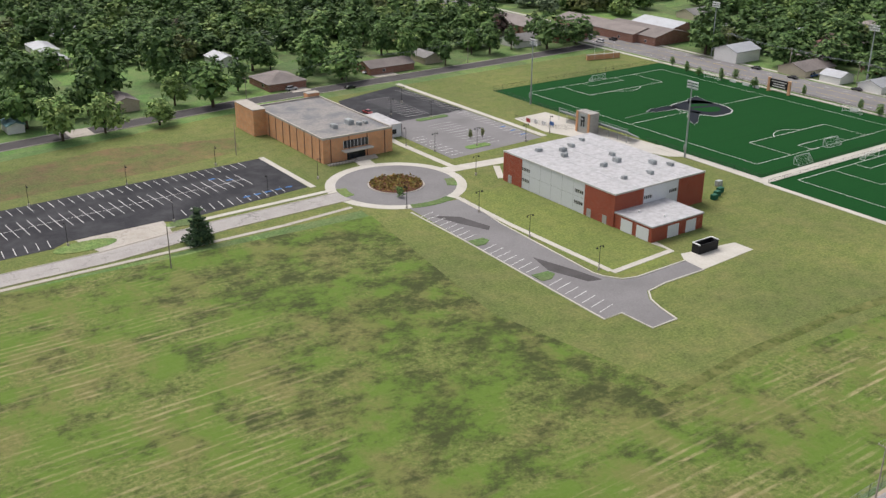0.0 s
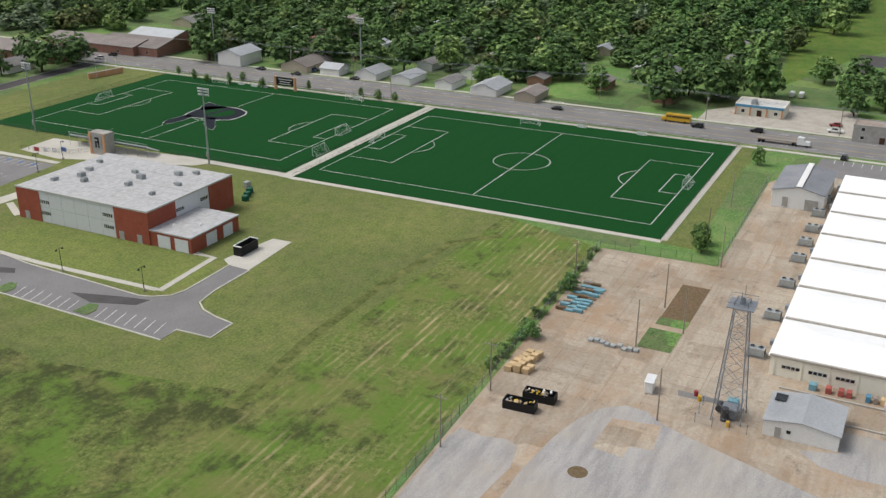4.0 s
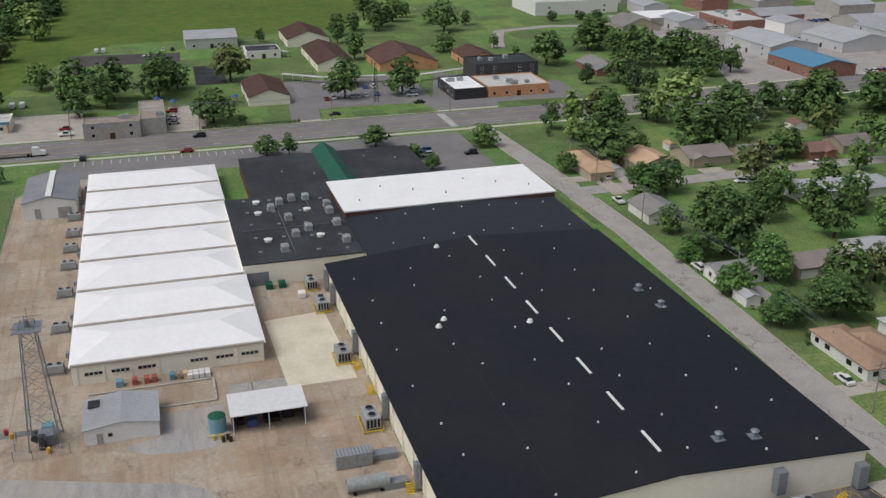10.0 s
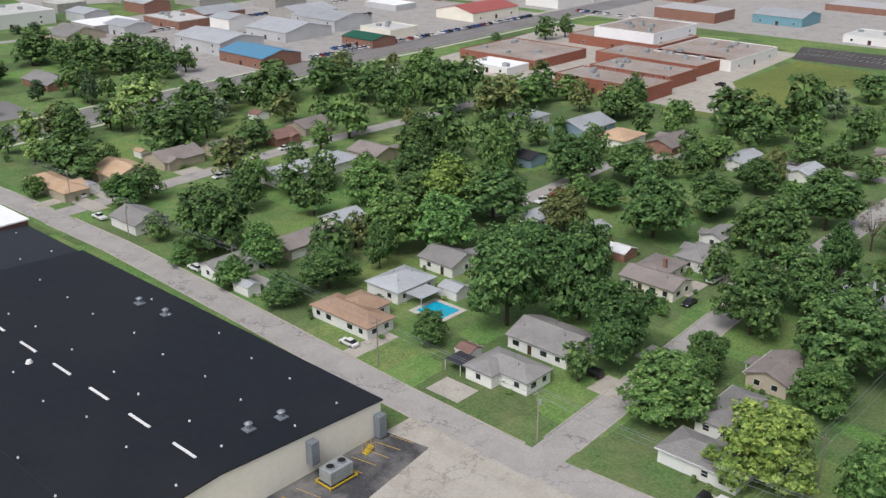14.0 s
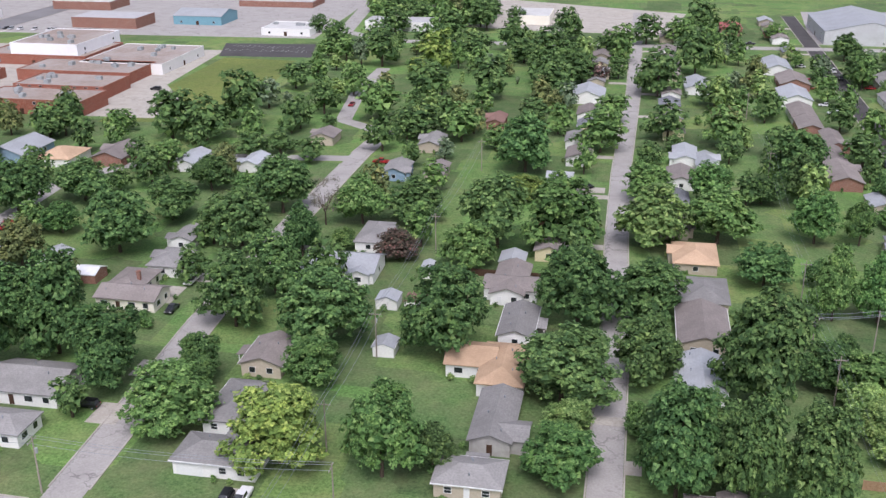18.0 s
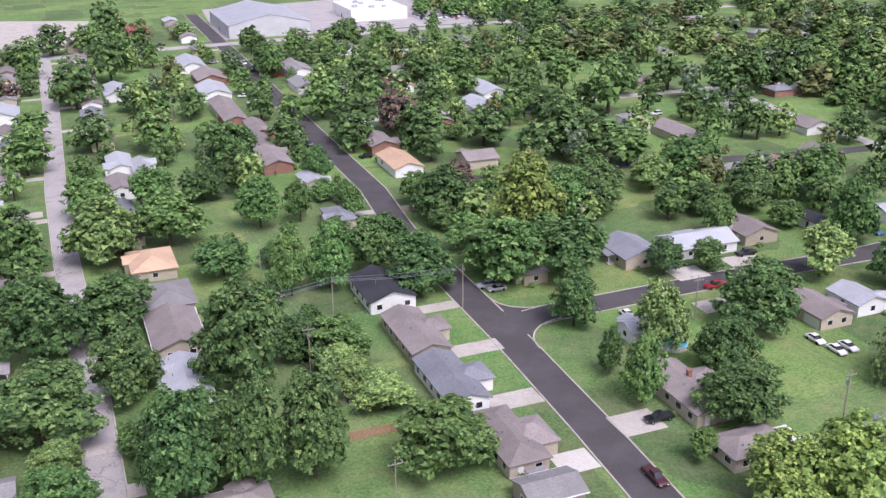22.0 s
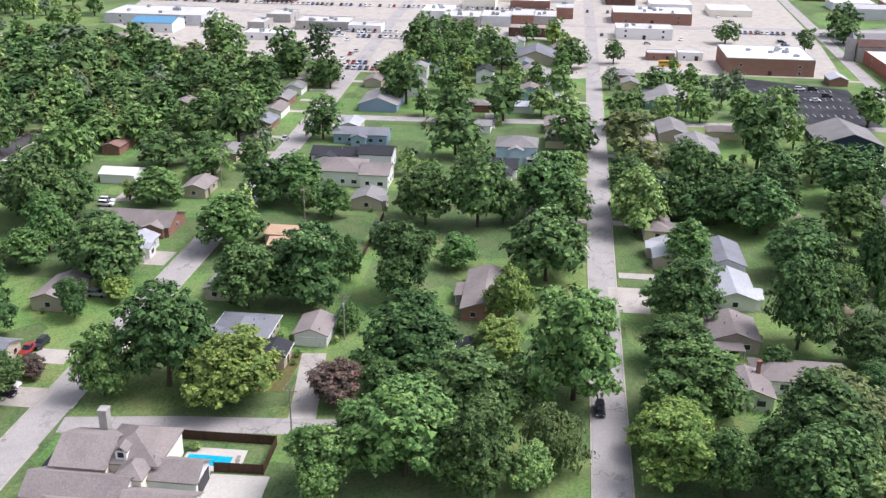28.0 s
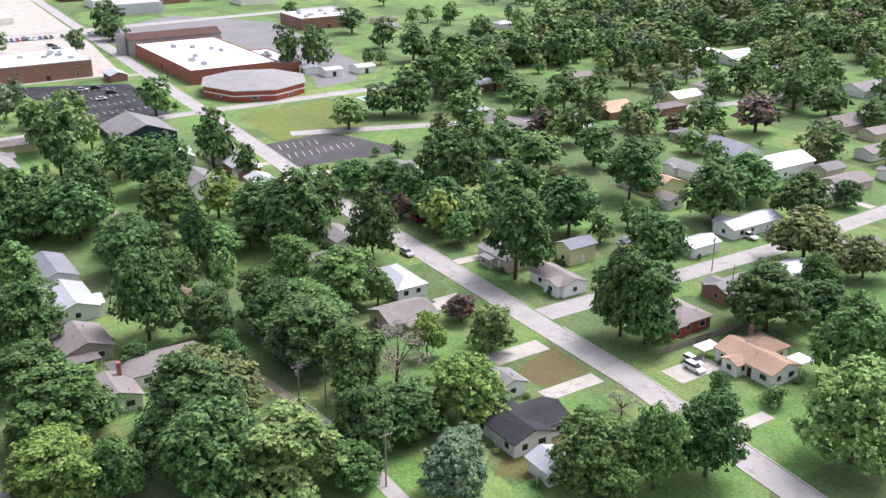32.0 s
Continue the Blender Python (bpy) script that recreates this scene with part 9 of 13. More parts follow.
# ---- other vehicles and small objects ----
def bus(x, y, rz):
    root = thing("school_bus", x, y, 0.05, rz, "yellow school bus on the road", "bus")
    part("body", hull([(-5.4, 0.5), (-5.5, 2.7), (-5.2, 2.95), (3.6, 2.95), (3.9, 2.7), (3.95, 1.7), (5.2, 1.55), (5.4, 1.2), (5.4, 0.5)], 1.2, 0.12), PAINT["orange"], root)
    for s in (-1.22, 1.17):
        for k in range(9):
            part("window", bm_box(-5.0 + 0.95 * k, -4.25 + 0.95 * k, s, s + 0.05, 1.75, 2.4), M["glass"], root)
    for sx in (-3.4, 3.6):
        for sy in (-1.05, 1.05):
            piece("wheel", WHEEL, root, sx, sy, 0.45, s=(1.3, 1.3, 1.3))


bus(355.4, 84, 90)
bus(-487, 53.3, 90)
semi = thing("flatbed_truck", 343.5, 44, 0.05, -90, "flatbed articulated lorry with a pale cab on the road", "truck")
part("deck", bm_box(-9, 4, -1.25, 1.25, 1.1, 1.4), M["wood"], semi)
part("cab", hull([(4.3, 0.6), (4.3, 2.9), (4.6, 3.1), (6.4, 3.0), (6.9, 1.9), (8.4, 1.7), (8.6, 0.6)], 1.2, 0.1), PAINT["white"], semi)
for u in (-8, -6.8, 3.0, 4.2, 7.6):
    for sy in (-1.0, 1.0):
        piece("wheel", WHEEL, semi, u, sy, 0.48, s=(1.4, 1.3, 1.4))
camper = thing("camper_trailer", -191, -137.4, 0.05, 20, "white touring caravan parked on grass", "caravan")
part("body", hull([(-3.2, 0.5), (-3.3, 2.3), (-2.9, 2.8), (2.4, 2.8), (3.2, 2.2), (3.3, 0.9), (2.9, 0.5)], 1.15, 0.08), PAINT["white"], camper)
part("window", bm_box(-1.5, 1.2, -1.18, -1.1, 1.5, 2.1), M["glass"], camper)
for sy in (-1.0, 1.0):
    piece("wheel", WHEEL, camper, -0.3, sy, 0.34)
rad = thing("radio_mast", 384.5, -86.2, 0, 0, "dark lattice radio mast on the school lawn", "mast")
for k in range(3):
    a = k * math.tau / 3
    part("leg", bm_tube((1.1 * math.cos(a), 1.1 * math.sin(a), 0), (0.4 * math.cos(a), 0.4 * math.sin(a), 16), 0.1, 0.08, 6), M["dark_metal"], rad)
for j in range(8):
    z = 2 * j
    for k in range(3):
        a, b = k * math.tau / 3, (k + 1) * math.tau / 3
        r0, r1 = 1.1 - 0.044 * z, 1.1 - 0.044 * (z + 2)
        part("brace", bm_tube((r0 * math.cos(a), r0 * math.sin(a), z), (r1 * math.cos(b), r1 * math.sin(b), z + 2), 0.05, None, 5), M["dark_metal"], rad)
BUILT.append((-440, 180, 75, 48))
hexb = thing("school_library", -405, 168, 0, 0, "eight-sided red brick school wing with a grey shingle roof", "building")
for z0, z1, mk, r in ((0, 2.2, "brick_red", 23.0), (2.2, 2.6, "flat_white", 23.05), (2.6, 4.4, "brick_red", 23.0), (4.4, 4.9, "flat_white", 23.05)):
    bm = bmesh.new(); tube(bm, (0, 0, z0), (0, 0, z1), r, r, 8); part("wall_band", bm, M[mk], hexb)
bm = bmesh.new(); tube(bm, (0, 0, 4.9), (0, 0, 7.6), 23.8, 3.0, 8); part("roof", bm, M["roof_g"], hexb)
for k in range(8):
    a = (k + 0.5) * 45
    wi = piece("window", WIN, hexb, 21.3 * math.cos(radians(a)), 21.3 * math.sin(radians(a)), 0.8, a + 90, (2.2, 1, 1))
    piece("pane", PANE, wi)
steeple = thing("church_tower", -520, 144.5, 0, 0, "small stone church tower with a pointed cap", "tower")
part("shaft", bm_box(-2, 2, -2, 2, 0, 11), M["stone_wall"], steeple)
bm = bmesh.new(); tube(bm, (0, 0, 11), (0, 0, 14), 2.2, 0.1, 4); part("cap", bm, M["roof_bg"], steeple)
for x, y in ((376, -52), (380, -60), (378, -36), (385, -30)):
    root = thing("play_frame", x + 20, y + 28, 0, 0, "blue-topped playground climbing frame", "playground")
    for sx in (-1.2, 1.2):
        for sy in (-1.2, 1.2):
            part("post", bm_tube((sx, sy, 0), (sx, sy, 2.6), 0.07, None, 6), M["yellow_paint"], root)
    bm = bmesh.new(); tube(bm, (0, 0, 2.6), (0, 0, 3.5), 1.9, 0.1, 4); part("canopy", bm, PAINT["blue"], root)
    part("deck", bm_box(-1.2, 1.2, -1.2, 1.2, 1.0, 1.1), M["steel"], root)

# ---- houses ----
compound_house("single-storey house with white siding and a grey hipped roof", "w", "g", [(98.4, 112.2, -137.2, -129.0, 2.8, "x", True), (105, 112.3, -134, -126.6, 2.8, "y", True)], None, None, 3, [(113, 117.2, -131.4, -126.8, 2.3, "roof_dg")])
compound_house("long single-storey house with white siding and a grey gabled roof", "w", "g", [(99, 114.6, -154.6, -142.2, 2.8, "x", False)], (100.2, -146.2, 90), None, 3)
compound_house("single-storey house with cream siding and a brown roof with a wing", "y2", "br", [(99.8, 114.6, -192.4, -183.4, 2.8, "x", False), (106, 115.2, -201, -188, 2.8, "y", True)], None, (108, -193, 5.6), 3)
compound_house("white single-storey house with a tan shingle roof and wing", "w", "tan", [(136.8, 155.2, -133.0, -124.6, 2.8, "x", True), (142.6, 152.6, -137.6, -128, 2.8, "y", True)])
compound_house("white single-storey house with a pale hipped roof and pool porch", "w", "lg", [(144.6, 155.4, -154.2, -141.2, 2.9, "y", True)], None, None, 3, [(139.4, 144.4, -150.2, -143.4, 2.5, "roof_lg")])
compound_house("cream single-storey house with an orange-tan L-shaped shingle roof", "w", "o", [(15.8, 25.2, -178, -160.6, 2.8, "y", True), (22, 32.2, -177.4, -167, 2.8, "x", False)], None, (31.6, -176, 4.2), 3)
compound_house("grey single-storey house with grey shingles and a porch gable", "gr", "g", [(15.6, 23.4, -159.2, -141.4, 2.8, "y", False), (13.0, 19, -149.4, -142.6, 2.7, "x", False)])
compound_house("single-storey house with white siding and a stepped taupe roof", "w", "br", [(20.2, 28.4, -219.5, -201, 2.8, "y", False), (17.4, 30.2, -212, -203.4, 2.9, "x", False)])
compound_house("white single-storey house with a charcoal gabled roof", "w", "dg", [(-70.2, -58.8, -205.4, -189.0, 2.9, "y", False)], None, None, 2)
compound_house("taupe single-storey house with brown shingles and a porch wing", "t", "br", [(-68.1, -59.2, -183.6, -163.4, 2.8, "y", False), (-71.2, -64, -178.6, -171.6, 2.75, "x", True)])
compound_house("white single-storey house with slate-grey shingles and a porch wing", "w", "bg", [(-67.2, -58.6, -162.2, -142.8, 2.8, "y", False), (-70.8, -63, -156.4, -149.2, 2.75, "x", True)])
compound_house("taupe single-storey house with a brown stepped roof", "t", "br", [(-68.3, -60.2, -139.6, -121.6, 2.8, "y", True), (-72, -64.2, -134.6, -125.6, 2.75, "x", True)])
compound_house("white single-storey house with a tan shingle roof and flower porch", "w", "tan", [(-121, -106, 145.4, 154.2, 2.8, "x", False), (-120.6, -112.4, 149, 159, 2.9, "y", True), (-117.4, -112.6, 143.2, 148, 2.6, "y", False)], None, (-120.4, 156, 5.0), 3, [(-124.4, -121.2, 143.2, 148.2, 2.3, "roof_w"), (-110.6, -106.6, 155, 159, 2.3, "roof_w")])
compound_house("white single-storey house with a charcoal cross-gabled roof under repair", "w", "dg", [(-126.2, -113.6, 89.4, 98.4, 2.8, "x", False), (-124.4, -115.2, 94, 103.8, 2.7, "y", False)], None, None, 2)
compound_house("red brick single-storey house with a brown hipped roof", "rb", "br", [(-142, -131.4, 147, 157, 2.8, "x", True), (-138.4, -130.8, 143.2, 149, 2.8, "y", True)])
compound_house("white single-storey house with a long angled brown shingle roof", "w", "br", [(-174.6, -164.6, 33.8, 43.0, 2.8, "x", False), (-180.6, -171.4, 40, 58.2, 2.9, "y", True)], None, (-173, 40.8, 6.2), 3)
compound_house("tan single-storey house with a brown roof and open carport", "t", "br", [(-199.6, -187.4, 33.6, 44.4, 2.8, "x", False)], None, None, 3, [(-187.6, -183.6, 33.8, 40.4, 2.6, "roof_br")])
compound_house("single-storey house with tan siding, slate-grey roof and garage", "t", "bg", [(-135.4, -119.2, -111.8, -103.4, 2.8, "x", False)], (-132, -103.78, 0), None, 3)
compound_house("low tan house with a brown roof and white awning", "t", "br", [(-107.2, -95, -117.4, -109.4, 2.7, "x", True)], None, None, 2, [(-110.6, -107.4, -116, -110, 2.2, "roof_w")])
compound_house("tan single-storey house with a pale grey metal roof", "t", "lg", [(-157.2, -139.6, -113, -105.4, 2.7, "x", False)], None, None, 2)
compound_house("tan brick single-storey house with a brown roof and chimney", "t", "br", [(-106.2, -97.4, -142.6, -123.2, 2.8, "y", False), (-110, -101, -138, -130, 2.8, "x", True)], None, (-103, -134, 5.4), 2)
compound_house("two-storey pale house with grey-brown hipped roofs", "w", "br", [(-297, -283, -72.6, -57, 4.6, "y", True), (-294, -282, -58, -48.6, 4.2, "y", False)], None, None, 2)
compound_house("new white house with charcoal gabled roofs", "w", "dg", [(-313, -303, -78, -60, 3.6, "y", False), (-311, -300.6, -62, -50.6, 5.0, "y", False), (-306, -299.8, -76, -68, 3.2, "x", False)], None, None, 2)
compound_house("blue-grey cottage with a slate-blue roof", "bl", "bg", [(-339, -329.6, -76.6, -57, 3.4, "y", False), (-331, -326.6, -70, -64, 3.0, "x", False)], None, None, 1)
compound_house("two-storey pale blue house with a grey hipped roof and porch", "lb", "g", [(-326.6, -313.6, -19, -5, 5.8, "y", True), (-315, -311.4, -14.6, -9.4, 5.4, "x", False)], None, None, 2, [(-313.4, -310.2, -8.6, -2, 2.9, "roof_g")])
compound_house("white house with charcoal cross gables", "w", "dg", [(-309, -298, -27, -10.6, 3.2, "y", False), (-302, -291.6, -20.6, -12, 3.0, "x", False)], None, None, 2)
compound_house("detached white garage with a brown gabled roof", "w", "br", [(-188.2, -178.4, -51.2, -43.6, 2.7, "x", False)], (-178.75, -47.4, 90), None, 1)
house(276.7, -129.7, 24.0, 8.7, 2.8, "o", "t", "hip")
house(274.3, -149.8, 15.4, 14.0, 2.8, "o", "t", "gable")
house(276.3, -169.7, 13.3, 16.0, 2.8, "br", "t", "gable")
house(235.5, -182.0, 12.5, 13.9, 2.8, "lg", "w", "gable")
house(234.1, -200.6, 11.7, 16.0, 2.8, "lg", "w", "hip")
house(231.5, -216.8, 14.0, 12.1, 2.8, "br", "t", "gable")
house(232.7, -130.3, 13.2, 10.9, 2.8, "g", "w", "gable")
house(188.8, -128.0, 6.9, 13.4, 2.8, "g", "w", "gable")
house(187.3, -150.0, 9.4, 17.1, 2.8, "br", "t", "gable")
house(151.3, -165.7, 11.6, 10.9, 2.8, "g", "w", "gable")
house(139.2, -154.0, 6.0, 5.1, 2.2, "lg", "w", "shed")
house(107.3, -208.6, 8.3, 12.3, 2.8, "g", "w", "hip")
house(66.8, -166.2, 8.9, 12.1, 2.8, "br", "t", "gable")
house(66.0, -147.0, 8.6, 15.0, 2.8, "g", "w", "hip")
house(62.6, -131.4, 15.0, 8.8, 2.8, "g", "w", "hip")
house(191.9, -167.3, 8.7, 10.4, 2.8, "lg", "w", "gable")
house(223.1, -287.8, 12.2, 12.2, 2.8, "lg", "w", "hip")
house(200.0, -290.5, 14.8, 19.5, 2.8, "lg", "bl", "gable")
house(181.9, -286.8, 12.6, 14.5, 2.8, "o", "w", "hip")
house(165.1, -291.5, 11.4, 16.6, 2.8, "br", "b", "gable")
house(138.2, -289.8, 7.8, 15.4, 2.8, "lg", "w", "gable")
house(117.3, -291.1, 6.6, 12.4, 2.8, "lg", "w", "gable")
house(123.9, -198.9, 6.0, 6.0, 2.2, "w", "b", "shed")
house(110.2, -224.3, 6.5, 10.1, 2.8, "g", "w", "gable")
house(72.1, -211.5, 6.5, 13.4, 2.8, "lg", "bl", "gable")
house(270.1, -208.3, 10.4, 10.6, 2.8, "r", "b", "gable")
house(274.9, -187.7, 9.0, 12.5, 2.8, "g", "t", "gable")
house(274.0, -224.5, 12.1, 13.1, 2.8, "br", "t", "gable")
house(301.7, -223.4, 6.0, 6.0, 2.2, "r", "w", "shed")
house(191.1, -246.2, 10.9, 9.2, 2.8, "dg", "bl", "gable")
house(153.8, -202.3, 7.1, 9.3, 2.8, "lg", "w", "gable")
house(136.8, -205.5, 7.0, 7.4, 2.8, "lg", "w", "gable")
house(175.9, -123.3, 6.0, 3.9, 2.2, "lg", "w", "shed")
house(116.9, -133.7, 4.2, 4.1, 2.2, "r", "w", "shed")
house(70.1, -290.8, 8.1, 12.8, 2.8, "g", "bl", "gable")
house(57.5, -291.0, 6.5, 14.1, 2.8, "br", "t", "gable")
house(19.5, -291.0, 8.3, 6.5, 2.8, "lg", "w", "gable")
house(25.5, -223.3, 6.5, 6.9, 2.8, "lg", "w", "gable")
house(20.0, -188.5, 7.8, 15.5, 2.8, "g", "w", "gable")
house(63.0, -213.4, 13.7, 12.6, 2.8, "lg", "w", "gable")
house(62.8, -234.1, 7.8, 15.7, 2.8, "g", "w", "hip")
house(65.3, -323.1, 8.2, 14.2, 2.8, "g", "t", "gable")
house(103.8, -324.5, 8.9, 11.1, 2.8, "br", "t", "gable")
house(47.8, -356.0, 6.7, 13.8, 2.8, "r", "b", "gable")
house(45.5, -175.1, 4.7, 5.0, 2.2, "lg", "w", "shed")
house(50.2, -197.0, 5.2, 5.3, 2.2, "lg", "w", "shed")
house(44.9, -197.2, 3.0, 4.9, 2.2, "r", "w", "shed")
house(45.2, -215.9, 3.0, 6.0, 2.2, "lg", "w", "shed")
house(-17.9, -233.6, 11.0, 14.7, 2.8, "o", "t", "hip")
house(-18.8, -211.5, 11.2, 14.7, 2.8, "g", "t", "hip")
house(-17.8, -193.0, 10.9, 18.9, 2.8, "br", "t", "gable")
house(-16.7, -171.8, 8.4, 16.2, 2.8, "lg", "w", "gable")
house(-18.5, -321.6, 8.1, 16.3, 2.8, "lg", "w", "gable")
house(-24.7, -314.8, 6.9, 14.4, 2.8, "lg", "w", "gable")
house(-16.5, -297.9, 8.6, 14.8, 2.8, "br", "w", "gable")
house(17.3, -403.7, 14.3, 18.3, 2.8, "lg", "w", "gable")
house(-63.4, -385.8, 9.5, 20.0, 2.8, "br", "w", "gable")
house(-63.4, -371.0, 9.2, 24.0, 2.8, "br", "b", "gable")
house(-68.5, -348.1, 6.9, 19.9, 2.8, "br", "b", "gable")
house(-65.4, -328.2, 6.9, 20.1, 2.8, "br", "t", "gable")
house(-64.6, -307.9, 10.3, 20.4, 2.8, "br", "b", "gable")
house(-102.7, -314.9, 9.7, 16.7, 2.8, "br", "b", "gable")
house(-101.6, -289.0, 10.2, 19.1, 2.8, "o", "w", "gable")
house(-102.5, -241.0, 8.5, 16.2, 2.8, "br", "b", "gable")
house(-126.5, -284.2, 11.5, 10.8, 2.8, "br", "t", "gable")
house(-169.3, -373.1, 11.8, 22.8, 2.8, "lg", "w", "gable")
house(-156.3, -349.7, 11.2, 16.4, 2.8, "lg", "w", "gable")
house(-139.3, -398.7, 9.8, 20.4, 2.8, "o", "w", "gable")
house(-107.4, -444.8, 12.1, 24.0, 2.8, "g", "w", "gable")
house(-101.8, -411.8, 9.6, 18.4, 2.8, "g", "w", "gable")
house(-63.9, -474.9, 12.6, 24.0, 2.8, "lg", "w", "gable")
house(-67.3, -442.6, 13.0, 20.8, 2.8, "br", "b", "gable")
house(-64.3, -414.3, 12.4, 21.7, 2.8, "lg", "w", "gable")
house(-100.3, -195.4, 7.0, 10.3, 2.8, "g", "t", "hip")
house(-17.8, -129.2, 11.8, 7.0, 2.8, "br", "t", "hip")
house(21.2, -132.7, 11.5, 8.3, 2.8, "g", "t", "hip")
house(-26.8, -428.2, 10.5, 20.6, 2.8, "lg", "w", "gable")
house(-132.4, -335.7, 8.8, 15.1, 2.8, "g", "b", "gable")
house(-142.6, -487.6, 12.3, 20.8, 2.8, "g", "w", "gable")
house(-64.0, -114.9, 10.1, 7.6, 2.8, "g", "t", "gable")
house(-110.0, -158.1, 12.2, 6.5, 2.8, "lg", "w", "gable")
house(-164.2, -111.8, 8.8, 15.8, 2.8, "bg", "t", "gable")
house(-148.9, -151.8, 9.3, 13.0, 2.8, "br", "t", "gable")
house(-160.8, -152.7, 9.0, 10.4, 2.8, "lg", "w", "gable")
house(-129.5, -196.1, 11.8, 13.9, 2.8, "bg", "t", "gable")
house(-147.9, -194.9, 18.6, 11.0, 2.8, "lg", "w", "gable")
house(-165.7, -196.8, 11.0, 11.5, 2.8, "br", "t", "gable")
house(-186.7, -195.5, 6.5, 7.8, 2.8, "dg", "w", "gable")
house(-211.0, -194.2, 9.9, 8.9, 2.8, "lg", "w", "gable")
house(-234.6, -198.3, 15.6, 10.4, 2.8, "br", "b", "gable")
house(-203.0, -150.2, 8.5, 10.2, 2.8, "dg", "t", "gable")
house(-192.3, -157.6, 7.8, 9.3, 2.8, "br", "t", "gable")
house(-195.2, -241.6, 11.5, 8.9, 2.8, "g", "t", "gable")
house(-209.3, -238.4, 15.7, 12.0, 2.8, "r", "w", "gable")
house(-232.3, -245.1, 11.2, 11.7, 2.8, "br", "b", "gable")
house(-204.9, -284.2, 11.1, 24.0, 2.8, "br", "t", "gable")
house(-244.5, -313.7, 10.5, 14.9, 2.8, "g", "w", "gable")
house(-253.7, -275.8, 12.1, 12.3, 2.8, "br", "w", "gable")
house(-306.2, -207.8, 24.0, 17.8, 2.8, "r", "b", "gable")
house(-341.6, -233.6, 15.4, 17.8, 2.8, "r", "b", "gable")
house(-279.1, -131.0, 8.0, 11.8, 2.8, "w", "w", "gable")
house(-240.2, -109.1, 13.1, 21.4, 2.8, "br", "b", "gable")
house(-228.9, -63.9, 6.5, 12.5, 2.8, "o", "t", "gable")
house(-312.7, -145.8, 17.8, 7.0, 2.8, "r", "b", "gable")
house(-419.2, -316.1, 24.0, 24.0, 5.0, "lg", "w", "gable")
house(-179.1, -61.7, 15.5, 12.5, 2.8, "bg", "t", "hip")
house(-171.5, -53.0, 6.6, 6.5, 2.8, "dg", "t", "gable")
house(-206.1, -13.4, 22.2, 10.1, 2.8, "br", "b", "gable")
house(-176.1, -14.1, 9.7, 6.5, 2.8, "dg", "t", "gable")
house(-236.8, -65.5, 7.6, 15.4, 2.8, "o", "t", "gable")
house(-267.7, -51.9, 10.1, 9.5, 2.8, "g", "t", "gable")
house(-387.3, -69.1, 22.5, 15.9, 2.8, "g", "bl", "gable")
house(-409.4, 44.5, 24.0, 19.1, 2.8, "g", "bl", "gable")
house(-358.7, 42.0, 18.7, 11.0, 2.8, "g", "t", "gable")
house(-335.7, 48.5, 24.0, 13.4, 2.8, "g", "t", "gable")
house(-356.5, 101.7, 24.0, 22.2, 2.8, "g", "n", "gable")
house(-233.3, 42.5, 16.2, 9.7, 4.0, "bg", "w", "gable")
house(-216.2, 42.2, 15.9, 10.0, 2.8, "lg", "w", "gable")
house(-193.8, -108.4, 13.8, 8.6, 2.8, "br", "t", "gable")
house(-289.3, -108.9, 12.9, 6.5, 2.8, "br", "t", "gable")
house(-490.0, -10.9, 24.0, 22.8, 2.8, "bg", "t", "gable")
house(-444.9, -11.9, 24.0, 18.4, 2.8, "g", "t", "gable")
house(-456.6, -179.7, 17.8, 7.7, 5.0, "r", "t", "gable")
house(-368.3, -143.5, 10.0, 10.0, 2.8, "br", "t", "gable")
house(-281.6, 97.0, 15.7, 11.0, 4.5, "g", "w", "gable")
house(-208.0, 100.4, 6.5, 7.3, 2.8, "g", "w", "gable")
house(-169.9, 101.6, 9.7, 12.4, 2.8, "br", "t", "gable")
house(-133.3, 102.0, 6.5, 6.5, 2.8, "g", "w", "gable")
house(-107.1, 92.3, 6.5, 6.5, 2.8, "lg", "w", "gable")
house(-177.8, 157.5, 6.5, 9.2, 4.5, "bg", "y", "gable")
house(-165.1, 187.8, 7.2, 10.4, 2.8, "lg", "w", "gable")
house(-169.0, 211.5, 8.0, 19.9, 2.8, "lg", "w", "gable")
house(-210.5, 216.0, 16.9, 13.8, 2.8, "o", "y", "gable")
house(-195.1, 207.9, 6.5, 6.5, 2.8, "br", "w", "gable")
house(-288.9, 270.6, 14.5, 14.9, 2.8, "o", "b", "gable")
house(-290.2, 311.2, 10.5, 15.5, 2.8, "w", "y", "gable")
house(-222.2, 264.7, 16.6, 15.5, 2.8, "bg", "w", "gable")
house(-200.0, 262.5, 12.3, 20.7, 4.0, "w", "w", "gable")
house(-177.8, 265.8, 9.7, 16.3, 2.8, "br", "t", "gable")
house(-189.7, 273.5, 7.3, 10.2, 2.8, "g", "t", "gable")
house(-225.3, 331.9, 13.4, 20.5, 2.8, "br", "t", "gable")
house(-258.6, 391.2, 13.9, 22.1, 2.8, "g", "w", "gable")
house(-209.6, 327.6, 8.2, 12.4, 2.8, "br", "t", "gable")
house(-194.6, 304.3, 7.8, 12.0, 2.8, "br", "w", "gable")
house(-284.5, 221.2, 14.6, 13.6, 2.8, "br", "t", "gable")
house(-311.7, 222.7, 12.4, 11.4, 2.8, "lg", "w", "gable")
house(-350.2, 391.2, 18.5, 17.8, 2.8, "w", "w", "gable")
house(-338.8, 398.2, 17.5, 19.6, 2.8, "w", "w", "gable")
house(-239.3, 147.5, 9.2, 7.9, 4.5, "bg", "w", "gable")
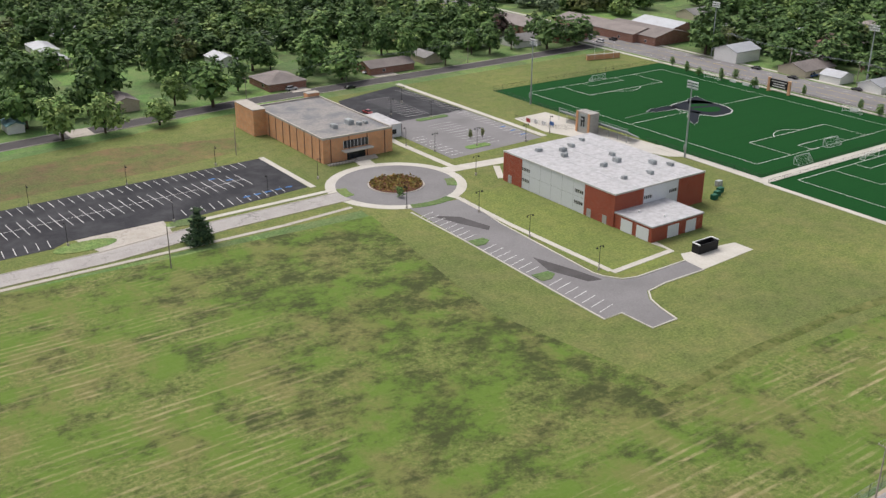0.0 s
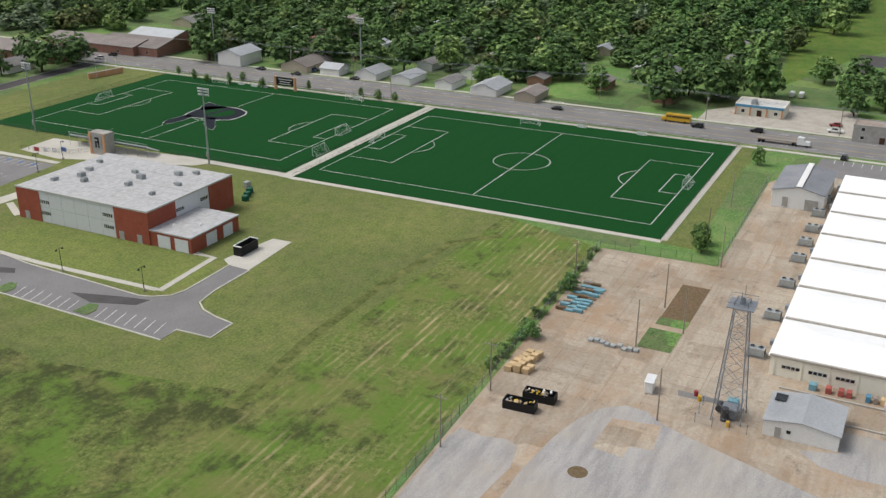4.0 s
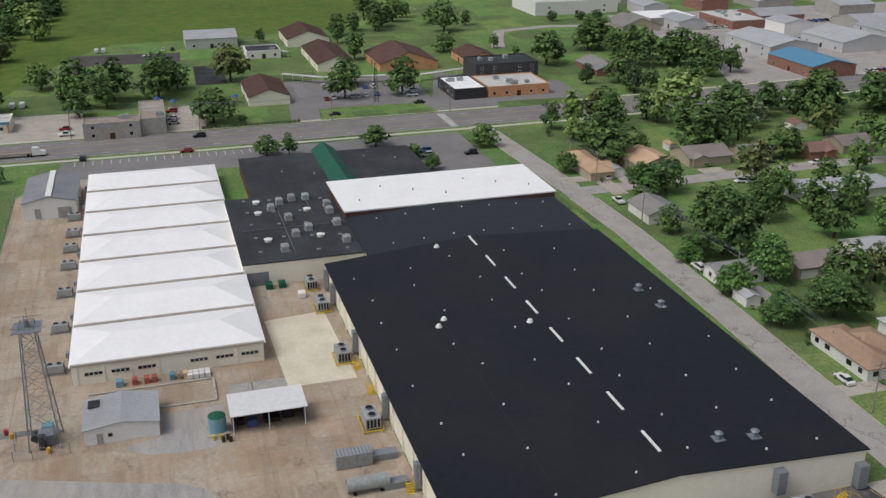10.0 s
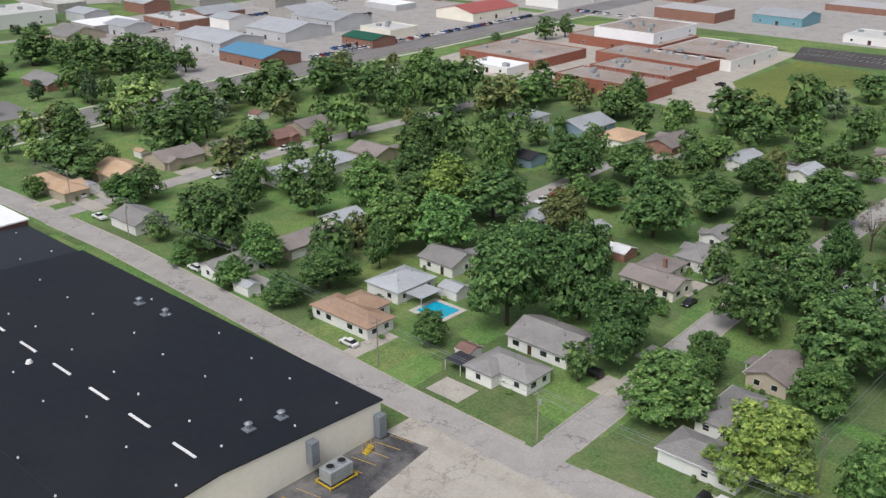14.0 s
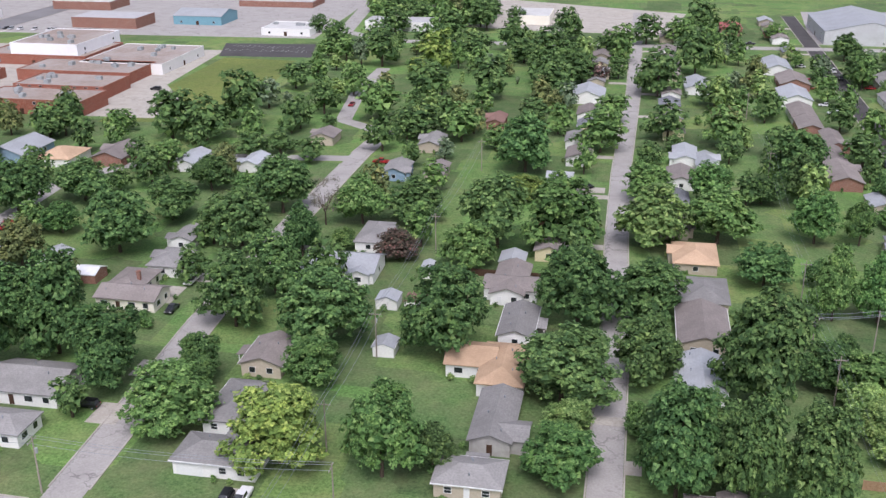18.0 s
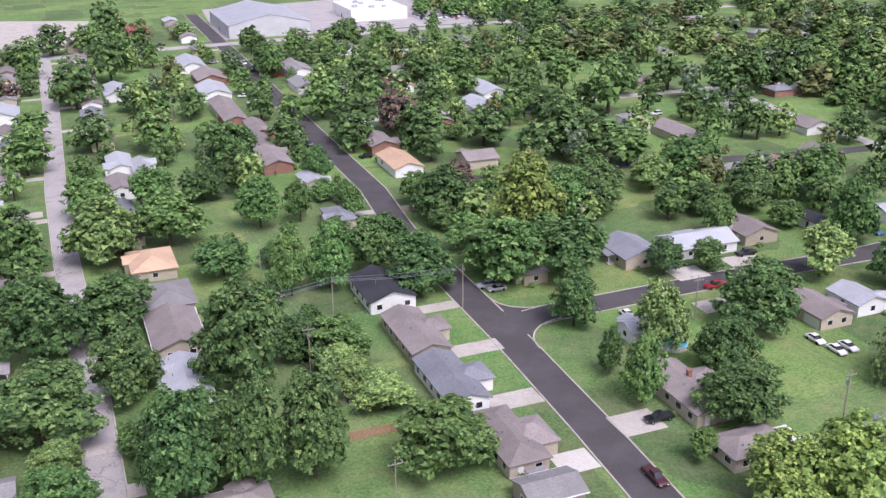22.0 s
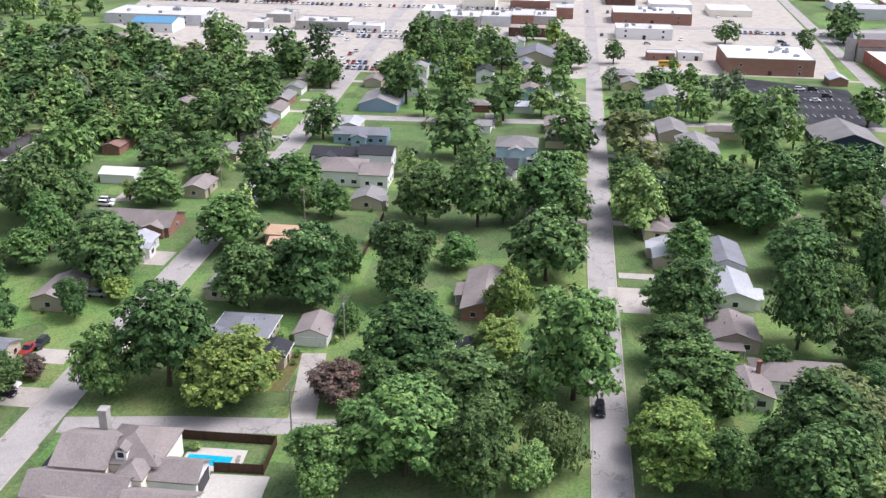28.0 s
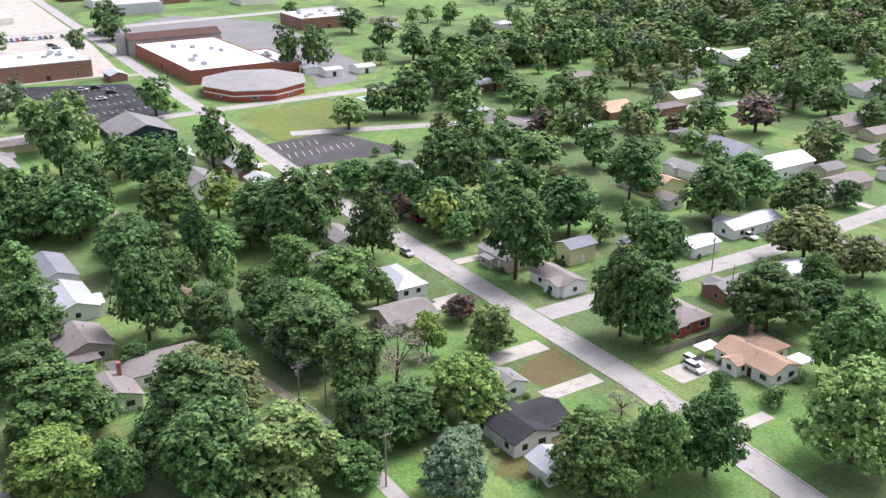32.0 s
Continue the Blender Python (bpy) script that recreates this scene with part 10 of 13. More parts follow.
house(-243.9, 142.7, 8.3, 6.7, 2.8, "dg", "t", "gable")
house(-231.8, 172.7, 6.0, 6.0, 2.2, "w", "w", "shed")
house(-317.7, 100.6, 14.5, 12.6, 2.8, "w", "w", "gable")
house(173.8, 361.1, 17.2, 19.0, 2.8, "br", "b", "hip")
house(110.0, 360.3, 10.0, 13.9, 3.5, "br", "t", "gable")
house(133.3, 509.3, 16.8, 15.6, 2.8, "lg", "w", "gable")
house(112.9, 476.7, 10.5, 22.4, 2.8, "lg", "w", "hip")
house(112.7, 447.8, 6.5, 18.0, 2.8, "lg", "t", "gable")
house(70.0, 351.7, 6.5, 10.1, 2.8, "tl", "w", "gable")
house(224.4, 360.4, 22.7, 12.3, 2.8, "br", "b", "gable")
house(249.1, 365.5, 10.2, 12.6, 2.8, "g", "t", "gable")
house(171.3, 410.7, 10.2, 16.2, 2.8, "lg", "w", "gable")
house(307.7, 371.4, 15.7, 14.2, 2.8, "g", "w", "gable")
house(439.2, 376.4, 22.3, 14.4, 2.8, "g", "t", "gable")
house(367.4, 290.4, 16.9, 13.5, 5.0, "lg", "w", "gable")
house(371.5, 256.3, 21.2, 14.7, 2.8, "br", "t", "gable")
house(367.9, 239.0, 10.3, 10.5, 2.8, "lg", "w", "gable")
house(369.4, 220.4, 14.8, 11.3, 2.8, "lg", "w", "gable")
house(368.5, 202.5, 15.5, 9.9, 2.8, "lg", "w", "gable")
house(368.4, 182.6, 14.1, 8.6, 2.8, "g", "w", "gable")
house(367.5, 163.5, 16.7, 12.3, 2.8, "lg", "w", "gable")
house(364.4, 144.6, 15.6, 9.6, 2.8, "br", "t", "gable")
house(472.6, 183.6, 15.4, 6.5, 2.8, "o", "w", "gable")
house(423.7, 104.6, 20.0, 6.5, 2.8, "bg", "w", "gable")
house(458.5, 117.1, 16.7, 6.5, 2.8, "lg", "w", "gable")
house(414.5, -197.9, 24.0, 14.5, 2.8, "g", "b", "gable")
house(515.5, -264.5, 24.0, 24.0, 2.8, "g", "t", "gable")
house(290.2, -166.0, 4.9, 3.0, 2.2, "o", "w", "shed")
house(270.0, -135.5, 6.0, 5.2, 2.2, "lg", "w", "shed")

# ---- larger buildings ----
block("auto_garage", 383.0, 58.5, 12.0, 17.9, 4.2, "tan", "flat_light")
block("motel", 362.3, 14.4, 9.0, 19.1, 6.0, "stone", "flat_worn")
block("motel", 374.0, 0.4, 28.0, 8.9, 6.0, "stone", "flat_worn")
block("metal_barn", 532.7, -32.3, 24.0, 26.4, 5.0, "metal", "gable_lg")
block("school_hall", 407.1, -44.7, 32.0, 16.7, 3.5, "tan", "gable_brown")
block("school_wing", 471.7, -82.5, 48.0, 18.0, 3.5, "tan", "gable_brown")
block("school_gym", 527.9, -80.2, 32.0, 22.2, 4.0, "tan", "gable_brown")
block("school_annex", 494.3, -54.3, 15.0, 16.3, 4.0, "white", "flat_dark")
block("school_wing", 456.8, -114.6, 34.0, 27.9, 3.5, "orange", "gable_brown")
block("school_wing", 451.3, -149.8, 24.0, 16.7, 3.5, "orange", "gable_brown")
block("school_entrance", 390.7, -124.1, 24.0, 13.5, 4.5, "dark", "flat_white")
block("auditorium", 410.9, -148.3, 18.0, 28.4, 9.0, "dark", "flat_dark")
block("school_entrance", 389.8, -145.1, 22.0, 26.6, 4.5, "orange", "flat_light")
block("warehouse", 590.8, -254.9, 40.0, 54.4, 8.0, "white", "flat_light")
block("workshop", 509.0, -292.5, 23.0, 17.9, 5.0, "metal", "gable_lg")
block("workshop", 512.2, -325.9, 36.3, 20.8, 5.0, "brick", "flat_light")
block("workshop", 433.1, -299.4, 40.1, 27.5, 6.0, "metal", "gable_lg")
block("workshop", 434.7, -346.1, 34.8, 32.6, 5.0, "metal", "gable_lg")
block("workshop", 388.6, -291.1, 34.1, 23.5, 5.0, "brick", "gable_blue")
block("workshop", 441.2, -382.8, 38.4, 28.9, 6.0, "metal", "gable_lg")
block("car_dealer", 383.3, -357.5, 23.8, 17.1, 4.0, "brick", "gable_green")
block("shop", 395.2, -384.0, 23.4, 21.1, 5.0, "tan", "flat_light")
block("tyre_shop", 402.6, -466.3, 30.2, 42.8, 5.0, "tan", "gable_red")
block("school_block", 228.9, -352.0, 45.3, 20.1, 6.0, "red", "flat_worn")
block("school_block", 231.9, -380.1, 40.4, 23.0, 5.5, "red", "flat_worn")
block("school_tower_block", 275.8, -452.3, 35.0, 41.6, 10.0, "brick_white", "flat_worn")
block("school_block", 280.8, -448.6, 54.0, 37.6, 5.0, "red", "flat_worn")
block("school_block", 229.9, -441.7, 40.7, 46.5, 5.0, "white", "flat_worn")
block("school_block", 300.5, -382.1, 45.8, 40.7, 4.5, "red", "flat_worn")
block("school_block", 242.2, -411.0, 54.2, 25.7, 5.0, "red", "flat_worn")
block("school_canopy", 291.7, -352.7, 23.6, 15.9, 3.5, "white", "flat_white")
block("workshop", 251.5, -565.2, 30.2, 25.6, 5.0, "teal", "gable_lg")
block("shop", 188.3, -537.9, 27.8, 24.7, 4.0, "white", "flat_light")
block("sports_hall", -118.5, -574.8, 45.7, 60.0, 7.0, "metal", "gable_lg")
block("warehouse", -191.3, -594.9, 35.2, 40.0, 7.0, "white", "flat_white")
block("barn", -51.3, -574.0, 11.7, 20.0, 4.0, "brick", "gable_red")
block("office_block", -490.2, 97.4, 34.0, 39.7, 8.0, "brick", "flat_white")
block("bank", -569.6, 46.1, 18.0, 30.5, 6.0, "white", "flat_light")
block("shop", -626.9, 54.4, 26.0, 46.3, 7.0, "brick", "flat_white")
block("shop", -505.7, 50.1, 9.0, 13.5, 4.0, "brick", "flat_light")
block("shop", -508.3, 64.7, 9.0, 12.0, 4.0, "white", "flat_light")
block("shop", -564.9, -14.2, 15.0, 27.8, 5.0, "darkbrick", "flat_worn")
block("shop", -598.0, -57.7, 25.0, 22.2, 6.0, "stone", "flat_light")
block("shop", -601.9, -37.4, 25.0, 17.6, 6.0, "metal", "flat_light")
block("shop", -603.6, -21.9, 25.0, 12.7, 7.0, "brick", "flat_light")
block("shop", -607.4, -8.9, 25.0, 13.0, 6.0, "stone", "flat_light")
block("shop", -635.7, 2.4, 20.0, 10.3, 7.0, "brick", "flat_light")
block("shop", -590.3, -164.8, 20.0, 14.5, 5.0, "stone", "flat_light")
block("shop", -558.8, -169.4, 18.0, 9.6, 5.0, "stone", "flat_light")
block("shop", -568.6, -133.5, 20.0, 31.1, 5.0, "stone", "flat_light")
block("shop", -528.3, -155.5, 12.0, 24.1, 4.0, "white", "flat_white")
block("shop", -561.7, -108.7, 12.0, 18.6, 4.0, "white", "flat_light")
block("workshop", -545.3, -224.4, 20.0, 24.1, 5.0, "white", "gable_blue")
block("warehouse", -577.3, -233.8, 34.0, 58.3, 6.0, "metal", "flat_light")
block("shop", -617.2, -74.1, 25.0, 17.8, 6.0, "white", "flat_white")
block("church_hall", -556.2, 274.6, 30.0, 35.6, 7.0, "brick", "flat_white")
block("school_block", -470.5, 170, 81, 42, 6.5, "red", "flat_white", 9)
block("school_block", -452, 197.5, 40, 13, 5.0, "red", "flat_light")
block("church", -522, 172, 15, 50, 7.5, "stone", "gable_brown")
block("shed", -427.0, 205.2, 8.0, 7.8, 3.0, "white", "gable_lg")
block("shed", -417.0, 211.6, 8.0, 9.6, 3.0, "white", "gable_lg")
block("shed", -415.8, 227.9, 9.0, 9.9, 3.0, "white", "gable_lg")
block("apartment_row", 334.8, 393.4, 21.1, 58.5, 4.0, "brick", "gable_br")
block("apartment_row", 365.3, 372.7, 20.1, 58.0, 4.0, "brick", "gable_br")
block("apartment_row", 370.6, 351.1, 25.0, 39.0, 4.0, "brick", "gable_br")
block("apartment_row", 392.8, 358.0, 20.4, 29.0, 4.0, "brick", "gable_lg")

# ---- trees and shrubs ----
tree(-132.9, -9.5, 15.9, 11.9, "d")
tree(-130.0, -33.5, 11.6, 13.4, "g")
tree(-111.3, 75.6, 9.9, 11.5, "s")
tree(-134.7, -0.8, 8.4, 7.5, "l")
tree(-128.8, 42.7, 17.2, 17.9, "d")
tree(-21.9, -134.1, 19.6, 12.0, "d")
tree(-11.0, -135.5, 18.9, 14.0, "d")
tree(6.9, -137.2, 9.4, 13.6, "g")
tree(-99.8, 94.6, 13.5, 15.1, "g")
tree(35.8, -132.8, 16.0, 14.1, "g")
tree(-127.1, 52.6, 14.3, 20.0, "l")
tree(-95.8, -98.8, 13.0, 15.1, "y")
tree(-136.2, -21.2, 16.1, 20.0, "g")
tree(-122.6, 63.5, 7.0, 10.1, "g")
tree(28.0, -135.7, 8.5, 8.2, "d")
tree(-31.8, -134.9, 18.0, 13.2, "d")
tree(-52.7, -129.2, 12.0, 17.3, "g")
tree(-94.9, 103.5, 15.1, 11.3, "g")
tree(-140.9, 2.8, 12.7, 12.8, "w")
tree(-137.8, 30.0, 11.9, 10.3, "d")
tree(-139.2, 22.9, 12.5, 14.9, "y")
tree(-106.7, -95.7, 15.5, 16.1, "y")
tree(-118.4, 81.6, 6.5, 9.4, "s")
tree(53.4, -133.7, 13.9, 18.1, "y")
tree(-13.5, -144.6, 13.2, 18.8, "d")
tree(-128.8, 69.0, 12.7, 11.6, "d")
tree(-92.8, 113.2, 15.0, 13.7, "d")
tree(-145.6, -20.4, 9.7, 10.6, "d")
tree(-92.9, -115.3, 6.0, 5.4, "g")
tree(-144.9, -30.7, 7.9, 9.4, "g")
tree(-142.7, 45.0, 18.3, 20.0, "d")
tree(-148.1, 22.2, 9.7, 13.9, "y")
tree(7.2, -150.9, 6.1, 8.7, "l")
tree(-129.5, 78.0, 10.2, 12.9, "d")
tree(-4.9, -152.7, 6.2, 5.5, "g")
tree(-44.6, -164.5, 7.0, 9.0, "l")
tree(-46.2, -157.6, 7.4, 9.6, "l")
tree(-48.8, -150.6, 7.4, 10.4, "l")
tree(-155.3, -13.7, 12.6, 18.1, "d")
tree(-128.8, 89.8, 12.2, 14.4, "y")
tree(-158.6, -6.6, 8.0, 11.2, "d")
tree(-82.3, 137.0, 18.4, 20.0, "l")
tree(76.1, -140.7, 11.7, 16.8, "g")
tree(-151.8, 50.5, 14.6, 20.0, "o")
tree(-159.2, -28.7, 8.4, 9.1, "d")
tree(-106.3, -122.5, 11.0, 15.9, "d")
tree(9.0, -162.0, 13.7, 19.8, "d")
tree(-157.9, -37.9, 7.9, 11.4, "r")
tree(-114.8, 115.0, 5.1, 7.0, "b")
tree(-160.9, 26.6, 13.8, 19.8, "g")
tree(-154.7, -55.7, 13.7, 17.7, "y")
tree(-164.5, 6.1, 22.0, 20.0, "g")
tree(-94.0, -135.2, 13.6, 9.2, "g")
tree(-146.2, 76.9, 14.6, 12.7, "g")
tree(-27.3, -167.0, 22.0, 17.5, "d")
tree(56.5, -161.0, 8.8, 12.4, "g")
tree(-148.2, 87.0, 11.4, 13.1, "b")
tree(-5.7, -171.8, 13.2, 15.4, "d")
tree(-170.6, -25.1, 15.9, 20.0, "d")
tree(76.4, -155.7, 10.8, 9.0, "d")
tree(-154.1, -80.7, 13.9, 10.8, "g")
tree(-159.3, -70.0, 20.1, 20.0, "d")
tree(-94.0, -146.6, 9.6, 5.1, "d")
tree(-102.1, 141.4, 3.8, 5.4, "d")
tree(-140.6, -103.9, 7.3, 7.9, "g")
tree(-110.8, 136.1, 4.3, 4.9, "d")
tree(-166.9, 59.8, 10.4, 8.3, "d")
tree(-46.8, -171.0, 9.7, 14.0, "g")
tree(78.9, -159.4, 7.8, 8.6, "g")
tree(-177.8, -8.9, 8.5, 12.2, "y")
tree(33.1, -176.0, 19.0, 18.3, "d")
tree(-149.4, -99.6, 9.4, 13.5, "d")
tree(94.6, -153.0, 16.1, 16.0, "d")
tree(-162.8, 76.9, 14.0, 20.0, "d")
tree(-39.0, -175.8, 8.9, 11.1, "d")
tree(-115.4, -139.0, 11.1, 13.6, "d")
tree(-153.5, 97.4, 10.0, 7.5, "y")
tree(-180.8, 26.1, 10.4, 14.9, "d")
tree(126.8, -132.7, 7.0, 7.5, "d")
tree(-178.4, 45.2, 6.4, 7.5, "d")
tree(57.9, -175.2, 16.6, 19.7, "d")
tree(172.6, 66.5, 3.6, 4.4, "g")
tree(-149.0, 110.4, 9.6, 10.7, "l")
tree(-108.5, -151.6, 14.8, 12.0, "l")
tree(-159.2, -97.6, 4.4, 6.4, "r")
tree(-145.3, -121.6, 14.1, 19.1, "w")
tree(-178.6, 63.4, 5.5, 3.9, "d")
tree(-99.6, 161.3, 17.2, 16.4, "g")
tree(-44.3, -184.3, 7.2, 6.5, "d")
tree(-172.4, 80.3, 12.5, 17.9, "g")
tree(-187.2, -41.5, 6.0, 6.5, "g")
tree(120.5, -150.2, 22.0, 18.7, "d")
tree(-133.7, 139.1, 17.6, 15.6, "d")
tree(-97.8, -167.9, 12.1, 11.5, "d")
tree(8.0, -194.2, 17.1, 19.5, "d")
tree(-179.3, 76.4, 11.7, 14.4, "d")
tree(-139.1, 137.0, 19.6, 14.2, "d")
tree(-185.1, 63.6, 11.0, 11.6, "d")
tree(-195.8, -7.6, 12.2, 11.9, "y")
tree(110.8, -162.7, 21.6, 19.1, "d")
tree(80.0, -180.9, 16.3, 15.3, "d")
tree(-191.5, 52.2, 19.6, 15.3, "d")
tree(-163.6, 112.7, 6.2, 8.0, "r")
tree(-199.2, 29.9, 15.4, 16.8, "d")
tree(-7.5, -201.4, 12.6, 18.1, "d")
tree(99.2, -176.8, 3.6, 4.8, "g")
tree(-133.8, -153.2, 14.4, 18.9, "d")
tree(-189.8, 76.1, 11.3, 10.3, "g")
tree(163.2, -124.2, 7.6, 11.0, "d")
tree(-194.9, -65.7, 15.3, 16.4, "d")
tree(-199.0, -53.1, 18.3, 20.0, "d")
tree(-123.8, 165.0, 15.2, 18.5, "d")
tree(-181.0, 101.6, 8.6, 8.3, "g")
tree(-205.2, -32.1, 17.6, 17.9, "d")
tree(198.5, 67.5, 3.7, 4.9, "g")
tree(-175.1, -116.3, 15.3, 13.7, "d")
tree(-187.2, 95.8, 12.6, 18.1, "g")
tree(-185.2, -101.3, 9.0, 8.4, "d")
tree(-45.7, -206.2, 16.6, 9.8, "g")
tree(-74.0, -198.0, 13.5, 15.5, "d")
tree(77.4, -198.8, 14.6, 13.4, "d")
tree(163.4, -137.3, 10.3, 14.8, "d")
tree(-55.2, -207.2, 15.7, 11.4, "g")
tree(-202.1, 73.9, 12.1, 7.2, "l")
tree(-119.8, 179.2, 9.4, 12.8, "d")
tree(-191.5, 99.1, 8.9, 12.8, "y")
tree(-94.0, -194.1, 15.8, 20.0, "g")
tree(-195.1, -96.1, 5.5, 7.9, "y")
tree(-213.4, -46.3, 10.6, 5.8, "g")
tree(180.6, -123.0, 7.1, 9.4, "g")
tree(132.8, -174.4, 12.9, 17.3, "d")
tree(-110.4, -189.7, 14.9, 19.5, "d")
tree(-219.9, -0.2, 17.4, 20.0, "d")
tree(-211.3, 65.6, 11.1, 10.2, "g")
tree(-216.7, -49.0, 9.6, 7.4, "g")
tree(-176.1, 137.0, 21.9, 20.0, "d")
tree(-66.8, -212.9, 13.2, 13.2, "d")
tree(-95.6, -201.7, 13.2, 19.0, "g")
tree(-211.3, 74.0, 8.2, 4.2, "d")
tree(36.0, -221.0, 11.2, 14.0, "g")
tree(163.1, -153.5, 12.2, 8.1, "d")
tree(-33.3, -223.1, 9.9, 14.1, "d")
tree(-206.1, 91.8, 10.6, 11.9, "g")
tree(-225.1, -21.8, 8.3, 11.9, "g")
tree(-131.4, -184.3, 8.8, 9.7, "d")
tree(-203.0, -101.0, 15.5, 20.0, "d")
tree(-177.3, -144.0, 14.0, 20.0, "s")
tree(184.6, -134.8, 10.8, 11.3, "g")
tree(-45.7, -224.1, 6.8, 7.5, "d")
tree(54.6, -223.7, 7.4, 10.6, "r")
tree(-115.4, -201.2, 9.5, 10.3, "g")
tree(-142.9, -182.9, 7.7, 7.6, "g")
tree(-161.8, 168.0, 15.5, 16.7, "d")
tree(-221.6, 74.4, 16.9, 10.4, "d")
tree(-74.0, -221.8, 10.1, 12.3, "d")
tree(159.1, -171.4, 15.3, 16.0, "g")
tree(-132.0, 193.1, 9.0, 10.7, "g")
tree(78.4, -221.4, 13.9, 9.2, "d")
tree(-205.4, 114.2, 18.4, 14.6, "d")
tree(200.4, -123.0, 5.1, 6.9, "g")
tree(-164.8, -169.0, 13.1, 13.9, "l")
tree(169.1, -164.7, 14.7, 15.4, "g")
tree(-233.5, 34.4, 11.4, 13.9, "g")
tree(-210.9, -106.3, 13.9, 19.9, "d")
tree(-94.0, -217.6, 9.6, 12.3, "g")
tree(83.0, 222.0, 8.8, 9.9, "c")
tree(-176.6, -158.3, 11.6, 10.9, "d")
tree(31.1, -235.6, 19.0, 20.0, "d")
tree(14.4, -237.6, 18.2, 20.0, "g")
tree(234.0, 46.1, 6.1, 4.7, "g")
tree(-230.8, 60.5, 13.7, 17.1, "d")
tree(69.3, -228.3, 5.6, 7.8, "g")
tree(-63.6, -230.2, 8.4, 9.4, "d")
tree(-225.9, 80.7, 9.8, 14.1, "g")
tree(80.0, -226.3, 10.4, 11.0, "d")
tree(-75.0, -229.1, 6.9, 9.4, "d")
tree(-237.8, -43.8, 5.8, 6.3, "s")
tree(95.0, -223.0, 16.0, 19.6, "d")
tree(202.4, -133.3, 16.8, 20.0, "d")
tree(-229.2, -81.0, 13.4, 17.4, "g")
tree(-115.1, -214.6, 7.8, 11.1, "g")
tree(-7.7, -243.5, 15.3, 20.0, "l")
tree(-222.3, 100.6, 20.2, 20.0, "d")
tree(240.2, 47.5, 5.5, 5.6, "g")
tree(-210.2, -125.7, 9.4, 13.5, "g")
tree(-202.8, 138.6, 8.1, 9.6, "g")
tree(-228.7, 90.8, 8.5, 11.2, "d")
tree(-130.7, 208.5, 10.4, 14.1, "o")
tree(-237.7, 70.0, 8.0, 9.7, "d")
tree(144.1, -202.7, 12.3, 13.7, "o")
tree(-24.2, -248.3, 14.3, 20.0, "g")
tree(125.1, -216.0, 16.3, 19.3, "d")
tree(206.6, -141.3, 11.7, 6.5, "d")
tree(-93.3, -232.4, 7.3, 8.1, "d")
tree(-243.4, 64.0, 10.2, 14.7, "d")
tree(-114.8, -224.7, 19.4, 20.0, "y")
tree(-146.2, 206.3, 13.6, 19.6, "o")
tree(-220.3, -124.7, 14.9, 12.3, "g")
tree(-191.3, 166.4, 16.6, 20.0, "d")
tree(-254.2, -19.4, 21.0, 18.1, "d")
tree(-253.8, -33.7, 15.8, 15.7, "d")
tree(173.5, -189.2, 17.9, 16.6, "y")
tree(-159.3, -201.4, 10.6, 9.2, "g")
tree(69.7, -247.1, 13.4, 15.7, "g")
tree(-212.4, 144.3, 7.6, 7.5, "g")
tree(79.3, -244.3, 12.6, 9.7, "b")
tree(-255.9, 23.0, 17.7, 17.4, "l")
tree(164.4, -197.7, 14.6, 20.0, "d")
tree(-48.8, -252.8, 13.6, 13.3, "g")
tree(56.1, -251.6, 11.5, 16.6, "d")
tree(-125.9, -225.2, 15.2, 14.7, "g")
tree(-238.3, 99.3, 14.8, 16.6, "d")
tree(-258.0, -12.7, 10.7, 10.0, "d")
tree(-97.0, -240.1, 14.3, 18.5, "d")
tree(-59.9, -253.3, 11.5, 10.1, "g")
tree(-234.8, 112.9, 16.6, 16.8, "d")
tree(-186.5, -183.0, 16.4, 13.4, "g")
tree(-74.0, -251.0, 9.2, 7.7, "g")
tree(-212.0, 155.0, 10.7, 11.9, "d")
tree(-255.6, -60.2, 9.9, 11.0, "g")
tree(-263.0, -0.7, 18.1, 20.0, "d")
tree(-220.1, 144.3, 11.8, 16.9, "d")
tree(-135.0, -226.0, 10.6, 15.2, "d")
tree(142.3, 222.0, 3.0, 2.5, "g")
tree(-259.1, 55.6, 15.4, 17.0, "d")
tree(-189.4, -185.5, 14.0, 12.0, "g")
tree(-124.5, -234.9, 12.3, 13.7, "d")
tree(-228.3, 136.3, 7.1, 6.9, "r")
tree(-219.4, -150.9, 12.8, 18.4, "d")
tree(-258.2, -68.5, 7.8, 6.9, "g")
tree(-207.4, -169.4, 16.6, 20.0, "d")
tree(-179.6, -199.3, 7.6, 9.5, "g")
tree(94.0, -251.3, 16.3, 19.7, "d")
tree(-266.2, 38.7, 10.4, 13.8, "d")
tree(-265.3, 45.4, 14.1, 13.8, "d")
tree(146.9, -225.9, 8.4, 10.4, "g")
tree(122.1, -240.4, 11.9, 15.6, "d")
tree(-267.9, 32.8, 12.4, 13.9, "d")
tree(197.8, -184.0, 12.5, 13.9, "g")
tree(-235.3, -133.0, 22.0, 20.0, "d")
tree(221.1, -157.0, 12.5, 11.0, "d")
tree(-94.0, -254.6, 10.0, 9.6, "g")
tree(-270.9, 21.8, 15.5, 17.4, "d")
tree(-165.2, -216.0, 9.2, 10.5, "d")
tree(-260.2, 79.7, 13.3, 19.2, "g")
tree(-142.0, -233.2, 12.1, 17.5, "d")
tree(-75.4, -262.6, 7.1, 6.2, "d")
tree(27.9, -273.4, 7.7, 10.6, "y")
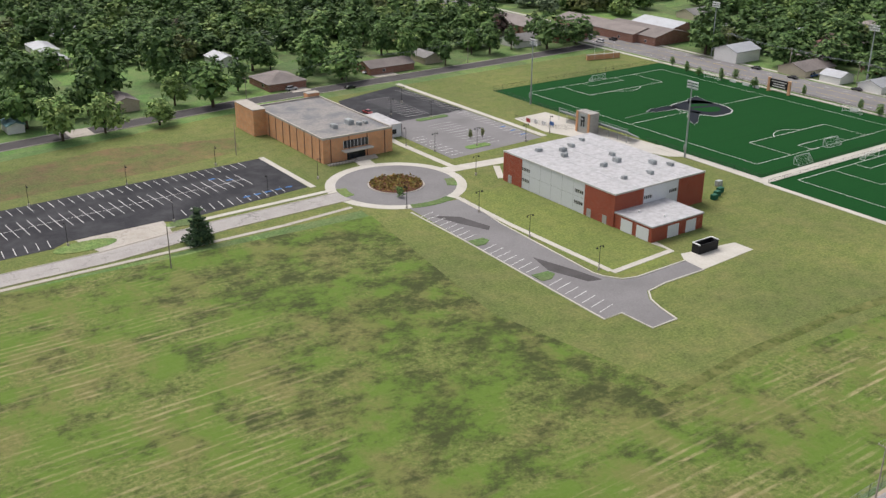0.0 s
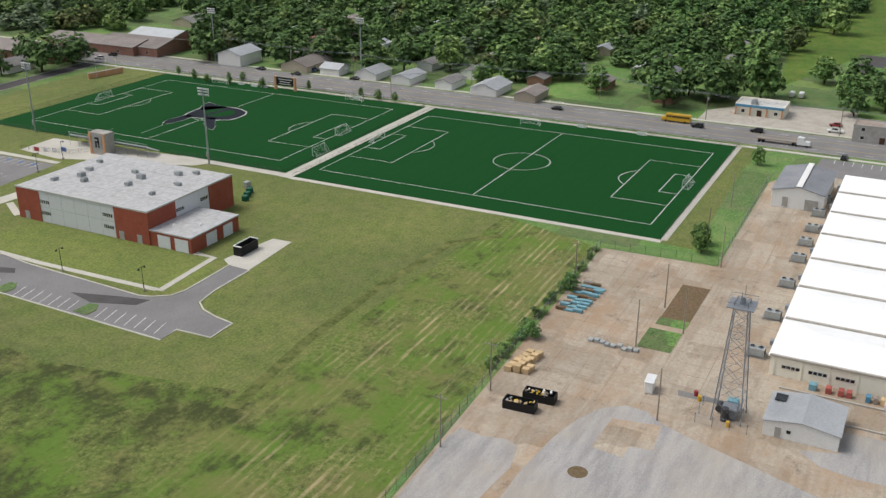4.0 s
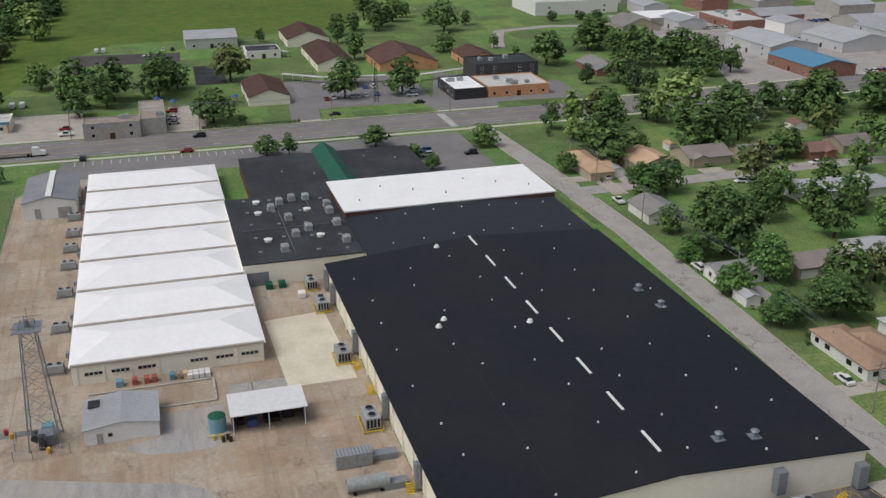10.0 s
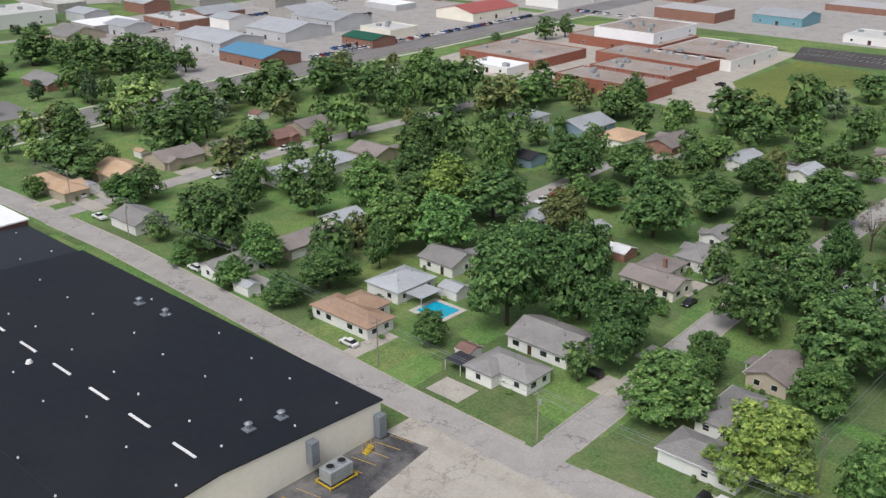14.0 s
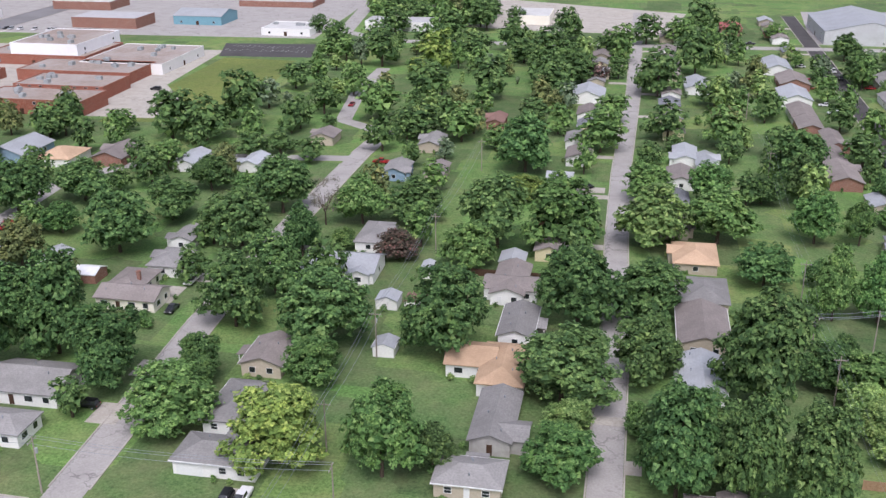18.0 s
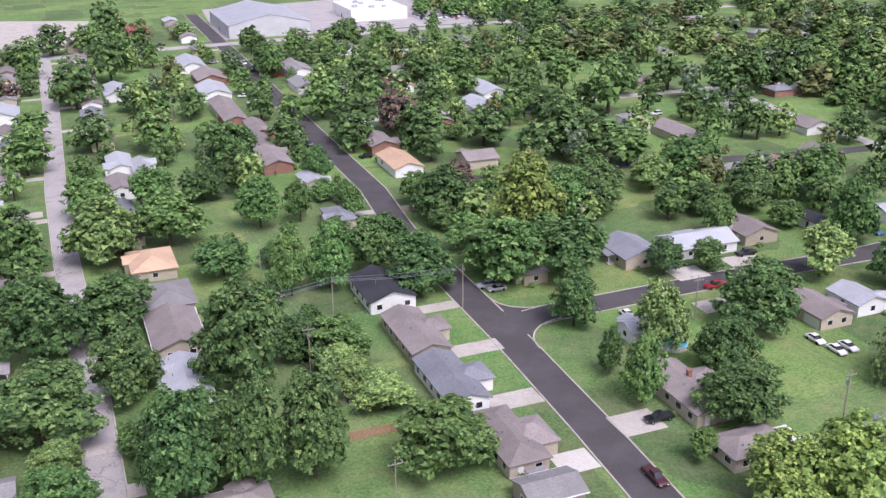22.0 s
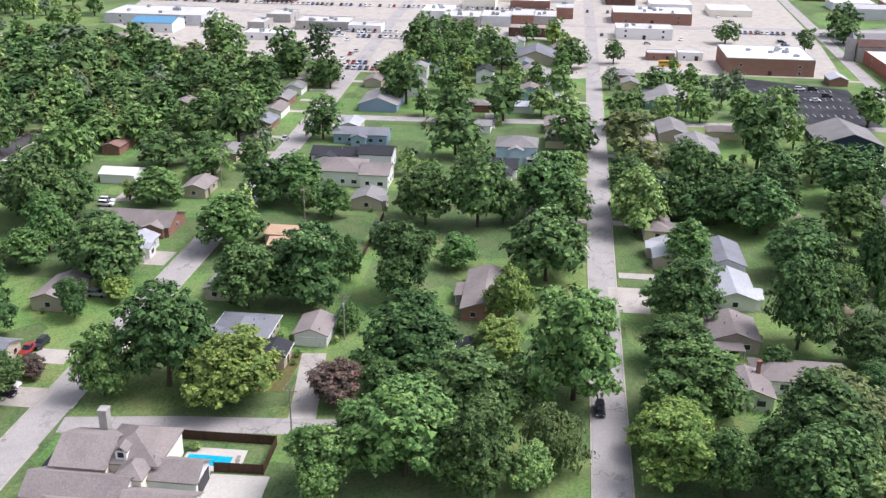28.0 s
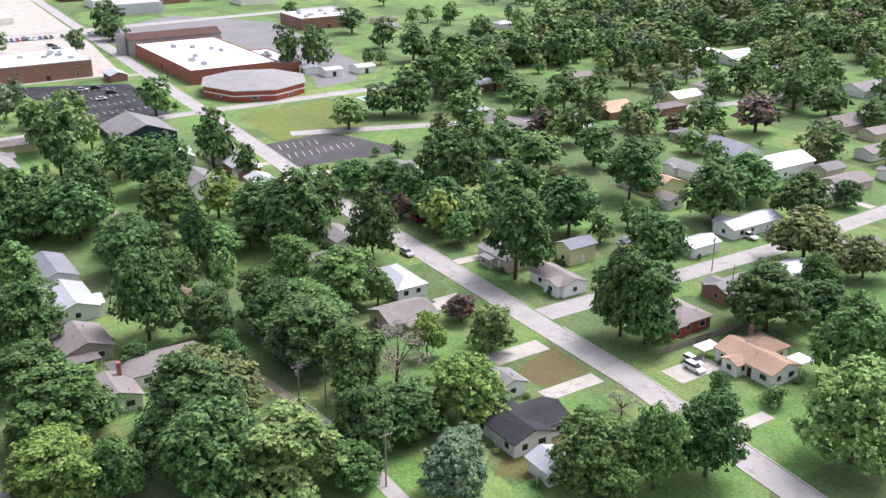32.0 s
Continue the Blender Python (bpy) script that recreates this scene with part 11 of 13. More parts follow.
tree(-235.2, 142.5, 12.3, 10.6, "d")
tree(-262.8, -81.0, 13.5, 14.2, "d")
tree(-179.3, 209.1, 17.4, 20.0, "d")
tree(-22.6, -275.8, 13.2, 15.9, "g")
tree(-270.2, 60.8, 16.6, 17.7, "d")
tree(-178.4, -212.1, 11.1, 12.4, "d")
tree(-272.8, 49.6, 15.3, 16.0, "d")
tree(-267.5, -73.2, 13.7, 19.5, "g")
tree(-70.7, -268.5, 6.2, 8.9, "g")
tree(-245.4, -129.9, 13.6, 12.5, "d")
tree(19.2, -277.1, 8.0, 8.9, "g")
tree(205.0, -188.6, 11.1, 16.0, "g")
tree(-276.1, 38.6, 20.4, 16.9, "d")
tree(-6.0, -279.1, 11.3, 14.3, "g")
tree(-101.6, -260.6, 6.2, 9.0, "d")
tree(195.6, -200.4, 14.3, 17.9, "d")
tree(107.5, -259.1, 8.0, 10.8, "g")
tree(-234.6, 157.2, 22.0, 20.0, "d")
tree(-165.5, 228.9, 13.6, 17.1, "d")
tree(-259.6, -111.7, 10.0, 14.5, "g")
tree(-109.3, -261.3, 8.8, 12.7, "r")
tree(-244.9, -142.8, 16.3, 19.9, "d")
tree(249.6, -134.9, 9.5, 13.6, "g")
tree(-284.1, -0.8, 8.0, 10.9, "d")
tree(-235.0, -160.1, 11.9, 14.2, "d")
tree(-146.6, -243.7, 11.6, 10.9, "g")
tree(-38.6, -282.3, 8.1, 10.9, "d")
tree(-182.3, -218.9, 12.8, 14.6, "d")
tree(-228.5, 176.1, 10.5, 12.5, "d")
tree(-249.9, 145.2, 10.2, 14.8, "d")
tree(-206.3, 202.6, 17.8, 19.3, "d")
tree(184.0, -223.1, 18.4, 11.1, "g")
tree(-276.9, 87.6, 13.5, 11.1, "d")
tree(-164.4, -239.8, 10.3, 14.8, "l")
tree(-257.0, 136.0, 10.3, 14.8, "g")
tree(-49.6, -286.6, 13.5, 11.2, "d")
tree(98.4, -275.0, 7.6, 9.3, "d")
tree(168.3, -239.3, 14.8, 18.6, "d")
tree(121.7, -266.6, 10.4, 14.9, "d")
tree(-287.7, 64.4, 15.4, 13.2, "d")
tree(154.5, -251.5, 12.4, 17.8, "d")
tree(-74.0, -286.8, 10.9, 11.4, "d")
tree(-205.2, -215.7, 15.1, 20.0, "g")
tree(-187.1, 232.2, 13.1, 18.9, "g")
tree(-298.2, 23.0, 10.1, 11.4, "d")
tree(-299.2, 5.0, 9.3, 13.3, "l")
tree(-166.6, 251.2, 7.9, 9.6, "d")
tree(209.9, -216.5, 18.1, 17.2, "d")
tree(276.4, -122.1, 6.8, 6.8, "g")
tree(-289.5, 87.7, 17.0, 20.0, "d")
tree(291.4, -83.0, 5.2, 5.8, "d")
tree(31.3, -301.4, 17.6, 20.0, "d")
tree(-50.8, -299.1, 17.2, 17.3, "d")
tree(-180.4, -244.1, 13.4, 19.2, "g")
far_tree(-285.5, -104.5, 12.1, 17.4, "g")
far_tree(122.6, -278.3, 9.9, 10.7, "o")
far_tree(-302.9, 48.7, 10.0, 13.6, "g")
far_tree(-43.3, -303.9, 10.7, 7.8, "d")
far_tree(196.5, -236.6, 19.3, 17.5, "d")
far_tree(-287.8, 115.0, 11.6, 8.9, "d")
far_tree(-298.3, -95.2, 10.5, 11.9, "d")
far_tree(-252.3, -185.6, 14.8, 19.8, "d")
far_tree(-243.5, 197.0, 13.7, 19.8, "g")
far_tree(-312.1, 29.4, 11.0, 15.9, "o")
far_tree(211.9, -231.3, 19.6, 18.8, "d")
far_tree(281.2, -139.4, 12.4, 17.9, "d")
far_tree(-6.5, -314.1, 8.9, 10.0, "d")
far_tree(-170.8, -264.0, 12.4, 17.9, "g")
far_tree(32.8, -312.9, 14.0, 15.9, "d")
far_tree(126.2, -288.2, 9.0, 8.0, "o")
far_tree(304.2, -80.6, 5.3, 6.4, "g")
far_tree(-255.3, 187.3, 12.7, 12.1, "d")
far_tree(101.8, -299.9, 8.4, 12.1, "d")
far_tree(-281.2, -146.5, 17.8, 14.1, "g")
far_tree(143.2, -283.3, 10.3, 13.1, "g")
far_tree(-147.4, -281.3, 13.0, 18.1, "d")
far_tree(-307.8, 80.4, 15.2, 14.1, "d")
far_tree(315.7, 47.5, 6.1, 5.1, "g")
far_tree(-295.2, -123.2, 12.6, 18.2, "d")
far_tree(265.4, -180.3, 7.0, 9.2, "d")
far_tree(-319.3, -32.5, 17.1, 20.0, "d")
far_tree(-237.8, 216.3, 14.3, 16.3, "d")
far_tree(193.0, 257.3, 3.4, 1.6, "o")
far_tree(-319.0, 41.7, 8.8, 10.2, "d")
far_tree(-237.0, -217.9, 21.0, 20.0, "d")
far_tree(-302.6, -110.7, 10.5, 14.3, "d")
far_tree(320.9, -34.6, 7.2, 9.6, "d")
far_tree(-303.5, 110.0, 21.1, 15.3, "d")
far_tree(320.4, -41.9, 7.4, 6.2, "d")
far_tree(197.2, 256.0, 3.4, 1.6, "o")
far_tree(-156.9, -282.8, 19.7, 20.0, "d")
far_tree(-165.1, -278.4, 15.6, 20.0, "d")
far_tree(-115.8, -304.8, 15.9, 17.5, "d")
far_tree(-264.2, -192.4, 17.1, 20.0, "d")
far_tree(114.2, -306.5, 8.6, 12.4, "d")
far_tree(-320.6, 65.8, 22.0, 20.0, "d")
far_tree(8.9, -327.1, 15.6, 20.0, "g")
far_tree(-261.5, 197.0, 13.3, 18.2, "d")
far_tree(123.4, -303.7, 8.6, 12.4, "d")
far_tree(44.1, -325.5, 9.0, 10.4, "g")
far_tree(296.0, -143.8, 12.2, 17.6, "d")
far_tree(-328.6, 23.5, 16.5, 20.0, "o")
far_tree(312.0, -106.6, 8.4, 11.1, "g")
far_tree(321.9, -71.7, 7.7, 11.1, "d")
far_tree(-290.5, -156.2, 14.4, 20.0, "g")
far_tree(-231.9, 236.2, 8.7, 12.6, "d")
far_tree(-137.4, -302.9, 13.1, 18.8, "d")
far_tree(200.8, -265.2, 9.4, 9.5, "d")
far_tree(284.2, -173.7, 16.0, 20.0, "d")
far_tree(-74.0, -324.8, 11.0, 15.8, "d")
far_tree(-15.8, -332.8, 5.9, 8.4, "d")
far_tree(-49.4, -330.2, 11.3, 11.6, "d")
far_tree(-116.5, -313.2, 14.7, 16.8, "d")
far_tree(-96.9, -320.1, 18.3, 18.9, "d")
far_tree(-295.8, -156.9, 13.9, 16.9, "g")
far_tree(-161.3, -293.5, 17.4, 14.4, "d")
far_tree(-335.1, 6.0, 15.7, 19.0, "g")
far_tree(271.8, -197.8, 11.0, 13.8, "d")
far_tree(57.0, -332.2, 13.9, 17.0, "g")
far_tree(-320.9, -107.2, 19.6, 19.1, "d")
far_tree(-264.8, -211.6, 13.2, 16.0, "d")
far_tree(-94.0, -325.9, 9.3, 10.7, "g")
far_tree(80.3, 329.7, 15.0, 16.0, "l")
far_tree(-32.5, -338.8, 15.7, 16.7, "g")
far_tree(-131.3, -314.6, 6.0, 8.6, "g")
far_tree(255.8, -227.8, 16.1, 18.7, "g")
far_tree(74.6, -334.8, 13.5, 19.4, "d")
far_tree(292.4, -180.9, 16.5, 20.0, "d")
far_tree(-334.7, -81.0, 16.1, 14.8, "d")
far_tree(94.8, 331.3, 14.6, 14.1, "l")
far_tree(-231.6, 255.4, 9.3, 12.0, "g")
far_tree(-310.8, -150.5, 12.6, 17.3, "g")
far_tree(-270.9, -216.1, 12.1, 17.4, "d")
far_tree(-13.5, -346.6, 14.4, 17.4, "d")
far_tree(-261.5, 229.1, 13.6, 13.1, "d")
far_tree(-325.7, -122.8, 14.6, 19.7, "d")
far_tree(-318.6, -141.4, 14.8, 17.5, "g")
far_tree(113.5, 330.8, 9.8, 12.6, "l")
far_tree(145.6, -318.6, 16.7, 20.0, "d")
far_tree(-281.1, 209.8, 11.8, 6.6, "l")
far_tree(-116.0, -332.1, 16.1, 18.8, "r")
far_tree(-300.7, -183.0, 17.6, 13.2, "d")
far_tree(-273.9, 223.7, 11.8, 13.3, "r")
far_tree(-203.0, 289.6, 13.1, 18.9, "d")
far_tree(158.0, -317.7, 18.5, 20.0, "d")
far_tree(320.4, -157.4, 14.4, 13.5, "d")
far_tree(-350.9, 66.5, 19.2, 15.7, "g")
far_tree(-358.0, 23.0, 9.8, 11.3, "d")
far_tree(74.4, 351.1, 16.4, 18.0, "g")
far_tree(118.0, -339.4, 13.0, 11.3, "d")
far_tree(-345.2, -111.4, 16.0, 13.7, "g")
far_tree(34.8, -361.2, 9.8, 13.7, "d")
far_tree(-239.1, -273.8, 12.1, 11.4, "l")
far_tree(-299.3, 206.3, 15.8, 20.0, "g")
far_tree(-172.2, -320.2, 14.2, 20.0, "d")
far_tree(-34.3, -362.5, 10.0, 13.7, "o")
far_tree(-256.6, -258.8, 12.8, 14.9, "d")
far_tree(138.3, -337.4, 22.0, 20.0, "d")
far_tree(91.6, -354.2, 16.0, 20.0, "g")
far_tree(-337.3, -142.5, 17.7, 16.1, "d")
far_tree(-323.9, 171.0, 11.7, 16.1, "g")
far_tree(233.6, -282.5, 17.5, 20.0, "o")
far_tree(6.9, -367.1, 11.2, 16.1, "g")
far_tree(-367.2, 24.3, 14.1, 15.0, "d")
far_tree(-366.5, -36.5, 16.3, 18.4, "d")
far_tree(367.2, -31.6, 3.2, 4.6, "d")
far_tree(-360.5, 79.9, 19.5, 16.2, "g")
far_tree(-253.6, 268.8, 8.0, 9.3, "r")
far_tree(310.8, -200.3, 16.8, 20.0, "d")
far_tree(138.4, 343.0, 16.8, 19.7, "g")
far_tree(370.1, -21.2, 12.9, 18.6, "d")
far_tree(-370.2, -19.6, 17.2, 20.0, "d")
far_tree(333.9, -162.6, 12.3, 14.0, "d")
far_tree(266.9, -258.6, 16.6, 14.0, "d")
far_tree(-263.0, 262.8, 12.2, 12.8, "g")
far_tree(-350.2, -127.5, 12.2, 10.5, "g")
far_tree(-168.5, -332.9, 9.6, 11.7, "g")
far_tree(-74.0, -366.3, 13.5, 12.9, "d")
far_tree(-248.8, 279.3, 13.9, 17.6, "d")
far_tree(252.3, -276.1, 21.0, 20.0, "d")
far_tree(-268.7, 260.3, 10.3, 9.4, "g")
far_tree(-96.7, -362.4, 16.2, 20.0, "g")
far_tree(203.7, -315.2, 12.3, 14.1, "g")
far_tree(127.7, 353.2, 12.1, 11.8, "l")
far_tree(-326.0, -188.5, 13.2, 18.8, "d")
far_tree(-223.1, -304.0, 14.7, 13.0, "d")
far_tree(-305.7, -223.9, 16.8, 16.6, "d")
far_tree(-379.0, -5.4, 12.6, 13.1, "l")
far_tree(115.7, -361.4, 14.6, 14.3, "d")
far_tree(-280.5, -255.6, 12.5, 14.3, "d")
far_tree(-238.7, 296.4, 14.8, 20.0, "r")
far_tree(217.8, -313.0, 11.6, 9.6, "o")
far_tree(-200.1, -325.8, 22.0, 20.0, "g")
far_tree(-379.5, 54.7, 11.4, 10.8, "g")
far_tree(333.9, 189.7, 4.3, 3.1, "g")
far_tree(-382.0, 41.6, 9.3, 12.0, "l")
far_tree(107.9, 368.9, 21.9, 20.0, "d")
far_tree(262.1, -281.6, 20.1, 20.0, "d")
far_tree(238.1, -303.5, 13.6, 19.3, "g")
far_tree(374.2, 93.8, 15.5, 19.3, "d")
far_tree(-334.8, 192.6, 13.4, 19.3, "d")
far_tree(82.1, 377.4, 21.2, 20.0, "d")
far_tree(335.9, -193.6, 17.7, 20.0, "l")
far_tree(334.3, 197.4, 4.3, 3.7, "g")
far_tree(-330.8, 203.5, 18.2, 20.0, "d")
far_tree(-288.9, 261.2, 10.8, 9.8, "g")
far_tree(320.1, -222.2, 13.7, 13.4, "d")
far_tree(-51.3, -386.9, 9.6, 12.2, "g")
far_tree(27.9, -389.8, 11.4, 14.7, "d")
far_tree(-307.5, 243.3, 11.9, 17.1, "g")
far_tree(-363.0, -151.6, 13.0, 7.4, "c")
far_tree(393.0, 27.0, 11.0, 11.0, "d")
far_tree(80.0, -385.9, 17.9, 20.0, "d")
far_tree(336.0, 206.5, 4.1, 2.5, "g")
far_tree(238.9, -314.6, 12.1, 14.8, "d")
far_tree(-391.2, -60.0, 21.4, 20.0, "d")
far_tree(-379.5, -113.7, 17.4, 12.4, "d")
far_tree(-107.5, -381.9, 11.6, 12.4, "d")
far_tree(-350.9, -186.0, 14.1, 19.8, "g")
far_tree(-177.1, -356.3, 12.3, 12.4, "d")
far_tree(-363.7, -162.3, 14.4, 19.9, "d")
far_tree(-303.8, 258.4, 17.4, 18.6, "d")
far_tree(33.1, -397.8, 17.2, 20.0, "d")
far_tree(391.2, 80.9, 18.1, 20.0, "d")
far_tree(-382.2, 116.9, 16.1, 17.0, "g")
far_tree(316.4, -244.4, 15.5, 20.0, "d")
far_tree(-291.9, -273.6, 21.8, 20.0, "g")
far_tree(-32.5, -399.4, 12.1, 16.2, "d")
far_tree(295.2, -271.9, 15.6, 20.0, "d")
far_tree(394.3, -75.6, 15.5, 15.5, "d")
far_tree(57.1, -397.8, 18.2, 20.0, "d")
far_tree(-217.5, 338.5, 11.9, 17.1, "d")
far_tree(390.6, 103.0, 22.0, 20.0, "d")
far_tree(404.0, 17.0, 13.0, 13.0, "d")
far_tree(385.6, 124.7, 11.8, 11.4, "g")
far_tree(-333.8, 229.8, 17.7, 20.0, "d")
far_tree(401.3, 62.5, 22.0, 20.0, "g")
far_tree(-113.2, -390.8, 13.1, 15.2, "d")
far_tree(400.0, 75.0, 13.0, 13.0, "d")
far_tree(199.8, 355.0, 13.1, 17.8, "g")
far_tree(406.8, 29.4, 12.9, 16.5, "g")
far_tree(269.0, -306.6, 16.8, 15.3, "d")
far_tree(395.5, -99.9, 15.6, 16.3, "d")
far_tree(-312.5, -262.4, 17.8, 20.0, "d")
far_tree(398.0, 90.0, 12.0, 12.0, "d")
far_tree(336.0, 231.5, 4.4, 2.1, "g")
far_tree(-185.3, -364.3, 14.7, 12.8, "d")
far_tree(-371.7, -170.3, 14.1, 20.0, "d")
far_tree(-161.2, -376.1, 10.6, 14.0, "g")
far_tree(145.7, -382.4, 9.1, 7.7, "g")
far_tree(113.0, -394.1, 14.8, 12.8, "g")
far_tree(-386.8, -138.3, 15.2, 20.0, "d")
far_tree(326.1, -250.5, 15.1, 20.0, "d")
far_tree(314.1, -267.0, 15.6, 18.0, "d")
far_tree(-10.6, -412.6, 21.2, 20.0, "d")
far_tree(-199.5, -362.4, 18.6, 20.0, "g")
far_tree(-219.8, -351.1, 19.1, 20.0, "d")
far_tree(330.2, 250.4, 4.6, 3.4, "g")
far_tree(368.8, -192.2, 13.7, 9.1, "c")
far_tree(-330.0, 253.2, 11.3, 15.5, "d")
far_tree(415.7, 14.4, 17.6, 20.0, "d")
far_tree(137.6, 392.8, 22.0, 20.0, "d")
far_tree(412.0, 62.0, 13.0, 13.0, "d")
far_tree(-240.0, 341.0, 12.6, 18.2, "d")
far_tree(408.0, 87.1, 16.2, 20.0, "d")
far_tree(417.4, -3.1, 16.7, 20.0, "d")
far_tree(381.6, 173.8, 7.3, 10.5, "g")
far_tree(-259.1, -331.2, 17.7, 20.0, "d")
far_tree(-130.2, -400.1, 15.5, 20.0, "d")
far_tree(374.0, -193.0, 9.0, 9.0, "d")
far_tree(320.3, -274.2, 13.5, 18.4, "d")
far_tree(-8.4, -421.9, 16.1, 15.8, "d")
far_tree(390.6, 162.5, 12.3, 15.8, "d")
far_tree(-254.6, 338.0, 19.4, 20.0, "d")
far_tree(-351.7, 235.7, 21.5, 20.0, "g")
far_tree(329.2, 266.7, 5.2, 2.7, "g")
far_tree(196.9, 375.2, 15.9, 17.1, "g")
far_tree(-413.2, -96.1, 16.3, 13.2, "d")
far_tree(417.0, -80.0, 13.0, 13.0, "d")
far_tree(-422.6, 41.5, 12.3, 15.8, "d")
far_tree(387.8, 174.1, 9.1, 10.6, "g")
far_tree(-269.0, -329.3, 20.4, 20.0, "d")
far_tree(397.3, 152.6, 12.3, 15.9, "g")
far_tree(140.7, -402.0, 11.6, 16.7, "d")
far_tree(25.4, -425.4, 13.8, 15.9, "d")
far_tree(426.0, 20.0, 12.0, 12.0, "d")
far_tree(-243.6, -350.4, 17.8, 18.6, "d")
far_tree(-400.7, -150.0, 18.4, 20.0, "d")
far_tree(38.6, -426.2, 15.1, 13.3, "d")
far_tree(-409.5, -124.8, 16.0, 18.6, "d")
far_tree(176.5, 390.2, 16.2, 20.0, "d")
far_tree(404.2, 141.6, 9.3, 13.3, "d")
far_tree(376.6, -204.0, 8.9, 8.0, "d")
far_tree(337.0, 265.7, 4.1, 3.2, "g")
far_tree(-376.6, -205.9, 18.5, 20.0, "d")
far_tree(-358.7, -237.1, 20.9, 20.0, "d")
far_tree(328.2, 277.9, 3.9, 3.2, "g")
far_tree(390.8, -180.7, 9.2, 8.1, "c")
far_tree(425.0, 70.0, 14.0, 14.0, "d")
far_tree(431.0, -11.0, 11.0, 11.0, "d")
far_tree(-284.1, 324.7, 13.7, 13.4, "d")
far_tree(-347.7, 256.0, 19.3, 20.0, "d")
far_tree(21.3, -432.0, 13.7, 13.5, "d")
far_tree(432.5, -3.4, 16.3, 16.1, "d")
far_tree(236.9, 362.2, 16.5, 12.1, "g")
far_tree(14.8, -434.8, 9.4, 13.5, "r")
far_tree(-154.4, -407.1, 11.3, 16.2, "d")
far_tree(389.5, -195.3, 13.6, 13.6, "d")
far_tree(329.6, 285.9, 4.8, 2.7, "g")
far_tree(-302.4, 314.9, 9.3, 10.9, "d")
far_tree(-391.1, -196.9, 20.7, 20.0, "d")
far_tree(382.9, 212.6, 16.6, 16.3, "d")
far_tree(-288.8, -329.4, 20.8, 20.0, "d")
far_tree(412.8, 149.8, 13.7, 19.1, "d")
far_tree(438.1, 30.4, 13.9, 16.4, "d")
far_tree(394.7, 195.7, 16.1, 17.8, "l")
far_tree(439.8, -34.0, 16.1, 20.0, "o")
far_tree(94.7, -432.7, 9.6, 11.0, "y")
far_tree(381.0, -226.0, 11.0, 11.0, "d")
far_tree(379.2, 229.3, 13.4, 19.2, "d")
far_tree(437.0, 78.0, 14.0, 14.0, "d")
far_tree(-309.7, -319.2, 19.0, 20.0, "g")
far_tree(6.0, -444.7, 9.6, 11.1, "d")
far_tree(-154.3, -417.6, 11.6, 13.8, "d")
far_tree(333.1, 297.2, 4.2, 2.8, "g")
far_tree(-285.8, 344.2, 16.2, 19.4, "d")
far_tree(445.5, 44.1, 11.7, 13.9, "g")
far_tree(-434.0, -116.3, 16.8, 19.5, "d")
far_tree(-120.1, -432.9, 10.7, 15.4, "d")
far_tree(-173.8, -415.6, 11.6, 14.0, "g")
far_tree(88.3, -445.0, 19.5, 20.0, "y")
far_tree(239.2, 387.5, 16.0, 14.1, "d")
far_tree(-454.8, -25.5, 17.3, 15.6, "d")
far_tree(274.3, 365.9, 12.0, 9.1, "g")
far_tree(390.0, -241.0, 12.0, 12.0, "d")
far_tree(281.9, 361.9, 14.4, 13.4, "d")
far_tree(-27.6, -458.3, 22.0, 20.0, "d")
far_tree(-95.7, -449.5, 12.8, 17.1, "d")
far_tree(384.5, 254.0, 13.9, 20.0, "d")
far_tree(374.1, 269.2, 14.7, 20.0, "d")
far_tree(-446.3, -124.5, 20.6, 20.0, "d")
far_tree(33.5, -464.2, 10.0, 14.4, "g")
far_tree(-189.6, -426.1, 12.0, 17.3, "d")
far_tree(394.0, -253.0, 12.0, 12.0, "d")
far_tree(115.8, -454.0, 17.6, 20.0, "d")
far_tree(-419.8, -209.3, 20.1, 20.0, "d")
far_tree(-434.5, -177.0, 16.8, 20.0, "d")
far_tree(434.2, -179.6, 16.4, 20.0, "d")
far_tree(-100.2, -459.9, 11.1, 16.1, "d")
far_tree(-273.6, 383.7, 14.2, 17.5, "g")
far_tree(-113.9, -458.2, 11.3, 14.6, "d")
far_tree(-333.2, 334.8, 20.1, 17.6, "d")
far_tree(311.2, 355.9, 17.6, 19.0, "d")
far_tree(-474.3, 6.0, 15.2, 17.6, "d")
far_tree(51.1, -472.7, 12.4, 17.7, "d")
far_tree(421.5, -220.0, 19.3, 20.0, "d")
far_tree(-471.0, -65.7, 22.0, 20.0, "d")
far_tree(-472.7, 53.3, 7.6, 5.9, "g")
far_tree(364.4, 305.9, 15.1, 19.1, "d")
far_tree(407.0, -247.2, 15.3, 17.7, "d")
far_tree(415.6, -233.5, 12.7, 17.7, "d")
far_tree(-435.7, 198.6, 22.0, 14.8, "d")
far_tree(-454.6, -151.9, 19.1, 20.0, "g")
far_tree(472.4, -96.0, 13.1, 11.4, "d")
far_tree(-434.1, 210.9, 21.7, 17.9, "d")
far_tree(-220.5, -429.3, 12.4, 17.9, "g")
far_tree(-353.8, 328.9, 20.4, 20.0, "d")
far_tree(5.1, -483.9, 18.3, 15.0, "g")
far_tree(73.5, -480.0, 12.7, 18.0, "d")
far_tree(330.2, 356.5, 14.6, 20.0, "d")
far_tree(-472.3, -115.0, 18.3, 15.1, "c")
far_tree(87.6, -478.9, 10.5, 15.1, "d")
far_tree(393.8, 286.8, 16.7, 20.0, "d")
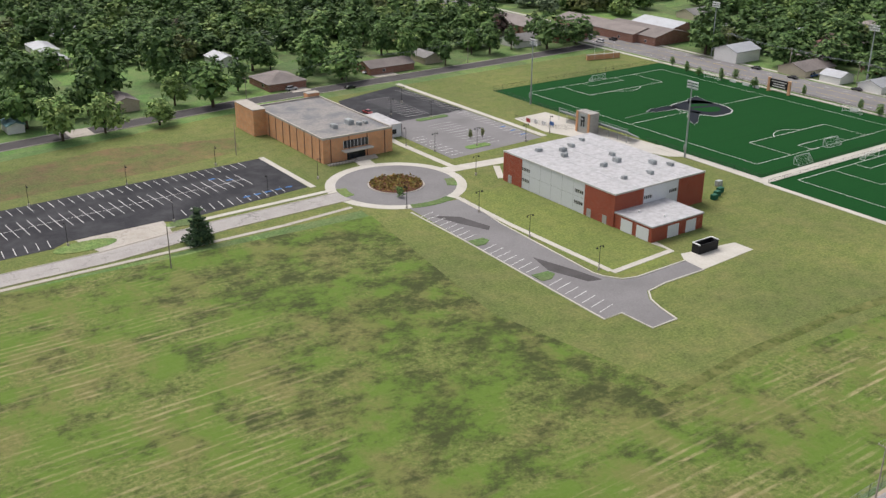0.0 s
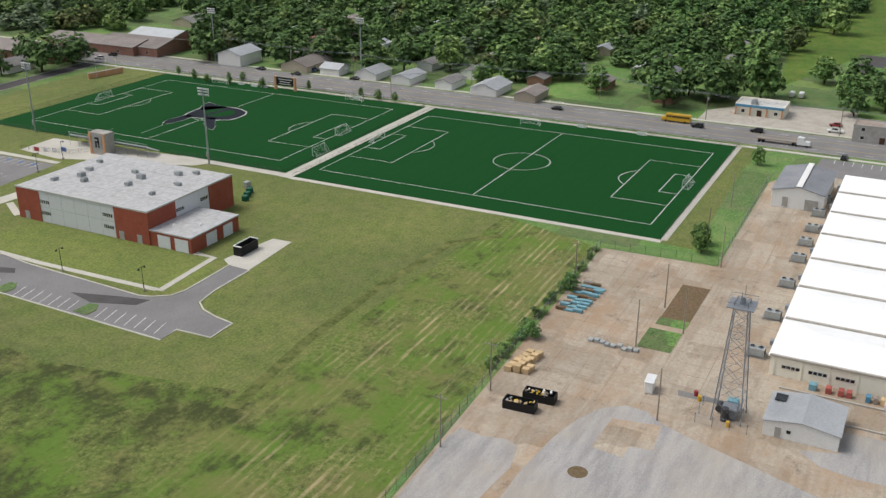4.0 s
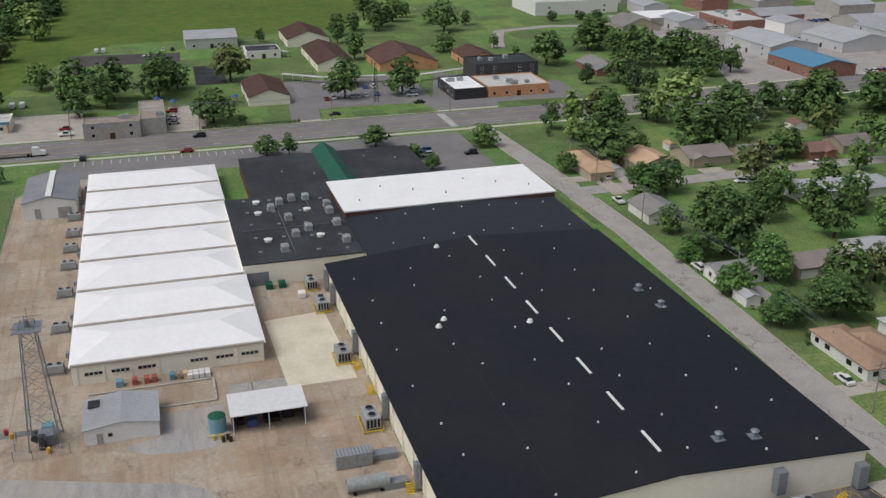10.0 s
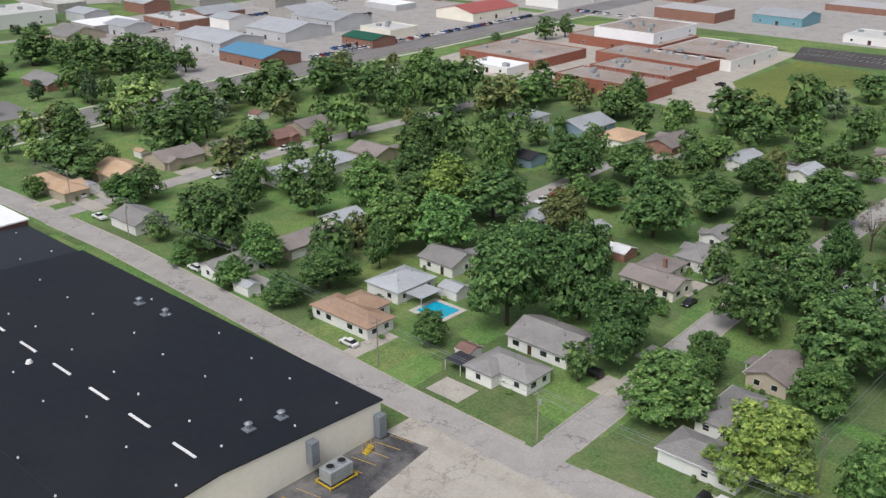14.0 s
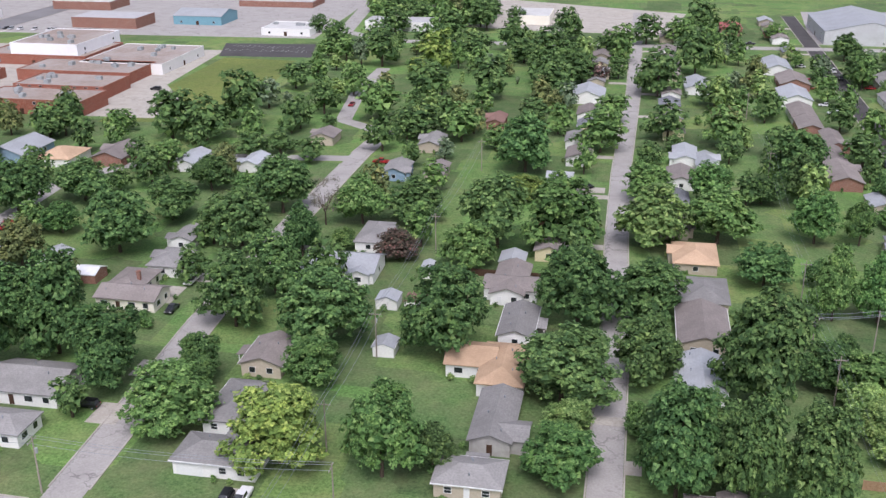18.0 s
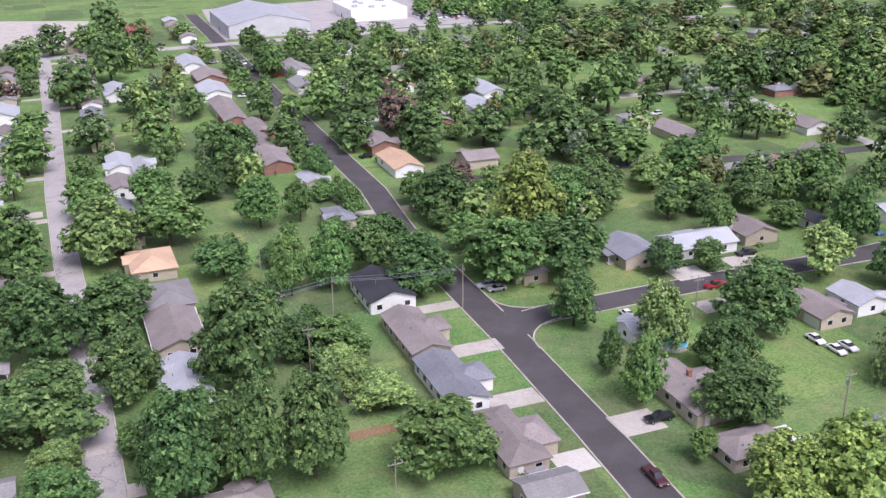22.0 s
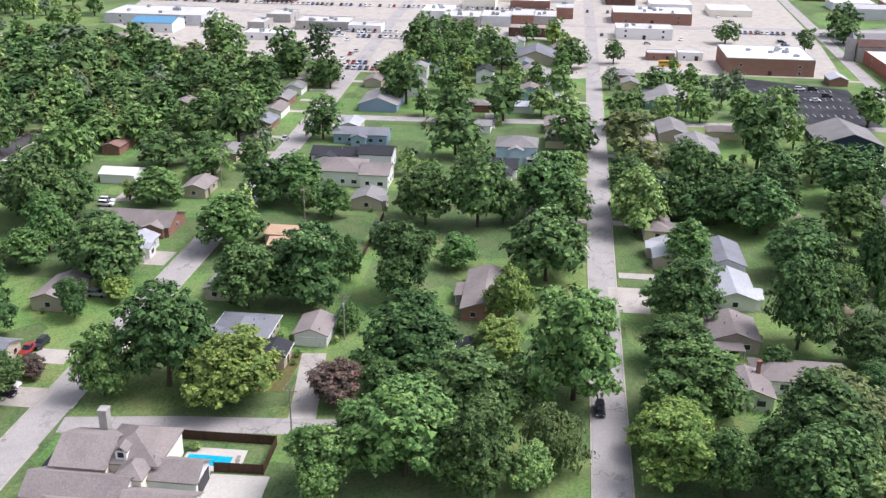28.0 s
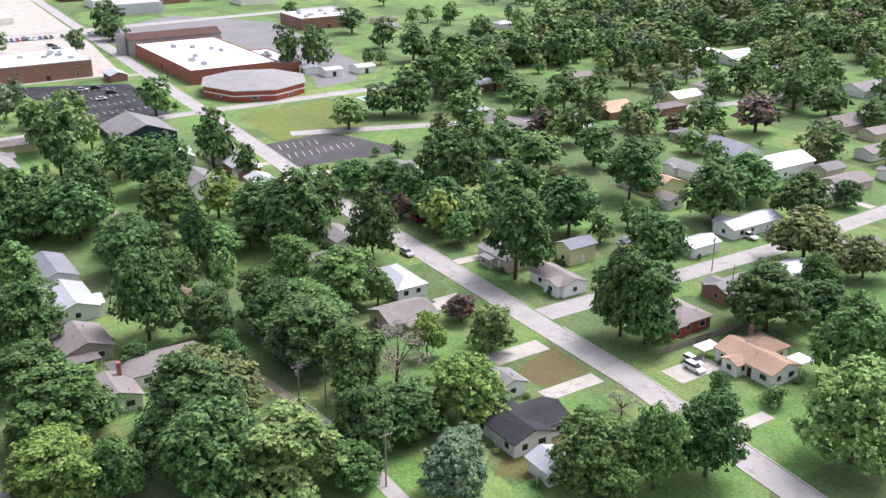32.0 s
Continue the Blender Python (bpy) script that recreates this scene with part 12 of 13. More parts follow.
far_tree(386.7, 296.8, 12.9, 18.1, "d")
far_tree(28.3, -486.9, 12.8, 18.1, "d")
far_tree(457.0, -173.0, 5.0, 5.0, "d")
far_tree(420.0, -250.0, 14.0, 14.0, "d")
far_tree(-489.4, 26.6, 11.7, 12.2, "d")
far_tree(-387.9, 300.5, 16.8, 20.0, "d")
far_tree(42.4, -489.2, 15.3, 18.2, "d")
far_tree(-376.6, 316.2, 18.4, 18.3, "d")
far_tree(436.6, -226.2, 12.7, 18.3, "d")
far_tree(414.3, 266.5, 19.0, 20.0, "d")
far_tree(147.7, -471.3, 9.2, 12.2, "g")
far_tree(429.5, -245.0, 14.9, 20.0, "d")
far_tree(379.1, 318.9, 16.5, 19.9, "d")
far_tree(-35.5, -494.6, 18.7, 18.4, "g")
far_tree(445.0, -220.0, 14.0, 14.0, "d")
far_tree(98.6, -487.8, 15.7, 20.0, "d")
far_tree(11.4, -498.4, 12.8, 18.5, "d")
far_tree(-424.7, 261.8, 17.8, 18.5, "d")
far_tree(479.5, -142.8, 9.7, 13.9, "g")
far_tree(-459.3, -199.4, 17.8, 20.0, "d")
far_tree(-415.4, 280.5, 13.5, 15.5, "g")
far_tree(-270.4, -423.7, 17.4, 20.0, "d")
far_tree(60.0, -499.9, 17.2, 20.0, "d")
far_tree(388.0, 322.7, 17.3, 20.0, "d")
far_tree(-121.2, -492.1, 12.1, 14.1, "d")
far_tree(-212.3, -460.8, 10.2, 12.6, "d")
far_tree(-506.1, -45.3, 17.9, 12.6, "g")
far_tree(400.3, 313.4, 15.3, 20.0, "d")
far_tree(461.9, -213.6, 13.1, 18.9, "d")
far_tree(-480.7, -167.2, 21.7, 20.0, "g")
far_tree(129.8, 492.4, 17.6, 20.0, "d")
far_tree(148.2, -487.3, 16.4, 15.8, "d")
far_tree(480.9, -169.8, 7.6, 6.3, "d")
far_tree(455.0, -232.0, 12.0, 12.0, "d")
far_tree(-98.7, -502.0, 13.6, 14.2, "d")
far_tree(-187.6, -476.9, 12.0, 9.5, "g")
far_tree(128.6, -497.9, 15.4, 20.0, "d")
far_tree(-164.4, -488.5, 13.3, 19.1, "g")
far_tree(-47.2, -514.5, 18.0, 12.2, "d")
far_tree(468.7, -219.9, 16.6, 20.0, "d")
far_tree(-143.8, -499.2, 13.3, 19.1, "d")
far_tree(-242.7, -460.0, 17.4, 20.0, "d")
far_tree(-100.6, -512.0, 11.9, 11.3, "d")
far_tree(336.0, -404.5, 5.7, 5.9, "d")
far_tree(517.4, -96.2, 11.3, 9.8, "d")
far_tree(-148.9, -505.5, 13.6, 19.5, "d")
far_tree(94.9, -520.2, 16.7, 19.6, "d")
far_tree(-74.0, -526.2, 4.6, 6.6, "g")
far_tree(-6.0, -532.1, 16.1, 19.7, "d")
far_tree(531.4, -57.6, 7.2, 6.6, "d")
far_tree(322.2, -428.5, 12.5, 13.3, "d")
far_tree(-245.7, -477.7, 18.4, 20.0, "d")
far_tree(-466.3, 268.3, 16.6, 16.6, "d")
far_tree(35.8, -537.6, 18.0, 19.9, "d")
far_tree(-22.6, -538.5, 13.9, 19.9, "g")
far_tree(-277.5, -464.7, 14.4, 15.0, "g")
far_tree(318.0, -440.4, 12.5, 10.1, "d")
far_tree(540.0, -100.0, 12.0, 12.0, "d")
far_tree(-305.0, 458.6, 16.1, 20.0, "d")
far_tree(102.1, -541.3, 18.8, 20.0, "g")
far_tree(-536.3, 126.2, 12.5, 11.9, "d")
far_tree(-449.0, 319.9, 14.6, 20.0, "d")
far_tree(-330.0, 449.3, 19.0, 20.0, "d")
far_tree(534.3, -159.4, 17.7, 17.2, "d")
far_tree(-71.4, -555.0, 9.6, 13.8, "g")
far_tree(131.4, -545.2, 14.7, 20.0, "d")
far_tree(-554.9, 88.8, 12.9, 15.6, "d")
far_tree(548.3, -123.5, 15.0, 12.2, "d")
far_tree(552.0, -112.0, 10.0, 10.0, "d")
far_tree(-357.0, 437.1, 19.3, 20.0, "d")
far_tree(-35.8, -563.7, 22.0, 20.0, "d")
far_tree(173.2, -538.8, 10.6, 12.3, "d")
far_tree(82.0, -560.4, 16.9, 20.0, "d")
far_tree(-385.5, 424.3, 19.6, 20.0, "d")
far_tree(571.7, 55.5, 19.6, 20.0, "l")
far_tree(560.0, -130.0, 14.0, 14.0, "d")
far_tree(87.2, -572.5, 14.9, 17.8, "d")
far_tree(551.5, -177.3, 8.6, 6.5, "d")
far_tree(-237.8, -532.6, 6.4, 9.0, "c")
far_tree(-516.8, 276.7, 15.0, 20.0, "d")
far_tree(-566.6, 153.3, 13.9, 18.1, "d")
far_tree(565.0, -160.0, 10.0, 10.0, "g")
far_tree(-251.5, -531.1, 7.9, 9.1, "c")
far_tree(125.2, -576.6, 14.9, 18.2, "d")
far_tree(575.0, -140.0, 14.0, 14.0, "d")
far_tree(68.6, -588.9, 10.2, 14.6, "d")
far_tree(551.2, -230.4, 6.3, 7.4, "c")
far_tree(146.0, -579.5, 15.3, 20.0, "g")
far_tree(551.7, -248.7, 5.2, 7.5, "c")
far_tree(-587.6, 157.9, 20.7, 20.0, "d")
far_tree(590.0, -150.0, 10.0, 10.0, "d")
far_tree(552.0, -260.0, 5.4, 7.5, "c")
far_tree(600.0, -128.0, 16.0, 16.0, "d")

# ---- gardens and houses further out, thinning towards the edge of the town ----
def inside(px, py, outline):
    hit, j = False, len(outline) - 1
    for i in range(len(outline)):
        (xi, yi), (xj, yj) = outline[i], outline[j]
        if (yi > py) != (yj > py) and px < (xj - xi) * (py - yi) / (yj - yi) + xi:
            hit = not hit
        j = i
    return hit


def road_gap(px, py):
    best = 1e9
    for pts, width in ROAD_LINES:
        for (ax, ay), (bx, by) in chain(pts):
            u = max(0.0, min(1.0, ((px - ax) * (bx - ax) + (py - ay) * (by - ay)) / ((bx - ax) ** 2 + (by - ay) ** 2)))
            best = min(best, math.hypot(px - ax - u * (bx - ax), py - ay - u * (by - ay)) - width / 2)
    return best


def free(px, py, r, gap, trees=True):
    if any(abs(px - x) < w + r and abs(py - y) < d + r for x, y, w, d in BUILT):
        return False
    if trees and any(math.hypot(px - x, py - y) < 0.55 * (q + r) for x, y, q in TREE_AT):
        return False
    return road_gap(px, py) > gap and not any(inside(px, py, o) for o in FLAT_AREAS)


# open gardens: by the pool, cleared for the camera's view, and before the school
FLAT_AREAS += [[(-372, 192), (-330, 172), (-296, 160), (-283, 176), (-318, 206), (-362, 218)], [(-330, 205), (-300, 200), (-280, 216), (-300, 236), (-330, 236)]]
build_kerbs()
fill_rng = random.Random(41)
TOWN = [(-95, -230), (-60, -330), (60, -330), (150, -300), (250, -330), (250, -130), (330, -130), (330, -320), (150, -335), (140, -520), (-380, -520), (-640, -330), (-560, -250), (-470, -190), (-440, -100), (-440, 20), (-460, 130), (-380, 240), (-520, 420), (-300, 520), (-160, 420), (-150, 200), (-180, 140), (-250, 60), (-260, -60), (-200, -120)]
added = 0
for pts, width in ROAD_LINES:
    if width > 8 or added > 95:
        continue
    for (ax, ay), (bx, by) in chain(pts):
        L = math.hypot(bx - ax, by - ay)
        for k in range(int(L // 19)):
            for side in (1, -1):
                u, off = (k + 0.5) * 19 / L, side * (width / 2 + fill_rng.uniform(11, 14))
                px, py = ax + (bx - ax) * u - (by - ay) / L * off, ay + (by - ay) * u + (bx - ax) / L * off
                if math.hypot(px, py) < 210 or px > 335 or py > 330 or math.hypot(px, py) > 620 or not free(px, py, 6.5, 5.0, False):
                    continue
                if any(math.hypot(px - x, py - y) < 4.5 for x, y, q in TREE_AT) or added > 95:
                    continue
                along = abs(bx - ax) > abs(by - ay)
                w, d = fill_rng.uniform(10.5, 14.5), fill_rng.uniform(7.5, 9)
                house(px, py, w if along else d, d if along else w, 2.8, fill_rng.choice(("g", "br", "br", "lg", "g", "br", "bg")), fill_rng.choice("wwtbty"), fill_rng.choice(("gable", "gable", "hip")))
                if fill_rng.random() < 0.6:
                    q = width / 2 + 8
                    cx, cy = ax + (bx - ax) * (u + 6 / L), ay + (by - ay) * (u + 6 / L)
                    ex, ey = cx - (by - ay) / L * side * q, cy + (bx - ax) / L * side * q
                    sx, sy = cx - (by - ay) / L * side * (width / 2 + 0.4), cy + (bx - ax) / L * side * (width / 2 + 0.4)
                    strip("driveway", [(sx, sy), (ex, ey)], 3.4, 0, 0.1 + 0.0015 * (added % 40), M["concrete"], "pale concrete driveway in front of a house", "driveway")
                added += 1
# houses beyond the school field
for px, py, w, d, eave, roof, wall in ((-283, 101, 9, 7.5, 5.2, "g", "w"), (-319, 226, 12, 8, 3.0, "g", "w"), (-296, 227, 13, 8, 3.0, "br", "t"), (-251, 147, 8, 10, 3.0, "dg", "w"), (-263, 158, 12, 7, 2.9, "g", "w"), (-252, 187, 9, 7, 2.8, "lg", "w")):
    if free(px, py, 1, 1, False):
        house(px, py, w, d, eave, roof, wall, "gable")
# roofs among the trees across the main road
for k in range(34):
    px, py = 392 + 34 * (k % 4) + fill_rng.uniform(-9, 9), 92 + 30 * (k // 4) + fill_rng.uniform(-8, 8)
    if free(px, py, 6.5, 5.0, False):
        house(px, py, fill_rng.uniform(10, 14), fill_rng.uniform(8, 9.5), 3.0, fill_rng.choice(("g", "lg", "br", "g")), fill_rng.choice("wwtb"), fill_rng.choice(("gable", "hip")))
# roofs scattered through the leafy quarters further out
for k in range(150):
    px, py = fill_rng.uniform(-600, -110), fill_rng.uniform(-520, 470)
    if (py < -215 or py > 190) and 270 < math.hypot(px, py) < 640 and added < 150 and free(px, py, 9, 3.0, False) and not any(math.hypot(px - x, py - y) < 4 for x, y, q in TREE_AT):
        w, d = fill_rng.uniform(11, 16), fill_rng.uniform(8, 9.5)
        if fill_rng.random() < 0.5:
            w, d = d, w
        house(px, py, w, d, 2.9, fill_rng.choice(("g", "br", "br", "lg", "bg", "g")), fill_rng.choice("wwtby"), fill_rng.choice(("gable", "hip", "hip")))
        added += 1
for k in range(3600):
    px, py = fill_rng.uniform(-640, 335), fill_rng.uniform(-520, 500)
    far = math.hypot(px, py)
    if far < 205 or not inside(px, py, TOWN) or (px < -165 and py > 130 and k % 3 == 0):
        continue
    dia = fill_rng.choice((3, 4, 6, 8, 9, 10, 11, 12, 13))
    if free(px, py, dia * 0.42, 0.8 + dia * 0.12):
        # beyond 330 m lighter leaf sorts imitate haze by colour
        far_tree(px, py, dia * fill_rng.uniform(0.85, 1.2), dia, fill_rng.choice("dddggglyo" if far < 330 else "dggllso"), far > 300 or dia < 7)
# thicker tree cover behind the warehouse street, north of the campus and beyond the school
for x0, x1, y0, y1, most, least, sorts, light in ((60, 335, -345, -120, 75, 150, "dddddgdo", False), (10, 335, 352, 440, 80, 0, "ddddg", False), (-610, -165, 150, 500, 60, 205, "dgggls", True), (-250, 60, -480, -215, 60, 215, "dggdls", True)):
    planted = 0
    for k in range(9 * most):
        px, py, dia = fill_rng.uniform(x0, x1), fill_rng.uniform(y0, y1), fill_rng.uniform(7, 13)
        if planted < most and math.hypot(px, py) > least and road_gap(px, py) > 2.2 and not any(abs(px - x) < w + 2.5 and abs(py - y) < d + 2.5 for x, y, w, d in BUILT) and not any(math.hypot(px - x, py - y) < 0.42 * (q + dia / 2) for x, y, q in TREE_AT) and not any(inside(px, py, o) for o in FLAT_AREAS):
            far_tree(px, py, dia * fill_rng.uniform(0.9, 1.2), dia, fill_rng.choice(sorts), light or math.hypot(px, py) > 330)
            planted += 1
# houses and trees of the town edge
for k in range(40):
    px, py = fill_rng.uniform(-545, -400), fill_rng.uniform(-72, 4)
    if all(math.hypot(px - x, py - y) > 13 for x, y, w, d in BUILT) and road_gap(px, py) > 6 and added < 172:
        house(px, py, fill_rng.uniform(9, 13), fill_rng.uniform(8, 9), fill_rng.choice((2.9, 5.2)), fill_rng.choice(("g", "br", "dg", "bg")), fill_rng.choice(("w", "t", "b", "bl", "w")), "gable")
        added += 1
for k in range(150):
    px, py, dia = fill_rng.uniform(-552, -398), fill_rng.uniform(-78, 4), fill_rng.uniform(8, 14)
    if not any(abs(px - x) < w + 2 and abs(py - y) < d + 2 for x, y, w, d in BUILT) and road_gap(px, py) > 2.5 and not any(math.hypot(px - x, py - y) < 0.6 * (q + dia / 2) for x, y, q in TREE_AT):
        far_tree(px, py, dia, dia, fill_rng.choice("ddggly"), True)
# low shrubs beside the house walls
for x, y, w, d in BUILT:
    if 90 < math.hypot(x, y) < 330 and w < 13 and x < 330 and y < 200:
        for k in range(3):
            side, u = fill_rng.choice((-1, 1)), fill_rng.uniform(-0.85, 0.85)
            px, py = (x + u * w, y + side * (d + 0.9)) if fill_rng.random() < 0.6 else (x + side * (w + 0.9), y + u * d)
            if road_gap(px, py) > 1.0:
                far_tree(px, py, fill_rng.uniform(0.9, 1.8), fill_rng.uniform(1.2, 2.4), fill_rng.choice("dggl"), True)
# clipped hedge along the school front
for k in range(24):
    far_tree(362.2, -17 - 1.5 * k, 1.1, 1.9, "d", True)

plant_far_trees()

# ---- far woods ----
woods("north_woods", [(82, 423), (119, 436), (148, 410), (178, 403), (205, 430), (213, 401), (233, 395), (256, 373), (297, 369), (423, 530), (338, 601), (150, 722)], 13, 100, "dense dark green woods behind the houses", [(165, 182, 352, 371), (125, 142, 502, 517), (108, 118, 465, 488), (109, 116, 439, 457), (244, 254, 359, 372), (166, 176, 403, 419), (300, 316, 364, 379), (324, 345, 364, 423), (355, 375, 344, 402), (358, 383, 332, 371), (383, 403, 343, 372), (336, 362, -520, 900)], 0.1)
woods("corner_woods", [(368, 440), (352, 520), (380, 700), (560, 620), (560, 470), (430, 410), (408, 396)], 13, 109, "dense dark green woods behind the brick apartments", [(324, 345, 364, 423), (355, 376, 344, 403), (383, 404, 343, 373)], 0.1)
woods("roadside_woods", [(368, 317), (386, 286), (395, 243), (392, 203), (393, 163), (398, 146), (436, 150), (436, 129), (429, 101), (438, 87), (566, 108), (767, 144), (677, 301), (554, 479), (458, 398)], 13, 101, "dense dark green woods behind the roadside houses", [(428, 450, 369, 384), (359, 376, 284, 297), (361, 382, 249, 264), (363, 373, 234, 244), (362, 377, 215, 226), (361, 376, 198, 207), (361, 375, 178, 187), (359, 376, 157, 170), (357, 372, 140, 149), (465, 480, 180, 187), (414, 434, 101, 108), (450, 467, 114, 120), (355, 375, 344, 402), (358, 383, 332, 371), (383, 403, 343, 372)], 0.1)
woods("field_edge_woods", [(461, 75), (508, 63), (577, 73), (626, 47), (744, 61), (727, 196), (463, 125)], 13, 102, "dense green woods at the edge of the field", [(465, 480, 180, 187), (450, 467, 114, 120)], 0.1)
# paler leaf mix in the next three woods puts distance haze into the colour
woods("southern_woods", [(-215, -413), (-261, -416), (-283, -355), (-280, -270), (-320, -215), (-547, -380), (-438, -553), (-280, -551)], 14, 103, "far leafy woods with roofs between", [(-217, -201, -244, -232), (-238, -227, -251, -239), (-250, -239, -321, -306), (-260, -248, -282, -270), (-318, -294, -217, -199), (-349, -334, -242, -225), (-431, -407, -328, -304), (-555, -535, -236, -212)], 0.42, (0.14, 0.3, 0.3, 0.1, 0.14, 0.02))
woods("western_woods", [(-329, -198), (-319, -162), (-342, -115), (-377, -112), (-433, -97), (-463, -153), (-470, -192), (-499, -293)], 13, 104, "dense leafy woods near the town", [(-349, -334, -242, -225), (-322, -304, -149, -142), (-466, -448, -184, -176), (-373, -363, -149, -139), (-330, -84, -181, -171)], 0.3, (0.14, 0.3, 0.3, 0.1, 0.14, 0.02))
woods("far_east_woods", [(-354, 209), (-338, 244), (-383, 325), (-333, 353), (-297, 463), (-424, 650), (-543, 458), (-449, 347), (-416, 246)], 14, 105, "far leafy woods with roofs between", [(-318, -306, 217, 228), (-359, -341, 382, 400), (-348, -330, 388, 408), (-571, -541, 257, 292), (-431, -423, 201, 209), (-421, -413, 207, 216), (-420, -411, 223, 233)], 0.4, (0.14, 0.3, 0.3, 0.1, 0.14, 0.02))
woods("hall_woods", [(-214, -586), (-281, -512), (-383, -710), (-267, -723)], 12, 106, "dark woods behind the scrap yard", [], 0.1)
woods("ridge_woods", [(168, -617), (88, -559), (85, -623), (116, -750), (209, -735)], 11, 107, "dark woods beside the pale lot", [], 0.1)

# ---- cars ----
car(174.6, 350.6, 0, "silver", "suv", "parked beside the houses")
car(179.3, 355.4, 0, "white", "suv", "parked beside the houses")
car(214.5, 358.7, 0, "silver", "car", "parked beside the houses")
car(218.5, 357.3, 0, "red", "suv", "parked beside the houses")
car(195.2, 340.2, 0, "black", "car", "parked beside the houses")
car(181.2, 303.9, 90, "red", "car", "parked beside the houses")
car(343.5, 353.9, 90, "white", "suv", "driving on the main road")
car(351.9, 353.5, 90, "black", "suv", "driving on the main road")
car(352.1, 378.3, 90, "white", "suv", "driving on the main road")
car(352.4, 374.4, 90, "blue", "car", "driving on the main road")
car(331.5, 403.1, 90, "white", "car", "parked in a car park")
car(359.0, 272.5, 90, "black", "car", "driving on the main road")
car(360.7, 224.6, 90, "black", "car", "parked in a car park")
car(371.1, 227.3, 0, "black", "suv", "parked in a car park")
car(367.2, 249.6, 0, "blue", "suv", "parked in a car park")
car(367.1, 219.1, 0, "white", "suv", "parked in a car park")
car(351.0, 75.1, 90, "black", "suv", "driving on the main road")
car(352.2, 129.0, 90, "black", "car", "driving on the main road")
car(357.1, 252.3, 90, "black", "car", "driving on the main road")
car(354.3, 55.0, 90, "black", "suv", "driving on the main road")
car(351.4, -14.8, 90, "black", "suv", "driving on the main road")
car(333.8, -9.5, 90, "red", "car", "parked in a car park")
car(334.3, 23.7, 0, "black", "suv", "parked in a car park")
car(383.9, 65.5, 0, "white", "van", "parked in a car park")
car(384.7, 56.3, 0, "white", "van", "parked in a car park")
car(415.4, 52.5, 0, "white", "van", "parked in a car park")
car(415.7, 48.9, 0, "white", "van", "parked in a car park")
car(366.6, 30.3, 90, "white", "pickup", "parked in a car park")
car(375.3, 31.1, 90, "red", "car", "parked in a car park")
car(390.8, -7.0, 90, "red", "suv", "parked in a car park")
car(379.8, -6.9, 90, "white", "car", "parked in a car park")
car(372.7, -6.9, 90, "silver", "car", "parked in a car park")
car(524.7, 23.7, 0, "white", "van", "parked in a car park")
car(525.0, 20.4, 0, "white", "van", "parked in a car park")
car(521.3, -8.1, 0, "white", "car", "parked in a car park")
car(521.8, -12.7, 0, "black", "suv", "parked in a car park")
car(508.0, -0.3, 90, "white", "car", "parked in a car park")
car(416.7, -70.8, 0, "white", "suv", "parked in a car park")
car(409.9, -73.8, 90, "silver", "car", "parked in a car park")
car(395.1, -70.9, 0, "white", "car", "parked in a car park")
car(393.8, -67.8, 0, "red", "car", "parked in a car park")
car(394.9, -78.7, 0, "silver", "car", "parked in a car park")
car(395.1, -81.2, 0, "silver", "car", "parked in a car park")
car(395.4, -84.3, 0, "white", "car", "parked in a car park")
car(396.8, -89.4, 0, "blue", "car", "parked in a car park")
car(390.8, -102.8, 90, "white", "suv", "parked in a car park")
car(377.6, -102.2, 90, "black", "car", "parked in a car park")
car(398.3, -104.5, 90, "silver", "suv", "parked in a car park")
car(410.2, -87.5, 0, "blue", "car", "parked in a car park")
car(410.5, -90.9, 0, "white", "suv", "parked in a car park")
car(368.3, -66.3, 90, "black", "car", "parked in a car park")
car(414.1, -97.3, 0, "silver", "car", "parked in a car park")
car(311.1, -86.0, 90, "blue", "suv", "parked beside the houses")
car(304.1, -100.0, 90, "black", "suv", "parked beside the houses")
car(305.9, -85.2, 90, "silver", "suv", "parked beside the houses")
car(267.2, -131.7, 0, "white", "suv", "parked beside the houses")
car(245.8, -125.7, 0, "white", "pickup", "parked beside the houses")
car(195.7, -122.7, 0, "white", "suv", "parked beside the houses")
car(251.9, -169.8, 90, "white", "car", "parked beside the houses")
car(138.8, -121.3, 0, "white", "car", "parked beside the houses")
car(250.6, -172.5, 90, "white", "car", "parked beside the houses")
car(94.4, -144.3, 0, "black", "suv", "parked beside the houses")
car(99.1, -201.1, 90, "white", "pickup", "parked beside the houses")
car(97.0, -185.6, 90, "black", "car", "parked beside the houses")
car(163.5, -218.7, 90, "white", "pickup", "parked beside the houses")
car(164.4, -226.7, 90, "red", "pickup", "parked beside the houses")
car(261.7, -203.1, 90, "white", "car", "parked beside the houses")
car(267.2, -189.1, 90, "black", "suv", "parked beside the houses")
car(199.1, -389.6, 0, "black", "suv", "parked beside the houses")
car(212.6, -462.5, 0, "black", "suv", "parked beside the houses")
car(58.3, -121.4, 90, "black", "suv", "parked beside the houses")
car(55.8, -122.2, 90, "white", "pickup", "parked beside the houses")
car(11.5, -288.5, 0, "black", "car", "parked beside the houses")
car(78.4, -302.5, 0, "red", "pickup", "parked beside the houses")
car(3.9, -148.3, 90, "black", "car", "parked beside the houses")
car(109.1, -376.9, 90, "red", "car", "parked beside the houses")
car(12.5, -185.3, 0, "red", "car", "parked beside the houses")
car(-71.4, -210.1, 0, "white", "car", "parked beside the houses")
car(-75.5, -210.4, 0, "black", "suv", "parked beside the houses")
car(-88.7, -193.4, 0, "silver", "suv", "parked beside the houses")
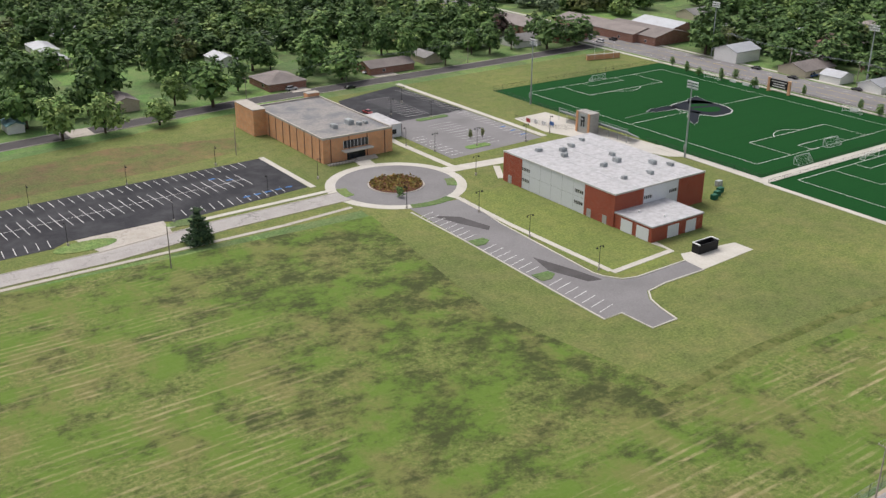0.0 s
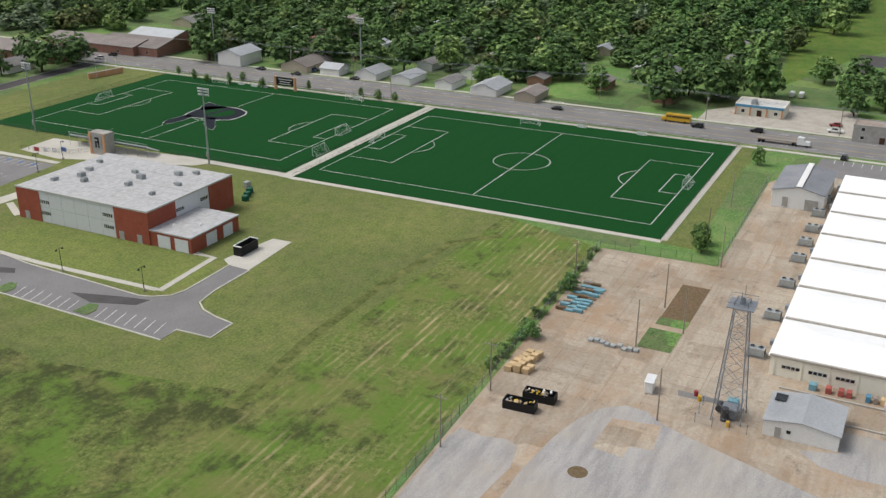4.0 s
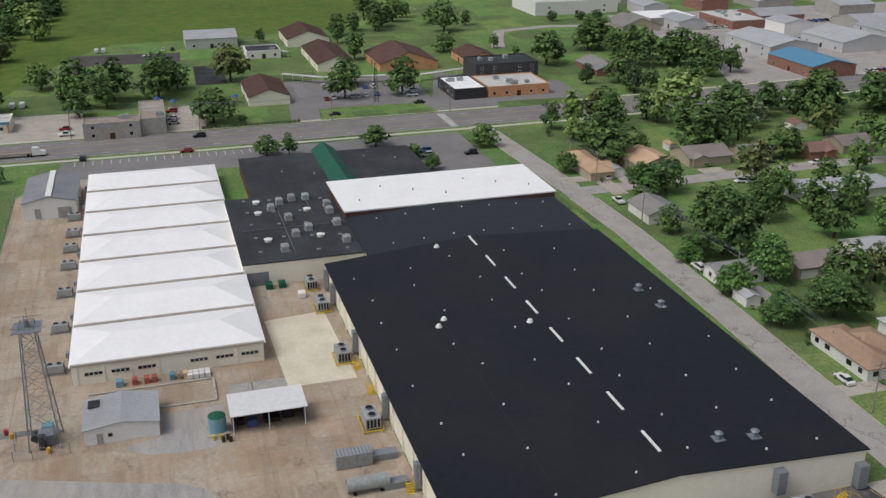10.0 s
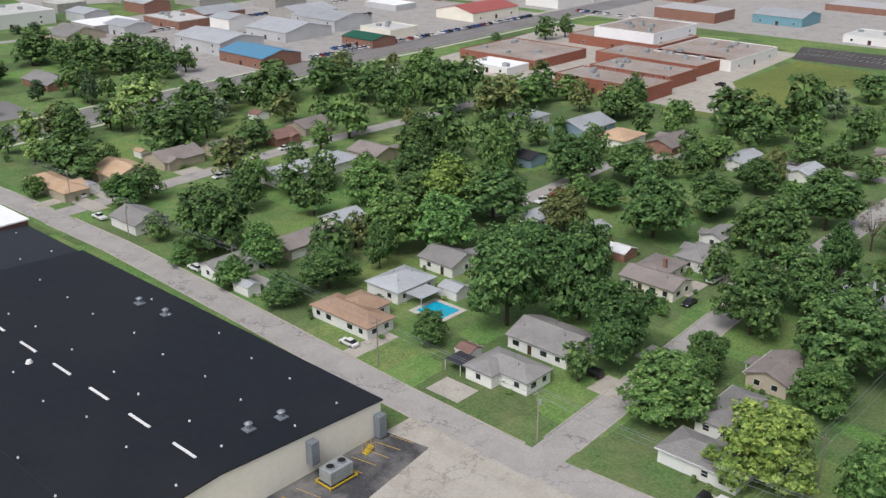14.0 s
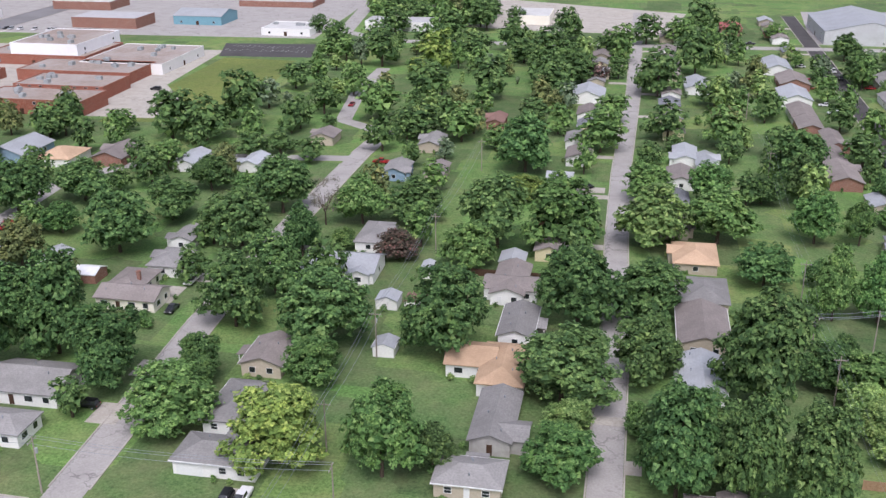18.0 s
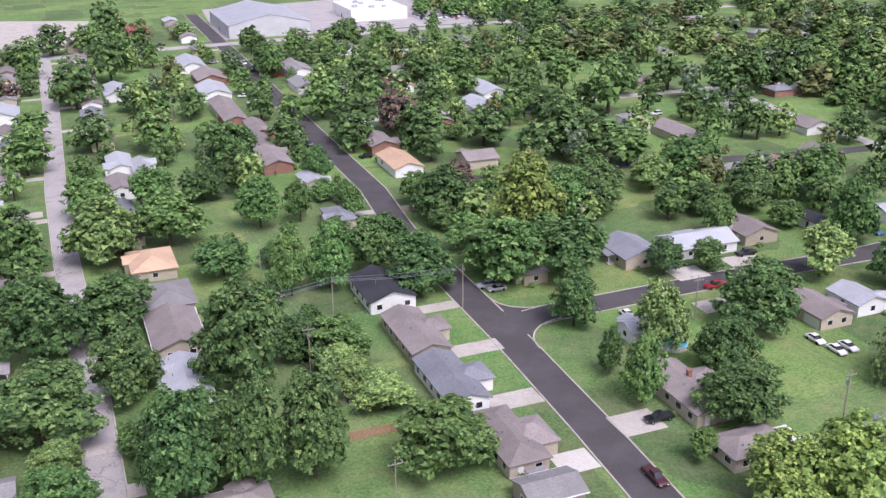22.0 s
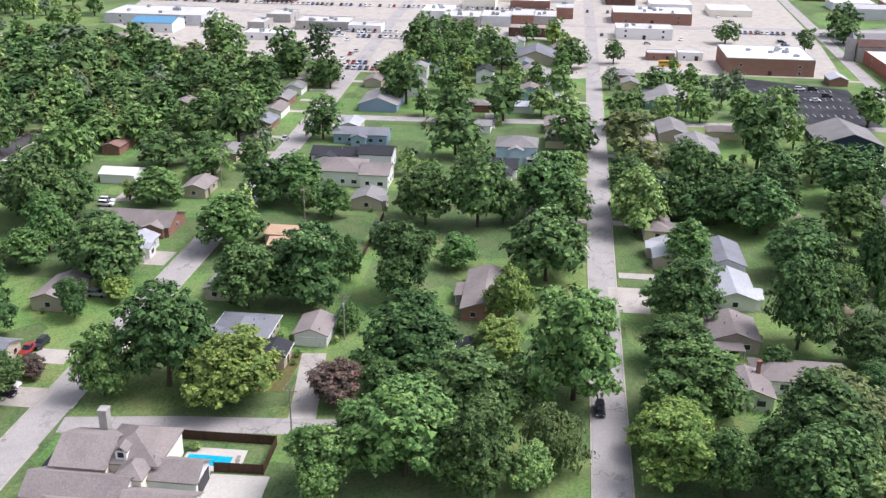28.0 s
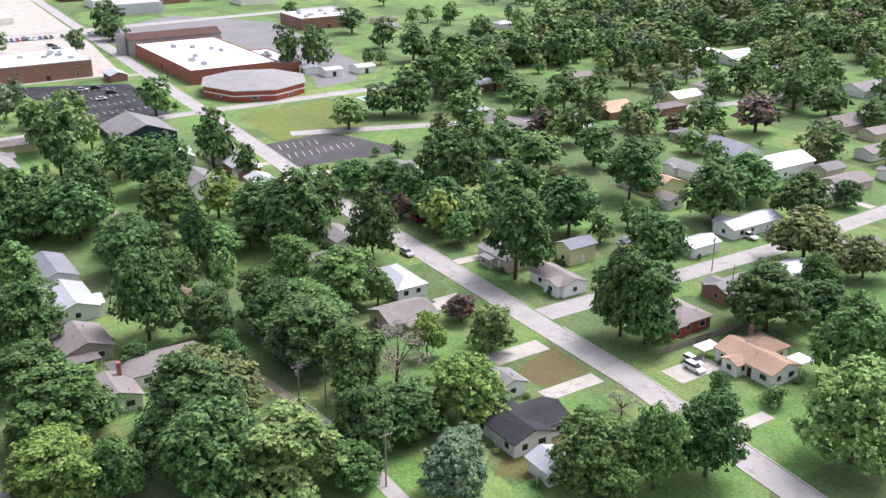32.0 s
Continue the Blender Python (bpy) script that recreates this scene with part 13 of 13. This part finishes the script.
car(-90.3, -191.0, 0, "silver", "car", "parked beside the houses")
car(-95.9, -242.7, 0, "red", "pickup", "parked beside the houses")
car(-95.2, -304.6, 0, "black", "car", "parked beside the houses")
car(-81.6, -326.1, 90, "black", "suv", "parked beside the houses")
car(-89.6, -475.0, 90, "white", "suv", "parked beside the houses")
car(-89.8, -458.6, 90, "black", "van", "parked beside the houses")
car(-77.4, -456.0, 0, "red", "car", "parked beside the houses")
car(-76.9, -437.4, 0, "red", "car", "parked beside the houses")
car(-76.4, -393.8, 0, "white", "suv", "parked beside the houses")
car(-75.3, -407.2, 0, "white", "car", "parked beside the houses")
car(-76.3, -483.4, 0, "white", "car", "parked beside the houses")
car(-98.7, -441.2, 0, "red", "car", "parked beside the houses")
car(-114.6, -638.5, 0, "black", "car", "parked beside the houses")
car(-58.7, -539.3, 0, "black", "pickup", "parked beside the houses")
car(-93.2, -128.5, 0, "black", "pickup", "parked beside the houses")
car(-82.6, -113.4, 90, "redblack", "pickup", "parked beside the houses")
car(-137.9, -173.0, 0, "red", "pickup", "parked beside the houses")
car(-157.2, -186.8, 0, "black", "pickup", "parked beside the houses")
car(-176.7, -176.5, 0, "white", "suv", "parked beside the houses")
car(-140.5, -142.5, 90, "white", "car", "parked beside the houses")
car(-141.2, -137.1, 90, "white", "car", "parked beside the houses")
car(-144.4, -137.4, 90, "white", "car", "parked beside the houses")
car(-134.1, -100.8, 90, "white", "pickup", "parked beside the houses")
car(-131.5, -100.6, 90, "black", "suv", "parked beside the houses")
car(-154.9, -99.9, 90, "white", "car", "parked beside the houses")
car(-151.7, -98.9, 90, "black", "car", "parked beside the houses")
car(-89.9, -99.7, 90, "white", "suv", "parked beside the houses")
car(-110.8, -167.4, 90, "white", "car", "parked beside the houses")
car(-251.5, -309.4, 0, "white", "suv", "parked beside the houses")
car(-215.8, -316.3, 0, "white", "suv", "parked beside the houses")
car(-194.8, -165.2, 0, "black", "car", "parked beside the houses")
car(-168.7, -103.1, 0, "red", "pickup", "parked beside the houses")
car(-171.5, -101.9, 0, "black", "suv", "parked beside the houses")
car(-255.6, -125.7, 90, "white", "suv", "parked beside the houses")
car(-266.3, -122.3, 0, "white", "suv", "parked beside the houses")
car(-198.3, -186.1, 90, "blue", "car", "parked beside the houses")
car(-268.4, -123.2, 0, "white", "suv", "parked beside the houses")
car(-258.6, -126.6, 90, "white", "suv", "parked beside the houses")
car(-331.4, -94.0, 0, "silver", "car", "parked in a car park")
car(-196.5, -101.3, 90, "silver", "suv", "parked beside the houses")
car(-322.1, -47.7, 90, "black", "suv", "parked beside the houses")
car(-480.3, -49.7, 0, "white", "suv", "parked in a car park")
car(-443.8, 104.9, 90, "white", "suv", "parked in a car park")
car(-444.7, 110.5, 90, "black", "suv", "parked in a car park")
car(-432.1, 113.6, 90, "black", "suv", "parked in a car park")
car(-422.7, 106.9, 90, "white", "car", "parked in a car park")
car(-442.7, 98.7, 90, "black", "car", "parked in a car park")
car(-160.7, 11.0, 0, "black", "suv", "parked beside the houses")
car(-529.0, -112.9, 0, "white", "car", "parked in a car park")
car(-547.8, -108.8, 0, "white", "suv", "parked in a car park")
car(-549.1, -121.9, 0, "black", "car", "parked in a car park")
car(-489.9, -103.3, 0, "red", "car", "parked in a car park")
car(-477.8, -105.0, 0, "white", "car", "parked in a car park")
car(-497.9, -102.0, 0, "silver", "car", "parked in a car park")
car(-545.9, 46.7, 90, "silver", "car", "parked in a car park")
car(-568.5, 23.4, 0, "black", "car", "parked in a car park")
car(-561.7, 66.1, 0, "white", "car", "parked in a car park")
car(-629.3, 76.4, 0, "silver", "car", "parked in a car park")
car(-592.5, 112.1, 0, "black", "suv", "parked in a car park")
car(-649.3, 97.6, 0, "white", "car", "parked in a car park")
car(-656.1, 109.0, 0, "black", "car", "parked in a car park")
car(-203.6, 123.1, 0, "silver", "suv", "parked beside the houses")
car(-224.1, 138.9, 0, "red", "suv", "parked beside the houses")
car(-121.7, 140.7, 0, "white", "suv", "parked beside the houses")
car(-119.5, 138.9, 0, "white", "suv", "parked beside the houses")
car(-164.4, 206.8, 0, "white", "pickup", "parked beside the houses")
